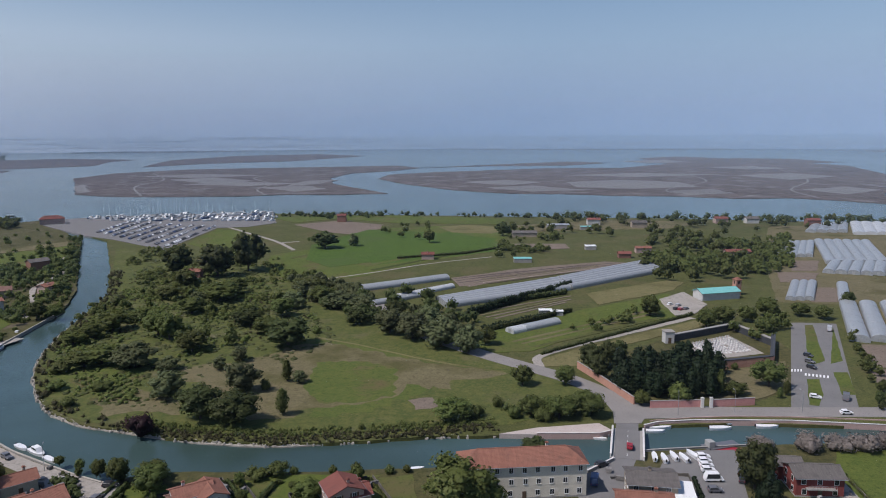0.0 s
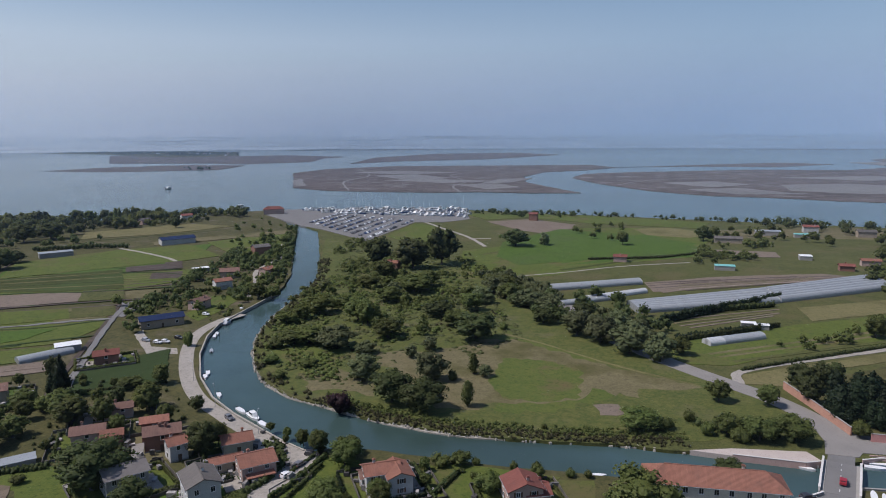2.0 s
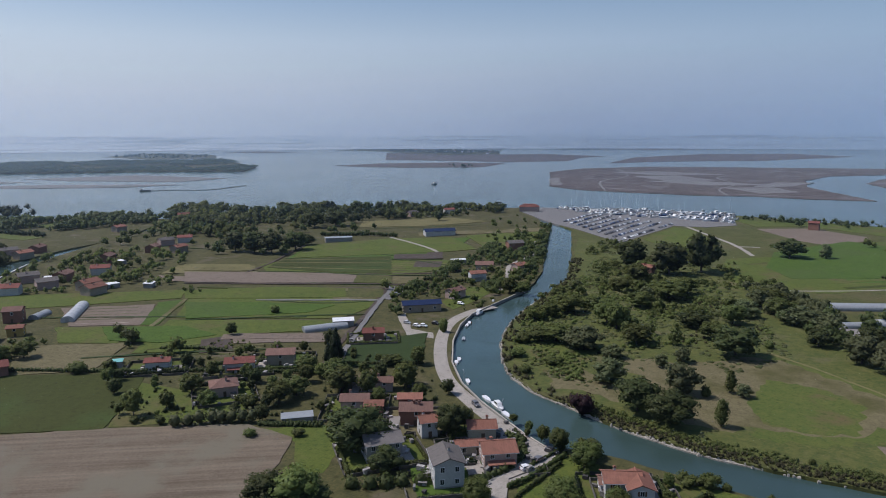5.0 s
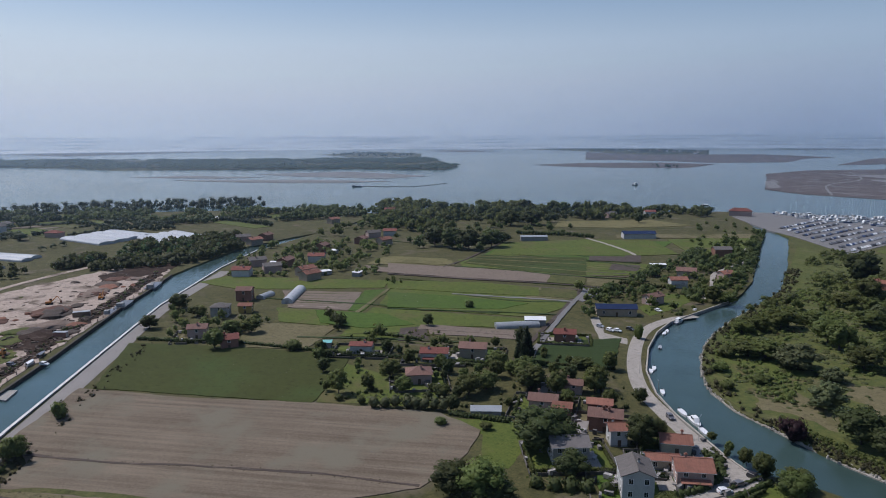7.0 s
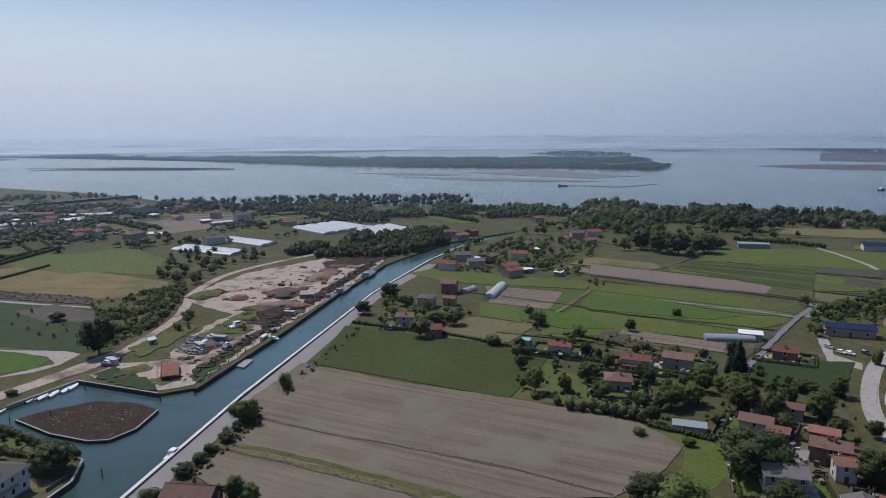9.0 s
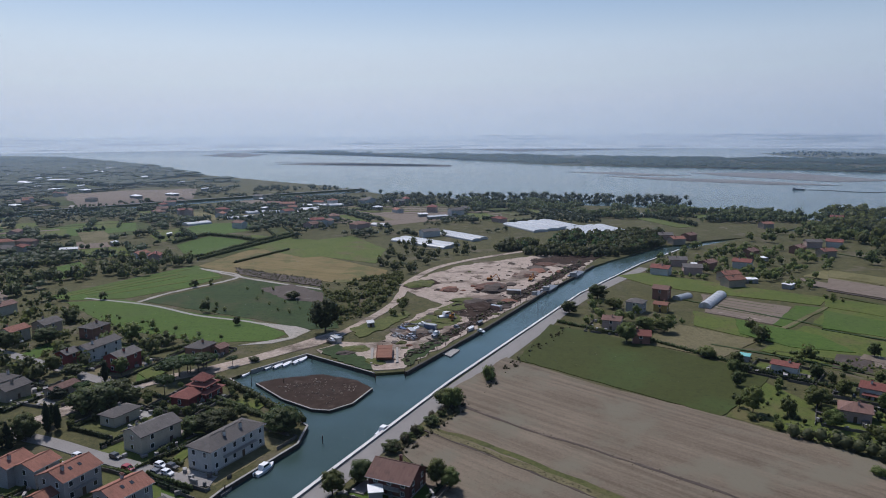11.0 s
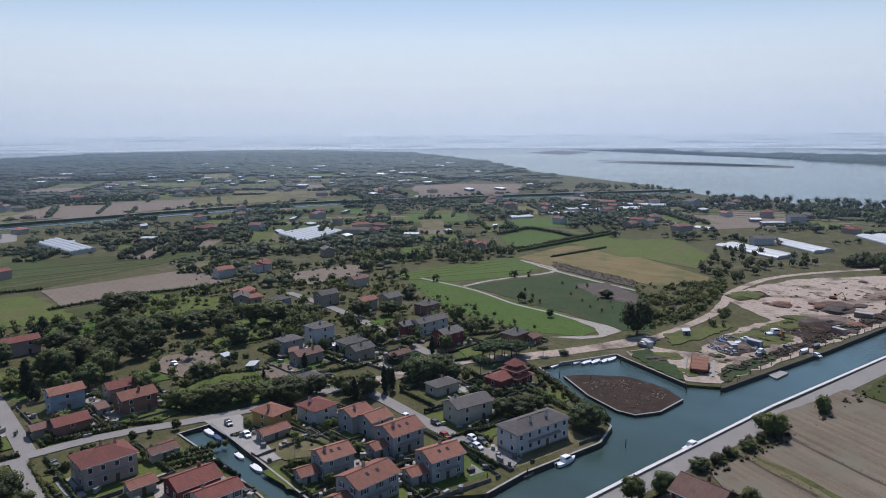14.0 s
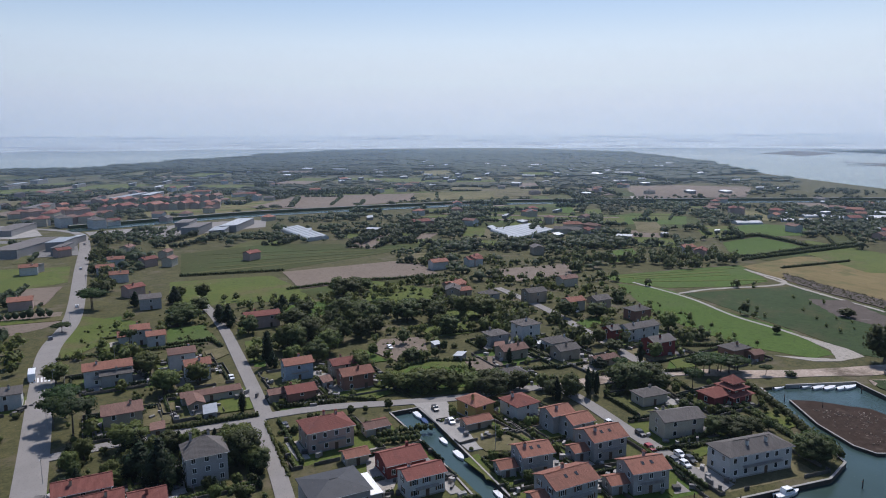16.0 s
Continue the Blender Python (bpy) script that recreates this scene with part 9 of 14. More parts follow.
# ---- buildings east of the river ----
house(-11.7, 508, 0.0, 9.0, 6.3, 4, wall=(0.62, 0.46, 0.40), tile=RED_TILE, label='small pink house with a red roof in the meadow')
shed(56.7, 493, 0.0, 12.6, 5.4, 3, mat=TURQ, label='farm shed with a turquoise roof')
house(154.1, 532, 0.0, 11.7, 5.4, 4, wall=(0.62, 0.46, 0.40), tile=ORANGE_TILE, detail=1, label='pink farm building with an orange roof')
house(133.9, 510, 0.0, 9.0, 5.4, 3.5, wall=(0.36, 0.19, 0.14), tile=RED_TILE, detail=1, label='low brick farm building')
house(152.3, 704, 0.0, 12.6, 7.2, 5.5, wall=(0.74, 0.73, 0.70), tile=RED_TILE, detail=1, label='white house with a red roof near the shore')
shed(111.9, 675, 0.0, 21.6, 9.0, 4, mat=FILM, label='glazed grey shed near the shore')
shed(141.7, 667, 0.0, 19.8, 5.4, 3, mat=TURQ, label='long low shed with a greenish roof')
shed(116.8, 548, 0.0, 8.1, 6.3, 3, mat=WHITE_PAINT, label='small shed with a white roof')
house(72.6, 621, 0.0, 21.6, 7.2, 4, wall=(0.50, 0.42, 0.33), tile=GREY_TILE, detail=1, floors=1, chimneys=0, label='long grey barn behind trees')
house(192.1, 682, 0.0, 14.4, 8.1, 5, wall=(0.50, 0.42, 0.33), tile=GREY_TILE, detail=1, label='grey-roofed house near the shore')
house(365.2, 686, 0.0, 12.6, 8.1, 6, wall=(0.36, 0.19, 0.14), tile=RED_TILE, detail=1, label='red-roofed house near the shore')
house(315.9, 711, 0.0, 12.6, 8.1, 5, wall=(0.74, 0.73, 0.70), tile=GREY_TILE, detail=1, label='pale house near the shore')
house(284.5, 712, 0.0, 12.6, 8.1, 5, wall=(0.62, 0.46, 0.40), tile=RED_TILE, detail=1, label='pink house near the shore')
house(219.3, 514, 0.0, 18.0, 6.3, 4, wall=(0.62, 0.46, 0.40), tile=RED_TILE, detail=1, floors=1, label='long low brick farm building')
house(-108.0, 738, 0.0, 9.0, 7.2, 7, wall=(0.36, 0.19, 0.14), tile=RED_TILE, detail=1, label='small brick house on the shore')
house(-412, 730, 30.0, 23.4, 10.8, 6, wall=(0.62, 0.46, 0.40), tile=RED_TILE, roof='hip', rise=3.0, detail=1, label='red-roofed harbour building at the river mouth')
house(151.6, 379.1, 14.0, 23.4, 9.0, 4.2, wall=(0.74, 0.73, 0.70), tile=TURQ, floors=1, chimneys=0, label='white hall with a turquoise metal roof', category='hall', name='hall')
shed(-7.0, 330.8, 0.0, 6.3, 5.4, 2.5, mat=WHITE_PAINT, label='white shed at the roadside')
shed(51.5, 344.8, 0.0, 6.3, 2.3, 2.4, mat=WHITE_PAINT, label='white caravan-like garden hut')
shed(56.9, 342.4, 0.0, 6.3, 2.3, 2.4, mat=WHITE_PAINT, label='white caravan-like garden hut')
house(-160.7, 443, 0.0, 8.1, 6.3, 4.5, wall=(0.36, 0.19, 0.14), tile=ORANGE_TILE, detail=1, label='small ruined brick house among trees')

# ---- far houses ----
far_village([(-2896, 3574), (-2672, 3745), (-2191, 3518), (-1853, 2872), (-2250, 2862)], 16, 7)
far_village([(-368, -1275), (-689, -938), (-432, -589), (-228, -800)], 60, 1)
far_village([(-722, -1313), (-1278, -552), (-974, -420), (-524, -955)], 24, 2)
far_village([(-699, -631), (-756, -383), (-552, -281), (-486, -442)], 16, 3)
far_village([(-939, -339), (-996, -40), (-705, -28), (-670, -242)], 16, 4)
far_village([(-1100, -231), (-893, 163), (-594, 107), (-668, -144)], 16, 5)
house(-299, -839, 20, 22, 12, 9, (0.62, 0.46, 0.40), BROWN_TILE, 'hip', floors=3, chimneys=0, detail=0, label='pale apartment block with a tiled roof', group='houses across the plain', category='apartment block')
house(-299, -790, 51, 24, 12, 11, (0.66, 0.60, 0.48), RED_TILE, 'hip', floors=3, chimneys=0, detail=0, label='pale apartment block with a tiled roof', group='houses across the plain', category='apartment block')
house(-291, -741, 82, 20, 12, 10, (0.74, 0.73, 0.70), GREY_TILE, 'hip', floors=3, chimneys=0, detail=0, label='pale apartment block with a tiled roof', group='houses across the plain', category='apartment block')
house(-330, -799, 23, 24, 12, 11, (0.62, 0.46, 0.40), BROWN_TILE, 'hip', floors=3, chimneys=0, detail=0, label='pale apartment block with a tiled roof', group='houses across the plain', category='apartment block')
house(-314, -740, 54, 22, 12, 10, (0.66, 0.60, 0.48), RED_TILE, 'hip', floors=3, chimneys=0, detail=0, label='pale apartment block with a tiled roof', group='houses across the plain', category='apartment block')
house(-308, -705, 85, 18, 12, 9, (0.74, 0.73, 0.70), GREY_TILE, 'hip', floors=3, chimneys=0, detail=0, label='pale apartment block with a tiled roof', group='houses across the plain', category='apartment block')
house(-299, -744, 26, 20, 12, 9, (0.62, 0.46, 0.40), BROWN_TILE, 'hip', floors=3, chimneys=0, detail=0, label='pale apartment block with a tiled roof', group='houses across the plain', category='apartment block')
house(-281, -768, 57, 18, 12, 8, (0.66, 0.60, 0.48), RED_TILE, 'hip', floors=3, chimneys=0, detail=0, label='pale apartment block with a tiled roof', group='houses across the plain', category='apartment block')
town_house(-418, -931, 35, 16, 6, 0, RED_TILE)
town_house(-430, -926, 48, 21, 7, 1, ORANGE_TILE)
town_house(-441, -921, 41, 26, 8, 2, RED_TILE)
town_house(-452, -916, 54, 16, 6, 0, BROWN_TILE)
town_house(-464, -911, 47, 21, 7, 1, RED_TILE)
town_house(-476, -906, 40, 26, 8, 2, ORANGE_TILE)
town_house(-488, -901, 53, 16, 6, 0, RED_TILE)
town_house(-500, -896, 46, 21, 7, 1, BROWN_TILE)
town_house(-512, -891, 39, 26, 8, 2, RED_TILE)
town_house(-524, -885, 52, 16, 6, 0, ORANGE_TILE)
town_house(-537, -880, 45, 21, 7, 1, RED_TILE)
town_house(-549, -875, 38, 26, 8, 2, BROWN_TILE)
town_house(-380, -847, 51, 16, 6, 0, RED_TILE)
town_house(-390, -842, 44, 21, 7, 1, ORANGE_TILE)
town_house(-400, -837, 37, 26, 8, 2, RED_TILE)
town_house(-410, -832, 50, 16, 6, 0, BROWN_TILE)
town_house(-421, -827, 43, 21, 7, 1, RED_TILE)
town_house(-431, -822, 36, 26, 8, 2, ORANGE_TILE)
town_house(-442, -817, 49, 16, 6, 0, RED_TILE)
town_house(-452, -812, 42, 21, 7, 1, BROWN_TILE)
town_house(-463, -807, 35, 26, 8, 2, RED_TILE)
town_house(-474, -801, 48, 16, 6, 0, ORANGE_TILE)
town_house(-485, -796, 41, 21, 7, 1, RED_TILE)
town_house(-496, -791, 54, 26, 8, 2, BROWN_TILE)
hall(-488, -1002, 38, 90, 16, 5, STEEL)
hall(-518, -994, 45, 60, 16, 6, WHITE_FILM)
hall(-334, -917, 52, 60, 18, 7, GREY_ROOF)
hall(-452, -1357, 44, 50, 18, 5, GREY_ROOF)
hall(-481, -1408, 51, 60, 14, 6, STEEL)
hall(-542, -1476, 43, 40, 14, 7, WHITE_FILM)
hall(-243, -735, 50, 60, 20, 5, GREY_ROOF)
hall(-209, -605, 42, 70, 22, 6, GREY_ROOF)
hall(-232, -598, 49, 30, 14, 7, STEEL)
hall(-248, -617, 41, 34, 7, 5, WHITE_FILM)
hall(-223, -574, 48, 26, 8, 6, GREY_ROOF)
hall(-352, -596, 40, 40, 16, 7, GREY_ROOF)
hall(-361, -572, 47, 30, 14, 5, STEEL)
hall(-395, -594, 39, 60, 16, 6, WHITE_FILM)
hall(-363, -634, 46, 30, 14, 7, GREY_ROOF)
hall(-176, -503, 38, 14, 6, 5, GREY_ROOF)
white_sheds([(-460, -1587), (-1002, -1545), (-2281, -988), (-1583, -515), (-1163, -555), (-788, -884), (-344, -1193)], 60, 31, 1.0)
white_sheds([(-1781, -1591), (-1818, -749), (-1218, -290), (-1034, -336), (-772, -696)], 36, 32, 1.0)
white_sheds([(-415, -596), (-654, -532), (-858, -332), (-857, -145), (-700, -163), (-485, -278), (-372, -420)], 16, 33, 0.5)
white_sheds([(-1038, -218), (-928, 54), (-774, 103), (-705, -151)], 10, 34, 0.6)

SCRAP_MIX = surface("yard_clutter", (0.03, 0.028, 0.03), (0.40, 0.38, 0.36), 0.6, 4.0, 0.8, 0.1, 0.25, per_island=0.8)
gardens()
garden_clutter()
patchwork([(-320, -561), (-608, -349), (-499, -260), (-440, -382), (-288, -505)], 16, 1, 30, 55, 0.5)
patchwork([(-368, -1275), (-1234, -533), (-957, -412), (-516, -681), (-236, -826)], 34, 2, 40, 110, 0.5)
patchwork([(-549, -1886), (-963, -1748), (-1772, -691), (-1278, -552), (-388, -1341)], 26, 3, 40, 190, 0.3)
patchwork([(-699, -631), (-983, -354), (-998, -24), (-697, -16), (-655, -191), (-577, -209), (-451, -412)], 46, 4, 25, 70, 0.5)
patchwork([(-1100, -231), (-865, 157), (-709, 128), (-611, -11), (-651, -140)], 24, 5, 20, 60, 0.5)
patchwork([(-204, -736), (-255, -644), (-110, -293), (-90, -341)], 9, 6, 60, 40, 0.5)
patchwork([(-936, 90), (-750, 354), (-641, 290), (-783, 74)], 12, 7, 10, 60, 0.5)
patchwork([(-441, -402), (-434, -369), (-304, -281), (-301, -298)], 4, 8, 30, 40, 0.5)

# ---- trees inside the river bend ----
for x, y, h, w in [(-97.3, 233.1, 9.8, 13.9), (-71.7, 237.2, 11.9, 13.2), (-87.9, 261.7, 5.7, 5.6), (-82.7, 272.0, 6.6, 7.2), (-53.5, 246.7, 5.0, 6.1), (-122.3, 265.6, 10.3, 18.6), (-74.4, 571, 11.3, 10.4), (-55.7, 360.9, 9.2, 18.3), (-41.6, 343.0, 11.7, 14.5), (-25.0, 312.0, 12.1, 15.8), (-14.1, 302.8, 13.0, 15.4), (-1.4, 289.9, 13.8, 17.2), (10.5, 281.8, 12.2, 13.2), (-6.7, 311.7, 13.4, 13.1), (-78.9, 387.8, 9.8, 16.4), (-79.8, 361.4, 9.2, 13.9), (-107.5, 262.0, 5.7, 9.6), (-133.5, 368.7, 7.8, 9.8), (-176.8, 369.5, 6.2, 8.5)]:
    tree("willow", x, y, h, w)
for x, y, h, w in [(-78.7, 213.7, 11.8, 16.3), (-66.7, 209.9, 11.2, 16.4), (-67.9, 293.4, 13.1, 21.6), (-94.6, 327.9, 8.4, 17.2), (-175.5, 452, 20.7, 23.2), (-147.3, 446, 22.3, 24.8), (-132.3, 465, 27.8, 24.7), (-96.4, 560, 14.8, 23.3), (53.8, 626, 13.4, 15.4), (-42.5, 327.0, 8.4, 11.1), (-24.4, 342.7, 8.8, 11.5)]:
    tree("dark", x, y, h, w)
for x, y, h, w in [(-130.9, 309.2, 13.2, 14.1), (-123.3, 302.8, 13.0, 12.4), (-107.1, 285.9, 9.1, 15.5), (-124.4, 379.0, 10.2, 24.8), (-142.6, 265.8, 6.9, 15.3), (-82.7, 313.0, 8.1, 13.6), (-130.0, 350.3, 8.9, 15.6), (-149.3, 334.1, 7.1, 12.2), (-155.2, 412, 12.1, 14.6), (-77.1, 394.9, 10.0, 20.0), (18.3, 293.7, 7.6, 10.0), (28.6, 243.3, 7.9, 8.9), (44.1, 243.1, 7.9, 7.5), (28.3, 215.7, 6.8, 9.5), (37.1, 213.3, 7.6, 11.4), (46.6, 215.4, 8.6, 11.6), (117.0, 240.4, 10.5, 12.6), (101.4, 232.3, 5.1, 8.7), (-77.6, 173.2, 5.5, 9.4), (-66.9, 373.9, 9.5, 15.8)]:
    tree("broadleaf", x, y, h, w)
for x, y, h, w in [(-81.8, 343.7, 10.2, 13.3), (-119.9, 395.8, 10.0, 13.7), (-154.1, 382.3, 8.1, 13.7), (-12.0, 587, 12.1, 10.6), (103.4, 340.4, 11.6, 10.4), (161.1, 339.3, 10.1, 12.5), (146.7, 328.8, 8.4, 9.0), (186.2, 333.4, 7.1, 9.5), (177.9, 339.0, 7.2, 9.6), (123.9, 319.1, 9.5, 11.5), (133.8, 323.9, 9.7, 11.7)]:
    tree("broadleaf", x, y, h, w)
for x, y, h, w in [(-137.5, 269.2, 8.1, 17.9), (-156.2, 319.0, 9.5, 17.8), (2.5, 212.7, 7.1, 14.0), (66.3, 223.4, 5.6, 6.1), (79.2, 224.7, 7.4, 8.7), (3.1, 157.0, 14.5, 16.9), (8.0, 158.2, 9.6, 13.3), (-32.5, 164.5, 4.3, 6.5), (-163.2, 296.5, 6.4, 11.3), (-160.0, 305.1, 7.8, 11.5)]:
    tree("fresh", x, y, h, w)
for x, y, h, w in [(-64.3, 239.9, 4.7, 4.7), (9.8, 214.5, 4.4, 7.9), (-49.9, 173.6, 3.7, 7.4), (-24.0, 176.5, 3.7, 3.6), (-30.1, 176.5, 2.6, 2.9), (-66.0, 204.8, 2.2, 1.9), (-25.7, 205.2, 2.2, 2.6), (-46.8, 176.0, 1.9, 3.3), (-40.8, 176.6, 2.1, 3.3), (-14.8, 176.4, 2.6, 3.5), (-10.2, 177.0, 2.3, 3.2), (-140.2, 240.8, 4.2, 9.5), (-127.5, 224.7, 4.0, 6.6), (17.8, 223.0, 4.0, 4.9), (22.5, 213.4, 4.8, 5.7), (31.3, 211.1, 4.7, 7.5), (-148.1, 259.2, 5.6, 10.1), (-123.7, 240.6, 3.8, 10.4), (-119.6, 313.6, 5.4, 8.4), (-59.0, 312.6, 4.0, 5.4)]:
    tree("bush", x, y, h, w)
for x, y, h, w in [(112.4, 258.9, 3.4, 3.6)]:
    tree("bush", x, y, h, w)
for x, y, h, w in [(-58.5, 248.6, 8.7, 3.7), (-52.9, 216.6, 9.6, 3.9), (96.5, 232.3, 9.8, 2.6), (119.4, 232.1, 5.7, 2.2), (115.8, 229.4, 4.0, 2.0)]:
    tree("poplar", x, y, h, w)
for x, y, h, w in [(-92.8, 201.7, 7.6, 10.1)]:
    tree("plum", x, y, h, w)
for x, y, h, w in [(91.4, 190.1, 4.6, 9.7), (104.8, 189.2, 6.3, 9.5), (113.5, 190.2, 4.9, 10.1), (121.0, 189.1, 5.4, 10.8), (127.9, 189.7, 5.6, 10.0)]:
    tree("bloom", x, y, h, w)
for x, y, h, w in [(25.7, 188.2, 5.1, 8.2), (-86.4, 172.7, 6.6, 6.6), (-94.3, 177.1, 4.2, 3.2), (79.7, 167.3, 13.7, 11.0), (86.6, 181.3, 4.9, 8.9), (215.0, 361.9, 7.6, 7.0)]:
    tree("dark", x, y, h, w)
for x, y, h, w in [(80.4, 160.3, 8.8, 6.5)]:
    tree("conifer", x, y, h, w)
for x, y, h, w in [(74.0, 256.2, 11.8, 4.8), (77.4, 254.2, 12.6, 3.6), (80.8, 258.7, 13.1, 4.6), (84.7, 258.6, 11.9, 4.6), (87.8, 255.4, 13.1, 5.1), (90.6, 257.9, 12.3, 4.0), (92.8, 255.9, 12.9, 3.9), (96.4, 255.9, 13.1, 4.9), (101.0, 257.8, 13.7, 4.2), (104.1, 254.5, 14.6, 4.0), (65.0, 247.0, 13.8, 3.9), (67.8, 246.3, 10.8, 3.9), (72.5, 246.3, 14.2, 3.7), (74.7, 245.0, 15.2, 4.0), (77.6, 244.4, 12.4, 3.7), (80.9, 246.1, 11.0, 3.6), (82.6, 244.3, 15.6, 4.0), (87.3, 244.3, 13.5, 3.8), (91.6, 246.6, 11.0, 4.3), (92.5, 244.2, 13.0, 3.8)]:
    tree("cypress", x, y, h * RNG.uniform(0.6, 1.05), w * RNG.uniform(1.1, 1.6))
for x, y, h, w in [(96.2, 244.8, 14.9, 4.1), (101.0, 246.5, 12.7, 3.6), (62.6, 238.8, 12.0, 4.7), (67.4, 238.8, 10.9, 3.8), (68.9, 238.2, 13.4, 3.4), (71.3, 237.6, 11.1, 3.8), (76.4, 237.5, 10.6, 3.9), (78.2, 237.5, 11.5, 4.7), (82.2, 236.9, 14.7, 4.5), (83.8, 238.0, 14.4, 3.7), (88.0, 237.9, 11.3, 3.9), (91.2, 239.0, 12.1, 4.4), (92.4, 237.3, 10.8, 4.2), (95.8, 237.3, 12.9, 4.0), (63.0, 233.3, 12.5, 3.6), (65.1, 232.2, 10.7, 3.3), (67.3, 233.8, 10.5, 4.2), (71.9, 232.6, 13.7, 3.4), (73.7, 230.0, 14.4, 3.5), (77.2, 233.7, 10.1, 4.7)]:
    tree("cypress", x, y, h * RNG.uniform(0.6, 1.05), w * RNG.uniform(1.1, 1.6))
for x, y, h, w in [(80.0, 231.5, 12.8, 4.4), (81.4, 229.9, 11.9, 3.6), (85.3, 230.3, 13.6, 3.4), (87.5, 230.3, 13.4, 3.6), (91.8, 230.3, 11.7, 4.1), (94.5, 233.4, 9.6, 3.9)]:
    tree("cypress", x, y, h * RNG.uniform(0.6, 1.05), w * RNG.uniform(1.1, 1.6))
for x, y, h, w in [(56.8, 259.7, 11.3, 10.2), (64.1, 262.9, 11.5, 9.2), (57.7, 248.9, 10.3, 8.8), (70.3, 269.8, 9.4, 7.1)]:
    tree("dark", x, y, h, w)
grove(('broadleaf', 'dark', 'fresh'), [(122.7, 430), (173.9, 582), (213.4, 613), (245.7, 550), (233.3, 476), (189.4, 420), (154.9, 421)], 60, 6, 10, 11, '', 5)
grove(('broadleaf', 'dark', 'bush'), [(52.6, 676), (132.1, 753), (246.5, 728), (420, 741), (455, 720), (384.2, 677), (267.9, 579), (245.7, 550), (208.4, 614), (128.6, 616), (60.0, 637)], 70, 5, 10, 12, '', 6)
grove(('broadleaf', 'dark', 'willow'), [(-78.2, 661), (-14.6, 724), (-2.5, 620), (-40.9, 588)], 12, 4, 8, 13, '', 6)
grove(('bush', 'broadleaf'), [(38.8, 556), (97.7, 554), (97.4, 527), (34.9, 499)], 14, 3, 6, 14, '', 4)
grove(('fresh', 'bush'), [(56.5, 315.4), (111.5, 357.7), (114.7, 349.3), (67.7, 305.9)], 24, 3, 4.5, 15, '', 4)
grove(('dark', 'willow', 'broadleaf'), [(10.1, 270.7), (21.2, 341.9), (-27.9, 393.9), (-47.5, 394.3), (-67.7, 361.1), (-22.4, 312.0)], 30, 5, 9, 16, '', 4)
grove(('bush', 'willow', 'broadleaf', 'dark'), [(-160.0, 305.1), (-193.5, 429), (-161.3, 428), (-111.4, 427), (-67.7, 361.1), (-59.0, 312.6), (-85.9, 287.2), (-111.5, 272.4), (-142.6, 265.8), (-141.3, 246.7)], 24, 4, 7, 17, '', 5)
grove(('bush', 'broadleaf'), [(128.0, 309.5), (156.9, 339.4), (170.9, 339.1), (144.0, 283.6)], 16, 4, 7, 18, '', 4)
grove(('broadleaf', 'dark'), [(179.4, 299.7), (184.4, 299.6), (147.3, 212.0), (143.0, 216.7)], 22, 3, 5, 19, '', 2.5)
grove(('broadleaf', 'dark', 'bush'), [(-242.1, 370.8), (-385.2, 599), (-423, 716), (-333.2, 632), (-256.6, 468), (-208.6, 383.4), (-209.3, 346.1)], 40, 3, 6, 20, '', 3)
grove(('dark', 'bush', 'broadleaf'), [(-194.1, 782), (-96.3, 818), (-53.6, 776), (-111.8, 742)], 22, 4, 7, 21, '', 4)
thicket("tall_grass", "tussock", [(-161.3, 273.1), (-160.0, 305.1), (-214.9, 488), (-213.4, 536), (-120.7, 464), (-67.7, 361.1), (-47.2, 303.3), (-60.9, 271.7), (-81.6, 272.0), (-93.0, 240.2), (-92.9, 224.3), (-109.8, 219.6), (-130.3, 229.8)], 1500, 0.4, 1.0, 22, "tall rough meadow grass in soft swells", wide=4.5, quads=20, flatten=0.4)
BEND = [(-163, 273), (-170, 305), (-196, 429), (-214, 487), (-176, 480), (-120, 440), (-70, 362), (-58, 318), (-88, 300), (-108, 268), (-104, 236), (-100, 216), (-124, 222), (-146, 246)]
woods("fresh", BEND, 2.6, 0.6, 2.0, 23, "low fresh green scrub in the meadow", cover=0.36, patch=9.0, wide=1.6, quads=14, name="scrub", flatten=0.65, clear=False)
woods("broadleaf", [(-163.2, 296.5), (-119.0, 291.7), (-102.6, 318.1), (-85.8, 361.5), (-82.2, 463.4), (-168.2, 561.8), (-242.9, 564.0), (-218.6, 429.7), (-191.8, 345.7)], 4.5, 1.2, 4.0, 123, "taller green thickets in the meadow", cover=0.36, patch=13.0, wide=1.35, quads=26, name="scrub", flatten=0.8, clear=False)
woods("brown", BEND, 4.0, 0.4, 1.3, 124, "patches of dry reed in the meadow", cover=0.3, patch=11.0, wide=1.8, quads=12, name="reeds", flatten=0.6, clear=False)
thicket("reeds", "brown", [(-225.0, 464), (-194.2, 394.4), (-185.2, 353.4), (-177.3, 312.5), (-165.8, 275.7), (-153.9, 251.4), (-141.5, 232.6), (-129.9, 219.4), (-115.0, 209.9), (-103.3, 206.8), (-79.0, 199.0), (-80.8, 203.9), (-104.0, 212.4), (-115.8, 215.8), (-130.0, 225.7), (-140.2, 237.1), (-149.2, 252.6), (-159.5, 274.3), (-168.4, 304.9), (-177.6, 347.2), (-185.9, 390.3), (-217.7, 467)], 260, 0.8, 2.0, 24, "brown reeds and brambles along the bank", wide=1.2)
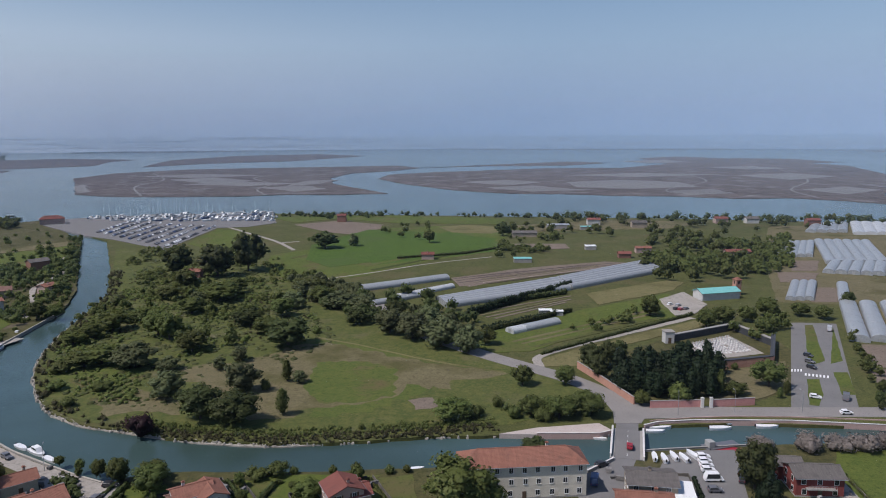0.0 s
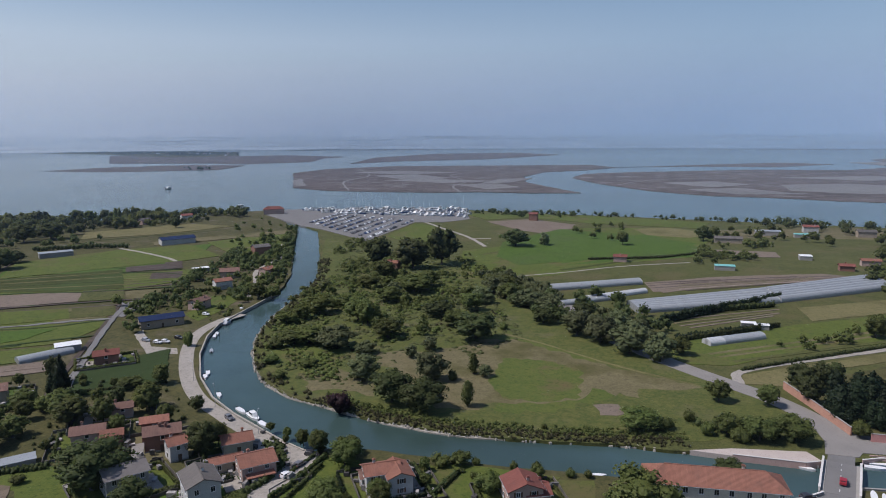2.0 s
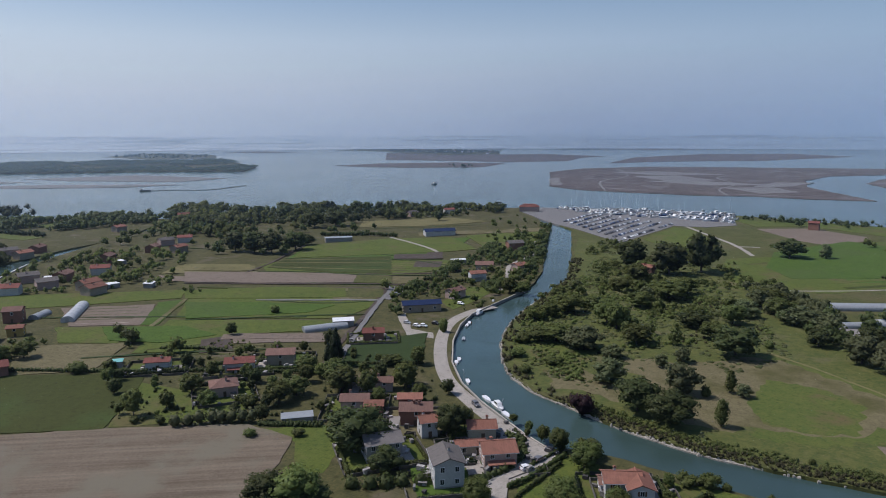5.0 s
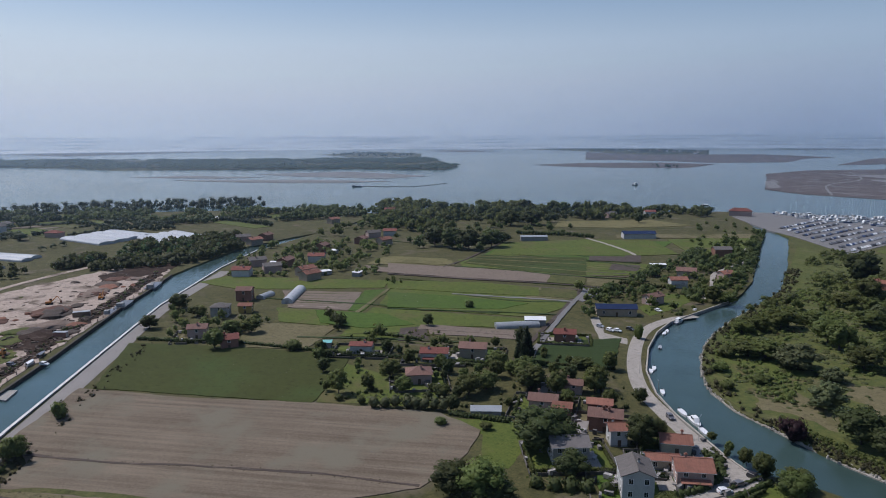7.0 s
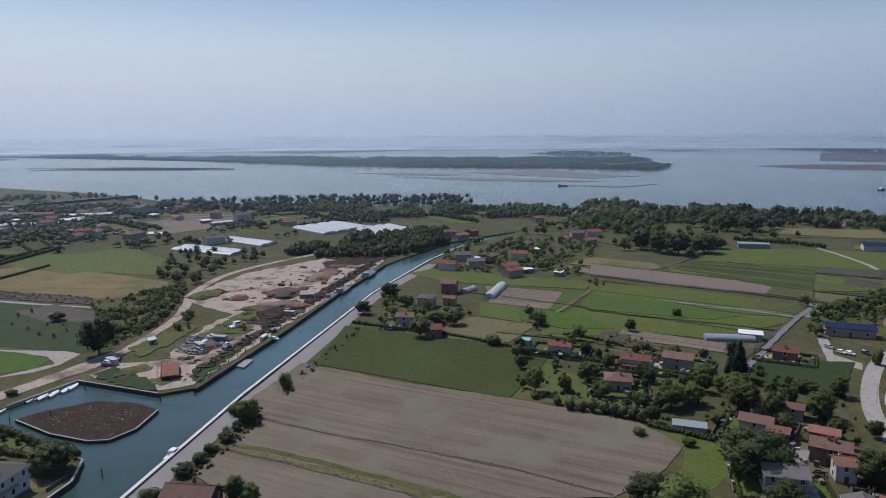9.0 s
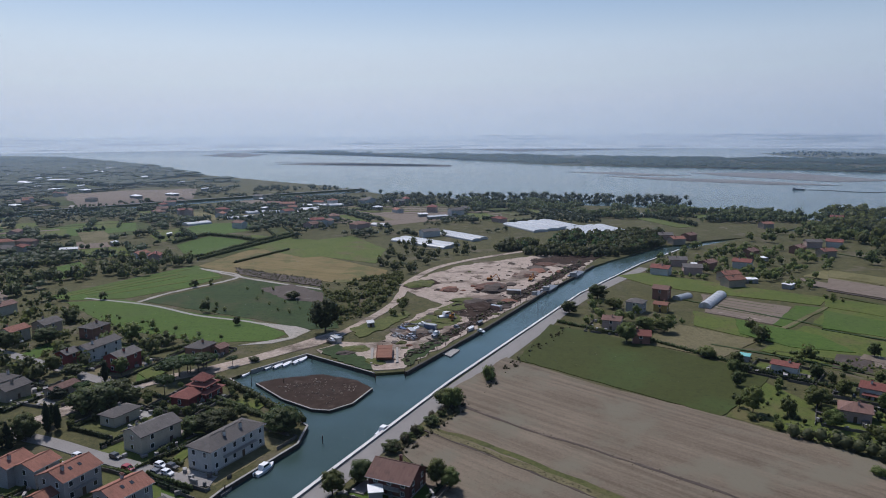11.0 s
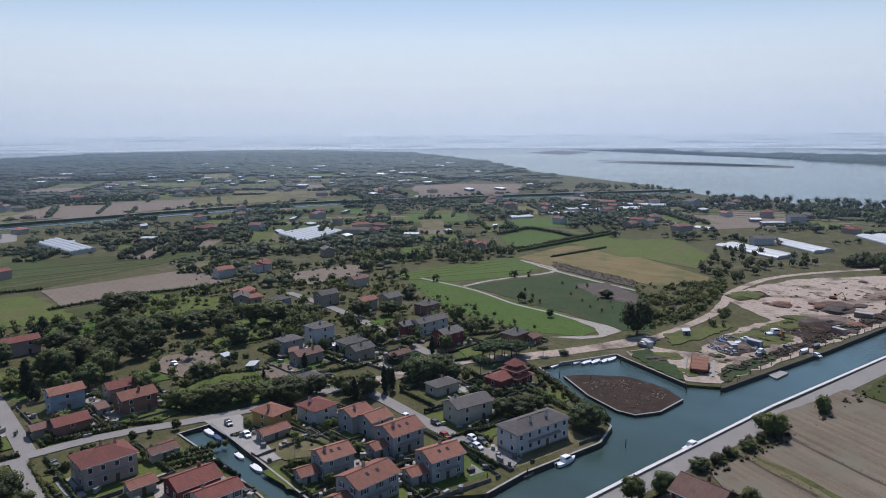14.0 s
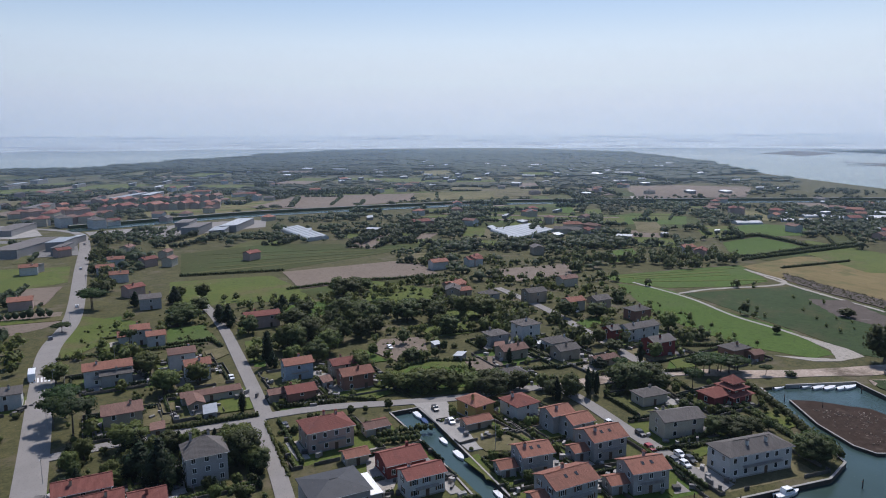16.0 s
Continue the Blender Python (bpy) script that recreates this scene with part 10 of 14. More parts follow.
thicket("reeds", "brown", [(-103.2, 206.3), (-78.9, 198.6), (-51.9, 194.6), (-27.4, 196.7), (-4.9, 200.0), (16.1, 202.8), (16.4, 208.8), (-5.2, 205.7), (-28.3, 202.5), (-53.3, 199.8), (-81.0, 204.3), (-104.0, 212.4)], 700, 0.4, 1.1, 25, "brown reeds and brambles along the bank", wide=1.2)
thicket("bank_shrubs", "broadleaf", [(-103.1, 210.5), (-80.4, 203.0), (-53.1, 199.0), (-28.1, 201.3), (-5.2, 204.6), (16.4, 208.0), (16.6, 212.7), (-5.4, 209.7), (-29.0, 206.5), (-54.5, 204.0), (-82.8, 208.9), (-103.2, 215.3)], 620, 0.5, 1.2, 26, "green shrubs along the bank", wide=1.2)
thicket("bank_shrubs", "dark", [(20.7, 213.4), (51.2, 215.4), (52.8, 222.6), (43.2, 226.7), (21.4, 220.5)], 60, 1.2, 2.6, 27, "green hedge bushes along the bank", wide=1.2)
thicket("shore_trees", "dark", [(-187.8, 810), (-56.3, 817), (135.7, 774), (132.1, 753), (-53.9, 782), (-180.0, 776)], 120, 2, 5, 28, "shoreline trees", wide=1.0)
thicket("shore_trees", "dark", [(135.7, 774), (317.2, 756), (478, 719), (460, 692), (302.9, 721), (130.3, 743)], 110, 3, 8, 29, "shoreline trees", wide=1.0)
hedge("dark", [(19.5, 313.2), (42.6, 330.7), (65.3, 349.0)], 2.6, 2.0, HEDGE, 30)
hedge("dark", [(40.9, 279.0), (63.2, 296.3), (94.7, 319.6), (125.3, 342.2)], 1.6, 1.8, "brown-green clipped hedge along the lane", 31)
hedge("conifer", [(12.7, 342.0), (34.8, 365.4), (71.8, 404), (75.7, 407)], 4.5, 3.0, "row of dark conifers beside the greenhouse", 32)

# ---- trees between the canals ----
for x, y, h, w in [(-134.0, 137.7, 13.2, 19.2), (-116.8, 161.6, 10.6, 10.3), (-176.3, 201.7, 3.8, 8.7), (-118.2, 133.1, 6.9, 10.0), (-86.9, 173.3, 6.2, 5.5), (-93.2, 174.7, 4.5, 2.8), (-204.2, 197.7, 11.1, 7.2), (-651, 493, 13.6, 17.3), (-630, 502, 14.7, 13.1), (-600, 515, 15.9, 16.7)]:
    tree("dark", x, y, h, w)
for x, y, h, w in [(-177.7, 173.8, 9.6, 12.8), (-75.4, 166.3, 8.0, 9.6), (-60.0, 151.2, 5.9, 6.3), (-70.9, 144.3, 8.2, 9.6), (-203.5, 338.6, 10.0, 9.8), (-196.1, 342.0, 6.7, 9.8), (-98.0, 174.6, 3.1, 2.1)]:
    tree("broadleaf", x, y, h, w)
for x, y, h, w in [(-154.3, 184.5, 9.7, 8.7), (-188.2, 176.2, 5.3, 6.6), (-34.4, 162.8, 5.3, 7.7)]:
    tree("fresh", x, y, h, w)
for x, y, h, w in [(-513, 590, 19.6, 4.5), (-509, 591, 19.6, 4.5)]:
    tree("poplar", x, y, h, w)
for x, y, h, w in [(-123.5, 105.5, 11.0, 13.5), (-223.6, 16.7, 6.0, 8.2), (-209.9, 113.5, 9.8, 7.0)]:
    tree("fresh", x, y, h, w)
for x, y, h, w in [(-130.0, 101.7, 9.2, 12.2), (-120.7, 106.9, 6.0, 13.5), (-341.0, 84.3, 7.4, 9.4), (-371.5, 107.6, 9.2, 11.6), (-262.1, 191.0, 6.7, 5.5), (-438, 343.4, 18.4, 20.1), (-425, 350.3, 18.2, 19.9), (-422, 371.8, 15.3, 20.3), (-456, 339.8, 16.9, 18.6), (-434, 395.2, 9.7, 16.8), (-445, 593, 11.7, 9.7), (-645, 554, 11.1, 12.5), (-639, 485, 15.7, 16.3), (-635, 507, 13.3, 10.6), (-597, 580, 15.5, 17.6), (-576, 605, 14.1, 17.7), (-555, 602, 15.1, 14.7), (-558, 626, 13.4, 12.3), (-534, 684, 10.3, 9.9), (-512, 477, 16.0, 20.6)]:
    tree("dark", x, y, h, w)
for x, y, h, w in [(-505, 499, 16.2, 23.2)]:
    tree("dark", x, y, h, w)
for x, y, h, w in [(-191.9, 188.0, 16.2, 6.9), (-196.4, 188.0, 9.4, 4.6)]:
    tree("conifer", x, y, h, w)
for x, y, h, w in [(-161.1, 172.7, 9.3, 8.2), (-170.6, 169.6, 9.5, 12.5), (-180.6, 156.9, 7.4, 10.4), (-180.1, 148.6, 8.3, 10.1), (-212.9, 137.0, 7.3, 8.7), (-289.6, 97.3, 9.5, 9.3), (-308.9, 112.1, 6.7, 9.4), (-303.1, 119.3, 7.5, 9.9), (-350.0, 110.0, 5.9, 9.2), (-196.6, 176.6, 6.9, 9.0), (-156.2, 187.8, 9.4, 9.3), (-175.9, 202.6, 4.1, 9.2), (-166.9, 208.6, 7.9, 6.9), (-196.5, 132.2, 6.3, 7.4), (-207.0, 123.4, 6.3, 5.4), (-207.7, 157.1, 6.8, 5.8)]:
    tree("broadleaf", x, y, h, w)
for x, y, h, w in [(-246.2, 31.1, 7.0, 6.0), (-186.2, 140.8, 5.2, 8.1), (-277.4, 228.9, 4.6, 6.0), (-155.6, 188.6, 4.2, 6.3), (-186.2, 251.6, 7.8, 5.3), (-266.9, 123.4, 5.0, 10.0), (-196.7, 114.9, 3.0, 4.0), (-154.8, 134.5, 2.8, 5.4), (-166.2, 125.6, 2.6, 5.5)]:
    tree("bush", x, y, h, w)
for x, y, h, w in [(-219.9, 15.8, 8.1, 6.6)]:
    tree("fresh", x, y, h, w)
for x, y, h, w in [(-249.9, 31.7, 5.8, 3.9), (-210.6, 8.3, 3.6, 3.7), (-201.1, 3.1, 3.6, 3.9), (-189.4, -3.2, 3.2, 4.8), (-215.7, 12.0, 3.3, 3.4), (-195.3, -0.2, 3.3, 3.8)]:
    tree("reed", x, y, h, w)
for x, y, h, w in [(-206.6, -38.1, 7.6, 13.3), (-275.9, -60.7, 2.1, 4.8)]:
    tree("dark", x, y, h, w)
hedge("willow", [(-191.3, 116.1), (-184.3, 125.0), (-174.3, 132.9)], 4.2, 4.4, "broad grey-green flowering hedge", 33, name='hedge')
hedge("dark", [(-170.0, 133.1), (-155.2, 144.5)], 1.4, 1.6, HEDGE, 34)
hedge("dark", [(-324.5, 75.0), (-291.6, 108.1), (-246.4, 139.2)], 1.6, 1.8, HEDGE, 35)
hedge("dark", [(-248.4, 140.3), (-220.2, 158.0), (-191.3, 177.8)], 1.6, 1.6, HEDGE, 36)
hedge("dark", [(-119.4, 121.3), (-112.8, 126.9), (-107.1, 133.3)], 3.0, 4.5, "thick brownish garden hedge", 37)
hedge("dark", [(-95.6, 150.4), (-94.9, 163.6), (-97.1, 171.4), (-102.7, 175.5)], 1.5, 1.4, "rounded clipped hedge round the villa garden", 38)
hedge("dark", [(-82.2, 141.5), (-82.0, 151.9), (-81.6, 164.6)], 1.3, 1.2, HEDGE, 39)
hedge("dark", [(-46.3, 158.8), (-43.8, 171.2)], 1.2, 1.0, HEDGE, 40)
hedge("dark", [(-170.4, 132.7), (-154.3, 143.0)], 1.4, 1.6, HEDGE, 41)
hedge("dark", [(-87.6, 158.2), (-85.3, 173.3)], 1.3, 1.2, HEDGE, 42)
grove(('broadleaf', 'dark', 'dark', 'broadleaf', 'bush'), [(-276.0, 138.8), (-254.9, 179.9), (-212.9, 204.4), (-163.5, 207.7), (-135.8, 188.1), (-114.1, 166.9), (-120.2, 159.2), (-151.3, 153.2), (-171.8, 134.6), (-194.5, 113.6), (-213.4, 106.5)], 52, 3.5, 7.5, 43, '', 3)
grove(('bush', 'broadleaf', 'fresh'), [(-241.5, 131.1), (-210.4, 159.2), (-185.6, 150.5), (-181.2, 134.6), (-208.5, 108.3)], 14, 2, 4, 44, '', 3)
grove(('broadleaf', 'dark', 'bush'), [(-327.2, 74.5), (-377.5, 104.1), (-337.3, 125.8), (-316.2, 134.8), (-298.4, 110.7), (-310.3, 84.5)], 30, 3, 6, 45, '', 3)
grove(('broadleaf', 'dark', 'bush'), [(-460, 165.3), (-563, 264.6), (-472, 279.4), (-396.5, 243.1), (-416, 202.9), (-432, 162.7)], 46, 3, 7, 46, '', 4)
grove(('broadleaf', 'dark', 'bush'), [(-271.6, 301.1), (-246.5, 370.1), (-334.5, 567), (-298.8, 559), (-218.4, 405), (-203.2, 321.4), (-210.8, 284.1), (-234.3, 273.0)], 60, 3, 7, 47, '', 3)
grove(('dark', 'broadleaf', 'fresh'), [(-467, 308.0), (-565, 414), (-477, 518), (-428, 512), (-443, 410), (-399.8, 346.7)], 40, 5, 9, 48, '', 5)
grove(('dark', 'broadleaf', 'poplar'), [(-599, 410), (-709, 520), (-576, 676), (-450, 725), (-420, 676), (-484, 569), (-520, 481)], 90, 6, 11, 49, '', 5)
grove(('broadleaf', 'dark'), [(-566, 288.1), (-714, 472), (-595, 414), (-492, 324.8)], 36, 5, 9, 50, '', 5)
grove(('bush', 'broadleaf'), [(-365.0, 223.6), (-363.3, 239.4), (-351.7, 240.0), (-351.3, 227.3)], 6, 2, 4, 51, '', 3)
grove(('dark', 'fresh'), [(-309.4, 160.7), (-291.9, 165.4), (-279.4, 149.2)], 7, 4, 7, 52, '', 3)
grove(('bush', 'broadleaf'), [(-76.6, 159.6), (-70.2, 168.0), (-46.1, 173.7), (-4.0, 182.1), (-3.5, 172.7), (-66.0, 143.7)], 9, 2, 5, 53, '', 4)
thicket("shore_trees", "dark", [(-797, 376.1), (-726, 480), (-634, 587), (-532, 676), (-451, 761), (-438, 739), (-505, 642), (-588, 544), (-663, 438), (-723, 341.1)], 260, 4, 9, 54, "dark trees along the shore", wide=0.9)
thicket("bank_shrubs", "broadleaf", [(-301.7, 555), (-244.3, 463), (-200.6, 355.2), (-201.3, 323.7), (-195.6, 285.9), (-202.4, 291.0), (-210.4, 332.5), (-210.1, 365.6), (-248.4, 458), (-305.3, 551)], 120, 1, 3, 55, "bushes on the river bank", wide=1.1)
thicket("weeds", "brown", [(-193.0, -1.7), (-215.7, 12.0), (-254.9, 35.5), (-320.7, 78.2), (-314.7, 79.5), (-248.0, 36.5), (-210.1, 14.9), (-188.4, 1.1)], 110, 0.5, 1.3, 56, "weeds along the embankment", wide=1.2)
thicket("weeds", "brown", [(-205.6, 4.8), (-185.0, 24.8), (-161.2, 47.1), (-152.7, 53.3), (-153.6, 53.9), (-162.2, 47.7), (-186.3, 25.3), (-206.7, 5.2)], 160, 0.3, 0.8, 57, "tufts of weeds on the ridge", wide=1.8, quads=12)
thicket("weeds", "brown", [(-225.1, 16.3), (-203.7, 34.5), (-185.2, 54.3), (-160.2, 78.8), (-137.9, 97.1), (-138.8, 97.7), (-161.4, 79.4), (-186.7, 54.8), (-205.3, 34.9)], 160, 0.25, 0.6, 58, "tufts of weeds on the ridge", wide=1.8, quads=12)

woods("dark", [(-213.1, 327.6), (-208.0, 353.8), (-222.0, 399.5), (-261.0, 494.4), (-329.8, 628.6), (-336.4, 621.7), (-272.1, 497.8), (-242.4, 421.6), (-231.7, 374.0)], 3.6, 2.0, 5.0, 150, "dense dark bushes along the river bank", cover=0.75, patch=12.0, wide=1.1, quads=18, name="bank_shrubs", clear=False)
woods("dark", [(-230.0, 309.3), (-214.5, 346.7), (-251.8, 405.7), (-259.1, 453.9), (-280.8, 512.5), (-306.9, 484.9), (-287.2, 398.0), (-264.8, 338.4), (-256.2, 301.7), (-226.7, 258.7), (-203.7, 283.7)], 4.5, 2.5, 6.0, 151, "garden trees among the riverside farms", cover=0.5, patch=12.0, wide=1.0, quads=18, name="garden_trees", clear=False)
woods("fresh", [(-264.2, 178.2), (-247.2, 188.4), (-237.6, 178.0), (-250.3, 171.8)], 2.4, 0.7, 1.3, 152, "rows of low vegetables in a kitchen garden", cover=0.55, patch=5.0, wide=1.2, quads=14, name="vegetables", clear=False)
hedge("dark", [(-403.8, 474.2), (-434.5, 462.8), (-464.8, 441.8)], 4, 4, HEDGE, 160)
hedge("dark", [(-264.8, 338.4), (-254.6, 342.0), (-236.0, 350.3)], 2.6, 2.6, HEDGE, 161)
hedge("dark", [(-268.6, 159.6), (-255.2, 169.0), (-244.0, 173.5)], 1.6, 1.6, HEDGE, 162)
hedge("dark", [(-191.6, 191.6), (-179.5, 198.5), (-165.8, 209.6)], 1.4, 1.2, HEDGE, 163)
for x, y, h, w in [(-165.9, -18.6, 7.1, 6.8), (-168.8, 8.0, 8.1, 5.6), (-167.1, 11.3, 6.2, 6.2), (-222.3, 13.2, 6.6, 7.4)]:
    tree("broadleaf", x, y, h, w)
for x, y, h, w in [(-171.8, -11.5, 6.9, 6.9), (-190.3, -4.2, 3.4, 6.1), (-208.0, 8.2, 3.3, 5.5), (-196.7, 0.6, 2.8, 4.6)]:
    tree("dark", x, y, h, w)
for x, y, h, w in [(-249.9, 31.5, 4.8, 5.2), (-202.4, 3.9, 2.5, 4.7), (-215.1, 12.0, 2.6, 4.2), (-167.1, -7.1, 2.8, 4.6), (-162.8, -16.1, 2.1, 4.5)]:
    tree("bush", x, y, h, w)

# ---- trees west of the straight canal ----
for x, y, h, w in [(-316.2, -36.2, 18.2, 15.5), (-204.5, -37.3, 8.6, 9.9), (-983, -350.0, 8.3, 8.5), (-344.7, -164.7, 7.2, 6.4), (-332.8, -80.4, 4.4, 4.0)]:
    tree("dark", x, y, h, w)
for x, y, h, w in [(-254.3, -85.5, 8.7, 11.5), (-268.8, -77.8, 6.3, 11.0), (-270.9, -68.1, 4.4, 5.7), (-263.4, -82.3, 6.2, 9.4), (-156.4, -370.9, 10.9, 15.4), (-85.9, -231.6, 11.3, 14.9), (-81.1, -213.8, 13.3, 15.9), (-79.9, -225.0, 10.9, 10.3), (-238.9, -84.0, 8.3, 8.7), (-134.4, -286.3, 9.9, 8.0)]:
    tree("pine", x, y, h, w)
for x, y, h, w in [(-255.5, -111.1, 8.6, 2.6), (-209.5, -109.7, 10.6, 2.3), (-212.3, -107.9, 9.2, 2.1), (-159.1, -223.2, 14.5, 3.5), (-216.4, -111.6, 7.3, 2.1), (-209.7, -282.7, 7.3, 2.9)]:
    tree("cypress", x, y, h, w)
for x, y, h, w in [(-225.5, -100.4, 10.5, 13.6), (-227.0, -107.6, 7.5, 9.7), (-261.0, -288.5, 11.4, 17.8), (-208.3, -221.6, 10.4, 10.3), (-193.0, -226.9, 8.9, 10.1), (-246.0, -229.0, 10.0, 11.3), (-242.9, -241.6, 8.7, 10.3), (-250.8, -214.6, 9.9, 11.1), (-104.0, -159.7, 10.7, 12.3), (-99.5, -159.9, 9.0, 8.5), (-199.2, -182.6, 5.9, 9.2), (-94.6, -182.2, 6.8, 7.3), (-197.3, -139.5, 7.0, 10.4), (-200.1, -131.6, 7.4, 8.3), (-204.4, -113.5, 9.2, 8.1), (-180.0, -319.5, 7.3, 12.2), (-217.8, -272.7, 8.8, 11.7), (-104.0, -151.9, 7.3, 6.6), (-99.3, -211.6, 4.7, 8.1), (-231.9, -92.6, 6.3, 8.6)]:
    tree("dark", x, y, h, w)
for x, y, h, w in [(-81.9, -173.8, 10.3, 10.7), (-82.2, -164.0, 14.5, 10.3), (-88.4, -189.8, 7.7, 7.4), (-190.8, -306.1, 5.8, 6.0), (-221.5, -295.9, 7.6, 6.2)]:
    tree("conifer", x, y, h, w)
for x, y, h, w in [(-88.2, -192.9, 8.6, 11.6), (-267.9, -210.6, 11.6, 11.4), (-275.0, -201.7, 10.2, 12.6), (-195.5, -237.4, 10.4, 10.4), (-183.7, -238.4, 10.1, 11.2), (-205.8, -346.2, 9.6, 8.7), (-197.4, -356.6, 8.0, 8.1), (-130.2, -226.5, 8.6, 9.0), (-120.6, -229.1, 7.4, 9.8), (-205.2, -125.3, 6.3, 6.2), (-74.9, -175.1, 4.6, 6.8), (-97.2, -267.0, 8.5, 9.7), (-267.3, -135.3, 7.6, 6.6), (-181.0, -155.1, 8.4, 12.4), (-184.8, -150.4, 7.4, 10.3), (-189.9, -144.1, 6.3, 10.3), (-174.6, -162.9, 6.3, 10.3)]:
    tree("broadleaf", x, y, h, w)
for x, y, h, w in [(-176.9, -188.7, 9.0, 9.8), (-170.7, -167.6, 7.4, 9.1), (-169.0, -219.8, 7.1, 7.1), (-177.1, -159.8, 8.4, 12.4), (-158.9, -232.3, 7.1, 7.2), (-120.1, -216.8, 5.1, 6.4)]:
    tree("fresh", x, y, h, w)
for x, y, h, w in [(-226.6, -253.0, 11.5, 17.1), (-226.8, -241.1, 11.8, 16.7), (-206.3, -238.3, 12.0, 11.7), (-225.1, -233.5, 10.5, 10.9), (-202.2, -261.9, 9.1, 16.7), (-192.0, -239.0, 10.9, 11.9), (-245.2, -228.2, 10.3, 15.2), (-262.2, -232.1, 8.1, 9.4), (-258.2, -219.1, 9.3, 10.2), (-238.5, -195.7, 9.8, 10.4), (-173.0, -307.6, 9.0, 15.3), (-189.5, -322.3, 8.1, 11.2), (-167.7, -306.1, 7.5, 11.7), (-188.4, -135.6, 9.6, 12.9), (-197.3, -133.3, 6.7, 7.0), (-228.5, -103.9, 8.9, 15.1), (-233.7, -97.6, 7.9, 10.9), (-298.0, -169.8, 9.2, 9.2), (-307.7, -157.8, 7.8, 11.6), (-347.9, -165.2, 7.0, 8.3)]:
    tree("dark", x, y, h, w)
for x, y, h, w in [(-262.3, -126.2, 5.4, 8.9), (-181.7, -268.9, 9.1, 9.8), (-174.8, -212.7, 9.4, 11.7), (-191.9, -225.6, 9.3, 11.5)]:
    tree("dark", x, y, h, w)
for x, y, h, w in [(-184.6, -296.5, 8.5, 5.3), (-183.1, -287.0, 11.6, 8.0), (-190.9, -349.9, 10.0, 7.9), (-174.2, -360.6, 8.3, 6.6), (-207.4, -282.0, 7.8, 6.4), (-163.8, -229.6, 11.1, 4.8), (-158.7, -219.4, 7.3, 4.6), (-240.0, -172.9, 6.9, 6.0), (-200.4, -116.7, 8.5, 4.8), (-239.0, -120.6, 5.0, 6.9)]:
    tree("conifer", x, y, h, w)
for x, y, h, w in [(-156.4, -372.8, 11.8, 15.4), (-245.1, -247.8, 8.0, 9.9), (-260.6, -241.6, 6.1, 11.9), (-259.4, -85.2, 8.2, 14.0), (-264.1, -79.4, 7.5, 14.1), (-127.0, -336.4, 5.3, 10.8)]:
    tree("pine", x, y, h, w)
for x, y, h, w in [(-272.3, -201.5, 12.1, 17.0), (-195.5, -237.4, 9.1, 10.4), (-184.3, -218.6, 8.6, 11.2), (-189.1, -245.3, 6.5, 10.4)]:
    tree("fresh", x, y, h, w)
thicket("scrub", "fresh", [(-181.4, -178.0), (-209.2, -161.6), (-191.8, -141.8), (-171.7, -160.3)], 150, 0.9, 2.4, 59, "bright green overgrown shrubs on a plot", wide=1.3)
grove(('broadleaf', 'dark', 'bush', 'fresh', 'bush', 'cypress'), [(-119.9, -330.7), (-165.5, -337.5), (-237.6, -306.7), (-341.2, -277.5), (-378.0, -177.9), (-310.2, -82.3), (-279.0, -73.5), (-252.7, -105.9), (-212.7, -125.2), (-183.0, -143.9), (-135.0, -182.6), (-115.4, -191.9), (-76.5, -210.3)], 105, 3, 6, 60, '', 3)
grove(('broadleaf', 'dark', 'bush', 'fresh'), [(-211.6, -117.5), (-238.7, -93.3), (-258.1, -69.5), (-226.7, -45.4), (-202.1, -62.8), (-207.5, -90.1)], 40, 2.5, 5, 61, '', 3)
grove(('bush', 'fresh', 'dark'), [(-170.2, -143.4), (-191.7, -117.0), (-182.7, -99.2), (-141.6, -89.3), (-149.4, -115.3)], 22, 2, 4, 62, '', 3)
grove(('broadleaf', 'dark', 'conifer', 'bush'), [(-72.8, -208.9), (-100.6, -193.1), (-124.4, -177.4), (-104.9, -143.3), (-104.5, -129.1), (-60.9, -174.7)], 54, 3, 7, 63, '', 3)
grove(('bush', 'dark'), [(-130.6, -176.9), (-159.4, -156.6), (-137.6, -135.5), (-117.4, -154.4)], 16, 2, 4, 64, '', 3)
grove(('broadleaf', 'dark', 'bush'), [(-71.7, -339.7), (-111.8, -340.7), (-86.1, -262.7), (-55.8, -189.3), (-40.3, -208.2)], 40, 4, 8, 65, '', 4)
grove(('dark', 'broadleaf', 'bush'), [(-395.9, -222.2), (-433, -221.8), (-459, -183.8), (-499, -145.9), (-535, -175.2), (-477, -221.4), (-450, -251.6)], 60, 5, 9, 66, '', 4)
grove(('bush', 'broadleaf', 'willow'), [(-390.6, -34.3), (-427, -0.9), (-344.6, 1.0), (-325.1, -23.0)], 24, 2.5, 5, 67, '', 3)
grove(('bush', 'reed'), [(-408, -134.3), (-417, -71.6), (-363.3, -34.9), (-339.3, -35.4), (-344.0, -83.1)], 16, 1.5, 3, 68, '', 4)
grove(('pine', 'dark', 'pine'), [(-555, 82.6), (-599, 138.3), (-610, 224.3), (-534, 204.5), (-509, 151.7), (-525, 102.1)], 70, 5, 8, 69, '', 5)
grove(('dark', 'broadleaf'), [(-481, -18.7), (-587, -9.0), (-564, 44.9), (-540, 68.1), (-492, 28.0), (-445, 4.3)], 50, 4, 7, 70, '', 4)
hedge("dark", [(-249.8, -63.0), (-213.0, -32.2)], 1.5, 1.6, HEDGE, 71)
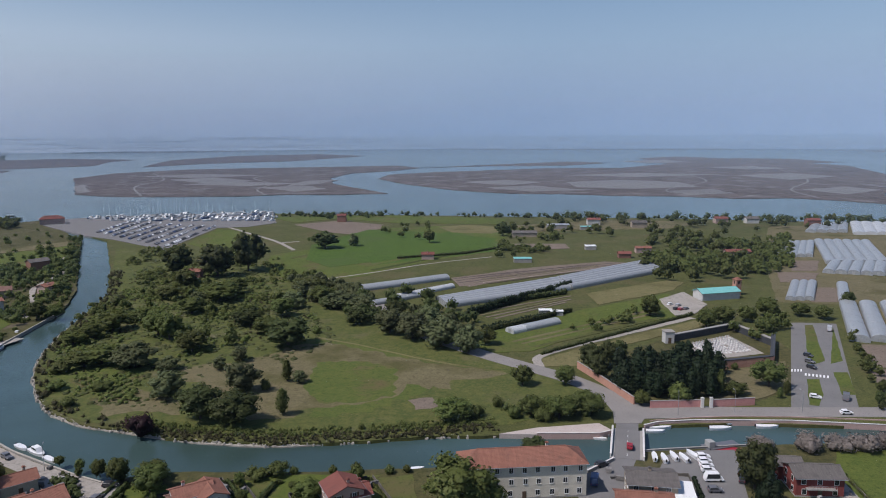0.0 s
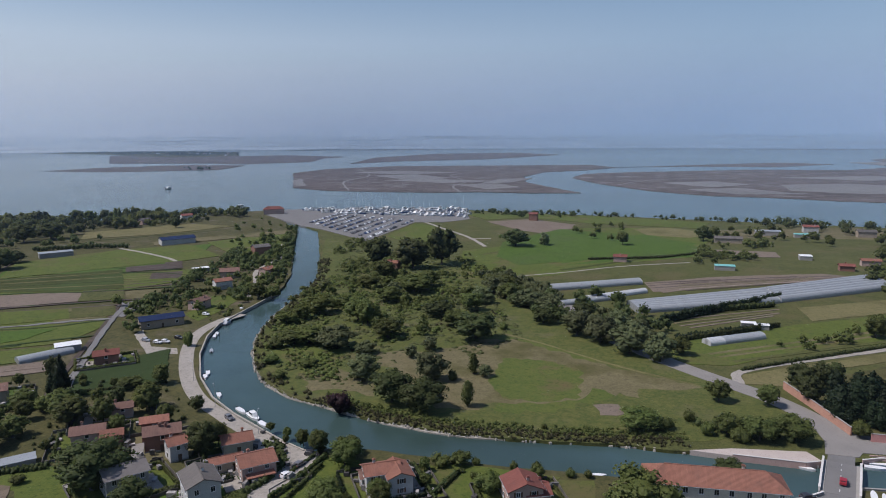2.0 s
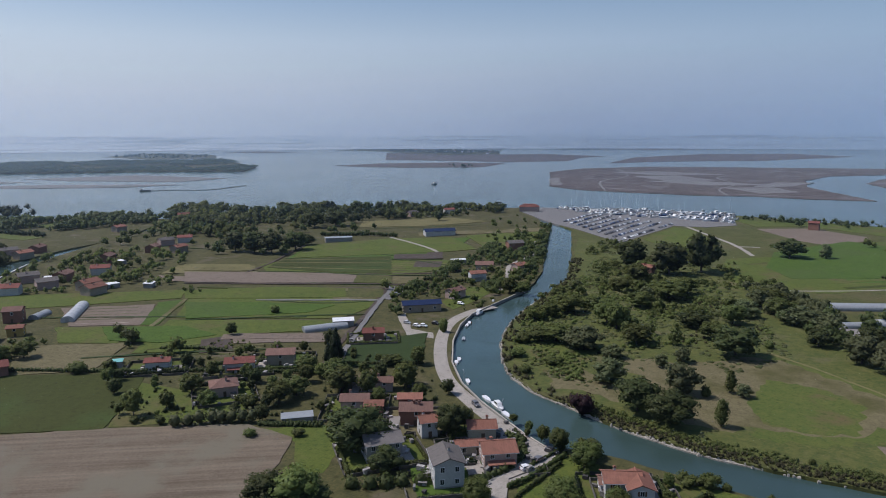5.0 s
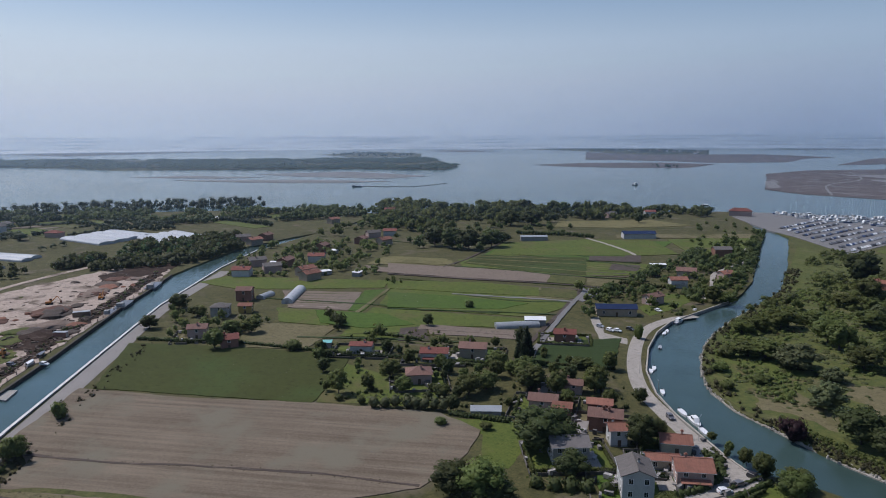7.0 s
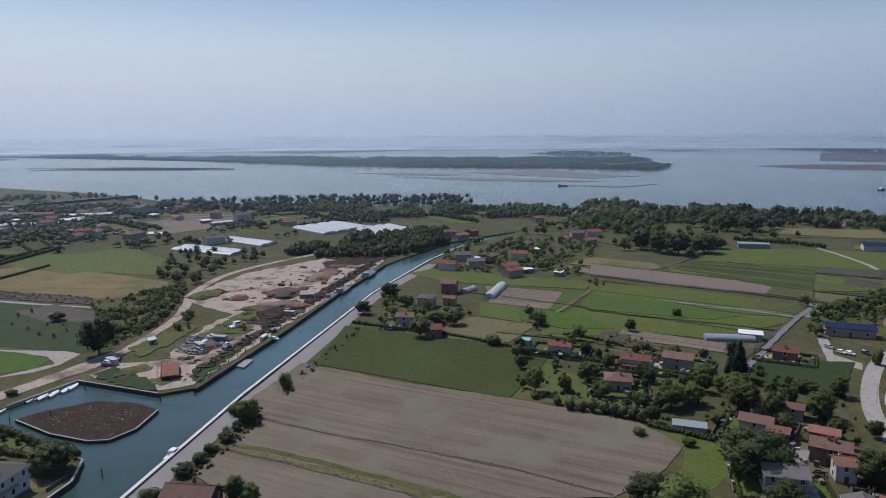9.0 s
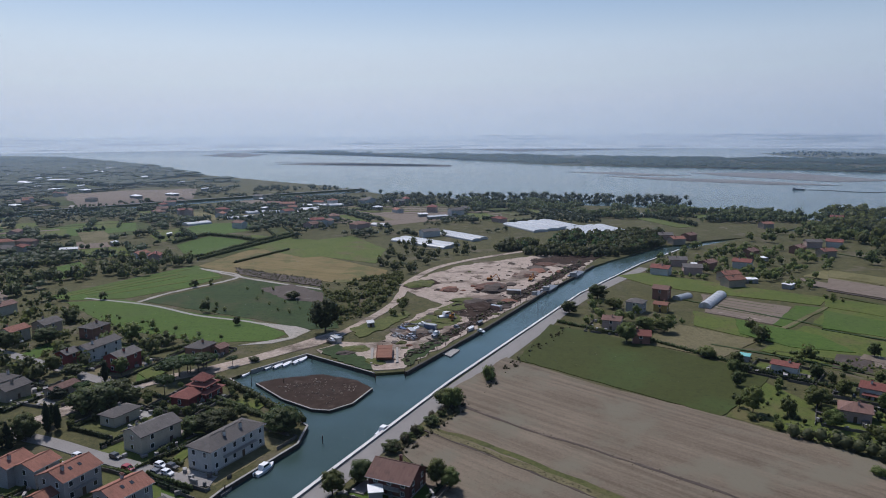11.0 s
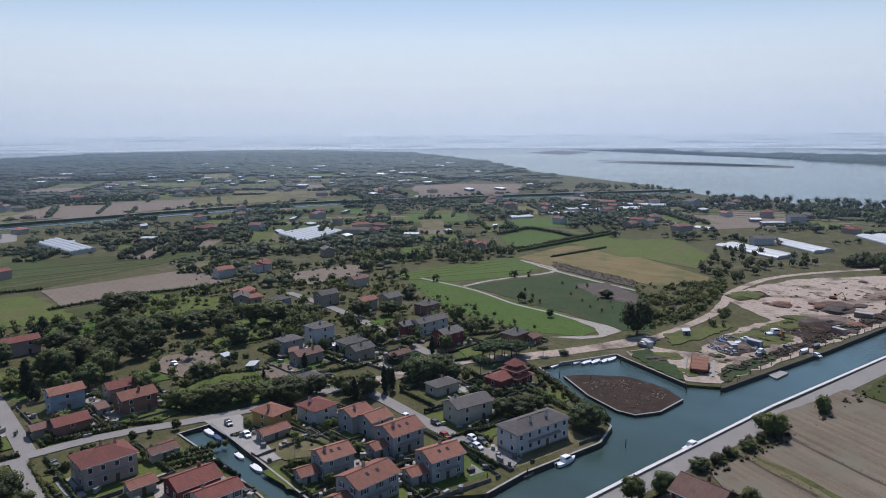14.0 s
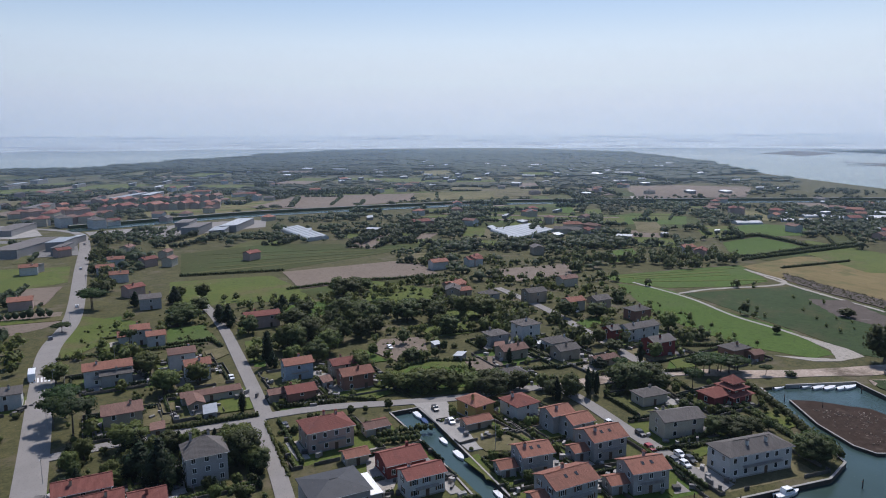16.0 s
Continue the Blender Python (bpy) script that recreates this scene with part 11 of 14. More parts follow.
hedge("dark", [(-516, -150.9), (-638, -98.6)], 2.5, 2.5, HEDGE, 72)
hedge("dark", [(-502, -120.6), (-558, -91.0)], 1.8, 2.0, HEDGE, 73)
hedge("dark", [(-241.5, -72.2), (-220.1, -47.0)], 1.3, 1.4, HEDGE, 74)
hedge("dark", [(-182.2, -75.2), (-196.2, -64.0)], 1.2, 1.2, HEDGE, 75)
hedge("dark", [(-141.8, -139.6), (-148.7, -134.3)], 1.6, 1.6, HEDGE, 76)
hedge("dark", [(-139.0, -187.9), (-150.0, -180.2)], 1.3, 1.2, HEDGE, 77)
hedge("dark", [(-108.2, -294.8), (-131.0, -284.3), (-157.8, -267.7)], 1.5, 1.5, HEDGE, 78)
hedge("dark", [(-102.8, -197.0), (-115.4, -191.9)], 1.3, 1.3, HEDGE, 79)
hedge("dark", [(-197.6, -155.3), (-230.4, -133.3)], 1.6, 1.8, HEDGE, 80)
hedge("dark", [(-231.5, -415), (-284.7, -378.6)], 2.0, 2.2, HEDGE, 81)
hedge("dark", [(-170.2, -207.3), (-169.3, -160.7)], 1.2, 1.2, HEDGE, 82)
hedge("dark", [(-187.5, -180.8), (-203.5, -177.3), (-215.0, -163.2)], 1.5, 2.0, "overgrown green hedge of a garden", 83)
grove(('dark', 'broadleaf', 'pine', 'conifer'), [(-278.6, -197.3), (-316.7, -187.5), (-300.8, -152.7), (-273.4, -114.9), (-252.3, -101.1), (-236.7, -110.1), (-237.9, -135.1), (-238.9, -157.4)], 26, 4, 8, 84, '', 4)
grove(('dark', 'broadleaf'), [(-210.6, -281.6), (-247.9, -263.2), (-264.3, -215.0), (-257.1, -175.7), (-223.7, -164.0), (-211.6, -203.9), (-178.5, -231.9)], 24, 4, 8, 85, '', 4)
woods("broadleaf", [(-410, -64), (-437, -29), (-455, -1), (-368, 2), (-341, -10), (-321, -28), (-362, -41)], 2.4, 1.0, 3.4, 86, "dense green scrub beside the yard road", cover=0.55, patch=7.0, wide=1.15, quads=22, name='scrub')
woods("broadleaf", [(-120, -331), (-166, -338), (-238, -307), (-341, -278), (-378, -178), (-310, -82), (-279, -74), (-253, -106), (-213, -125), (-183, -144), (-135, -183), (-115, -192), (-76, -210)], 5.5, 2, 5.5, 87, "garden trees and bushes between the houses", cover=0.15, patch=9.0, wide=1.0, quads=22, name='garden_trees')
woods("dark", [(-428, -410), (-506, -287), (-533, -194), (-499, -146), (-382, -92), (-292, -86), (-279, -172), (-267, -259)], 6, 3, 6.5, 88, "garden trees and bushes between the houses", cover=0.28, patch=13.0, wide=0.95, quads=18, name='garden_trees')
woods("willow", [(-102, 452), (-71, 428), (-34, 371), (-8, 349), (10, 308), (24, 290), (14, 275), (0, 273), (-20, 301), (-45, 337), (-83, 365)], 4, 3.5, 6.5, 89, "belt of grey-green trees along the country road", cover=0.62, patch=9.0, wide=0.95, quads=40, name='tree_belt')
woods("broadleaf", [(146, 498), (182, 541), (271, 596), (300, 594), (232, 455), (200, 442), (178, 433), (166, 451), (147, 445)], 5, 4, 8, 90, "dense trees behind the hall", cover=0.6, patch=13.0, wide=0.95, quads=26, name='tree_belt')
woods("broadleaf", [(43, 611), (99, 692), (106, 572), (78, 529), (42, 537)], 5, 3, 6, 91, "trees among the farm sheds", cover=0.4, patch=12.0, wide=0.9, quads=22, name='tree_belt')
woods("dark", [(-541, 74), (-612, 141), (-624, 234), (-530, 208), (-500, 149), (-510, 100)], 4.5, 5, 8.5, 92, "dense dark stone pines by the canal", cover=0.72, patch=22.0, wide=0.95, quads=20, name='pine_grove')
hedge("conifer", [(18.4, 314.5), (37.2, 328.3), (60.0, 344.6)], 3.0, 2.4, "tall dark hedge beside the small greenhouse", 93)
hedge("dark", [(29.8, 366.1), (48.2, 377.2), (69.6, 390.4)], 3.2, 2.6, "dark hedge behind the garden", 94)
hedge("dark", [(-33.7, 509), (16.3, 529), (57.5, 566)], 2.0, 2.0, HEDGE, 95)
hedge("dark", [(-252.1, -67.7), (-240.1, -56.2), (-225.0, -44.2), (-213.0, -32.1)], 2.4, 2.6, "thick dark hedge along the basin quay", 96)
hedge("dark", [(-232.2, -67.3), (-226.7, -57.7), (-218.0, -46.5)], 1.6, 1.6, HEDGE, 97)
hedge("dark", [(-191.7, -70.7), (-206.1, -65.5)], 1.8, 1.4, HEDGE, 98)
hedge("dark", [(-188.4, -67.7), (-185.2, -61.7)], 1.2, 1.2, HEDGE, 99)
hedge("dark", [(-139.9, -142.0), (-154.2, -134.1)], 2.2, 2.2, "tall dark clipped hedge beside the side canal", 100)
hedge("dark", [(-137.1, -185.4), (-152.5, -177.2)], 1.6, 1.6, HEDGE, 101)
hedge("dark", [(-192.5, -141.0), (-202.3, -138.0), (-216.9, -127.7)], 1.6, 1.6, HEDGE, 102)
hedge("dark", [(-180.2, -69.4), (-171.4, -55.3)], 1.4, 1.2, HEDGE, 103)
hedge("dark", [(-151.6, -93.9), (-145.5, -80.0)], 1.2, 1.0, HEDGE, 104)
hedge("dark", [(-94.3, 142.2), (-91.7, 151.5), (-92.2, 162.4), (-97.6, 170.5), (-103.2, 172.3)], 1.9, 2.6, "thick rounded hedge along the lane", 105)
hedge("dark", [(-86.6, 145.1), (-84.7, 150.6), (-82.9, 169.8)], 1.5, 1.6, "dark clipped hedge beside the turning place", 106)
hedge("dark", [(-47.4, 157.6), (-44.8, 169.1)], 1.5, 1.4, HEDGE, 107)
for x, y, h, w in [(-107.0, 181.7, 3.0, 3.0), (-99.6, 178.5, 3.7, 2.9), (-92.3, 174.7, 5.4, 3.9), (-86.4, 172.3, 6.7, 5.9), (-44.9, 175.3, 3.9, 6.5), (-69.7, 141.9, 7.4, 8.8), (-88.5, 133.2, 7.4, 8.3), (-58.8, 149.9, 6.0, 6.0)]:
    tree("broadleaf", x, y, h, w)
for x, y, h, w in [(-256.0, -89.4, 6.7, 10.2), (-264.0, -83.6, 5.8, 11.3), (-269.4, -79.0, 5.8, 9.6), (-207.2, -38.0, 7.8, 11.1)]:
    tree("pine", x, y, h, w)
for x, y, h, w in [(-241.7, -101.1, 6.1, 11.2), (-235.4, -104.9, 7.0, 8.8), (-205.6, -64.8, 6.3, 7.6), (-207.3, -59.5, 7.1, 11.4), (-212.6, -56.2, 6.2, 7.7)]:
    tree("dark", x, y, h, w)
hedge("dark", [(-94.8, -200.8), (-106.8, -193.3), (-125.9, -183.9)], 1.8, 1.5, HEDGE, 201)
hedge("dark", [(-134.7, -184.2), (-144.6, -177.2), (-152.4, -171.4)], 1.6, 1.4, HEDGE, 202)
hedge("dark", [(-128.1, -175.5), (-114.1, -146.3)], 1.6, 1.3, HEDGE, 203)
hedge("dark", [(-136.3, -139.0), (-145.6, -131.9)], 2.2, 2.0, HEDGE, 204)
hedge("dark", [(-152.1, -176.6), (-159.9, -164.2)], 1.4, 1.2, HEDGE, 205)
hedge("broadleaf", [(-124.3, -177.1), (-107.3, -143.7)], 1.0, 1.4, HEDGE, 206)
hedge("dark", [(-147.3, -278.9), (-164.0, -272.0), (-161.4, -259.0)], 1.8, 1.6, HEDGE, 207)
hedge("dark", [(-181.8, -197.0), (-174.1, -170.0), (-170.2, -157.7)], 1.2, 1.0, HEDGE, 208)
hedge("dark", [(-166.2, -120.5), (-165.7, -109.3), (-161.7, -97.4)], 1.2, 1.0, HEDGE, 209)
hedge("dark", [(-243.2, -92.0), (-230.8, -77.6), (-223.8, -63.3)], 1.6, 1.4, HEDGE, 210)
hedge("dark", [(-262.2, -115.8), (-285.0, -109.6), (-298.5, -93.3)], 1.6, 1.4, HEDGE, 211)
hedge("dark", [(-226.4, -203.4), (-249.1, -189.2), (-276.1, -182.0)], 1.8, 1.8, HEDGE, 212)
hedge("dark", [(-250.9, -98.6), (-259.9, -90.1)], 1.6, 1.4, HEDGE, 213)
for x, y, h, w in [(-178.3, -230.1, 11.1, 9.9), (-192.0, -236.3, 10.3, 11.3), (-218.9, -223.4, 9.5, 10.5), (-194.0, -140.4, 7.5, 12.4), (-200.5, -118.3, 6.9, 6.9), (-208.3, -115.9, 7.4, 6.2), (-198.7, -224.8, 11.2, 10.1), (-175.1, -316.8, 9.1, 12.1)]:
    tree("dark", x, y, h, w)
for x, y, h, w in [(-176.5, -233.1, 12.4, 12.4), (-185.8, -217.2, 10.7, 10.7), (-122.8, -251.0, 9.5, 11.9), (-116.9, -226.2, 9.6, 9.6), (-178.1, -167.5, 4.2, 6.3), (-220.2, -239.1, 9.8, 10.9), (-241.3, -202.8, 8.0, 9.6)]:
    tree("broadleaf", x, y, h, w)
for x, y, h, w in [(-167.3, -235.0, 11.0, 3.9), (-211.6, -110.3, 8.3, 2.1), (-212.8, -108.2, 7.4, 2.1), (-182.7, -294.6, 9.9, 4.6)]:
    tree("cypress", x, y, h, w)
for x, y, h, w in [(-146.3, -190.4, 5.4, 7.5), (-306.0, -120.1, 9.9, 9.4), (-108.6, -166.9, 8.1, 10.6), (-104.2, -155.9, 6.7, 8.4)]:
    tree("fresh", x, y, h, w)
shed(-212.4, -234.4, 30, 6, 3, 2.2, WHITE_FILM, "small white garden shelter among allotments")
shed(-219.0, -186.9, 60, 5, 3, 2.2, WHITE_FILM, "small white garden shelter among allotments")
shed(-213.5, -169.6, 20, 6, 3.5, 2.2, STEEL, "grey tin garden shed")
shed(-144.0, -145.3, 62, 6.5, 4, 2.4, RED_TILE, "garden pavilion with a red and white awning")
shed(-159.3, -188.7, 62, 7, 3.5, 2.4, BROWN_TILE, "low brown garden shed")
shed(-98.9, -196.7, 62, 6, 4, 2.4, BROWN_TILE, "low brown garden shed")
shed(-116.7, -196.4, 60, 8, 4, 2.4, STEEL, "pale tin garage in a yard")
shed(-233.9, -164.4, 35, 7, 4, 2.5, BROWN_TILE, "low brown garden shed")
shed(-248.4, -152.2, 35, 6, 4, 2.4, WHITE_PAINT, "white-roofed carport beside a house")
shed(-325.0, -15.8, 10, 5, 3, 2.2, STEEL, "small grey hut by the yard road")
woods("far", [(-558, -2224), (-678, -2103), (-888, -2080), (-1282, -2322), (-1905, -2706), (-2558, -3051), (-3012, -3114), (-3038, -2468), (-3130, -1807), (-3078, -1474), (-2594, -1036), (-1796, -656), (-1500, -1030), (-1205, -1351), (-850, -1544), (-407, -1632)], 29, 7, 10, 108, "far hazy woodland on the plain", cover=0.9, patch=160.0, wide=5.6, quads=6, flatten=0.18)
woods("far", [(-407, -1632), (-850, -1544), (-1205, -1351), (-1500, -1030), (-1796, -656), (-1371, -424), (-1137, -543), (-920, -748), (-734, -878), (-549, -1001), (-281, -1136)], 18, 5, 8, 109, "dark belt of trees among fields and houses", cover=0.6, patch=60.0, wide=3.6, quads=6, flatten=0.28)
woods("plain", [(-281, -1136), (-549, -1001), (-734, -878), (-920, -748), (-1137, -543), (-1371, -424), (-1240, -277), (-1011, -312), (-779, -534), (-536, -643), (-367, -673), (-204, -838)], 12, 5, 8, 110, "dark belt of trees among fields and houses", cover=0.5, patch=40.0, wide=2.0, quads=8, flatten=0.5)
woods("plain", [(-275, -646), (-410, -617), (-529, -595), (-654, -532), (-772, -444), (-907, -314), (-900, -212), (-913, -117), (-712, -90), (-662, -154), (-600, -206), (-443, -197), (-409, -217), (-336, -256), (-351, -295), (-361, -435), (-293, -521), (-174, -408)], 8, 4, 8, 111, "dark belt of trees among fields and houses", cover=0.5, patch=30.0, wide=1.5, quads=11, flatten=0.7)
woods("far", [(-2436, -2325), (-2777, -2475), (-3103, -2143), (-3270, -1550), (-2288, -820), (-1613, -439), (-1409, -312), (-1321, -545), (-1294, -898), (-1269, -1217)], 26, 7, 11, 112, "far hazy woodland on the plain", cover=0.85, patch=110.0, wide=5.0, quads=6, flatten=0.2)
woods("plain", [(-670, -648), (-715, -645), (-788, -550), (-978, -405), (-1095, -261), (-1016, -25), (-846, -20), (-763, -80), (-716, -171), (-649, -235), (-539, -260), (-449, -256), (-412, -376), (-409, -400)], 11, 4, 8, 113, "dark belt of trees among fields and houses", cover=0.5, patch=34.0, wide=1.4, quads=10, flatten=0.7)
woods("plain", [(-1092, -268), (-1024, -85), (-865, 157), (-713, 177), (-646, 117), (-621, 44), (-584, -31), (-628, -135)], 9.5, 4, 7, 114, "dark belt of trees among fields and houses", cover=0.48, patch=34.0, wide=1.4, quads=10, flatten=0.7)
woods("dark", [(-980, 83), (-872, 248), (-791, 373), (-742, 440), (-678, 403), (-689, 325), (-746, 212), (-810, 67)], 6, 5, 9, 115, "dark trees along the lagoon shore", cover=0.6, patch=30.0, wide=0.85, quads=12, name='shore_trees')
woods("broadleaf", [(-777, 487), (-729, 556), (-592, 641), (-448, 716), (-410, 680), (-477, 583), (-541, 506), (-501, 436), (-556, 346)], 8, 6, 12, 116, "dark trees along the lagoon shore", cover=0.42, patch=24.0, wide=0.85, quads=16, name='shore_trees')
woods("dark", [(-730, 434), (-687, 504), (-624, 578), (-545, 651), (-493, 589), (-541, 501), (-565, 414), (-566, 335)], 7, 4, 8, 117, "dark trees among the shore gardens", cover=0.42, patch=22.0, wide=0.9, quads=14, name='shore_trees')
woods("broadleaf", [(-441, 158), (-543, 215), (-563, 265), (-510, 302), (-467, 308), (-380, 233), (-405, 197)], 6, 3, 6, 118, "garden trees by the canal", cover=0.42, patch=12.0, wide=0.9, quads=14, name='garden_trees')
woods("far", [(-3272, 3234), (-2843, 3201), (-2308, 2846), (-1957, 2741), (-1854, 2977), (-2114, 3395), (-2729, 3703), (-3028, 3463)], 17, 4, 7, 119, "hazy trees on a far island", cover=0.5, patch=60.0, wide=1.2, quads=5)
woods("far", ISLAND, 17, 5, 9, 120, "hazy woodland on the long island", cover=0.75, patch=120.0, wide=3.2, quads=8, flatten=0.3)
hedge("dark", [(-600, -194.4), (-651, -179.1), (-627, -145.5), (-604, -123.4)], 3.0, 3.0, HEDGE, 122)
hedge("dark", [(-535, -148.1), (-604, -123.4), (-645, -103.2)], 3.0, 3.0, HEDGE, 123)
hedge("dark", [(-518, -169.1), (-535, -148.1)], 2.5, 2.5, HEDGE, 124)
for x, y, h, w in [(-385.5, -61.2, 4.8, 8.4), (-264.8, -299.8, 9.4, 12.0), (-269.9, -293.4, 10.0, 13.2), (-277.2, -291.6, 7.8, 11.4)]:
    tree("dark", x, y, h, w)
grove(('dark', 'pine'), [(-267.6, -628), (-290.0, -639), (-222.6, -490), (-183.7, -396.2), (-170.1, -402), (-210.0, -506)], 40, 6, 9, 125, '', 4)
grove(('broadleaf', 'dark', 'bush', 'fresh'), [(-192.8, -341.5), (-217.7, -331.4), (-245.5, -296.9), (-338.4, -275.2), (-336.4, -255.6), (-240.3, -272.5), (-189.4, -299.1)], 40, 3, 6, 126, '', 4)
hedge("dark", [(-251.0, -329.0), (-295.1, -312.7), (-339.0, -280.3)], 2.0, 2.0, HEDGE, 127)
thicket("reeds", "brown", [(-484, -116.1), (-463, -90.0), (-436, -51.8), (-416, -49.1), (-442, -85.7), (-461, -108.5)], 480, 0.5, 1.3, 128, "brown reeds along the hay field", wide=1.9, quads=14)
thicket("shore_trees", "plain", [(-1053, -34.2), (-1027, 87.2), (-1024, 240.1), (-939, 398.3), (-841, 357.4), (-871, 205.1), (-857, 73.3), (-916, -22.2)], 420, 4, 9, 129, "dark trees along the lagoon shore", wide=0.9)
thicket("wood", "plain", [(-1261, -263.2), (-1262, -144.7), (-1129, -31.3), (-1069, -29.9), (-1179, -135.6), (-1149, -240.5)], 110, 3, 7, 130, "trees on the spit", wide=0.9)
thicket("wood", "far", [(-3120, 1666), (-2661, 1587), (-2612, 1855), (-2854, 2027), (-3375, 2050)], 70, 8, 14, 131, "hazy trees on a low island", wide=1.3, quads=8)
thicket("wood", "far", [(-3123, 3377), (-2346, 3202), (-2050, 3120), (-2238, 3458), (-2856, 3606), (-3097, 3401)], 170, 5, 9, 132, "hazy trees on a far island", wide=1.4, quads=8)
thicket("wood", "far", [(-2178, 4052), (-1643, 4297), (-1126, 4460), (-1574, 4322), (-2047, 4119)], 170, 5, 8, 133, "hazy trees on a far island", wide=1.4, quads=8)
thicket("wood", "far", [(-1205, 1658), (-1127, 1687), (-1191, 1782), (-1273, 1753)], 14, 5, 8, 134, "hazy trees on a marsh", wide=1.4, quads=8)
thicket("garden_shrubs", "broadleaf", [(-119.9, -330.7), (-165.5, -337.5), (-237.6, -306.7), (-341.2, -277.5), (-378.0, -177.9), (-310.2, -82.3), (-279.0, -73.5), (-252.7, -105.9), (-212.7, -125.2), (-183.0, -143.9), (-135.0, -182.6), (-115.4, -191.9), (-76.5, -210.3)], 480, 0.7, 2.2, 135, "garden shrubs and vegetable beds between the houses", wide=1.2, clear=True, quads=18)
thicket("garden_shrubs", "tussock", [(-119.9, -330.7), (-165.5, -337.5), (-237.6, -306.7), (-341.2, -277.5), (-378.0, -177.9), (-310.2, -82.3), (-279.0, -73.5), (-252.7, -105.9), (-212.7, -125.2), (-183.0, -143.9), (-135.0, -182.6), (-115.4, -191.9), (-76.5, -210.3)], 500, 0.4, 1.2, 136, "garden shrubs and vegetable beds between the houses", wide=1.4, clear=True, quads=18)
thicket("garden_shrubs", "dark", [(-72.8, -208.9), (-100.6, -193.1), (-124.4, -177.4), (-104.9, -143.3), (-104.5, -129.1), (-60.9, -174.7)], 260, 0.7, 2.2, 137, "garden shrubs and vegetable beds between the houses", wide=1.2, clear=True, quads=18)
thicket("garden_shrubs", "dark", [(-276.0, 138.8), (-254.9, 179.9), (-212.9, 204.4), (-163.5, 207.7), (-135.8, 188.1), (-114.1, 166.9), (-120.2, 159.2), (-151.3, 153.2), (-171.8, 134.6), (-194.5, 113.6), (-213.4, 106.5)], 240, 0.6, 2.0, 138, "garden shrubs and vegetable beds between the houses", wide=1.2, clear=True, quads=18)
thicket("garden_shrubs", "broadleaf", [(-271.6, 301.1), (-246.5, 370.1), (-334.5, 567), (-298.8, 559), (-218.4, 405), (-203.2, 321.4), (-210.8, 284.1), (-234.3, 273.0)], 220, 0.7, 2.2, 139, "garden shrubs and vegetable beds between the houses", wide=1.2, clear=True, quads=18)
thicket("garden_shrubs", "dark", [(-378.6, -346.9), (-430, -244.8), (-290.6, -96.4), (-258.7, -95.6), (-249.9, -154.8), (-239.6, -223.6)], 350, 0.7, 2.4, 140, "garden shrubs and vegetable beds between the houses", wide=1.2, clear=True, quads=18)

# ---- single structures ----
PINKSTONE = surface("pink_stone_parapet", (0.36, 0.24, 0.21), (0.50, 0.37, 0.33), 0.4, 4.0, 0.85, 0.2, 0.25)
PINKWALL = surface("pink_plaster_wall", (0.42, 0.19, 0.17), (0.55, 0.29, 0.26), 0.5, 4.0, 0.9, 0.2, 0.25)
MUD_LIGHT = surface("dry_driftwood", (0.11, 0.085, 0.068), (0.27, 0.23, 0.19), 0.6, 4.0, 0.9, 0.2, 0.25, per_island=0.3)
RUSTY_EARTH = surface("rusty_earth", (0.075, 0.038, 0.028), (0.15, 0.085, 0.062), 0.5, 3.0, 0.95, 0.5, 0.25)
SCRAP_DARK = surface("dark_scrap", (0.03, 0.026, 0.022), (0.13, 0.095, 0.075), 0.6, 4.0, 0.85, 0.2, 0.25, per_island=0.6)
SCRAP_PALE = surface("pale_scrap", (0.08, 0.085, 0.095), (0.40, 0.41, 0.42), 0.6, 4.0, 0.8, 0.2, 0.25, per_island=0.6)
SCRAP = surface("mixed_scrap", (0.07, 0.05, 0.04), (0.24, 0.18, 0.14), 0.6, 4.0, 0.85, 0.2, 0.25, per_island=0.5)


def lerp2(q, u, v):
    a, b, c, d = [Vector(p) for p in q]
    return a.lerp(b, u).lerp(d.lerp(c, u), v)


def marina_cars(q):
    """The marina's car park: rows of small parked cars on the apron."""
    r = random.Random(12)
    cols = [(0.75, 0.75, 0.75), (0.75, 0.75, 0.75), (0.35, 0.36, 0.38), (0.35, 0.36, 0.38), (0.03, 0.03, 0.035), (0.12, 0.12, 0.13), (0.12, 0.12, 0.13), (0.03, 0.06, 0.16)]
    a, b, c, d = [Vector(p) for p in q]
    for row in range(9):
        for i in range(28):
            if r.random() < 0.14:
                continue
            p = lerp2(q, (row + 0.5) / 9, (i + 0.5) / 28)
            e = b - a
            car(p.x, p.y, math.degrees(math.atan2(e.y, e.x)) + r.uniform(-4, 4), r.choice(cols), "car", 0.32, "parked in the marina car park", True, "marina car park")


def marina_boats(q):
    """Boats on the marina's berths and on the hard."""
    r = random.Random(5)
    cols = [(0.75, 0.75, 0.75)] * 4 + [(0.03, 0.06, 0.16), (0.35, 0.36, 0.38)]
    for i in range(165):
        p = lerp2(q, r.random(), r.random() ** 1.3)
        boat(p.x, p.y, r.choice((40, 60, 50)) + r.uniform(-12, 12) + r.choice((0, 180)), r.choice((8, 10, 13)), r.choice(cols), r.choice(("cabin", "cabin", "open", "sail")), "laid up at the marina", "marina boats", 0.62)


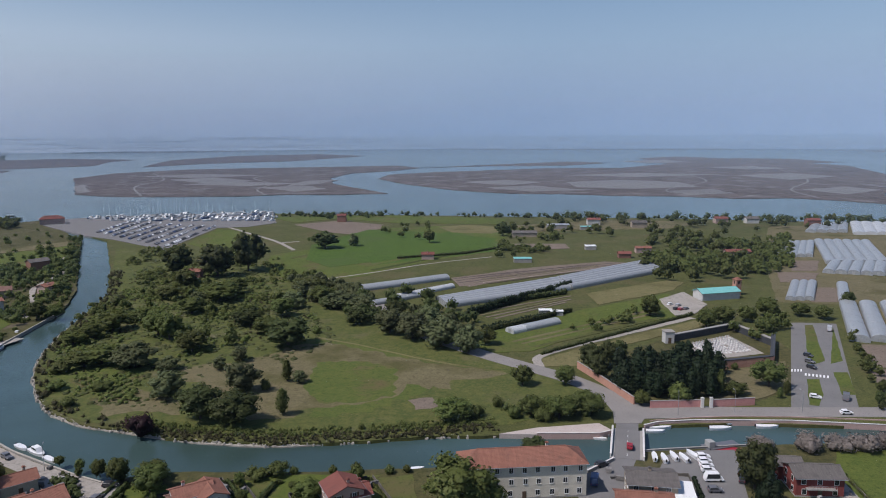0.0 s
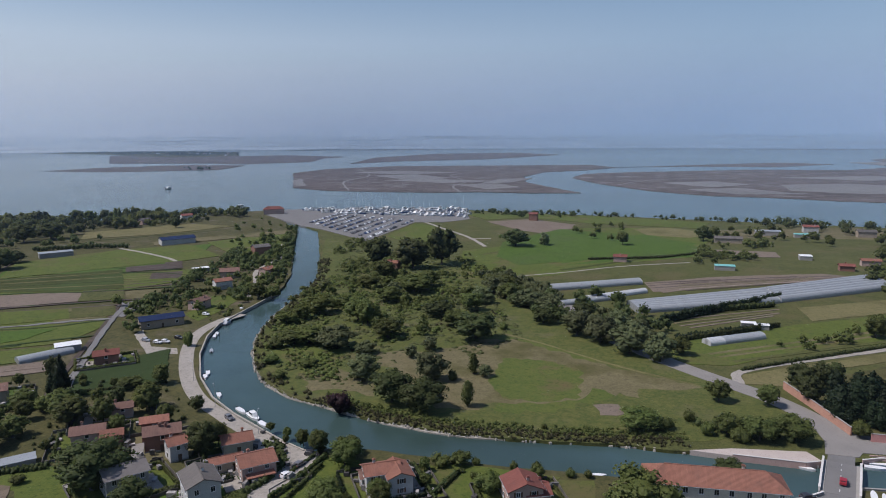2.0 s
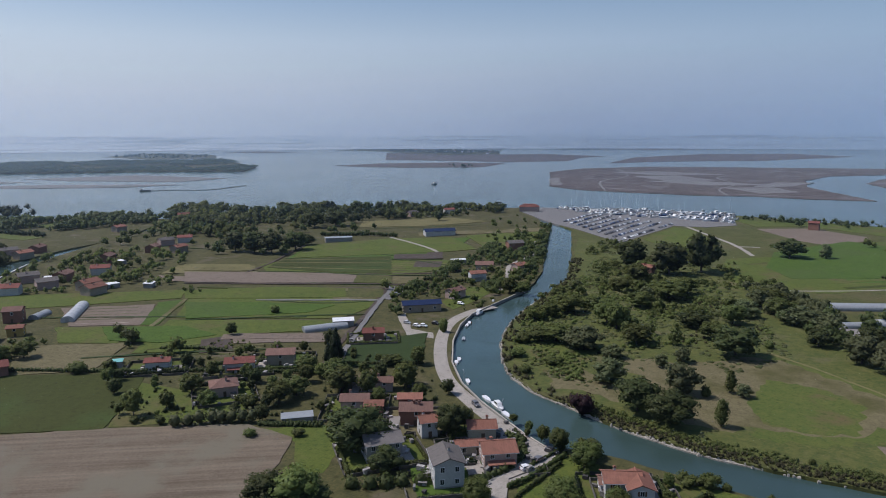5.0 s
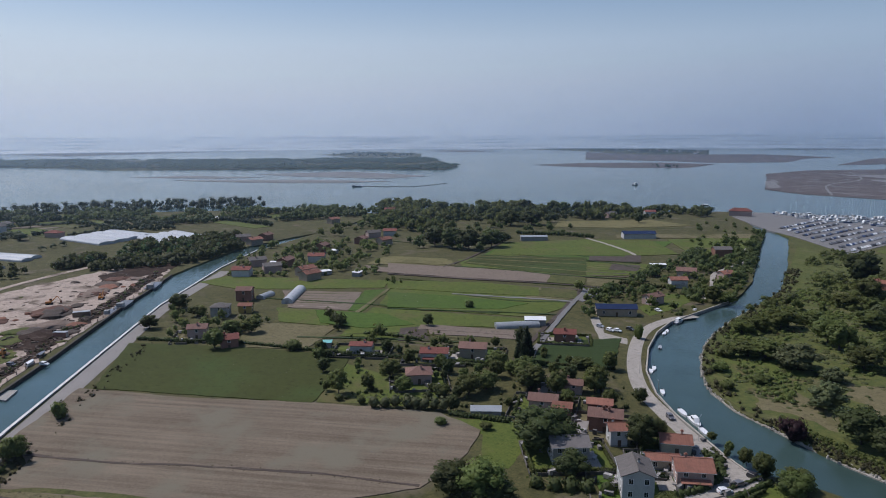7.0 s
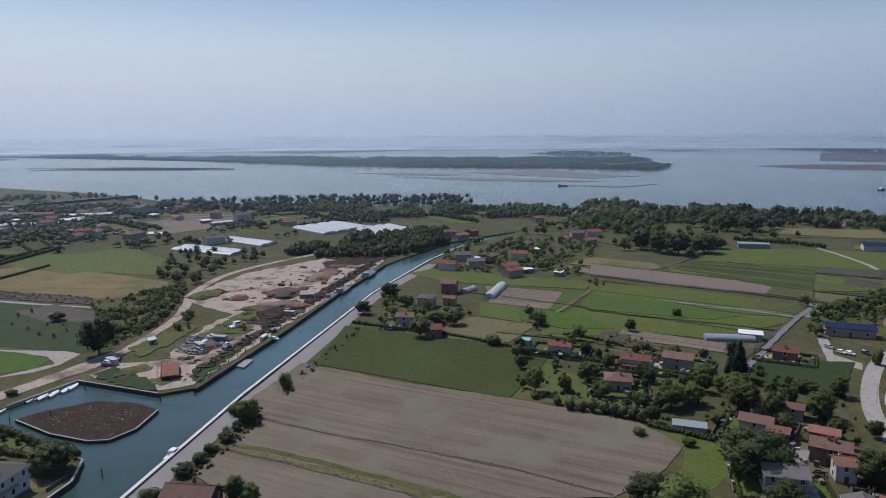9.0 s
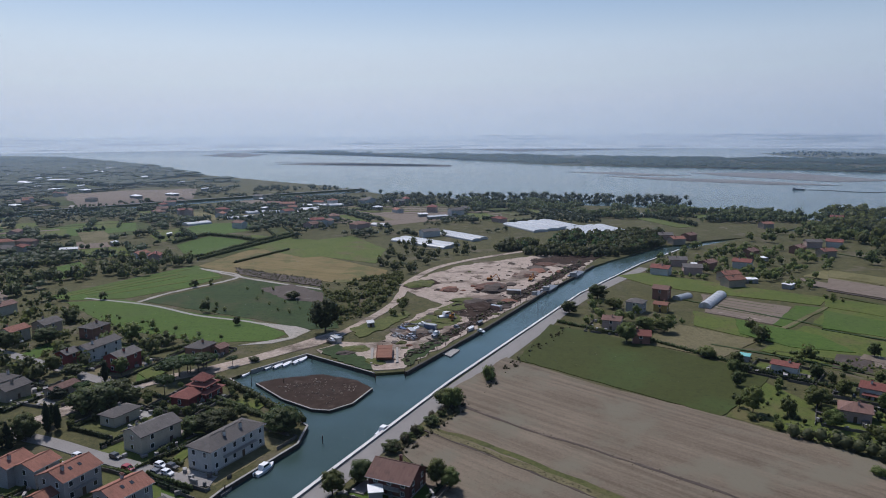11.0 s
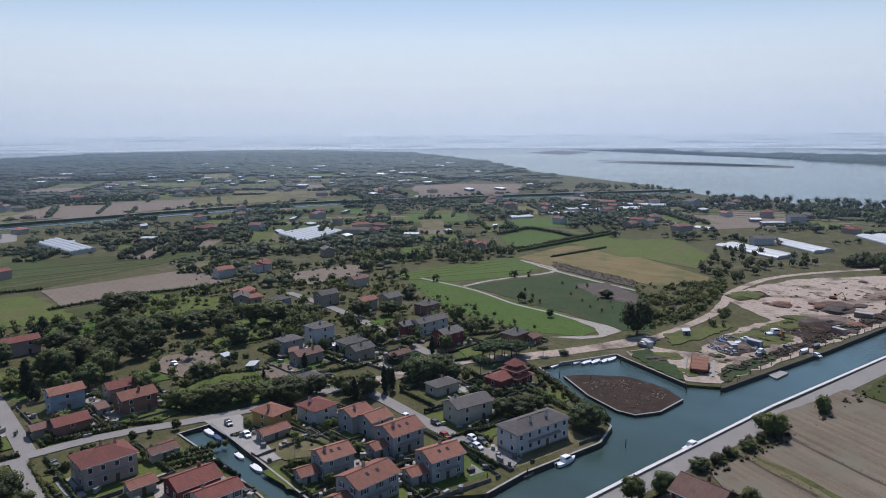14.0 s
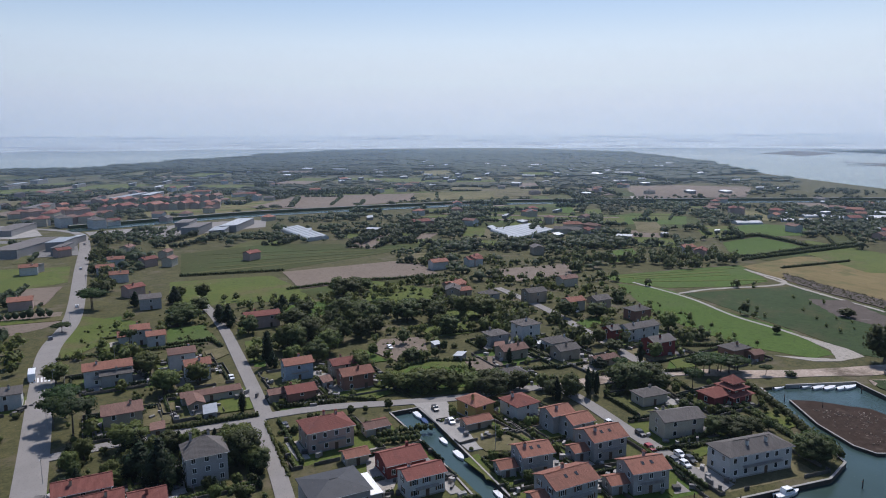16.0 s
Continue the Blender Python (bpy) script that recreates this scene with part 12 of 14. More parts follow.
def bridge(q):
    """A road bridge: a slightly humped deck on piers, with white parapets on both sides."""
    a, b, c, d = [Vector(p) for p in q]
    far, near = (a + b) / 2, (c + d) / 2
    dirn = near - far
    L, W = dirn.length + 3.0, (b - a).length
    mid = (far + near) / 2
    root = thing("bridge", mid.x, mid.y, 0, math.degrees(math.atan2(dirn.y, dirn.x)), "concrete road bridge with white parapets over the canal", "bridge")
    n = 10
    top = [(-L / 2 + L * i / n, 0.15 + 0.55 * math.sin(math.pi * i / n)) for i in range(n + 1)]
    ring = top + [(L / 2, -0.5)] + [(x, z - 0.75) for x, z in top[::-1][1:-1]] + [(-L / 2, -0.5)]
    part("deck", prism(bmesh.new(), ring, -W / 2, W / 2), ASPHALT, root)
    for s in (-1, 1):
        bm = bmesh.new()
        ring = [(x, z - 0.3) for x, z in top] + [(x, z + 1.0) for x, z in top[::-1]]
        prism(bm, ring, s * W / 2 - 0.2, s * W / 2 + 0.2)
        p = part("parapet", bm, WHITE_STONE, root)
        bm = bmesh.new()
        ring = [(x, z + 1.0) for x, z in top] + [(x, z + 1.12) for x, z in top[::-1]]
        prism(bm, ring, s * W / 2 - 0.28, s * W / 2 + 0.28)
        part("coping", bm, WHITE_STONE, p)
        part("pavement_kerb", prism(bmesh.new(), [(x, z) for x, z in top] + [(x, z + 0.14) for x, z in top[::-1]], s * (W / 2 - 1.0), s * (W / 2 - 0.2)), CONCRETE, root)
    for sx in (-0.28, 0.28):
        part("pier", boxed(sx * L - 0.5, sx * L + 0.5, -W / 2 + 0.3, W / 2 - 0.3, -4.0, 0.0), CONCRETE, root)
    for i in range(5):
        x = -L / 2 + L * (i + 0.3) / 5
        z = 0.15 + 0.55 * math.sin(math.pi * (i + 0.4) / 5)
        part("lane_mark", boxed(x, x + 1.4, -0.06, 0.06, z, z + 0.03), WHITE_PAINT, root)
    return root


def graves(q):
    """Rows of pale gravestones, each a slab with a headstone."""
    r = random.Random(3)
    slab = mesh_of(boxed(-0.45, 0.45, -1.0, 0.8, -0.1, 0.3, bevel=0.03), WHITE_STONE)
    bm = boxed(-0.42, 0.42, 0.8, 1.0, -0.1, 1.0, bevel=0.05)
    box(bm, -0.06, 0.06, 0.86, 0.96, 1.0, 1.5)
    box(bm, -0.22, 0.22, 0.87, 0.95, 1.2, 1.32)
    stone = mesh_of(bm, WHITE_STONE)
    e = Vector(q[1]) - Vector(q[0])
    rot = math.degrees(math.atan2(e.y, e.x))
    for i in range(13):
        for j in range(8):
            if r.random() < 0.12:
                continue
            p = lerp2(q, (i + 0.5) / 13, (j + 0.5) / 8)
            root = thing("grave", p.x, p.y, 0.2, rot + r.uniform(-4, 4), "pale stone grave with an upright headstone", "grave", "graves in the cemetery")
            part("slab", slab, None, root)
            part("headstone", stone, None, root)


def ramp_quay(pts):
    """A pinkish concrete landing with a ramp down to the water."""
    ob = flat("landing_quay", PINK_CONCRETE, pts, 0.55, "pinkish concrete landing with a ramp on the canal", 3.2, 4.0, 0.0)
    a, b = Vector(pts[0]), Vector(pts[3])
    wall_line("landing_parapet", PINKSTONE, [pts[5], pts[4], pts[3]], 1.0, 0.25, "low pinkish wall along the landing", WHITE_STONE, -1.5, 0.1)
    return ob


PINK_CONCRETE = surface("pink_concrete", (0.36, 0.30, 0.27), (0.50, 0.44, 0.40), 0.3, 2.5, 0.9, 0.2, 0.25)


def slipway(x, y, rot):
    """A slipway with a rusty flat-decked hull on it between two concrete walls."""
    root = thing("slipway", x, y, 0, rot, "concrete slipway with low side walls at the canal", "slipway")
    for s in (-1, 1):
        part("side_wall", boxed(-11, 9, s * 5.2 - 0.5, s * 5.2 + 0.5, -3, 0.7), CONCRETE, root)
    part("ramp", prism(bmesh.new(), [(-11, -0.4), (9, -2.0), (9, -0.6), (-11, 0.2)], -4.7, 4.7), CONCRETE, root)
    hull = thing("barge", x, y, 0.2, rot, "rusty red-brown steel barge hauled out on the slipway", "barge")
    bm = prism(bmesh.new(), [(-9, 0.2), (5.5, 0.2), (7.5, 2.0), (-9.5, 2.0)], -3.2, 3.2)
    part("hull", bm, RUST, hull)
    for i in range(7):
        part("deck_plate", boxed(-9 + i * 2.3, -9 + i * 2.3 + 2.2, -2.9, 2.9, 2.0, 2.06 + 0.03 * (i % 2)), RUST, hull)
    for s in (-1, 1):
        part("gunwale", boxed(-9.4, 7.3, s * 3.15 - 0.1, s * 3.15 + 0.1, 2.0, 2.45), RUST, hull)
    for sx in (-6, 0, 4):
        part("cradle_block", boxed(sx - 0.4, sx + 0.4, -2.5, 2.5, -1.2, 0.22), DARK_WOOD, hull)


def chapel(x, y):
    root = thing("chapel", x, y, 0, 5, "small white cemetery chapel with a flat roof", "chapel")
    part("wall", boxed(-2, 2, -2, 2, -0.1, 5.0), plaster((0.74, 0.73, 0.70)), root)
    part("roof", boxed(-2.3, 2.3, -2.3, 2.3, 5.0, 5.3, bevel=0.05), CONCRETE, root)
    part("door", window_mesh(1.4, 2.6, "door"), None, root, at=pose(0, -2, 0))


def brick_tower(x, y):
    root = thing("tower", x, y, 0, 14, "short brick tower beside the hall", "tower")
    part("wall", boxed(-1.7, 1.7, -1.7, 1.7, -0.1, 9.0), BRICK, root)
    part("roof", roof_bm(3.4, 3.4, 9.0, 1.2, 0.35, True), ORANGE_TILE, root)
    for side in range(4):
        part("opening", boxed(-0.5, 0.5, -1.74, -1.66, 6.6, 8.2), GLASS, root, at=Matrix.Rotation(radians(90 * side), 4, "Z"))


def heap(x, y, rad, h, mat, seed):
    """A loose heap of soil or rubble."""
    r = random.Random(seed)
    bm = bmesh.new()
    bmesh.ops.create_icosphere(bm, subdivisions=3, radius=1.0)
    k = r.uniform(0, 50)
    for v in bm.verts:
        n = noise.noise(v.co * 1.7 + Vector((k, k, 0))) * 0.35 + noise.noise(v.co * 5 + Vector((k, 0, k))) * 0.12
        f = 1 + n
        v.co = Vector((v.co.x * rad * f, v.co.y * rad * 0.7 * f, max(-0.1, v.co.z) ** 1.0 * h * f - 0.05))
    ob = part("mound", bm, mat, None)
    ob.matrix_basis = pose(x, y, 0.1, 0, 0, r.uniform(0, 180))
    return tagged(ob, "loose heap of earth and rubble in the work yard", "heap")


def yard_piles(pts, n, seed):
    """Smaller piles of soil, scrap and rusty iron about the yard."""
    r = random.Random(seed)
    for i, (x, y) in enumerate(scatter(pts, n, seed)):
        heap(x, y, r.uniform(1.5, 4.0), r.uniform(0.5, 1.5), (MUD, SCRAP, RUST, MUD, GRASS)[i % 5], seed + i)


def digger(x, y, rot):
    """A tracked excavator with a folded arm."""
    root = thing("excavator", x, y, 0.1, rot, "rust-stained orange tracked excavator in the work yard", "excavator")
    paint = car_paint((0.42, 0.17, 0.03))
    for s in (-1, 1):
        part("track", boxed(-1.9, 1.9, s * 1.1 - 0.3, s * 1.1 + 0.3, 0, 0.85, bevel=0.25), RUBBER, root)
    body = part("body", boxed(-1.9, 1.0, -1.2, 1.2, 0.9, 2.0, bevel=0.1), paint, root)
    cab = part("cab", boxed(0.1, 1.3, 0.2, 1.2, 2.0, 3.2, bevel=0.08), paint, root)
    part("cab_window", boxed(0.25, 1.33, 0.17, 1.23, 2.3, 3.0), GLASS, cab)
    boom = part("boom", tube(bmesh.new(), (1.0, -0.2, 1.6), (4.0, -0.2, 4.4), 0.28, 0.22), paint, root)
    part("stick", tube(bmesh.new(), (4.0, -0.2, 4.4), (5.8, -0.2, 1.6), 0.2, 0.16), paint, root)
    part("bucket", boxed(5.3, 6.2, -0.8, 0.4, 0.6, 1.6, bevel=0.15), RUST, root)


BOX_COLOURS = [(0.36, 0.19, 0.14), (0.12, 0.16, 0.24), (0.34, 0.34, 0.33), (0.16, 0.12, 0.09)]


def container(x, y, rot, w, d, h, seed):
    """A site container: corrugated sides, doors and a roof."""
    mat = car_paint(BOX_COLOURS[seed % 4])
    root = thing("container", x, y, 0.1, rot, "weathered steel site container in the work yard", "container")
    part("body", boxed(-w / 2, w / 2, -d / 2, d / 2, 0, h), mat, root)
    k = int(w / 0.8)
    for s in (-1, 1):
        bm = bmesh.new()
        for i in range(k):
            u = -w / 2 + w * (i + 0.25) / k
            box(bm, u, u + w / k * 0.5, s * d / 2 - 0.03, s * d / 2 + 0.04, 0.15, h - 0.15)
        part("side_ribs", bm, mat, root)
    part("roof", boxed(-w / 2 - 0.08, w / 2 + 0.08, -d / 2 - 0.08, d / 2 + 0.08, h, h + 0.12), STEEL, root)
    part("door", boxed(w / 2, w / 2 + 0.05, -d * 0.4, d * 0.4, 0.1, h - 0.2), STEEL, root)


def scrap(pts, n, seed, mat=None, size=1.0):
    """Loose timber, plates and rubble lying about, too many to count."""
    r = random.Random(seed)
    V, F = [], []
    for x, y in scatter(pts, n, seed):
        a, l, w, h = r.uniform(0, 6.3), r.uniform(0.5, 4.5) * size, r.uniform(0.2, 1.2) * size, r.uniform(0.15, 1.1) * size
        c, s = math.cos(a), math.sin(a)
        b = len(V)
        t = r.uniform(-0.15, 0.15)
        for dz in (0, h):
            for dx, dy in ((-l / 2, -w / 2), (l / 2, -w / 2), (l / 2, w / 2), (-l / 2, w / 2)):
                V.append((x + c * dx - s * dy, y + s * dx + c * dy, (0.05 if size > 0.45 else -0.35) + dz + t * dx * (dz > 0)))
        F += [(b, b + 1, b + 5, b + 4), (b + 1, b + 2, b + 6, b + 5), (b + 2, b + 3, b + 7, b + 6), (b + 3, b, b + 4, b + 7), (b + 4, b + 5, b + 6, b + 7)]
    return tagged(raw("scrap", V, F, mat or SCRAP), "scattered timber, plates and rubble on the ground", "scrap", "", "stuff")


def rubble_edge(pts):
    """Pale stones along the foot of the bank."""
    r = random.Random(len(pts))
    V, F = [], []
    for a, b in zip(pts[:-1], pts[1:]):
        a, b = Vector(a), Vector(b)
        n = int((b - a).length / 0.38)
        for i in range(n):
            if r.random() < 0.05:
                continue
            p = a.lerp(b, i / n)
            x, y, k = p.x + r.gauss(0, 0.4), p.y + r.gauss(0, 0.4), r.uniform(0.3, 0.7)
            base = len(V)
            an = r.uniform(0, 6.3)
            for z, f in ((-1.5, 1.0), (-0.8 + r.uniform(0, 0.35), 0.95), (-0.45 + r.uniform(0, 0.5), 0.5)):
                V += [(x + k * f * math.cos(an + j * 1.2566) * r.uniform(0.8, 1.2), y + k * f * math.sin(an + j * 1.2566) * r.uniform(0.8, 1.2), z) for j in range(5)]
            for q in (0, 5):
                F += [(base + q + j, base + q + (j + 1) % 5, base + q + 5 + (j + 1) % 5, base + q + 5 + j) for j in range(5)]
            F.append(tuple(base + 10 + j for j in range(5)))
    tagged(raw("bank_stones", V, F, STONE), "pale rubble stones along the foot of the bank", "stones", "", "stuff")


def mooring_post(x, y):
    root = thing("mooring_post", x, y, -1, 0, "dark wooden mooring post standing in the water", "post", "mooring posts")
    part("post", tube(bmesh.new(), (0, 0, -3), (RNG.uniform(-0.2, 0.2), RNG.uniform(-0.2, 0.2), 2.6), 0.16, 0.13), DARK_WOOD, root)
    part("iron_band", tube(bmesh.new(), (0, 0, 1.7), (0, 0, 1.9), 0.2, 0.2), RUST, root)


def crosswalk(q):
    """A zebra crossing: white bars on the road."""
    root = thing("crosswalk", 0, 0, 0, 0, "white painted zebra crossing on the grey road", "crosswalk")
    a, b, c, d = [Vector(p) for p in q]
    n = max(4, int((b - a).length / 1.1))
    for i in range(n):
        p, e, f, k = a.lerp(b, i / n), a.lerp(b, (i + 0.5) / n), d.lerp(c, (i + 0.5) / n), d.lerp(c, i / n)
        raw("bar", [(*p, 0.33), (*e, 0.33), (*f, 0.33), (*k, 0.33)] + [(*p, 0.2), (*e, 0.2), (*f, 0.2), (*k, 0.2)], [(0, 1, 2, 3), (0, 4, 5, 1), (1, 5, 6, 2), (2, 6, 7, 3), (3, 7, 4, 0)], WHITE_PAINT, root)


def painted_haze_rim():
    """A glowing backdrop where water and sky meet: haze painted into its emission, paler towards the sun."""
    m = bpy.data.materials.new("painted_haze_rim")
    m.use_nodes = True
    n, l = m.node_tree.nodes, m.node_tree.links
    n.remove(n["Principled BSDF"])
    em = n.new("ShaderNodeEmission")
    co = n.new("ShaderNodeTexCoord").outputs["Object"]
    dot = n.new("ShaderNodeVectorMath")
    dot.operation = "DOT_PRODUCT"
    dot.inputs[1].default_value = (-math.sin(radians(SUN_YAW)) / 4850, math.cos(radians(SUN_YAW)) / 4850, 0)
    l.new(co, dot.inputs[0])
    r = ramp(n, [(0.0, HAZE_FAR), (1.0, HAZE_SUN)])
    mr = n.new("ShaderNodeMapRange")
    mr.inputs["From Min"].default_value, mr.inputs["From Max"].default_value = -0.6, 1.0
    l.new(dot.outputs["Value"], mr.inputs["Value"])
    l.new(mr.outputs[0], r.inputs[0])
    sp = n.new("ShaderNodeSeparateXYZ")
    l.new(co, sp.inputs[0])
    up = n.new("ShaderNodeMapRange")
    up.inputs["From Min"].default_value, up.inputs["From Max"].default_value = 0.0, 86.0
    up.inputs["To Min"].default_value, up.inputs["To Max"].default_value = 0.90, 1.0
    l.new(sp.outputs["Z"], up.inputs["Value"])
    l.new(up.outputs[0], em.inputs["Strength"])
    # darker streaks painted in for thin low banks, one behind the other
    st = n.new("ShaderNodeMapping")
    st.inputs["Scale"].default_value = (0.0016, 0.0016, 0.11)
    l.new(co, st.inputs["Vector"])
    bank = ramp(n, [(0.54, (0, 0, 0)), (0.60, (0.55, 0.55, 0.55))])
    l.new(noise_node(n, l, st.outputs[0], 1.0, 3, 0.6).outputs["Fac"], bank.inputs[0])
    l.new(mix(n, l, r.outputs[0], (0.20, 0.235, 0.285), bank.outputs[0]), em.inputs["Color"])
    l.new(em.outputs[0], n["Material Output"].inputs["Surface"])
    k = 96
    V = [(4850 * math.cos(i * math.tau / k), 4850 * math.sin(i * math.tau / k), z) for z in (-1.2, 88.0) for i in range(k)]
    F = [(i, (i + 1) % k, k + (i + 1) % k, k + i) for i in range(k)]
    tagged(raw("backdrop", V, F, m), "glowing backdrop rim with blue horizon haze painted on", "", "", "structure")


painted_haze_rim()


def haze_stand_in(radius, thick):
    """Stand-in for summer haze over the plain and the lagoon: an added blue translucent shell, thinning out towards the
    ground and the sky.
    """
    m = bpy.data.materials.new("haze_stand_in")
    m.use_nodes = True
    n, l = m.node_tree.nodes, m.node_tree.links
    n.remove(n["Principled BSDF"])
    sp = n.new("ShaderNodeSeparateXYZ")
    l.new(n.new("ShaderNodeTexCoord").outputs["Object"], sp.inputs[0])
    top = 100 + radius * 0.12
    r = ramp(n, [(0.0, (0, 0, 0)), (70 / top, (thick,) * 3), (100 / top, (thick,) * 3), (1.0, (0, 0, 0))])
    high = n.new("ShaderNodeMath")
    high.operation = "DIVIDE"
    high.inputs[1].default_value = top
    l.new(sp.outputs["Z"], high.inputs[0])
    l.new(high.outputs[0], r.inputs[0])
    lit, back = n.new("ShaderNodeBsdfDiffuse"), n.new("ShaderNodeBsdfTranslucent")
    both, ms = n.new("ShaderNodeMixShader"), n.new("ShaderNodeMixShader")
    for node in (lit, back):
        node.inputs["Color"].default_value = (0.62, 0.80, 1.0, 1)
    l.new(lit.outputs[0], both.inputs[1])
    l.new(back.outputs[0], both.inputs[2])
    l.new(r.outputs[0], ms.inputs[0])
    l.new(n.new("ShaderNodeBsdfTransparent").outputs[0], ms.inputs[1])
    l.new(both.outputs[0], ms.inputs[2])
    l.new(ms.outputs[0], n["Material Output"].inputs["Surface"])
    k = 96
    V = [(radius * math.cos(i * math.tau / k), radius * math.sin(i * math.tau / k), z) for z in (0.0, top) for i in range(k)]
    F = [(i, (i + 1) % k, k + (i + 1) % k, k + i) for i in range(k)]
    tagged(raw("haze", V, F, m, smooth=True), "translucent blue shell standing in for summer haze", "", "", "structure")


# added shells that imitate haze by distance; the nearest one lifts the darks
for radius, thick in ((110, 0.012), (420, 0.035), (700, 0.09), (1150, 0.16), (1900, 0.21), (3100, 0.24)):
    haze_stand_in(radius, thick)


# ---- greenhouses ----
tunnel(-27.0, 417, 32.2, 67.8, 8, 3.3, FILM, label='long greenhouse tunnel of milky plastic film')
tunnel(-10.3, 396.2, 42.0, 41.0, 5, 2.6, WHITE_FILM, label='low tunnel of white plastic film')
tunnel(-25.6, 377.3, 39.7, 32.9, 5, 2.6, FILM, label='long greenhouse tunnel of milky plastic film')
tunnel(34.1, 400, 34.9, 91.0, 4.7, 3.2, FILM, label='long grey multi-span greenhouse')
tunnel(35.0, 395.6, 33.7, 89.1, 4.7, 3.2, FILM, label='long grey multi-span greenhouse')
tunnel(35.8, 390.9, 32.5, 87.3, 4.7, 3.2, FILM, label='long grey multi-span greenhouse')
tunnel(36.6, 386.2, 31.1, 85.6, 4.7, 3.2, FILM, label='long grey multi-span greenhouse')
tunnel(37.4, 381.5, 29.8, 83.9, 4.7, 3.2, FILM, label='long grey multi-span greenhouse')
tunnel(105.4, 454, 39.2, 86.9, 4.9, 3.4, FILM, label='long grey multi-span greenhouse')
tunnel(106.3, 450, 38.7, 87.2, 4.9, 3.4, FILM, label='long grey multi-span greenhouse')
tunnel(107.2, 445, 38.2, 87.6, 4.9, 3.4, FILM, label='long grey multi-span greenhouse')
tunnel(108.1, 440, 37.7, 87.9, 4.9, 3.4, FILM, label='long grey multi-span greenhouse')
tunnel(109.0, 435, 37.3, 88.3, 4.9, 3.4, FILM, label='long grey multi-span greenhouse')
tunnel(109.9, 430, 36.8, 88.6, 4.9, 3.4, FILM, label='long grey multi-span greenhouse')
tunnel(45.7, 322.1, 35.3, 21.9, 6, 2.8, FILM, label='long greenhouse tunnel of milky plastic film')
tunnel(33.5, 313.4, 35.3, 8.0, 6, 2.8, WHITE_FILM, label='white-covered end of a greenhouse tunnel')
tunnel(264.6, 540, 60.5, 74.3, 5.9, 2.8, FILM, label='grey greenhouse tunnel in a row')
tunnel(270.6, 541, 60.8, 74.9, 5.9, 2.8, FILM, label='grey greenhouse tunnel in a row')
tunnel(276.6, 542, 61.1, 75.5, 5.9, 2.8, FILM, label='grey greenhouse tunnel in a row')
tunnel(282.6, 542, 61.4, 76.1, 5.9, 2.8, FILM, label='grey greenhouse tunnel in a row')
tunnel(288.6, 543, 61.6, 76.8, 5.9, 2.8, FILM, label='grey greenhouse tunnel in a row')
tunnel(293.8, 531, 66.1, 113.0, 7.1, 3.0, FILM, label='large grey greenhouse tunnel in a row')
tunnel(301.1, 530, 66.0, 112.0, 7.1, 3.0, FILM, label='large grey greenhouse tunnel in a row')
tunnel(308.3, 530, 65.8, 110.9, 7.1, 3.0, FILM, label='large grey greenhouse tunnel in a row')
tunnel(315.6, 529, 65.6, 109.9, 7.1, 3.0, FILM, label='large grey greenhouse tunnel in a row')
tunnel(322.8, 528, 65.5, 108.8, 7.1, 3.0, FILM, label='large grey greenhouse tunnel in a row')
tunnel(330.1, 528, 65.3, 107.8, 7.1, 3.0, FILM, label='large grey greenhouse tunnel in a row')
tunnel(263.6, 465, 55.2, 44.3, 7.0, 3.2, FILM, label='grey greenhouse tunnel in a row')
tunnel(270.5, 463, 55.5, 44.6, 7.0, 3.2, FILM, label='grey greenhouse tunnel in a row')
tunnel(277.5, 461, 55.9, 44.9, 7.0, 3.2, FILM, label='grey greenhouse tunnel in a row')
tunnel(284.5, 459, 56.3, 45.2, 7.0, 3.2, FILM, label='grey greenhouse tunnel in a row')
tunnel(291.4, 458, 56.7, 45.4, 7.0, 3.2, FILM, label='grey greenhouse tunnel in a row')
tunnel(298.4, 456, 57.0, 45.7, 7.0, 3.2, FILM, label='grey greenhouse tunnel in a row')
tunnel(202.1, 394.6, 60.6, 50.3, 5.0, 2.6, FILM, label='low grey tunnel between plots')
tunnel(207.2, 394.5, 60.6, 50.3, 5.0, 2.6, FILM, label='low grey tunnel between plots')
tunnel(212.3, 394.4, 60.6, 50.3, 5.0, 2.6, FILM, label='low grey tunnel between plots')
tunnel(198.4, 328.2, 63.8, 75.1, 8, 3.4, FILM, label='long greenhouse tunnel of milky plastic film')
tunnel(207.5, 326.8, 63.2, 72.7, 8, 3.4, FILM, label='long greenhouse tunnel of milky plastic film')
tunnel(218.5, 326.6, 63.2, 72.6, 8, 3.4, FILM, label='long greenhouse tunnel of milky plastic film')
tunnel(228.4, 389.7, 62.1, 48.5, 6, 2.6, FILM, label='long greenhouse tunnel of milky plastic film')
tunnel(357.3, 667, 56.9, 67.5, 8.7, 3.2, FILM, label='grey greenhouse tunnel near the shore', hoops=False)
tunnel(366.3, 666, 57.8, 66.9, 8.7, 3.2, FILM, label='grey greenhouse tunnel near the shore', hoops=False)
tunnel(375.2, 666, 58.8, 66.2, 8.7, 3.2, FILM, label='grey greenhouse tunnel near the shore', hoops=False)
tunnel(384.2, 666, 59.7, 65.6, 8.7, 3.2, FILM, label='grey greenhouse tunnel near the shore', hoops=False)
tunnel(396.0, 662, 61.6, 90.1, 10.0, 3.2, WHITE_FILM, label='pale greenhouse tunnel near the shore', hoops=False)
tunnel(406, 661, 61.9, 87.8, 10.0, 3.2, WHITE_FILM, label='pale greenhouse tunnel near the shore', hoops=False)
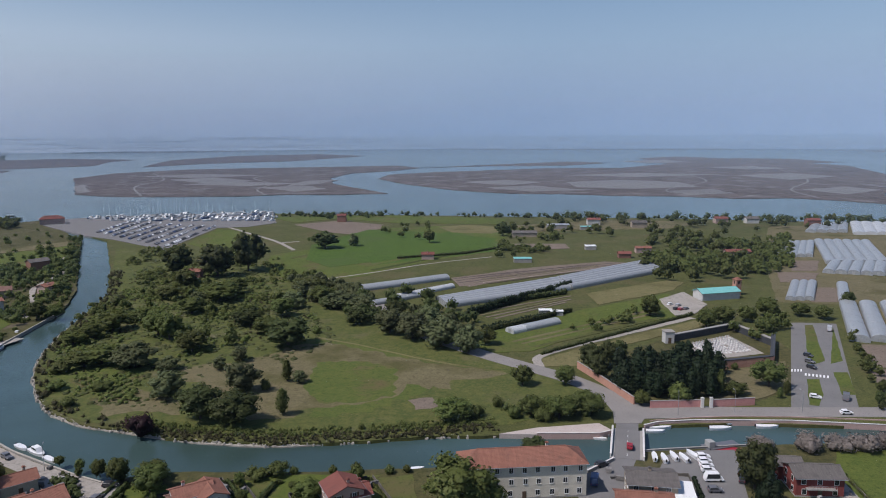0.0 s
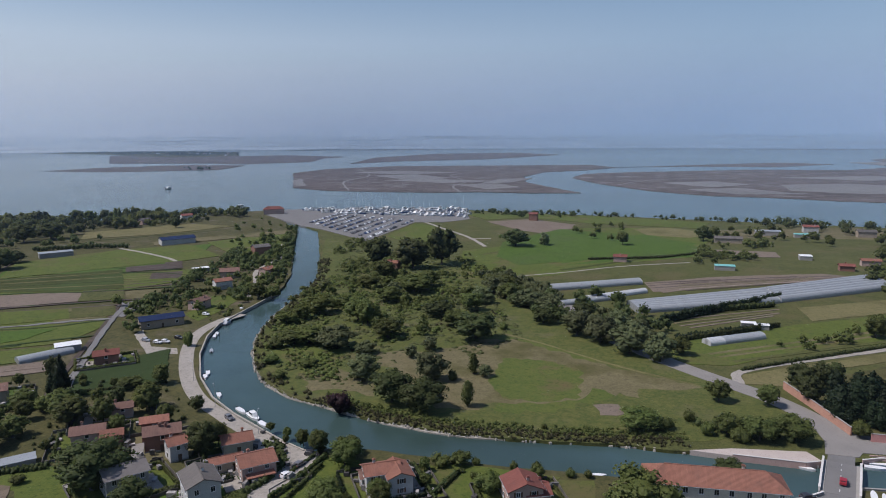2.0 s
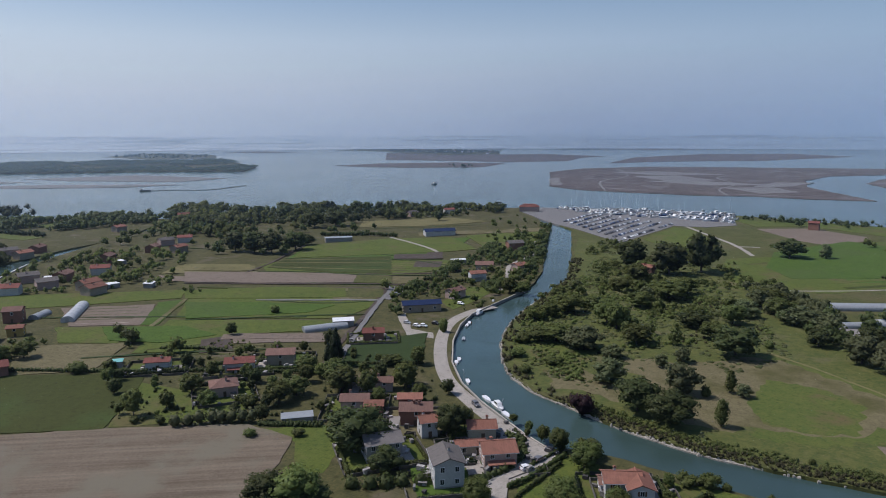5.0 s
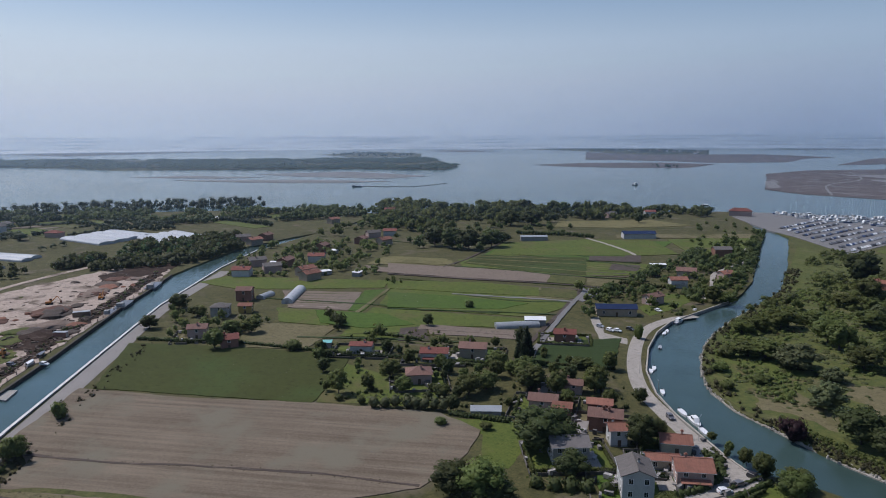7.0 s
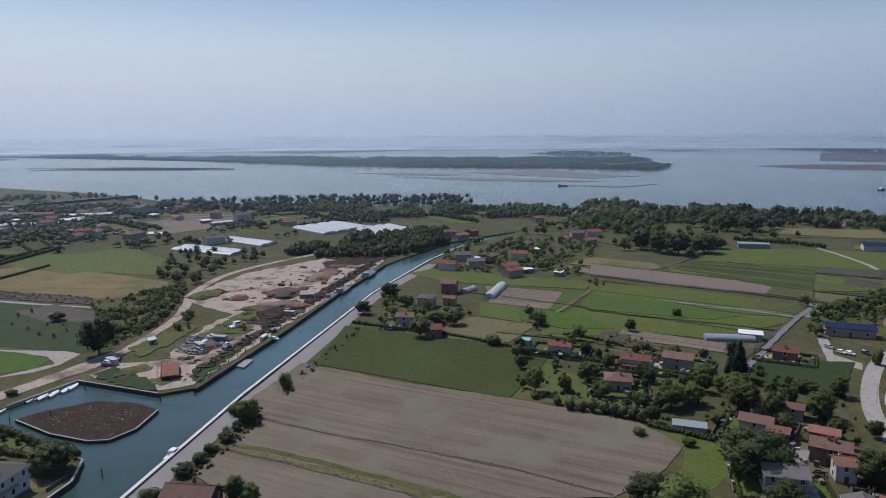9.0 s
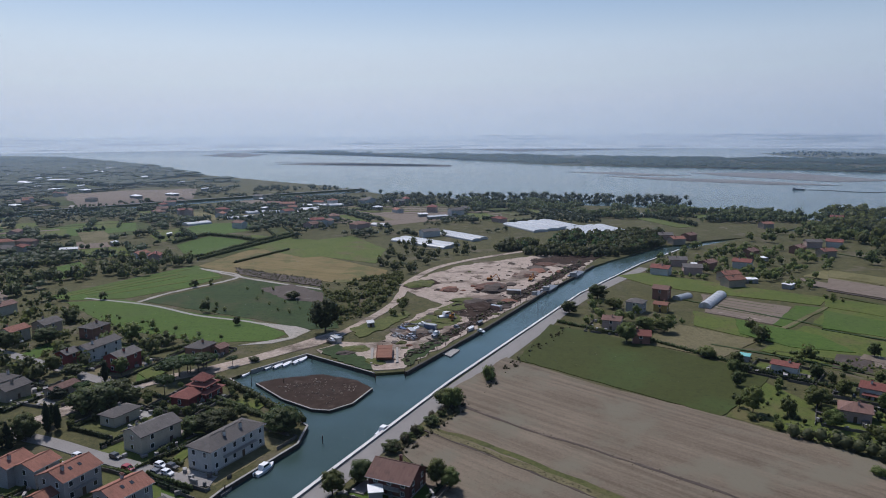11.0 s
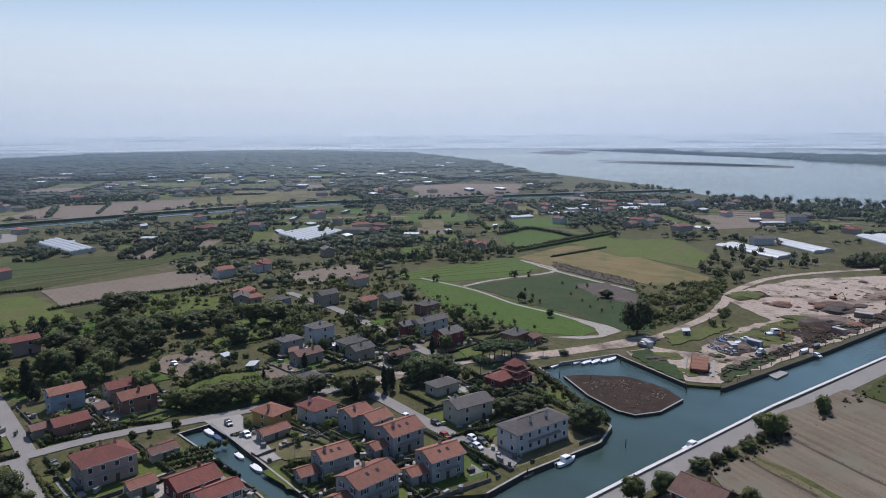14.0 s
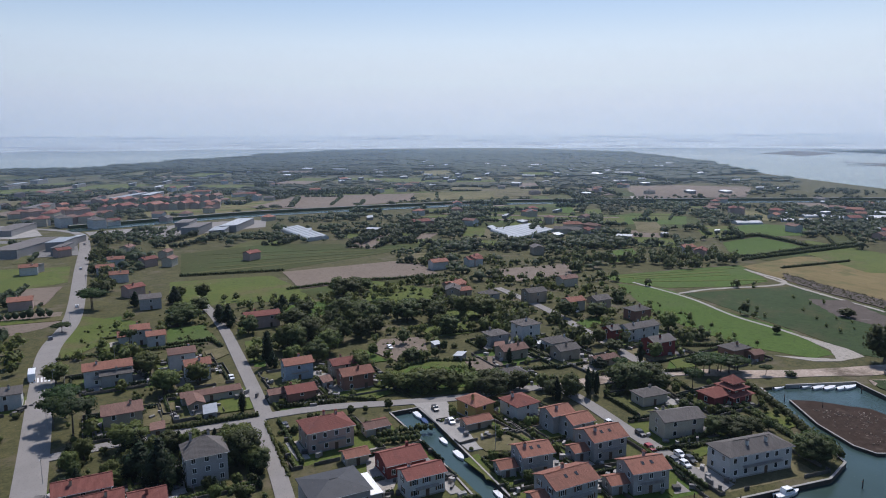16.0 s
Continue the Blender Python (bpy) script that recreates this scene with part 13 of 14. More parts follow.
tunnel(416, 659, 62.2, 85.6, 10.0, 3.2, WHITE_FILM, label='pale greenhouse tunnel near the shore', hoops=False)
tunnel(427, 658, 62.5, 83.3, 10.0, 3.2, WHITE_FILM, label='pale greenhouse tunnel near the shore', hoops=False)
tunnel(437, 657, 62.8, 81.0, 10.0, 3.2, WHITE_FILM, label='pale greenhouse tunnel near the shore', hoops=False)
tunnel(-359.4, 167.7, 141.6, 33.8, 6, 3.2, WHITE_FILM, label='short greenhouse tunnel of white film')
tunnel(-234.3, 222.8, 62.4, 20.8, 6, 2.6, FILM, label='long greenhouse tunnel of milky plastic film')
tunnel(-369.0, 154.7, 124.6, 11.7, 5, 2.4, FILM, label='small rounded greenhouse tunnel')
tunnel(-670, 119.4, -160.5, 61.4, 15.4, 2.8, WHITE_FILM, label='bright white greenhouse tunnel in a block', hoops=False)
tunnel(-678, 132.8, -160.2, 60.6, 15.4, 2.8, WHITE_FILM, label='bright white greenhouse tunnel in a block', hoops=False)
tunnel(-687, 146.1, -159.9, 59.9, 15.4, 2.8, WHITE_FILM, label='bright white greenhouse tunnel in a block', hoops=False)
tunnel(-695, 159.5, -159.6, 59.1, 15.4, 2.8, WHITE_FILM, label='bright white greenhouse tunnel in a block', hoops=False)
tunnel(-638, 166.6, -171.1, 53.2, 11.9, 2.8, WHITE_FILM, label='bright white greenhouse tunnel in a block', hoops=False)
tunnel(-643, 177.8, -170.0, 52.1, 11.9, 2.8, WHITE_FILM, label='bright white greenhouse tunnel in a block', hoops=False)
tunnel(-648, 189.1, -168.8, 50.9, 11.9, 2.8, WHITE_FILM, label='bright white greenhouse tunnel in a block', hoops=False)
tunnel(-652, 200.3, -167.6, 49.8, 11.9, 2.8, WHITE_FILM, label='bright white greenhouse tunnel in a block', hoops=False)
tunnel(-578, 15.9, -138.1, 64.2, 12.2, 2.6, WHITE_FILM, label='bright white greenhouse tunnel in a block', hoops=False)
tunnel(-588, 22.4, -139.2, 63.7, 12.2, 2.6, WHITE_FILM, label='bright white greenhouse tunnel in a block', hoops=False)
tunnel(-616, 48.2, -148.6, 60.2, 9.7, 2.6, WHITE_FILM, label='bright white greenhouse tunnel in a block', hoops=False)
tunnel(-624, 54.8, -146.2, 59.0, 9.7, 2.6, WHITE_FILM, label='bright white greenhouse tunnel in a block', hoops=False)
tunnel(-517, -357.2, 58.5, 59.1, 6.8, 2.8, WHITE_FILM, label='bright white greenhouse tunnel in a block', hoops=False)
tunnel(-524, -357.1, 58.7, 57.8, 6.8, 2.8, WHITE_FILM, label='bright white greenhouse tunnel in a block', hoops=False)
tunnel(-531, -356.9, 59.0, 56.5, 6.8, 2.8, WHITE_FILM, label='bright white greenhouse tunnel in a block', hoops=False)
tunnel(-538, -356.7, 59.2, 55.2, 6.8, 2.8, WHITE_FILM, label='bright white greenhouse tunnel in a block', hoops=False)
tunnel(-545, -356.6, 59.5, 53.9, 6.8, 2.8, WHITE_FILM, label='bright white greenhouse tunnel in a block', hoops=False)
tunnel(-552, -356.4, 59.8, 52.6, 6.8, 2.8, WHITE_FILM, label='bright white greenhouse tunnel in a block', hoops=False)
tunnel(-559, -356.2, 60.1, 51.3, 6.8, 2.8, WHITE_FILM, label='bright white greenhouse tunnel in a block', hoops=False)
tunnel(-566, -356.1, 60.4, 50.0, 6.8, 2.8, WHITE_FILM, label='bright white greenhouse tunnel in a block', hoops=False)
tunnel(-573, -355.9, 60.8, 48.7, 6.8, 2.8, WHITE_FILM, label='bright white greenhouse tunnel in a block', hoops=False)
tunnel(-396.2, -504, -109.9, 76.5, 6.0, 3.6, WHITE_FILM, label='bright white greenhouse tunnel in a block', hoops=False)
tunnel(-402, -505, -110.3, 78.6, 6.0, 3.6, WHITE_FILM, label='bright white greenhouse tunnel in a block', hoops=False)
tunnel(-408, -506, -110.6, 80.6, 6.0, 3.6, WHITE_FILM, label='bright white greenhouse tunnel in a block', hoops=False)
tunnel(-414, -506, -110.9, 82.6, 6.0, 3.6, WHITE_FILM, label='bright white greenhouse tunnel in a block', hoops=False)
tunnel(-734, -212.9, 133.2, 26.3, 14, 3.2, WHITE_FILM, label='distant white greenhouse tunnel', hoops=False)
tunnel(-786, -174.3, 113.5, 40.0, 14, 3.2, WHITE_FILM, label='distant white greenhouse tunnel', hoops=False)
tunnel(-839, -143.6, 122.3, 30.0, 14, 3.2, WHITE_FILM, label='distant white greenhouse tunnel', hoops=False)
tunnel(-870, -112.7, 122.5, 31.4, 14, 3.2, WHITE_FILM, label='distant white greenhouse tunnel', hoops=False)
tunnel(-836, -174.7, 130.1, 23.6, 14, 3.2, WHITE_FILM, label='distant white greenhouse tunnel', hoops=False)
tunnel(-917, -81.2, 123.1, 33.7, 14, 3.2, WHITE_FILM, label='distant white greenhouse tunnel', hoops=False)
tunnel(-772, -120.7, 149.2, 34.9, 14, 3.2, WHITE_FILM, label='distant white greenhouse tunnel', hoops=False)
tunnel(-757, 272.3, 35.7, 21.6, 8, 3, WHITE_FILM, label='distant white greenhouse tunnel', hoops=False)
tunnel(-915, -102.0, 87.5, 63.4, 9, 3, WHITE_FILM, label='distant white greenhouse tunnel', hoops=False)
tunnel(-856, -111.5, 78.6, 23.2, 9, 3, WHITE_FILM, label='distant white greenhouse tunnel', hoops=False)
tunnel(-701, -21.3, 55.2, 19.5, 9, 3, WHITE_FILM, label='distant white greenhouse tunnel', hoops=False)

# ---- vehicles ----
car(-191.9, -92.7, 61.4, (0.75, 0.75, 0.75), 'car', 0.25, 'parked along the residential street')
car(-190.9, -82.0, 60.3, (0.03, 0.03, 0.035), 'car', 0.25, 'parked along the residential street')
car(-183.3, -75.7, 61.2, (0.30, 0.02, 0.03), 'car', 0.25, 'parked along the residential street')
car(-184.5, -67.4, 59.8, (0.75, 0.75, 0.75), 'car', 0.25, 'parked along the residential street')
car(-179.8, -64.1, 60.5, (0.75, 0.75, 0.75), 'car', 0.25, 'parked along the residential street')
car(-183.4, -63.9, 59.6, (0.03, 0.03, 0.035), 'car', 0.25, 'parked along the residential street')
car(-180.0, -66.9, 60.8, (0.12, 0.12, 0.13), 'car', 0.25, 'parked along the residential street')
car(72.7, 184.2, -0.6, (0.75, 0.75, 0.75), 'car', 0.25, 'on the quayside car park')
car(72.1, 181.5, -0.6, (0.75, 0.75, 0.75), 'car', 0.25, 'on the quayside car park')
car(71.6, 178.8, -0.5, (0.75, 0.75, 0.75), 'car', 0.25, 'on the quayside car park')
car(71.1, 176.2, -0.5, (0.75, 0.75, 0.75), 'car', 0.25, 'on the quayside car park')
car(70.6, 171.2, -0.5, (0.75, 0.75, 0.75), 'van', 0.25, 'on the quayside car park')
car(68.8, 165.4, -0.5, (0.12, 0.12, 0.13), 'car', 0.25, 'on the quayside car park')
car(78.0, 170.8, 65.5, (0.03, 0.03, 0.035), 'car', 0.25, 'on the quayside car park')
car(79.4, 174.9, 65.6, (0.12, 0.12, 0.13), 'car', 0.25, 'on the quayside car park')
car(53.5, 189.8, 75.2, (0.30, 0.02, 0.03), 'car', 0.75, 'driving over the bridge')
car(43.2, 179.7, 26.4, (0.03, 0.03, 0.035), 'car', 0.25, 'parked in the school yard')
car(39.2, 170.3, 74.4, (0.03, 0.06, 0.16), 'van', 0.25, 'parked in the school yard')
car(148.8, 274.4, -57.1, (0.03, 0.03, 0.035), 'car', 0.25, 'parked in the cemetery car park')
car(145.4, 266.6, -55.9, (0.12, 0.12, 0.13), 'car', 0.25, 'parked in the cemetery car park')
car(142.6, 259.8, -54.9, (0.03, 0.03, 0.035), 'car', 0.25, 'parked in the cemetery car park')
car(127.7, 228.8, -24.6, (0.75, 0.75, 0.75), 'car', 0.25, 'parked in the cemetery car park')
car(130.4, 214.9, -0.7, (0.75, 0.75, 0.75), 'car', 0.25, 'on the canal road')
car(137.6, 227.6, 58.2, (0.12, 0.12, 0.13), 'van', 0.25, 'parked in the cemetery car park')
car(178.3, 312.4, 59.7, (0.35, 0.36, 0.38), 'van', 0.25, 'parked in the cemetery car park')
car(120.7, 362.5, 41.3, (0.75, 0.75, 0.75), 'car', 0.25, 'parked by the turquoise-roofed hall')
car(120.5, 352.7, 40.5, (0.03, 0.03, 0.035), 'car', 0.25, 'parked by the turquoise-roofed hall')
car(122.7, 351.5, 40.3, (0.30, 0.02, 0.03), 'car', 0.25, 'parked by the turquoise-roofed hall')
car(125.8, 352.6, 40.2, (0.12, 0.12, 0.13), 'car', 0.25, 'parked by the turquoise-roofed hall')
car(124.1, 359.9, 40.8, (0.35, 0.36, 0.38), 'car', 0.25, 'parked by the turquoise-roofed hall')
car(-87.0, 169.2, 1.0, (0.03, 0.03, 0.035), 'car', 0.25, 'parked at the river turning place')
car(-87.3, 162.7, 75.9, (0.12, 0.12, 0.13), 'car', 0.25, 'parked at the river turning place')
car(-87.7, 156.2, 66.9, (0.75, 0.75, 0.75), 'car', 0.25, 'parked at the river turning place')
car(-124.3, 186.0, -33.0, (0.12, 0.12, 0.13), 'car', 0.25, 'on the riverside lane')
car(-93.5, -279.3, -111.5, (0.75, 0.75, 0.75), 'bus', 0.25, 'driving on the main road')
car(-119.2, -328.8, -114.4, (0.12, 0.12, 0.13), 'car', 0.25, 'driving on the main road')
car(-152.7, -381.3, -115.6, (0.75, 0.75, 0.75), 'car', 0.25, 'driving on the main road')
car(-200.8, -490, -115.2, (0.35, 0.36, 0.38), 'car', 0.25, 'driving on the main road')
car(-251.5, -602, -115.1, (0.35, 0.36, 0.38), 'car', 0.25, 'driving on the main road')
car(-161.6, -131.8, 58.4, (0.75, 0.75, 0.75), 'car', 0.25, 'parked beside the village street')
car(-166.4, -142.6, 58.8, (0.03, 0.03, 0.035), 'car', 0.25, 'parked beside the village street')
car(-126.2, -169.7, 69.8, (0.03, 0.03, 0.035), 'car', 0.25, 'parked beside the village street')
car(-126.8, -136.1, 66.7, (0.75, 0.75, 0.75), 'car', 0.25, 'parked beside the village street')
car(-198.9, -149.7, 53.7, (0.35, 0.36, 0.38), 'car', 0.25, 'parked beside the village street')
car(-140.9, -221.0, 70.5, (0.75, 0.75, 0.75), 'car', 0.25, 'parked beside the village street')
car(-205.4, -201.3, 67.6, (0.75, 0.75, 0.75), 'car', 0.25, 'parked in a garden drive')
car(-201.9, -229.5, 69.8, (0.75, 0.75, 0.75), 'car', 0.25, 'parked in a garden drive')
car(-252.3, -178.6, 58.8, (0.35, 0.36, 0.38), 'car', 0.25, 'parked in a garden drive')
car(-310.4, -170.4, 50.4, (0.75, 0.75, 0.75), 'car', 0.25, 'parked in a garden drive')
car(-204.3, -147.0, 63.7, (0.12, 0.12, 0.13), 'car', 0.25, 'parked in a garden drive')
car(-209.0, 252.8, 2.8, (0.35, 0.36, 0.38), 'car', 0.25, 'parked on the gravel yard')
car(-201.7, 251.2, 3.0, (0.75, 0.75, 0.75), 'car', 0.25, 'parked on the gravel yard')
car(-199.0, 253.1, 2.8, (0.75, 0.75, 0.75), 'car', 0.25, 'parked on the gravel yard')
car(-210.1, 299.4, -3.3, (0.75, 0.75, 0.75), 'car', 0.25, 'parked on the gravel yard')
car(-197.2, 259.8, 1.9, (0.03, 0.03, 0.035), 'car', 0.25, 'parked on the gravel yard')
car(-305.8, -29.3, 47.0, (0.75, 0.75, 0.75), 'car', 0.25, 'parked in the work yard')
car(-305.3, 3.6, 43.7, (0.35, 0.36, 0.38), 'car', 0.25, 'parked in the work yard')
car(-317.5, 25.3, 40.0, (0.12, 0.12, 0.13), 'car', 0.25, 'parked in the work yard')
car(-310.0, 35.8, 39.5, (0.75, 0.75, 0.75), 'car', 0.25, 'parked in the work yard')
marina_cars([(-335.2, 662), (-224.2, 564), (-224.3, 699), (-342.4, 746)])

# ---- boats ----
boat(-125.5, 194.8, -34.1, 6, (0.75, 0.75, 0.75), 'open', 'moored by the riverside lane')
boat(-118.7, 191.2, -34.3, 8, (0.75, 0.75, 0.75), 'cabin', 'moored by the riverside lane')
boat(-112.5, 186.7, -34.2, 6, (0.75, 0.75, 0.75), 'open', 'moored by the riverside lane')
boat(-157.1, 221.0, -53.4, 5, (0.75, 0.75, 0.75), 'open', 'moored by the riverside lane')
boat(-185.4, 269.6, 118.2, 5, (0.75, 0.75, 0.75), 'open', 'moored by the riverside lane')
boat(-193.0, 291.6, 99.0, 9, (0.35, 0.36, 0.38), 'cabin', 'moored by the riverside lane')
boat(-199.0, 312.5, 95.2, 5, (0.75, 0.75, 0.75), 'open', 'moored by the riverside lane')
boat(-198.5, 327.1, 95.0, 5, (0.75, 0.75, 0.75), 'open', 'moored by the riverside lane')
boat(-197.3, 316.1, 94.9, 5, (0.12, 0.12, 0.13), 'open', 'moored by the riverside lane')
boat(-201.2, 357.7, 111.4, 5, (0.75, 0.75, 0.75), 'open', 'moored by the riverside lane')
boat(-187.0, 273.8, 120.3, 5, (0.75, 0.75, 0.75), 'open', 'moored by the riverside lane')
boat(-158.4, 224.7, -54.8, 5, (0.75, 0.75, 0.75), 'open', 'moored by the riverside lane')
boat(-195.2, 295.2, 111.9, 6, (0.75, 0.75, 0.75), 'cabin', 'moored by the riverside lane')
boat(-201.8, 328.7, 102.7, 5, (0.75, 0.75, 0.75), 'open', 'moored by the riverside lane')
boat(-200.4, 317.0, 102.8, 6, (0.75, 0.75, 0.75), 'cabin', 'moored by the riverside lane')
boat(-173.9, 250.1, 121.9, 5, (0.35, 0.36, 0.38), 'open', 'moored by the riverside lane')
boat(-140.8, 205.4, -49.2, 5, (0.75, 0.75, 0.75), 'open', 'moored by the riverside lane')
boat(-205.3, 344.6, 98.9, 5, (0.75, 0.75, 0.75), 'open', 'moored by the riverside lane')
boat(67.6, 206.9, -0.6, 7, (0.75, 0.75, 0.75), 'open', 'moored at the canal promenade')
boat(88.9, 209.6, -0.6, 7, (0.75, 0.75, 0.75), 'open', 'moored at the canal promenade')
boat(103.2, 210.4, -0.6, 8, (0.75, 0.75, 0.75), 'open', 'moored at the canal promenade')
boat(47.8, 202.5, -34.7, 6, (0.75, 0.75, 0.75), 'open', 'moored at the ramp')
boat(80.8, 192.3, 14.6, 11, (0.12, 0.12, 0.13), 'barge', 'moored at the quay')
boat(-483, 775, 38.1, 22, (0.75, 0.75, 0.75), 'cabin', 'leaving the river mouth')
boat(-8.1, 180.2, 11.5, 5, (0.75, 0.75, 0.75), 'open', 'moored behind the gardens')
boat(-262.6, -61.0, 158.5, 6.5, (0.75, 0.75, 0.75), 'open', 'moored at the basin road')
boat(-270.2, -53.7, 157.9, 6.5, (0.75, 0.75, 0.75), 'open', 'moored at the basin road')
boat(-271.4, -50.2, 157.4, 6.5, (0.75, 0.75, 0.75), 'open', 'moored at the basin road')
boat(-273.4, -47.0, 157.0, 6.5, (0.75, 0.75, 0.75), 'open', 'moored at the basin road')
boat(-276.2, -43.4, 156.7, 6.5, (0.75, 0.75, 0.75), 'open', 'moored at the basin road')
boat(-278.8, -41.4, 156.5, 6.5, (0.75, 0.75, 0.75), 'open', 'moored at the basin road')
boat(-182.7, -38.8, 153.3, 8, (0.75, 0.75, 0.75), 'cabin', 'moored off the white house')
boat(-205.5, -6.6, 152.0, 8, (0.75, 0.75, 0.75), 'cabin', 'moored at the embankment')
boat(-171.4, -46.6, 152.9, 5, (0.12, 0.12, 0.13), 'open', 'moored at the quay')
boat(-161.2, -53.2, 153.2, 5, (0.75, 0.75, 0.75), 'open', 'moored at the quay')
boat(-184.6, -17.8, 152.1, 5, (0.75, 0.75, 0.75), 'open', 'moored at the embankment')
boat(-162.1, -150.9, 63.5, 5, (0.03, 0.03, 0.035), 'open', 'moored in the side canal')
boat(-160.7, -145.1, 63.2, 6, (0.75, 0.75, 0.75), 'open', 'moored in the side canal')
boat(-158.7, -140.4, 63.1, 5, (0.03, 0.06, 0.16), 'open', 'moored in the side canal')
boat(-151.1, -126.1, 63.2, 5, (0.75, 0.75, 0.75), 'open', 'moored in the side canal')
boat(-146.7, -116.8, 63.1, 6, (0.75, 0.75, 0.75), 'open', 'moored in the side canal')
boat(-135.7, -94.9, 63.1, 5, (0.75, 0.75, 0.75), 'open', 'moored in the side canal')
boat(-399.2, 86.4, 148.9, 16, (0.12, 0.12, 0.13), 'barge', 'moored at the work yard')
boat(-439, 112.4, 148.7, 18, (0.12, 0.12, 0.13), 'barge', 'moored at the work yard')
boat(-387.1, 76.6, 149.1, 12, (0.12, 0.12, 0.13), 'barge', 'moored at the work yard')
boat(-797, 1050, 92.5, 16, (0.12, 0.12, 0.13), 'cabin', 'under way on the lagoon')
boat(-1103, 647, 48.1, 18, (0.12, 0.12, 0.13), 'barge', 'under way on the lagoon')
marina_boats([(-400, 774), (-203.7, 836), (-180.2, 745), (-346.7, 746)])

boat(65.3, 204.2, -2, 6, (0.75, 0.75, 0.75), 'open', 'moored at the canal promenade', 'moored boats', -1.0)
boat(86.2, 206.1, 0, 7, (0.75, 0.75, 0.75), 'open', 'moored at the canal promenade', 'moored boats', -1.0)
boat(101.3, 207.2, -3, 7, (0.75, 0.75, 0.75), 'open', 'moored at the canal promenade', 'moored boats', -1.0)
boat(81.4, 189.8, 5, 9, (0.3, 0.02, 0.03), 'open', 'moored at the car park quay', 'moored boats', -1.0)
boat(46.8, 199.4, -20, 5, (0.75, 0.75, 0.75), 'open', 'moored at the landing', 'moored boats', -1.0)
boat(59.0, 184.3, 80, 5, (0.75, 0.75, 0.75), 'open', 'laid up on the quay', 'boats ashore', 0.5)
boat(61.4, 183.3, 87, 5, (0.75, 0.75, 0.75), 'open', 'laid up on the quay', 'boats ashore', 0.5)
boat(64.5, 184.6, 94, 5, (0.75, 0.75, 0.75), 'open', 'laid up on the quay', 'boats ashore', 0.5)
boat(67.0, 183.6, 101, 5, (0.75, 0.75, 0.75), 'open', 'laid up on the quay', 'boats ashore', 0.5)
boat(70.1, 185.6, 108, 5, (0.75, 0.75, 0.75), 'open', 'laid up on the quay', 'boats ashore', 0.5)

# ---- quays, bridge, walls ----
wall_line('quay_wall', DARK_WOOD, [(-468.2, 131.8), (-433.7, 110.6), (-391.8, 82.8), (-320.2, 40.6), (-257.2, 0.7)], 0.45, 0.8, 'dark timber-faced quay wall of the work yard', DARK_WOOD, -3.0, 0.1, 'quay')
wall_line('quay_wall', DARK_WOOD, [(-256.9, -11.5), (-282.8, -40.3)], 0.5, 0.5, 'dark timber quay wall of the basin', CONCRETE, -3.0, 0.1, 'quay')
wall_line('quay_wall', DARK_WOOD, [(-255.5, -65.5), (-209.5, -30.6), (-196.5, -31.8), (-170.3, -47.4), (-156.2, -53.1)], 0.35, 0.5, 'dark quay wall round the gardens', CONCRETE, -3.0, 0.1, 'quay')
wall_line('quay_wall', CONCRETE, [(-283.6, -40.4), (-264.1, -59.5)], 0.35, 0.5, 'pale quay wall along the basin road', CONCRETE, -3.0, 0.1, 'quay')
wall_line('embankment_wall', CONCRETE, [(-115.4, -54.2), (-182.5, -18.1), (-245.1, 16.3), (-384.2, 100.9), (-473, 167.1), (-529, 217.0)], 0.6, 0.9, 'embankment wall with a white coping along the canal', WHITE_STONE, -3.0, 0.1, 'quay')
wall_line('mud_bank_edge', DARK_WOOD, [(-250.4, -54.7), (-234.1, -42.5), (-224.0, -31.0), (-222.4, -25.0), (-228.1, -17.8), (-242.2, -11.6)], -0.1, 0.4, 'timber edge with a pale rim round the mud bank', CONCRETE, -2.5, 0.1, 'quay')
wall_line('river_wall', CONCRETE, [(-199.7, 355.2), (-196.4, 317.7), (-193.6, 286.0), (-186.8, 266.1), (-174.1, 242.2), (-157.0, 217.8), (-140.2, 200.7), (-125.1, 190.0), (-109.9, 181.3), (-99.4, 175.4), (-90.5, 171.3)], 0.55, 0.4, 'low concrete wall along the riverside lane', STONE, -2.5, 0.1, 'quay')
wall_line('promenade_wall', PINKSTONE, [(62.2, 205.5), (67.4, 208.0), (79.3, 209.2), (91.8, 209.0), (109.4, 208.4), (136.9, 204.7), (157.7, 201.5)], 0.9, 0.35, 'pinkish parapet wall of the canal promenade', WHITE_STONE, -3.0, 0.1, 'quay')
wall_line('promenade_kerb', PINKSTONE, [(65.3, 210.2), (80.6, 212.8), (93.6, 213.5), (111.5, 212.9), (140.2, 209.8)], 0.35, 0.25, 'dark red rail kerb along the canal road', None, -0.1, 0.1, 'kerb')
wall_line('side_canal_wall', DARK_WOOD, [(-135.6, -91.3), (-165.2, -147.9), (-155.2, -152.6), (-142.7, -123.5), (-129.8, -98.4)], 0.3, 0.4, 'dark quay wall of the narrow side canal', CONCRETE, -3.0, 0.1, 'quay')
wall_line('quay_wall', CONCRETE, [(38.5, 175.9), (47.5, 183.4)], 0.9, 0.35, 'white parapet of the school yard quay', WHITE_STONE, -3.0, 0.1, 'quay')
wall_line('quay_wall', CONCRETE, [(56.6, 188.6), (64.2, 189.6), (84.6, 191.7), (89.7, 192.0)], 0.5, 0.4, 'concrete quay of the car park', CONCRETE, -3.0, 0.1, 'quay')
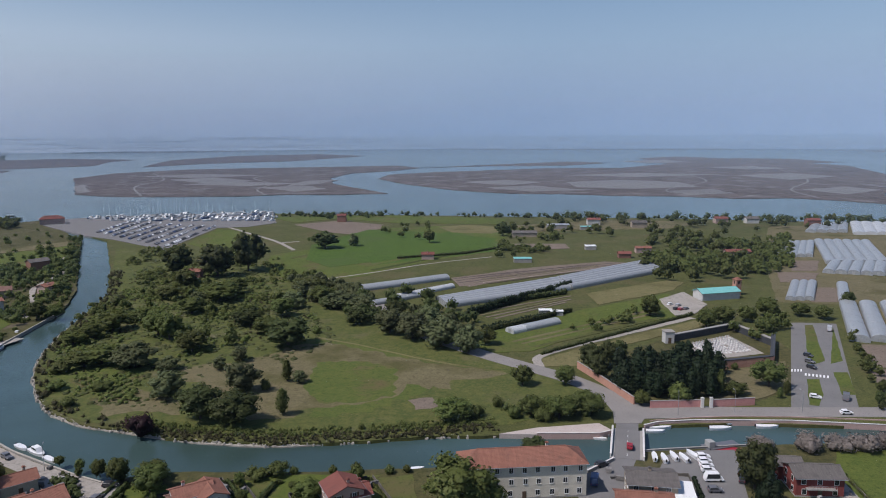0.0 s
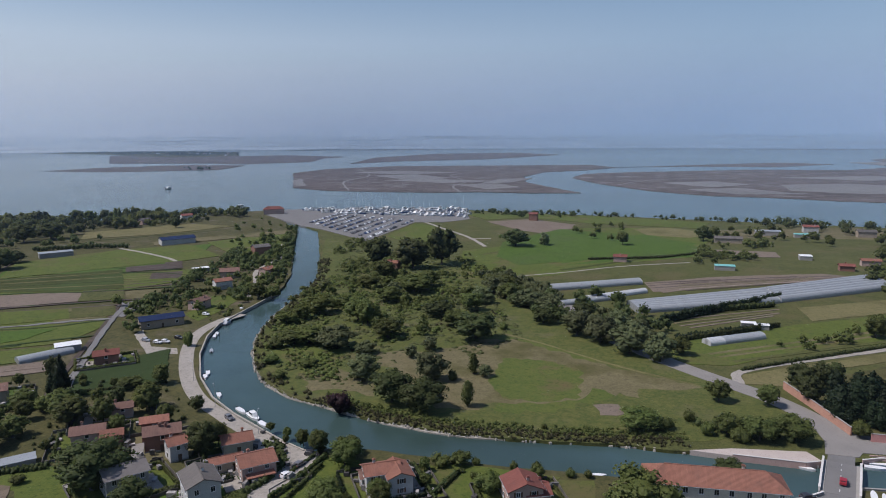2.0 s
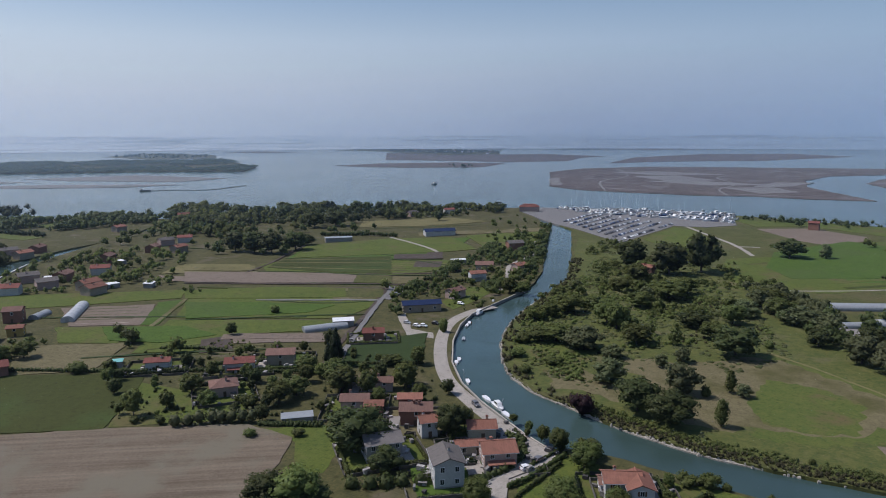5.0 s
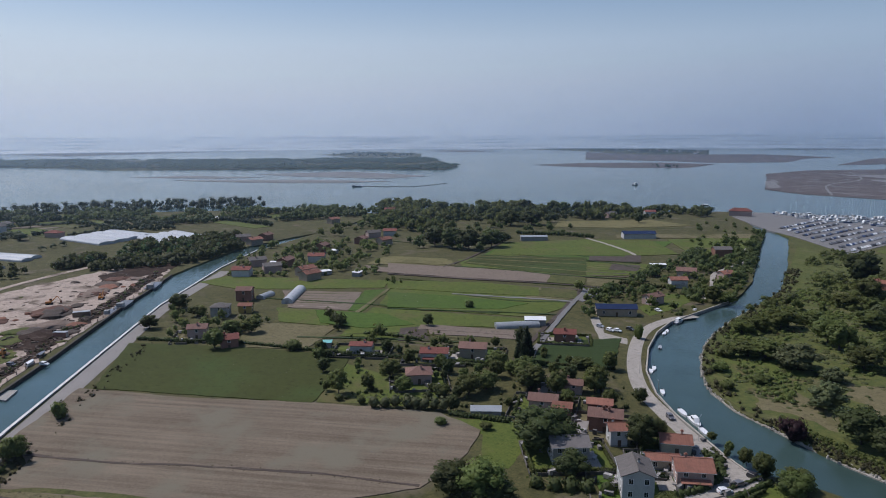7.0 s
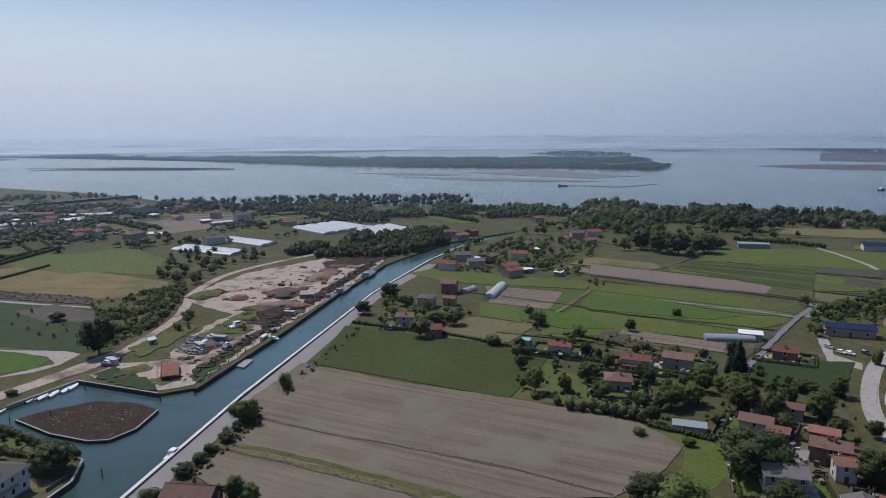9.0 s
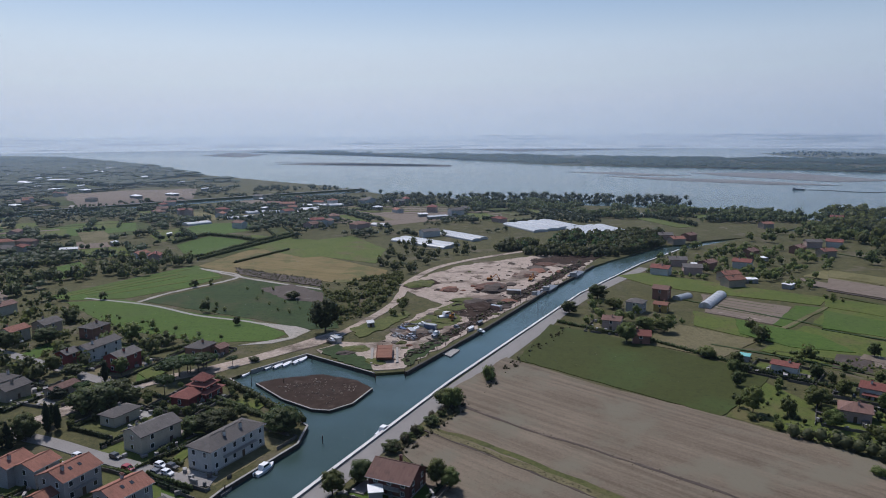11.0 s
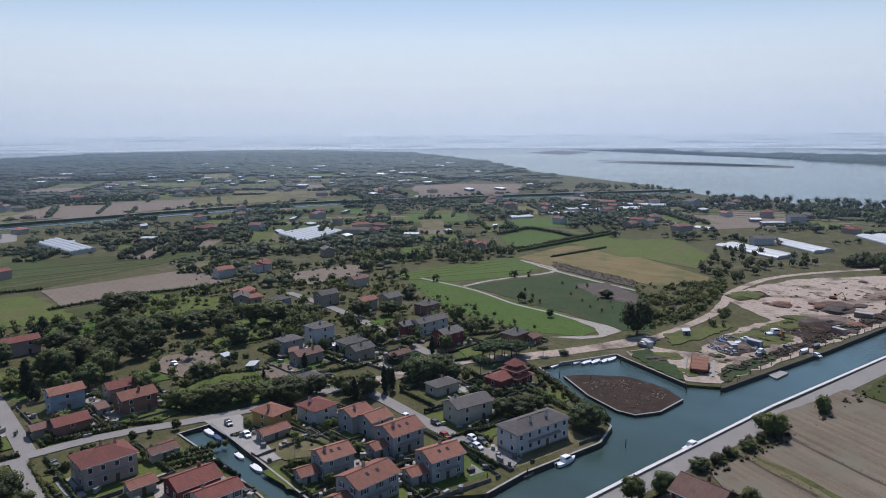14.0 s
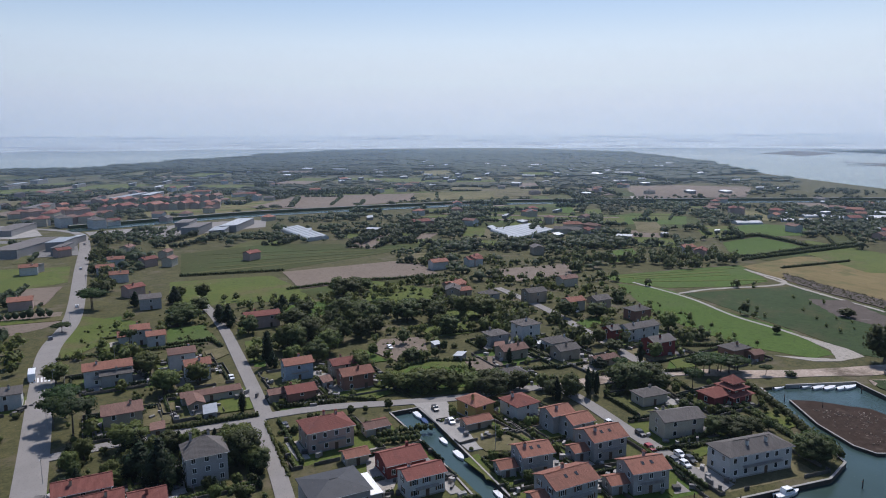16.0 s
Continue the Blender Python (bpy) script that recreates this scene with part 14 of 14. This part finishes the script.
wall_line('cemetery_wall', BRICK, [(52.1, 261.8), (57.2, 246.5), (64.0, 223.9)], 2.8, 0.4, 'weathered orange-brown brick wall along the lane', CONCRETE, -0.1, 0.1, 'wall')
wall_line('cemetery_wall', PINKWALL, [(68.5, 220.9), (85.7, 221.7)], 2.6, 0.4, 'pink plastered cemetery wall facing the canal', CONCRETE, -0.1, 0.1, 'wall')
wall_line('cemetery_wall', PINKWALL, [(88.7, 221.6), (104.4, 223.4)], 2.6, 0.4, 'pink plastered cemetery wall facing the canal', CONCRETE, -0.1, 0.1, 'wall')
wall_line('burial_niche_wall', BRICK, [(104.1, 259.0), (129.8, 265.4), (144.1, 295.1)], 3.4, 1.6, 'brick burial-niche block with a dark flat roof', SLATE, -0.1, 0.3, 'building')
wall_line('burial_niche_wall', SLATE, [(99.6, 296.6), (135.0, 315.0), (141.3, 290.1)], 3.0, 1.6, 'dark burial-niche block round the graves', CONCRETE, -0.1, 0.3, 'building')
wall_line('gate_pillar', WHITE_STONE, [(85.5, 221.2), (86.4, 221.2)], 3.4, 0.9, 'white stone gate pillar of the cemetery', WHITE_STONE, -0.1, 0.2, 'pillar')
wall_line('gate_pillar', WHITE_STONE, [(88.5, 221.2), (89.4, 221.2)], 3.4, 0.9, 'white stone gate pillar of the cemetery', WHITE_STONE, -0.1, 0.2, 'pillar')
bridge([(51.7, 201.4), (60.7, 202.6), (56.4, 188.6), (47.0, 182.4)])
graves([(107.2, 290.6), (128.2, 302.2), (129.1, 282.3), (108.6, 275.0)])
ramp_quay([(16.7, 200.2), (28.7, 204.6), (48.6, 207.8), (51.8, 201.8), (46.8, 199.4), (28.0, 199.6)])
slipway(-277.6, -8.0, 0.4)
chapel(98.3, 295.8)
brick_tower(166.1, 386.9)
heap(-402, 27.2, 7, 1.6, RUST, 0)
heap(-404, 52.6, 13, 2.6, RUSTY_EARTH, 1)
heap(-367.6, 39.0, 9, 1.8, MUD, 2)
heap(-375.0, 47.0, 11, 2.2, SCRAP, 3)
heap(-345.2, 20.4, 8, 1.6, GRASS, 4)
heap(-437, 76.0, 7, 1.6, SCRAP, 5)
heap(-412, 65.5, 5, 1.2, MUD, 6)
heap(-418, 10.9, 9, 1.3, GRASS, 7)
heap(-453, 90.5, 8, 1.4, RUST, 8)
heap(-458, 44.1, 14, 1.0, SAND, 9)
heap(-468, 109.2, 6, 1.5, SCRAP, 10)
heap(-282.8, -24.7, 4, 1.2, MUD, 11)
heap(-356.4, 51.7, 6, 1.2, MUD, 12)
heap(-312.5, 3.6, 7, 1.4, SCRAP, 13)
heap(-443, 80.9, 9, 1.6, SCRAP, 14)
heap(-437, 52.5, 9, 1.2, SAND, 15)
heap(-477, 100.4, 8, 1.3, RUSTY_EARTH, 16)
heap(-400.0, 53.0, 12, 3.0, MUD, 40)
heap(-399.2, 27.0, 6, 1.8, RUSTY_EARTH, 41)
heap(-359.4, 40.4, 11, 1.6, DARK_MUD, 42)
heap(-416.8, 10.9, 10, 1.4, SCRUB, 43)
heap(-373.0, 33.6, 8, 1.4, SCRUB, 44)
heap(-314.3, 3.6, 9, 1.3, SCRAP_DARK, 45)
heap(-437.5, 77.7, 8, 1.6, RUSTY_EARTH, 46)
heap(-331.3, 19.7, 7, 1.2, SCRUB, 47)
heap(-460.6, 92.0, 9, 1.6, SCRAP_DARK, 48)
heap(-370.1, 56.4, 6, 1.2, RUST, 49)
heap(-271.1, -12.2, 5, 0.9, SCRUB, 50)
heap(-289.0, -20.4, 6, 0.9, SCRUB, 51)
digger(-335.0, 23.9, 0)
digger(-426, 54.5, 77)
digger(-422, 79.8, 154)
container(-309.7, 3.6, 20, 6, 2.5, 2.4, 0)
container(-317.5, 12.6, 57, 6, 2.5, 2.4, 1)
container(-300.3, -30.0, 34, 6, 2.5, 2.4, 2)
container(-386.3, 63.2, 71, 8, 3, 2.6, 3)
container(-351.4, 48.3, 48, 6, 2.5, 2.4, 4)
scrap([(-297.9, -11.1), (-339.9, 6.5), (-359.0, 21.1), (-352.2, 53.9), (-299.5, 22.9), (-264.6, 0.1), (-264.2, -11.9)], 110, 5, None, 0.7)
scrap([(-430, 21.4), (-495, 81.7), (-484, 127.1), (-457, 116.7), (-366.8, 58.8), (-349.8, 37.2)], 120, 6, None, 0.7)
scrap([(-268.9, 1.2), (-306.4, 23.3), (-368.4, 61.9), (-473, 125.8), (-487, 127.6), (-379.5, 60.7), (-313.2, 21.3), (-277.3, 0.3)], 330, 8, SCRAP_DARK, 0.85)
thicket('weeds', 'brown', [(-268.9, 1.2), (-306.4, 23.3), (-368.4, 61.9), (-473, 125.8), (-487, 127.6), (-379.5, 60.7), (-313.2, 21.3), (-277.3, 0.3)], 170, 0.4, 1.5, 77, 'brambles and weeds along the quay of the work yard', wide=1.3)
thicket('weeds', 'dark', [(-268.9, 1.2), (-306.4, 23.3), (-368.4, 61.9), (-473, 125.8), (-487, 127.6), (-379.5, 60.7), (-313.2, 21.3), (-277.3, 0.3)], 70, 0.6, 2.0, 78, 'brambles and weeds along the quay of the work yard', wide=1.2)
scrap([(-305.6, -6.4), (-327.4, -0.3), (-325.1, 11.6), (-310.4, 14.2), (-298.4, 3.6)], 150, 9, SCRAP_PALE, 0.8)
scrap([(-371.4, 21.8), (-389.8, 59.2), (-356.8, 54.6), (-346.8, 31.5)], 90, 10, SCRAP_DARK, 0.8)
boat(-314.5, 4.9, 136.5, 7, (0.75, 0.75, 0.75), 'open', 'laid up in the work yard', 'boats ashore', 0.75)
boat(-315.7, -0.2, 30.9, 6, (0.03, 0.06, 0.16), 'open', 'laid up in the work yard', 'boats ashore', 0.75)
boat(-321.9, 9.4, 41.4, 6, (0.75, 0.75, 0.75), 'cabin', 'laid up in the work yard', 'boats ashore', 0.75)
boat(-336.8, 21.6, 124.3, 10, (0.75, 0.75, 0.75), 'cabin', 'laid up in the work yard', 'boats ashore', 0.75)
boat(-314.7, 31.4, 149.6, 6, (0.75, 0.75, 0.75), 'open', 'laid up in the work yard', 'boats ashore', 0.75)
boat(-305.1, 14.7, 150.9, 7, (0.35, 0.36, 0.38), 'cabin', 'laid up in the work yard', 'boats ashore', 0.75)
boat(-298.3, -31.6, 42.8, 6, (0.12, 0.12, 0.13), 'cabin', 'laid up in the work yard', 'boats ashore', 0.75)
boat(-324.9, 36.9, 149.6, 6, (0.12, 0.12, 0.13), 'open', 'laid up in the work yard', 'boats ashore', 0.75)
scrap([(-247.1, -47.0), (-256.0, -31.0), (-244.5, -16.1), (-228.4, -25.7), (-232.8, -36.2)], 120, 7, MUD_LIGHT, 0.3)
pole(-94.2, -261.6, 7.5, rot=94)
pole(-78.6, -226.6, 7.5, rot=78)
pole(-63.3, -189.3, 7.5, rot=63)
pole(-133.7, -343.4, 7.5, rot=133)
pole(-184.7, -445, 7.5, rot=184)
pole(75.9, 215.1, 7.5, rot=75)
pole(95.0, 216.8, 7.5, rot=94)
pole(117.0, 216.5, 7.5, rot=117)
pole(-157.2, 214.0, 7.5, rot=157)
pole(-135.1, 194.6, 7.5, rot=135)
pole(-109.4, 178.6, 7.5, rot=109)
pole(-155.7, -110.5, 9.0, 'plain wooden utility pole', 0, 0, 'utility_pole')
pole(-118.5, -265.6, 9.0, 'plain wooden utility pole', 0, 0, 'utility_pole')
for x, y in [(-251.8, -10.8), (-254.3, 0.4), (-275.4, -37.3), (-199.0, -24.8), (-250.3, -44.6), (-252.6, -63.7), (-210.7, -32.8), (-170.4, -46.6), (-255.3, -11.5), (-257.0, 0.2), (-266.3, 5.6), (-250.4, -56.5), (-164.3, -55.8), (-183.4, 270.5), (-153.8, 215.1)]:
    mooring_post(x, y)
for a, b, k in (((-457.2, 122.9), (-357.5, 59.3), 16), ((-357.5, 59.3), (-297.5, 21.8), 10), ((-297.5, 21.8), (-258.0, -1.2), 6)):
    for i in range(k):
        mooring_post(*Vector(a).lerp(Vector(b), i / k))
rubble_edge([(-130.6, 220.1), (-115.3, 210.1), (-103.4, 206.7), (-79.2, 199.0), (-52.0, 195.2), (-27.5, 197.4), (-4.9, 200.8), (16.1, 201.2)])
ribbon('bank_toe', STONE, [(-129.7, 219.1), (-115.3, 210.1), (-103.4, 206.7), (-79.2, 199.0), (-52.0, 195.2), (-27.5, 197.4), (-4.9, 200.8), (16.1, 201.2)], 1.3, -0.62, 'continuous pale stone footing along the bank', 0.9, 0.25)
rubble_edge([(-185.4, 353.2), (-177.7, 312.6), (-167.1, 276.8), (-155.6, 253.3), (-142.4, 233.1), (-130.4, 219.5)])
yard_piles([(-298.2, -8.7), (-343.2, 6.6), (-361.4, 21.3), (-397.8, 16.8), (-459, 37.1), (-502, 101.7), (-484, 127.1), (-361.9, 58.1), (-302.9, 23.1), (-267.5, 1.2)], 34, 9)
crosswalk([(134.1, 258.6), (138.8, 258.5), (137.5, 256.0), (132.8, 256.0)])
crosswalk([(137.0, 254.0), (145.1, 250.8), (143.7, 248.3), (135.7, 251.5)])
crosswalk([(-92.8, -280.1), (-99.2, -276.1), (-97.2, -270.9), (-90.9, -274.8)])
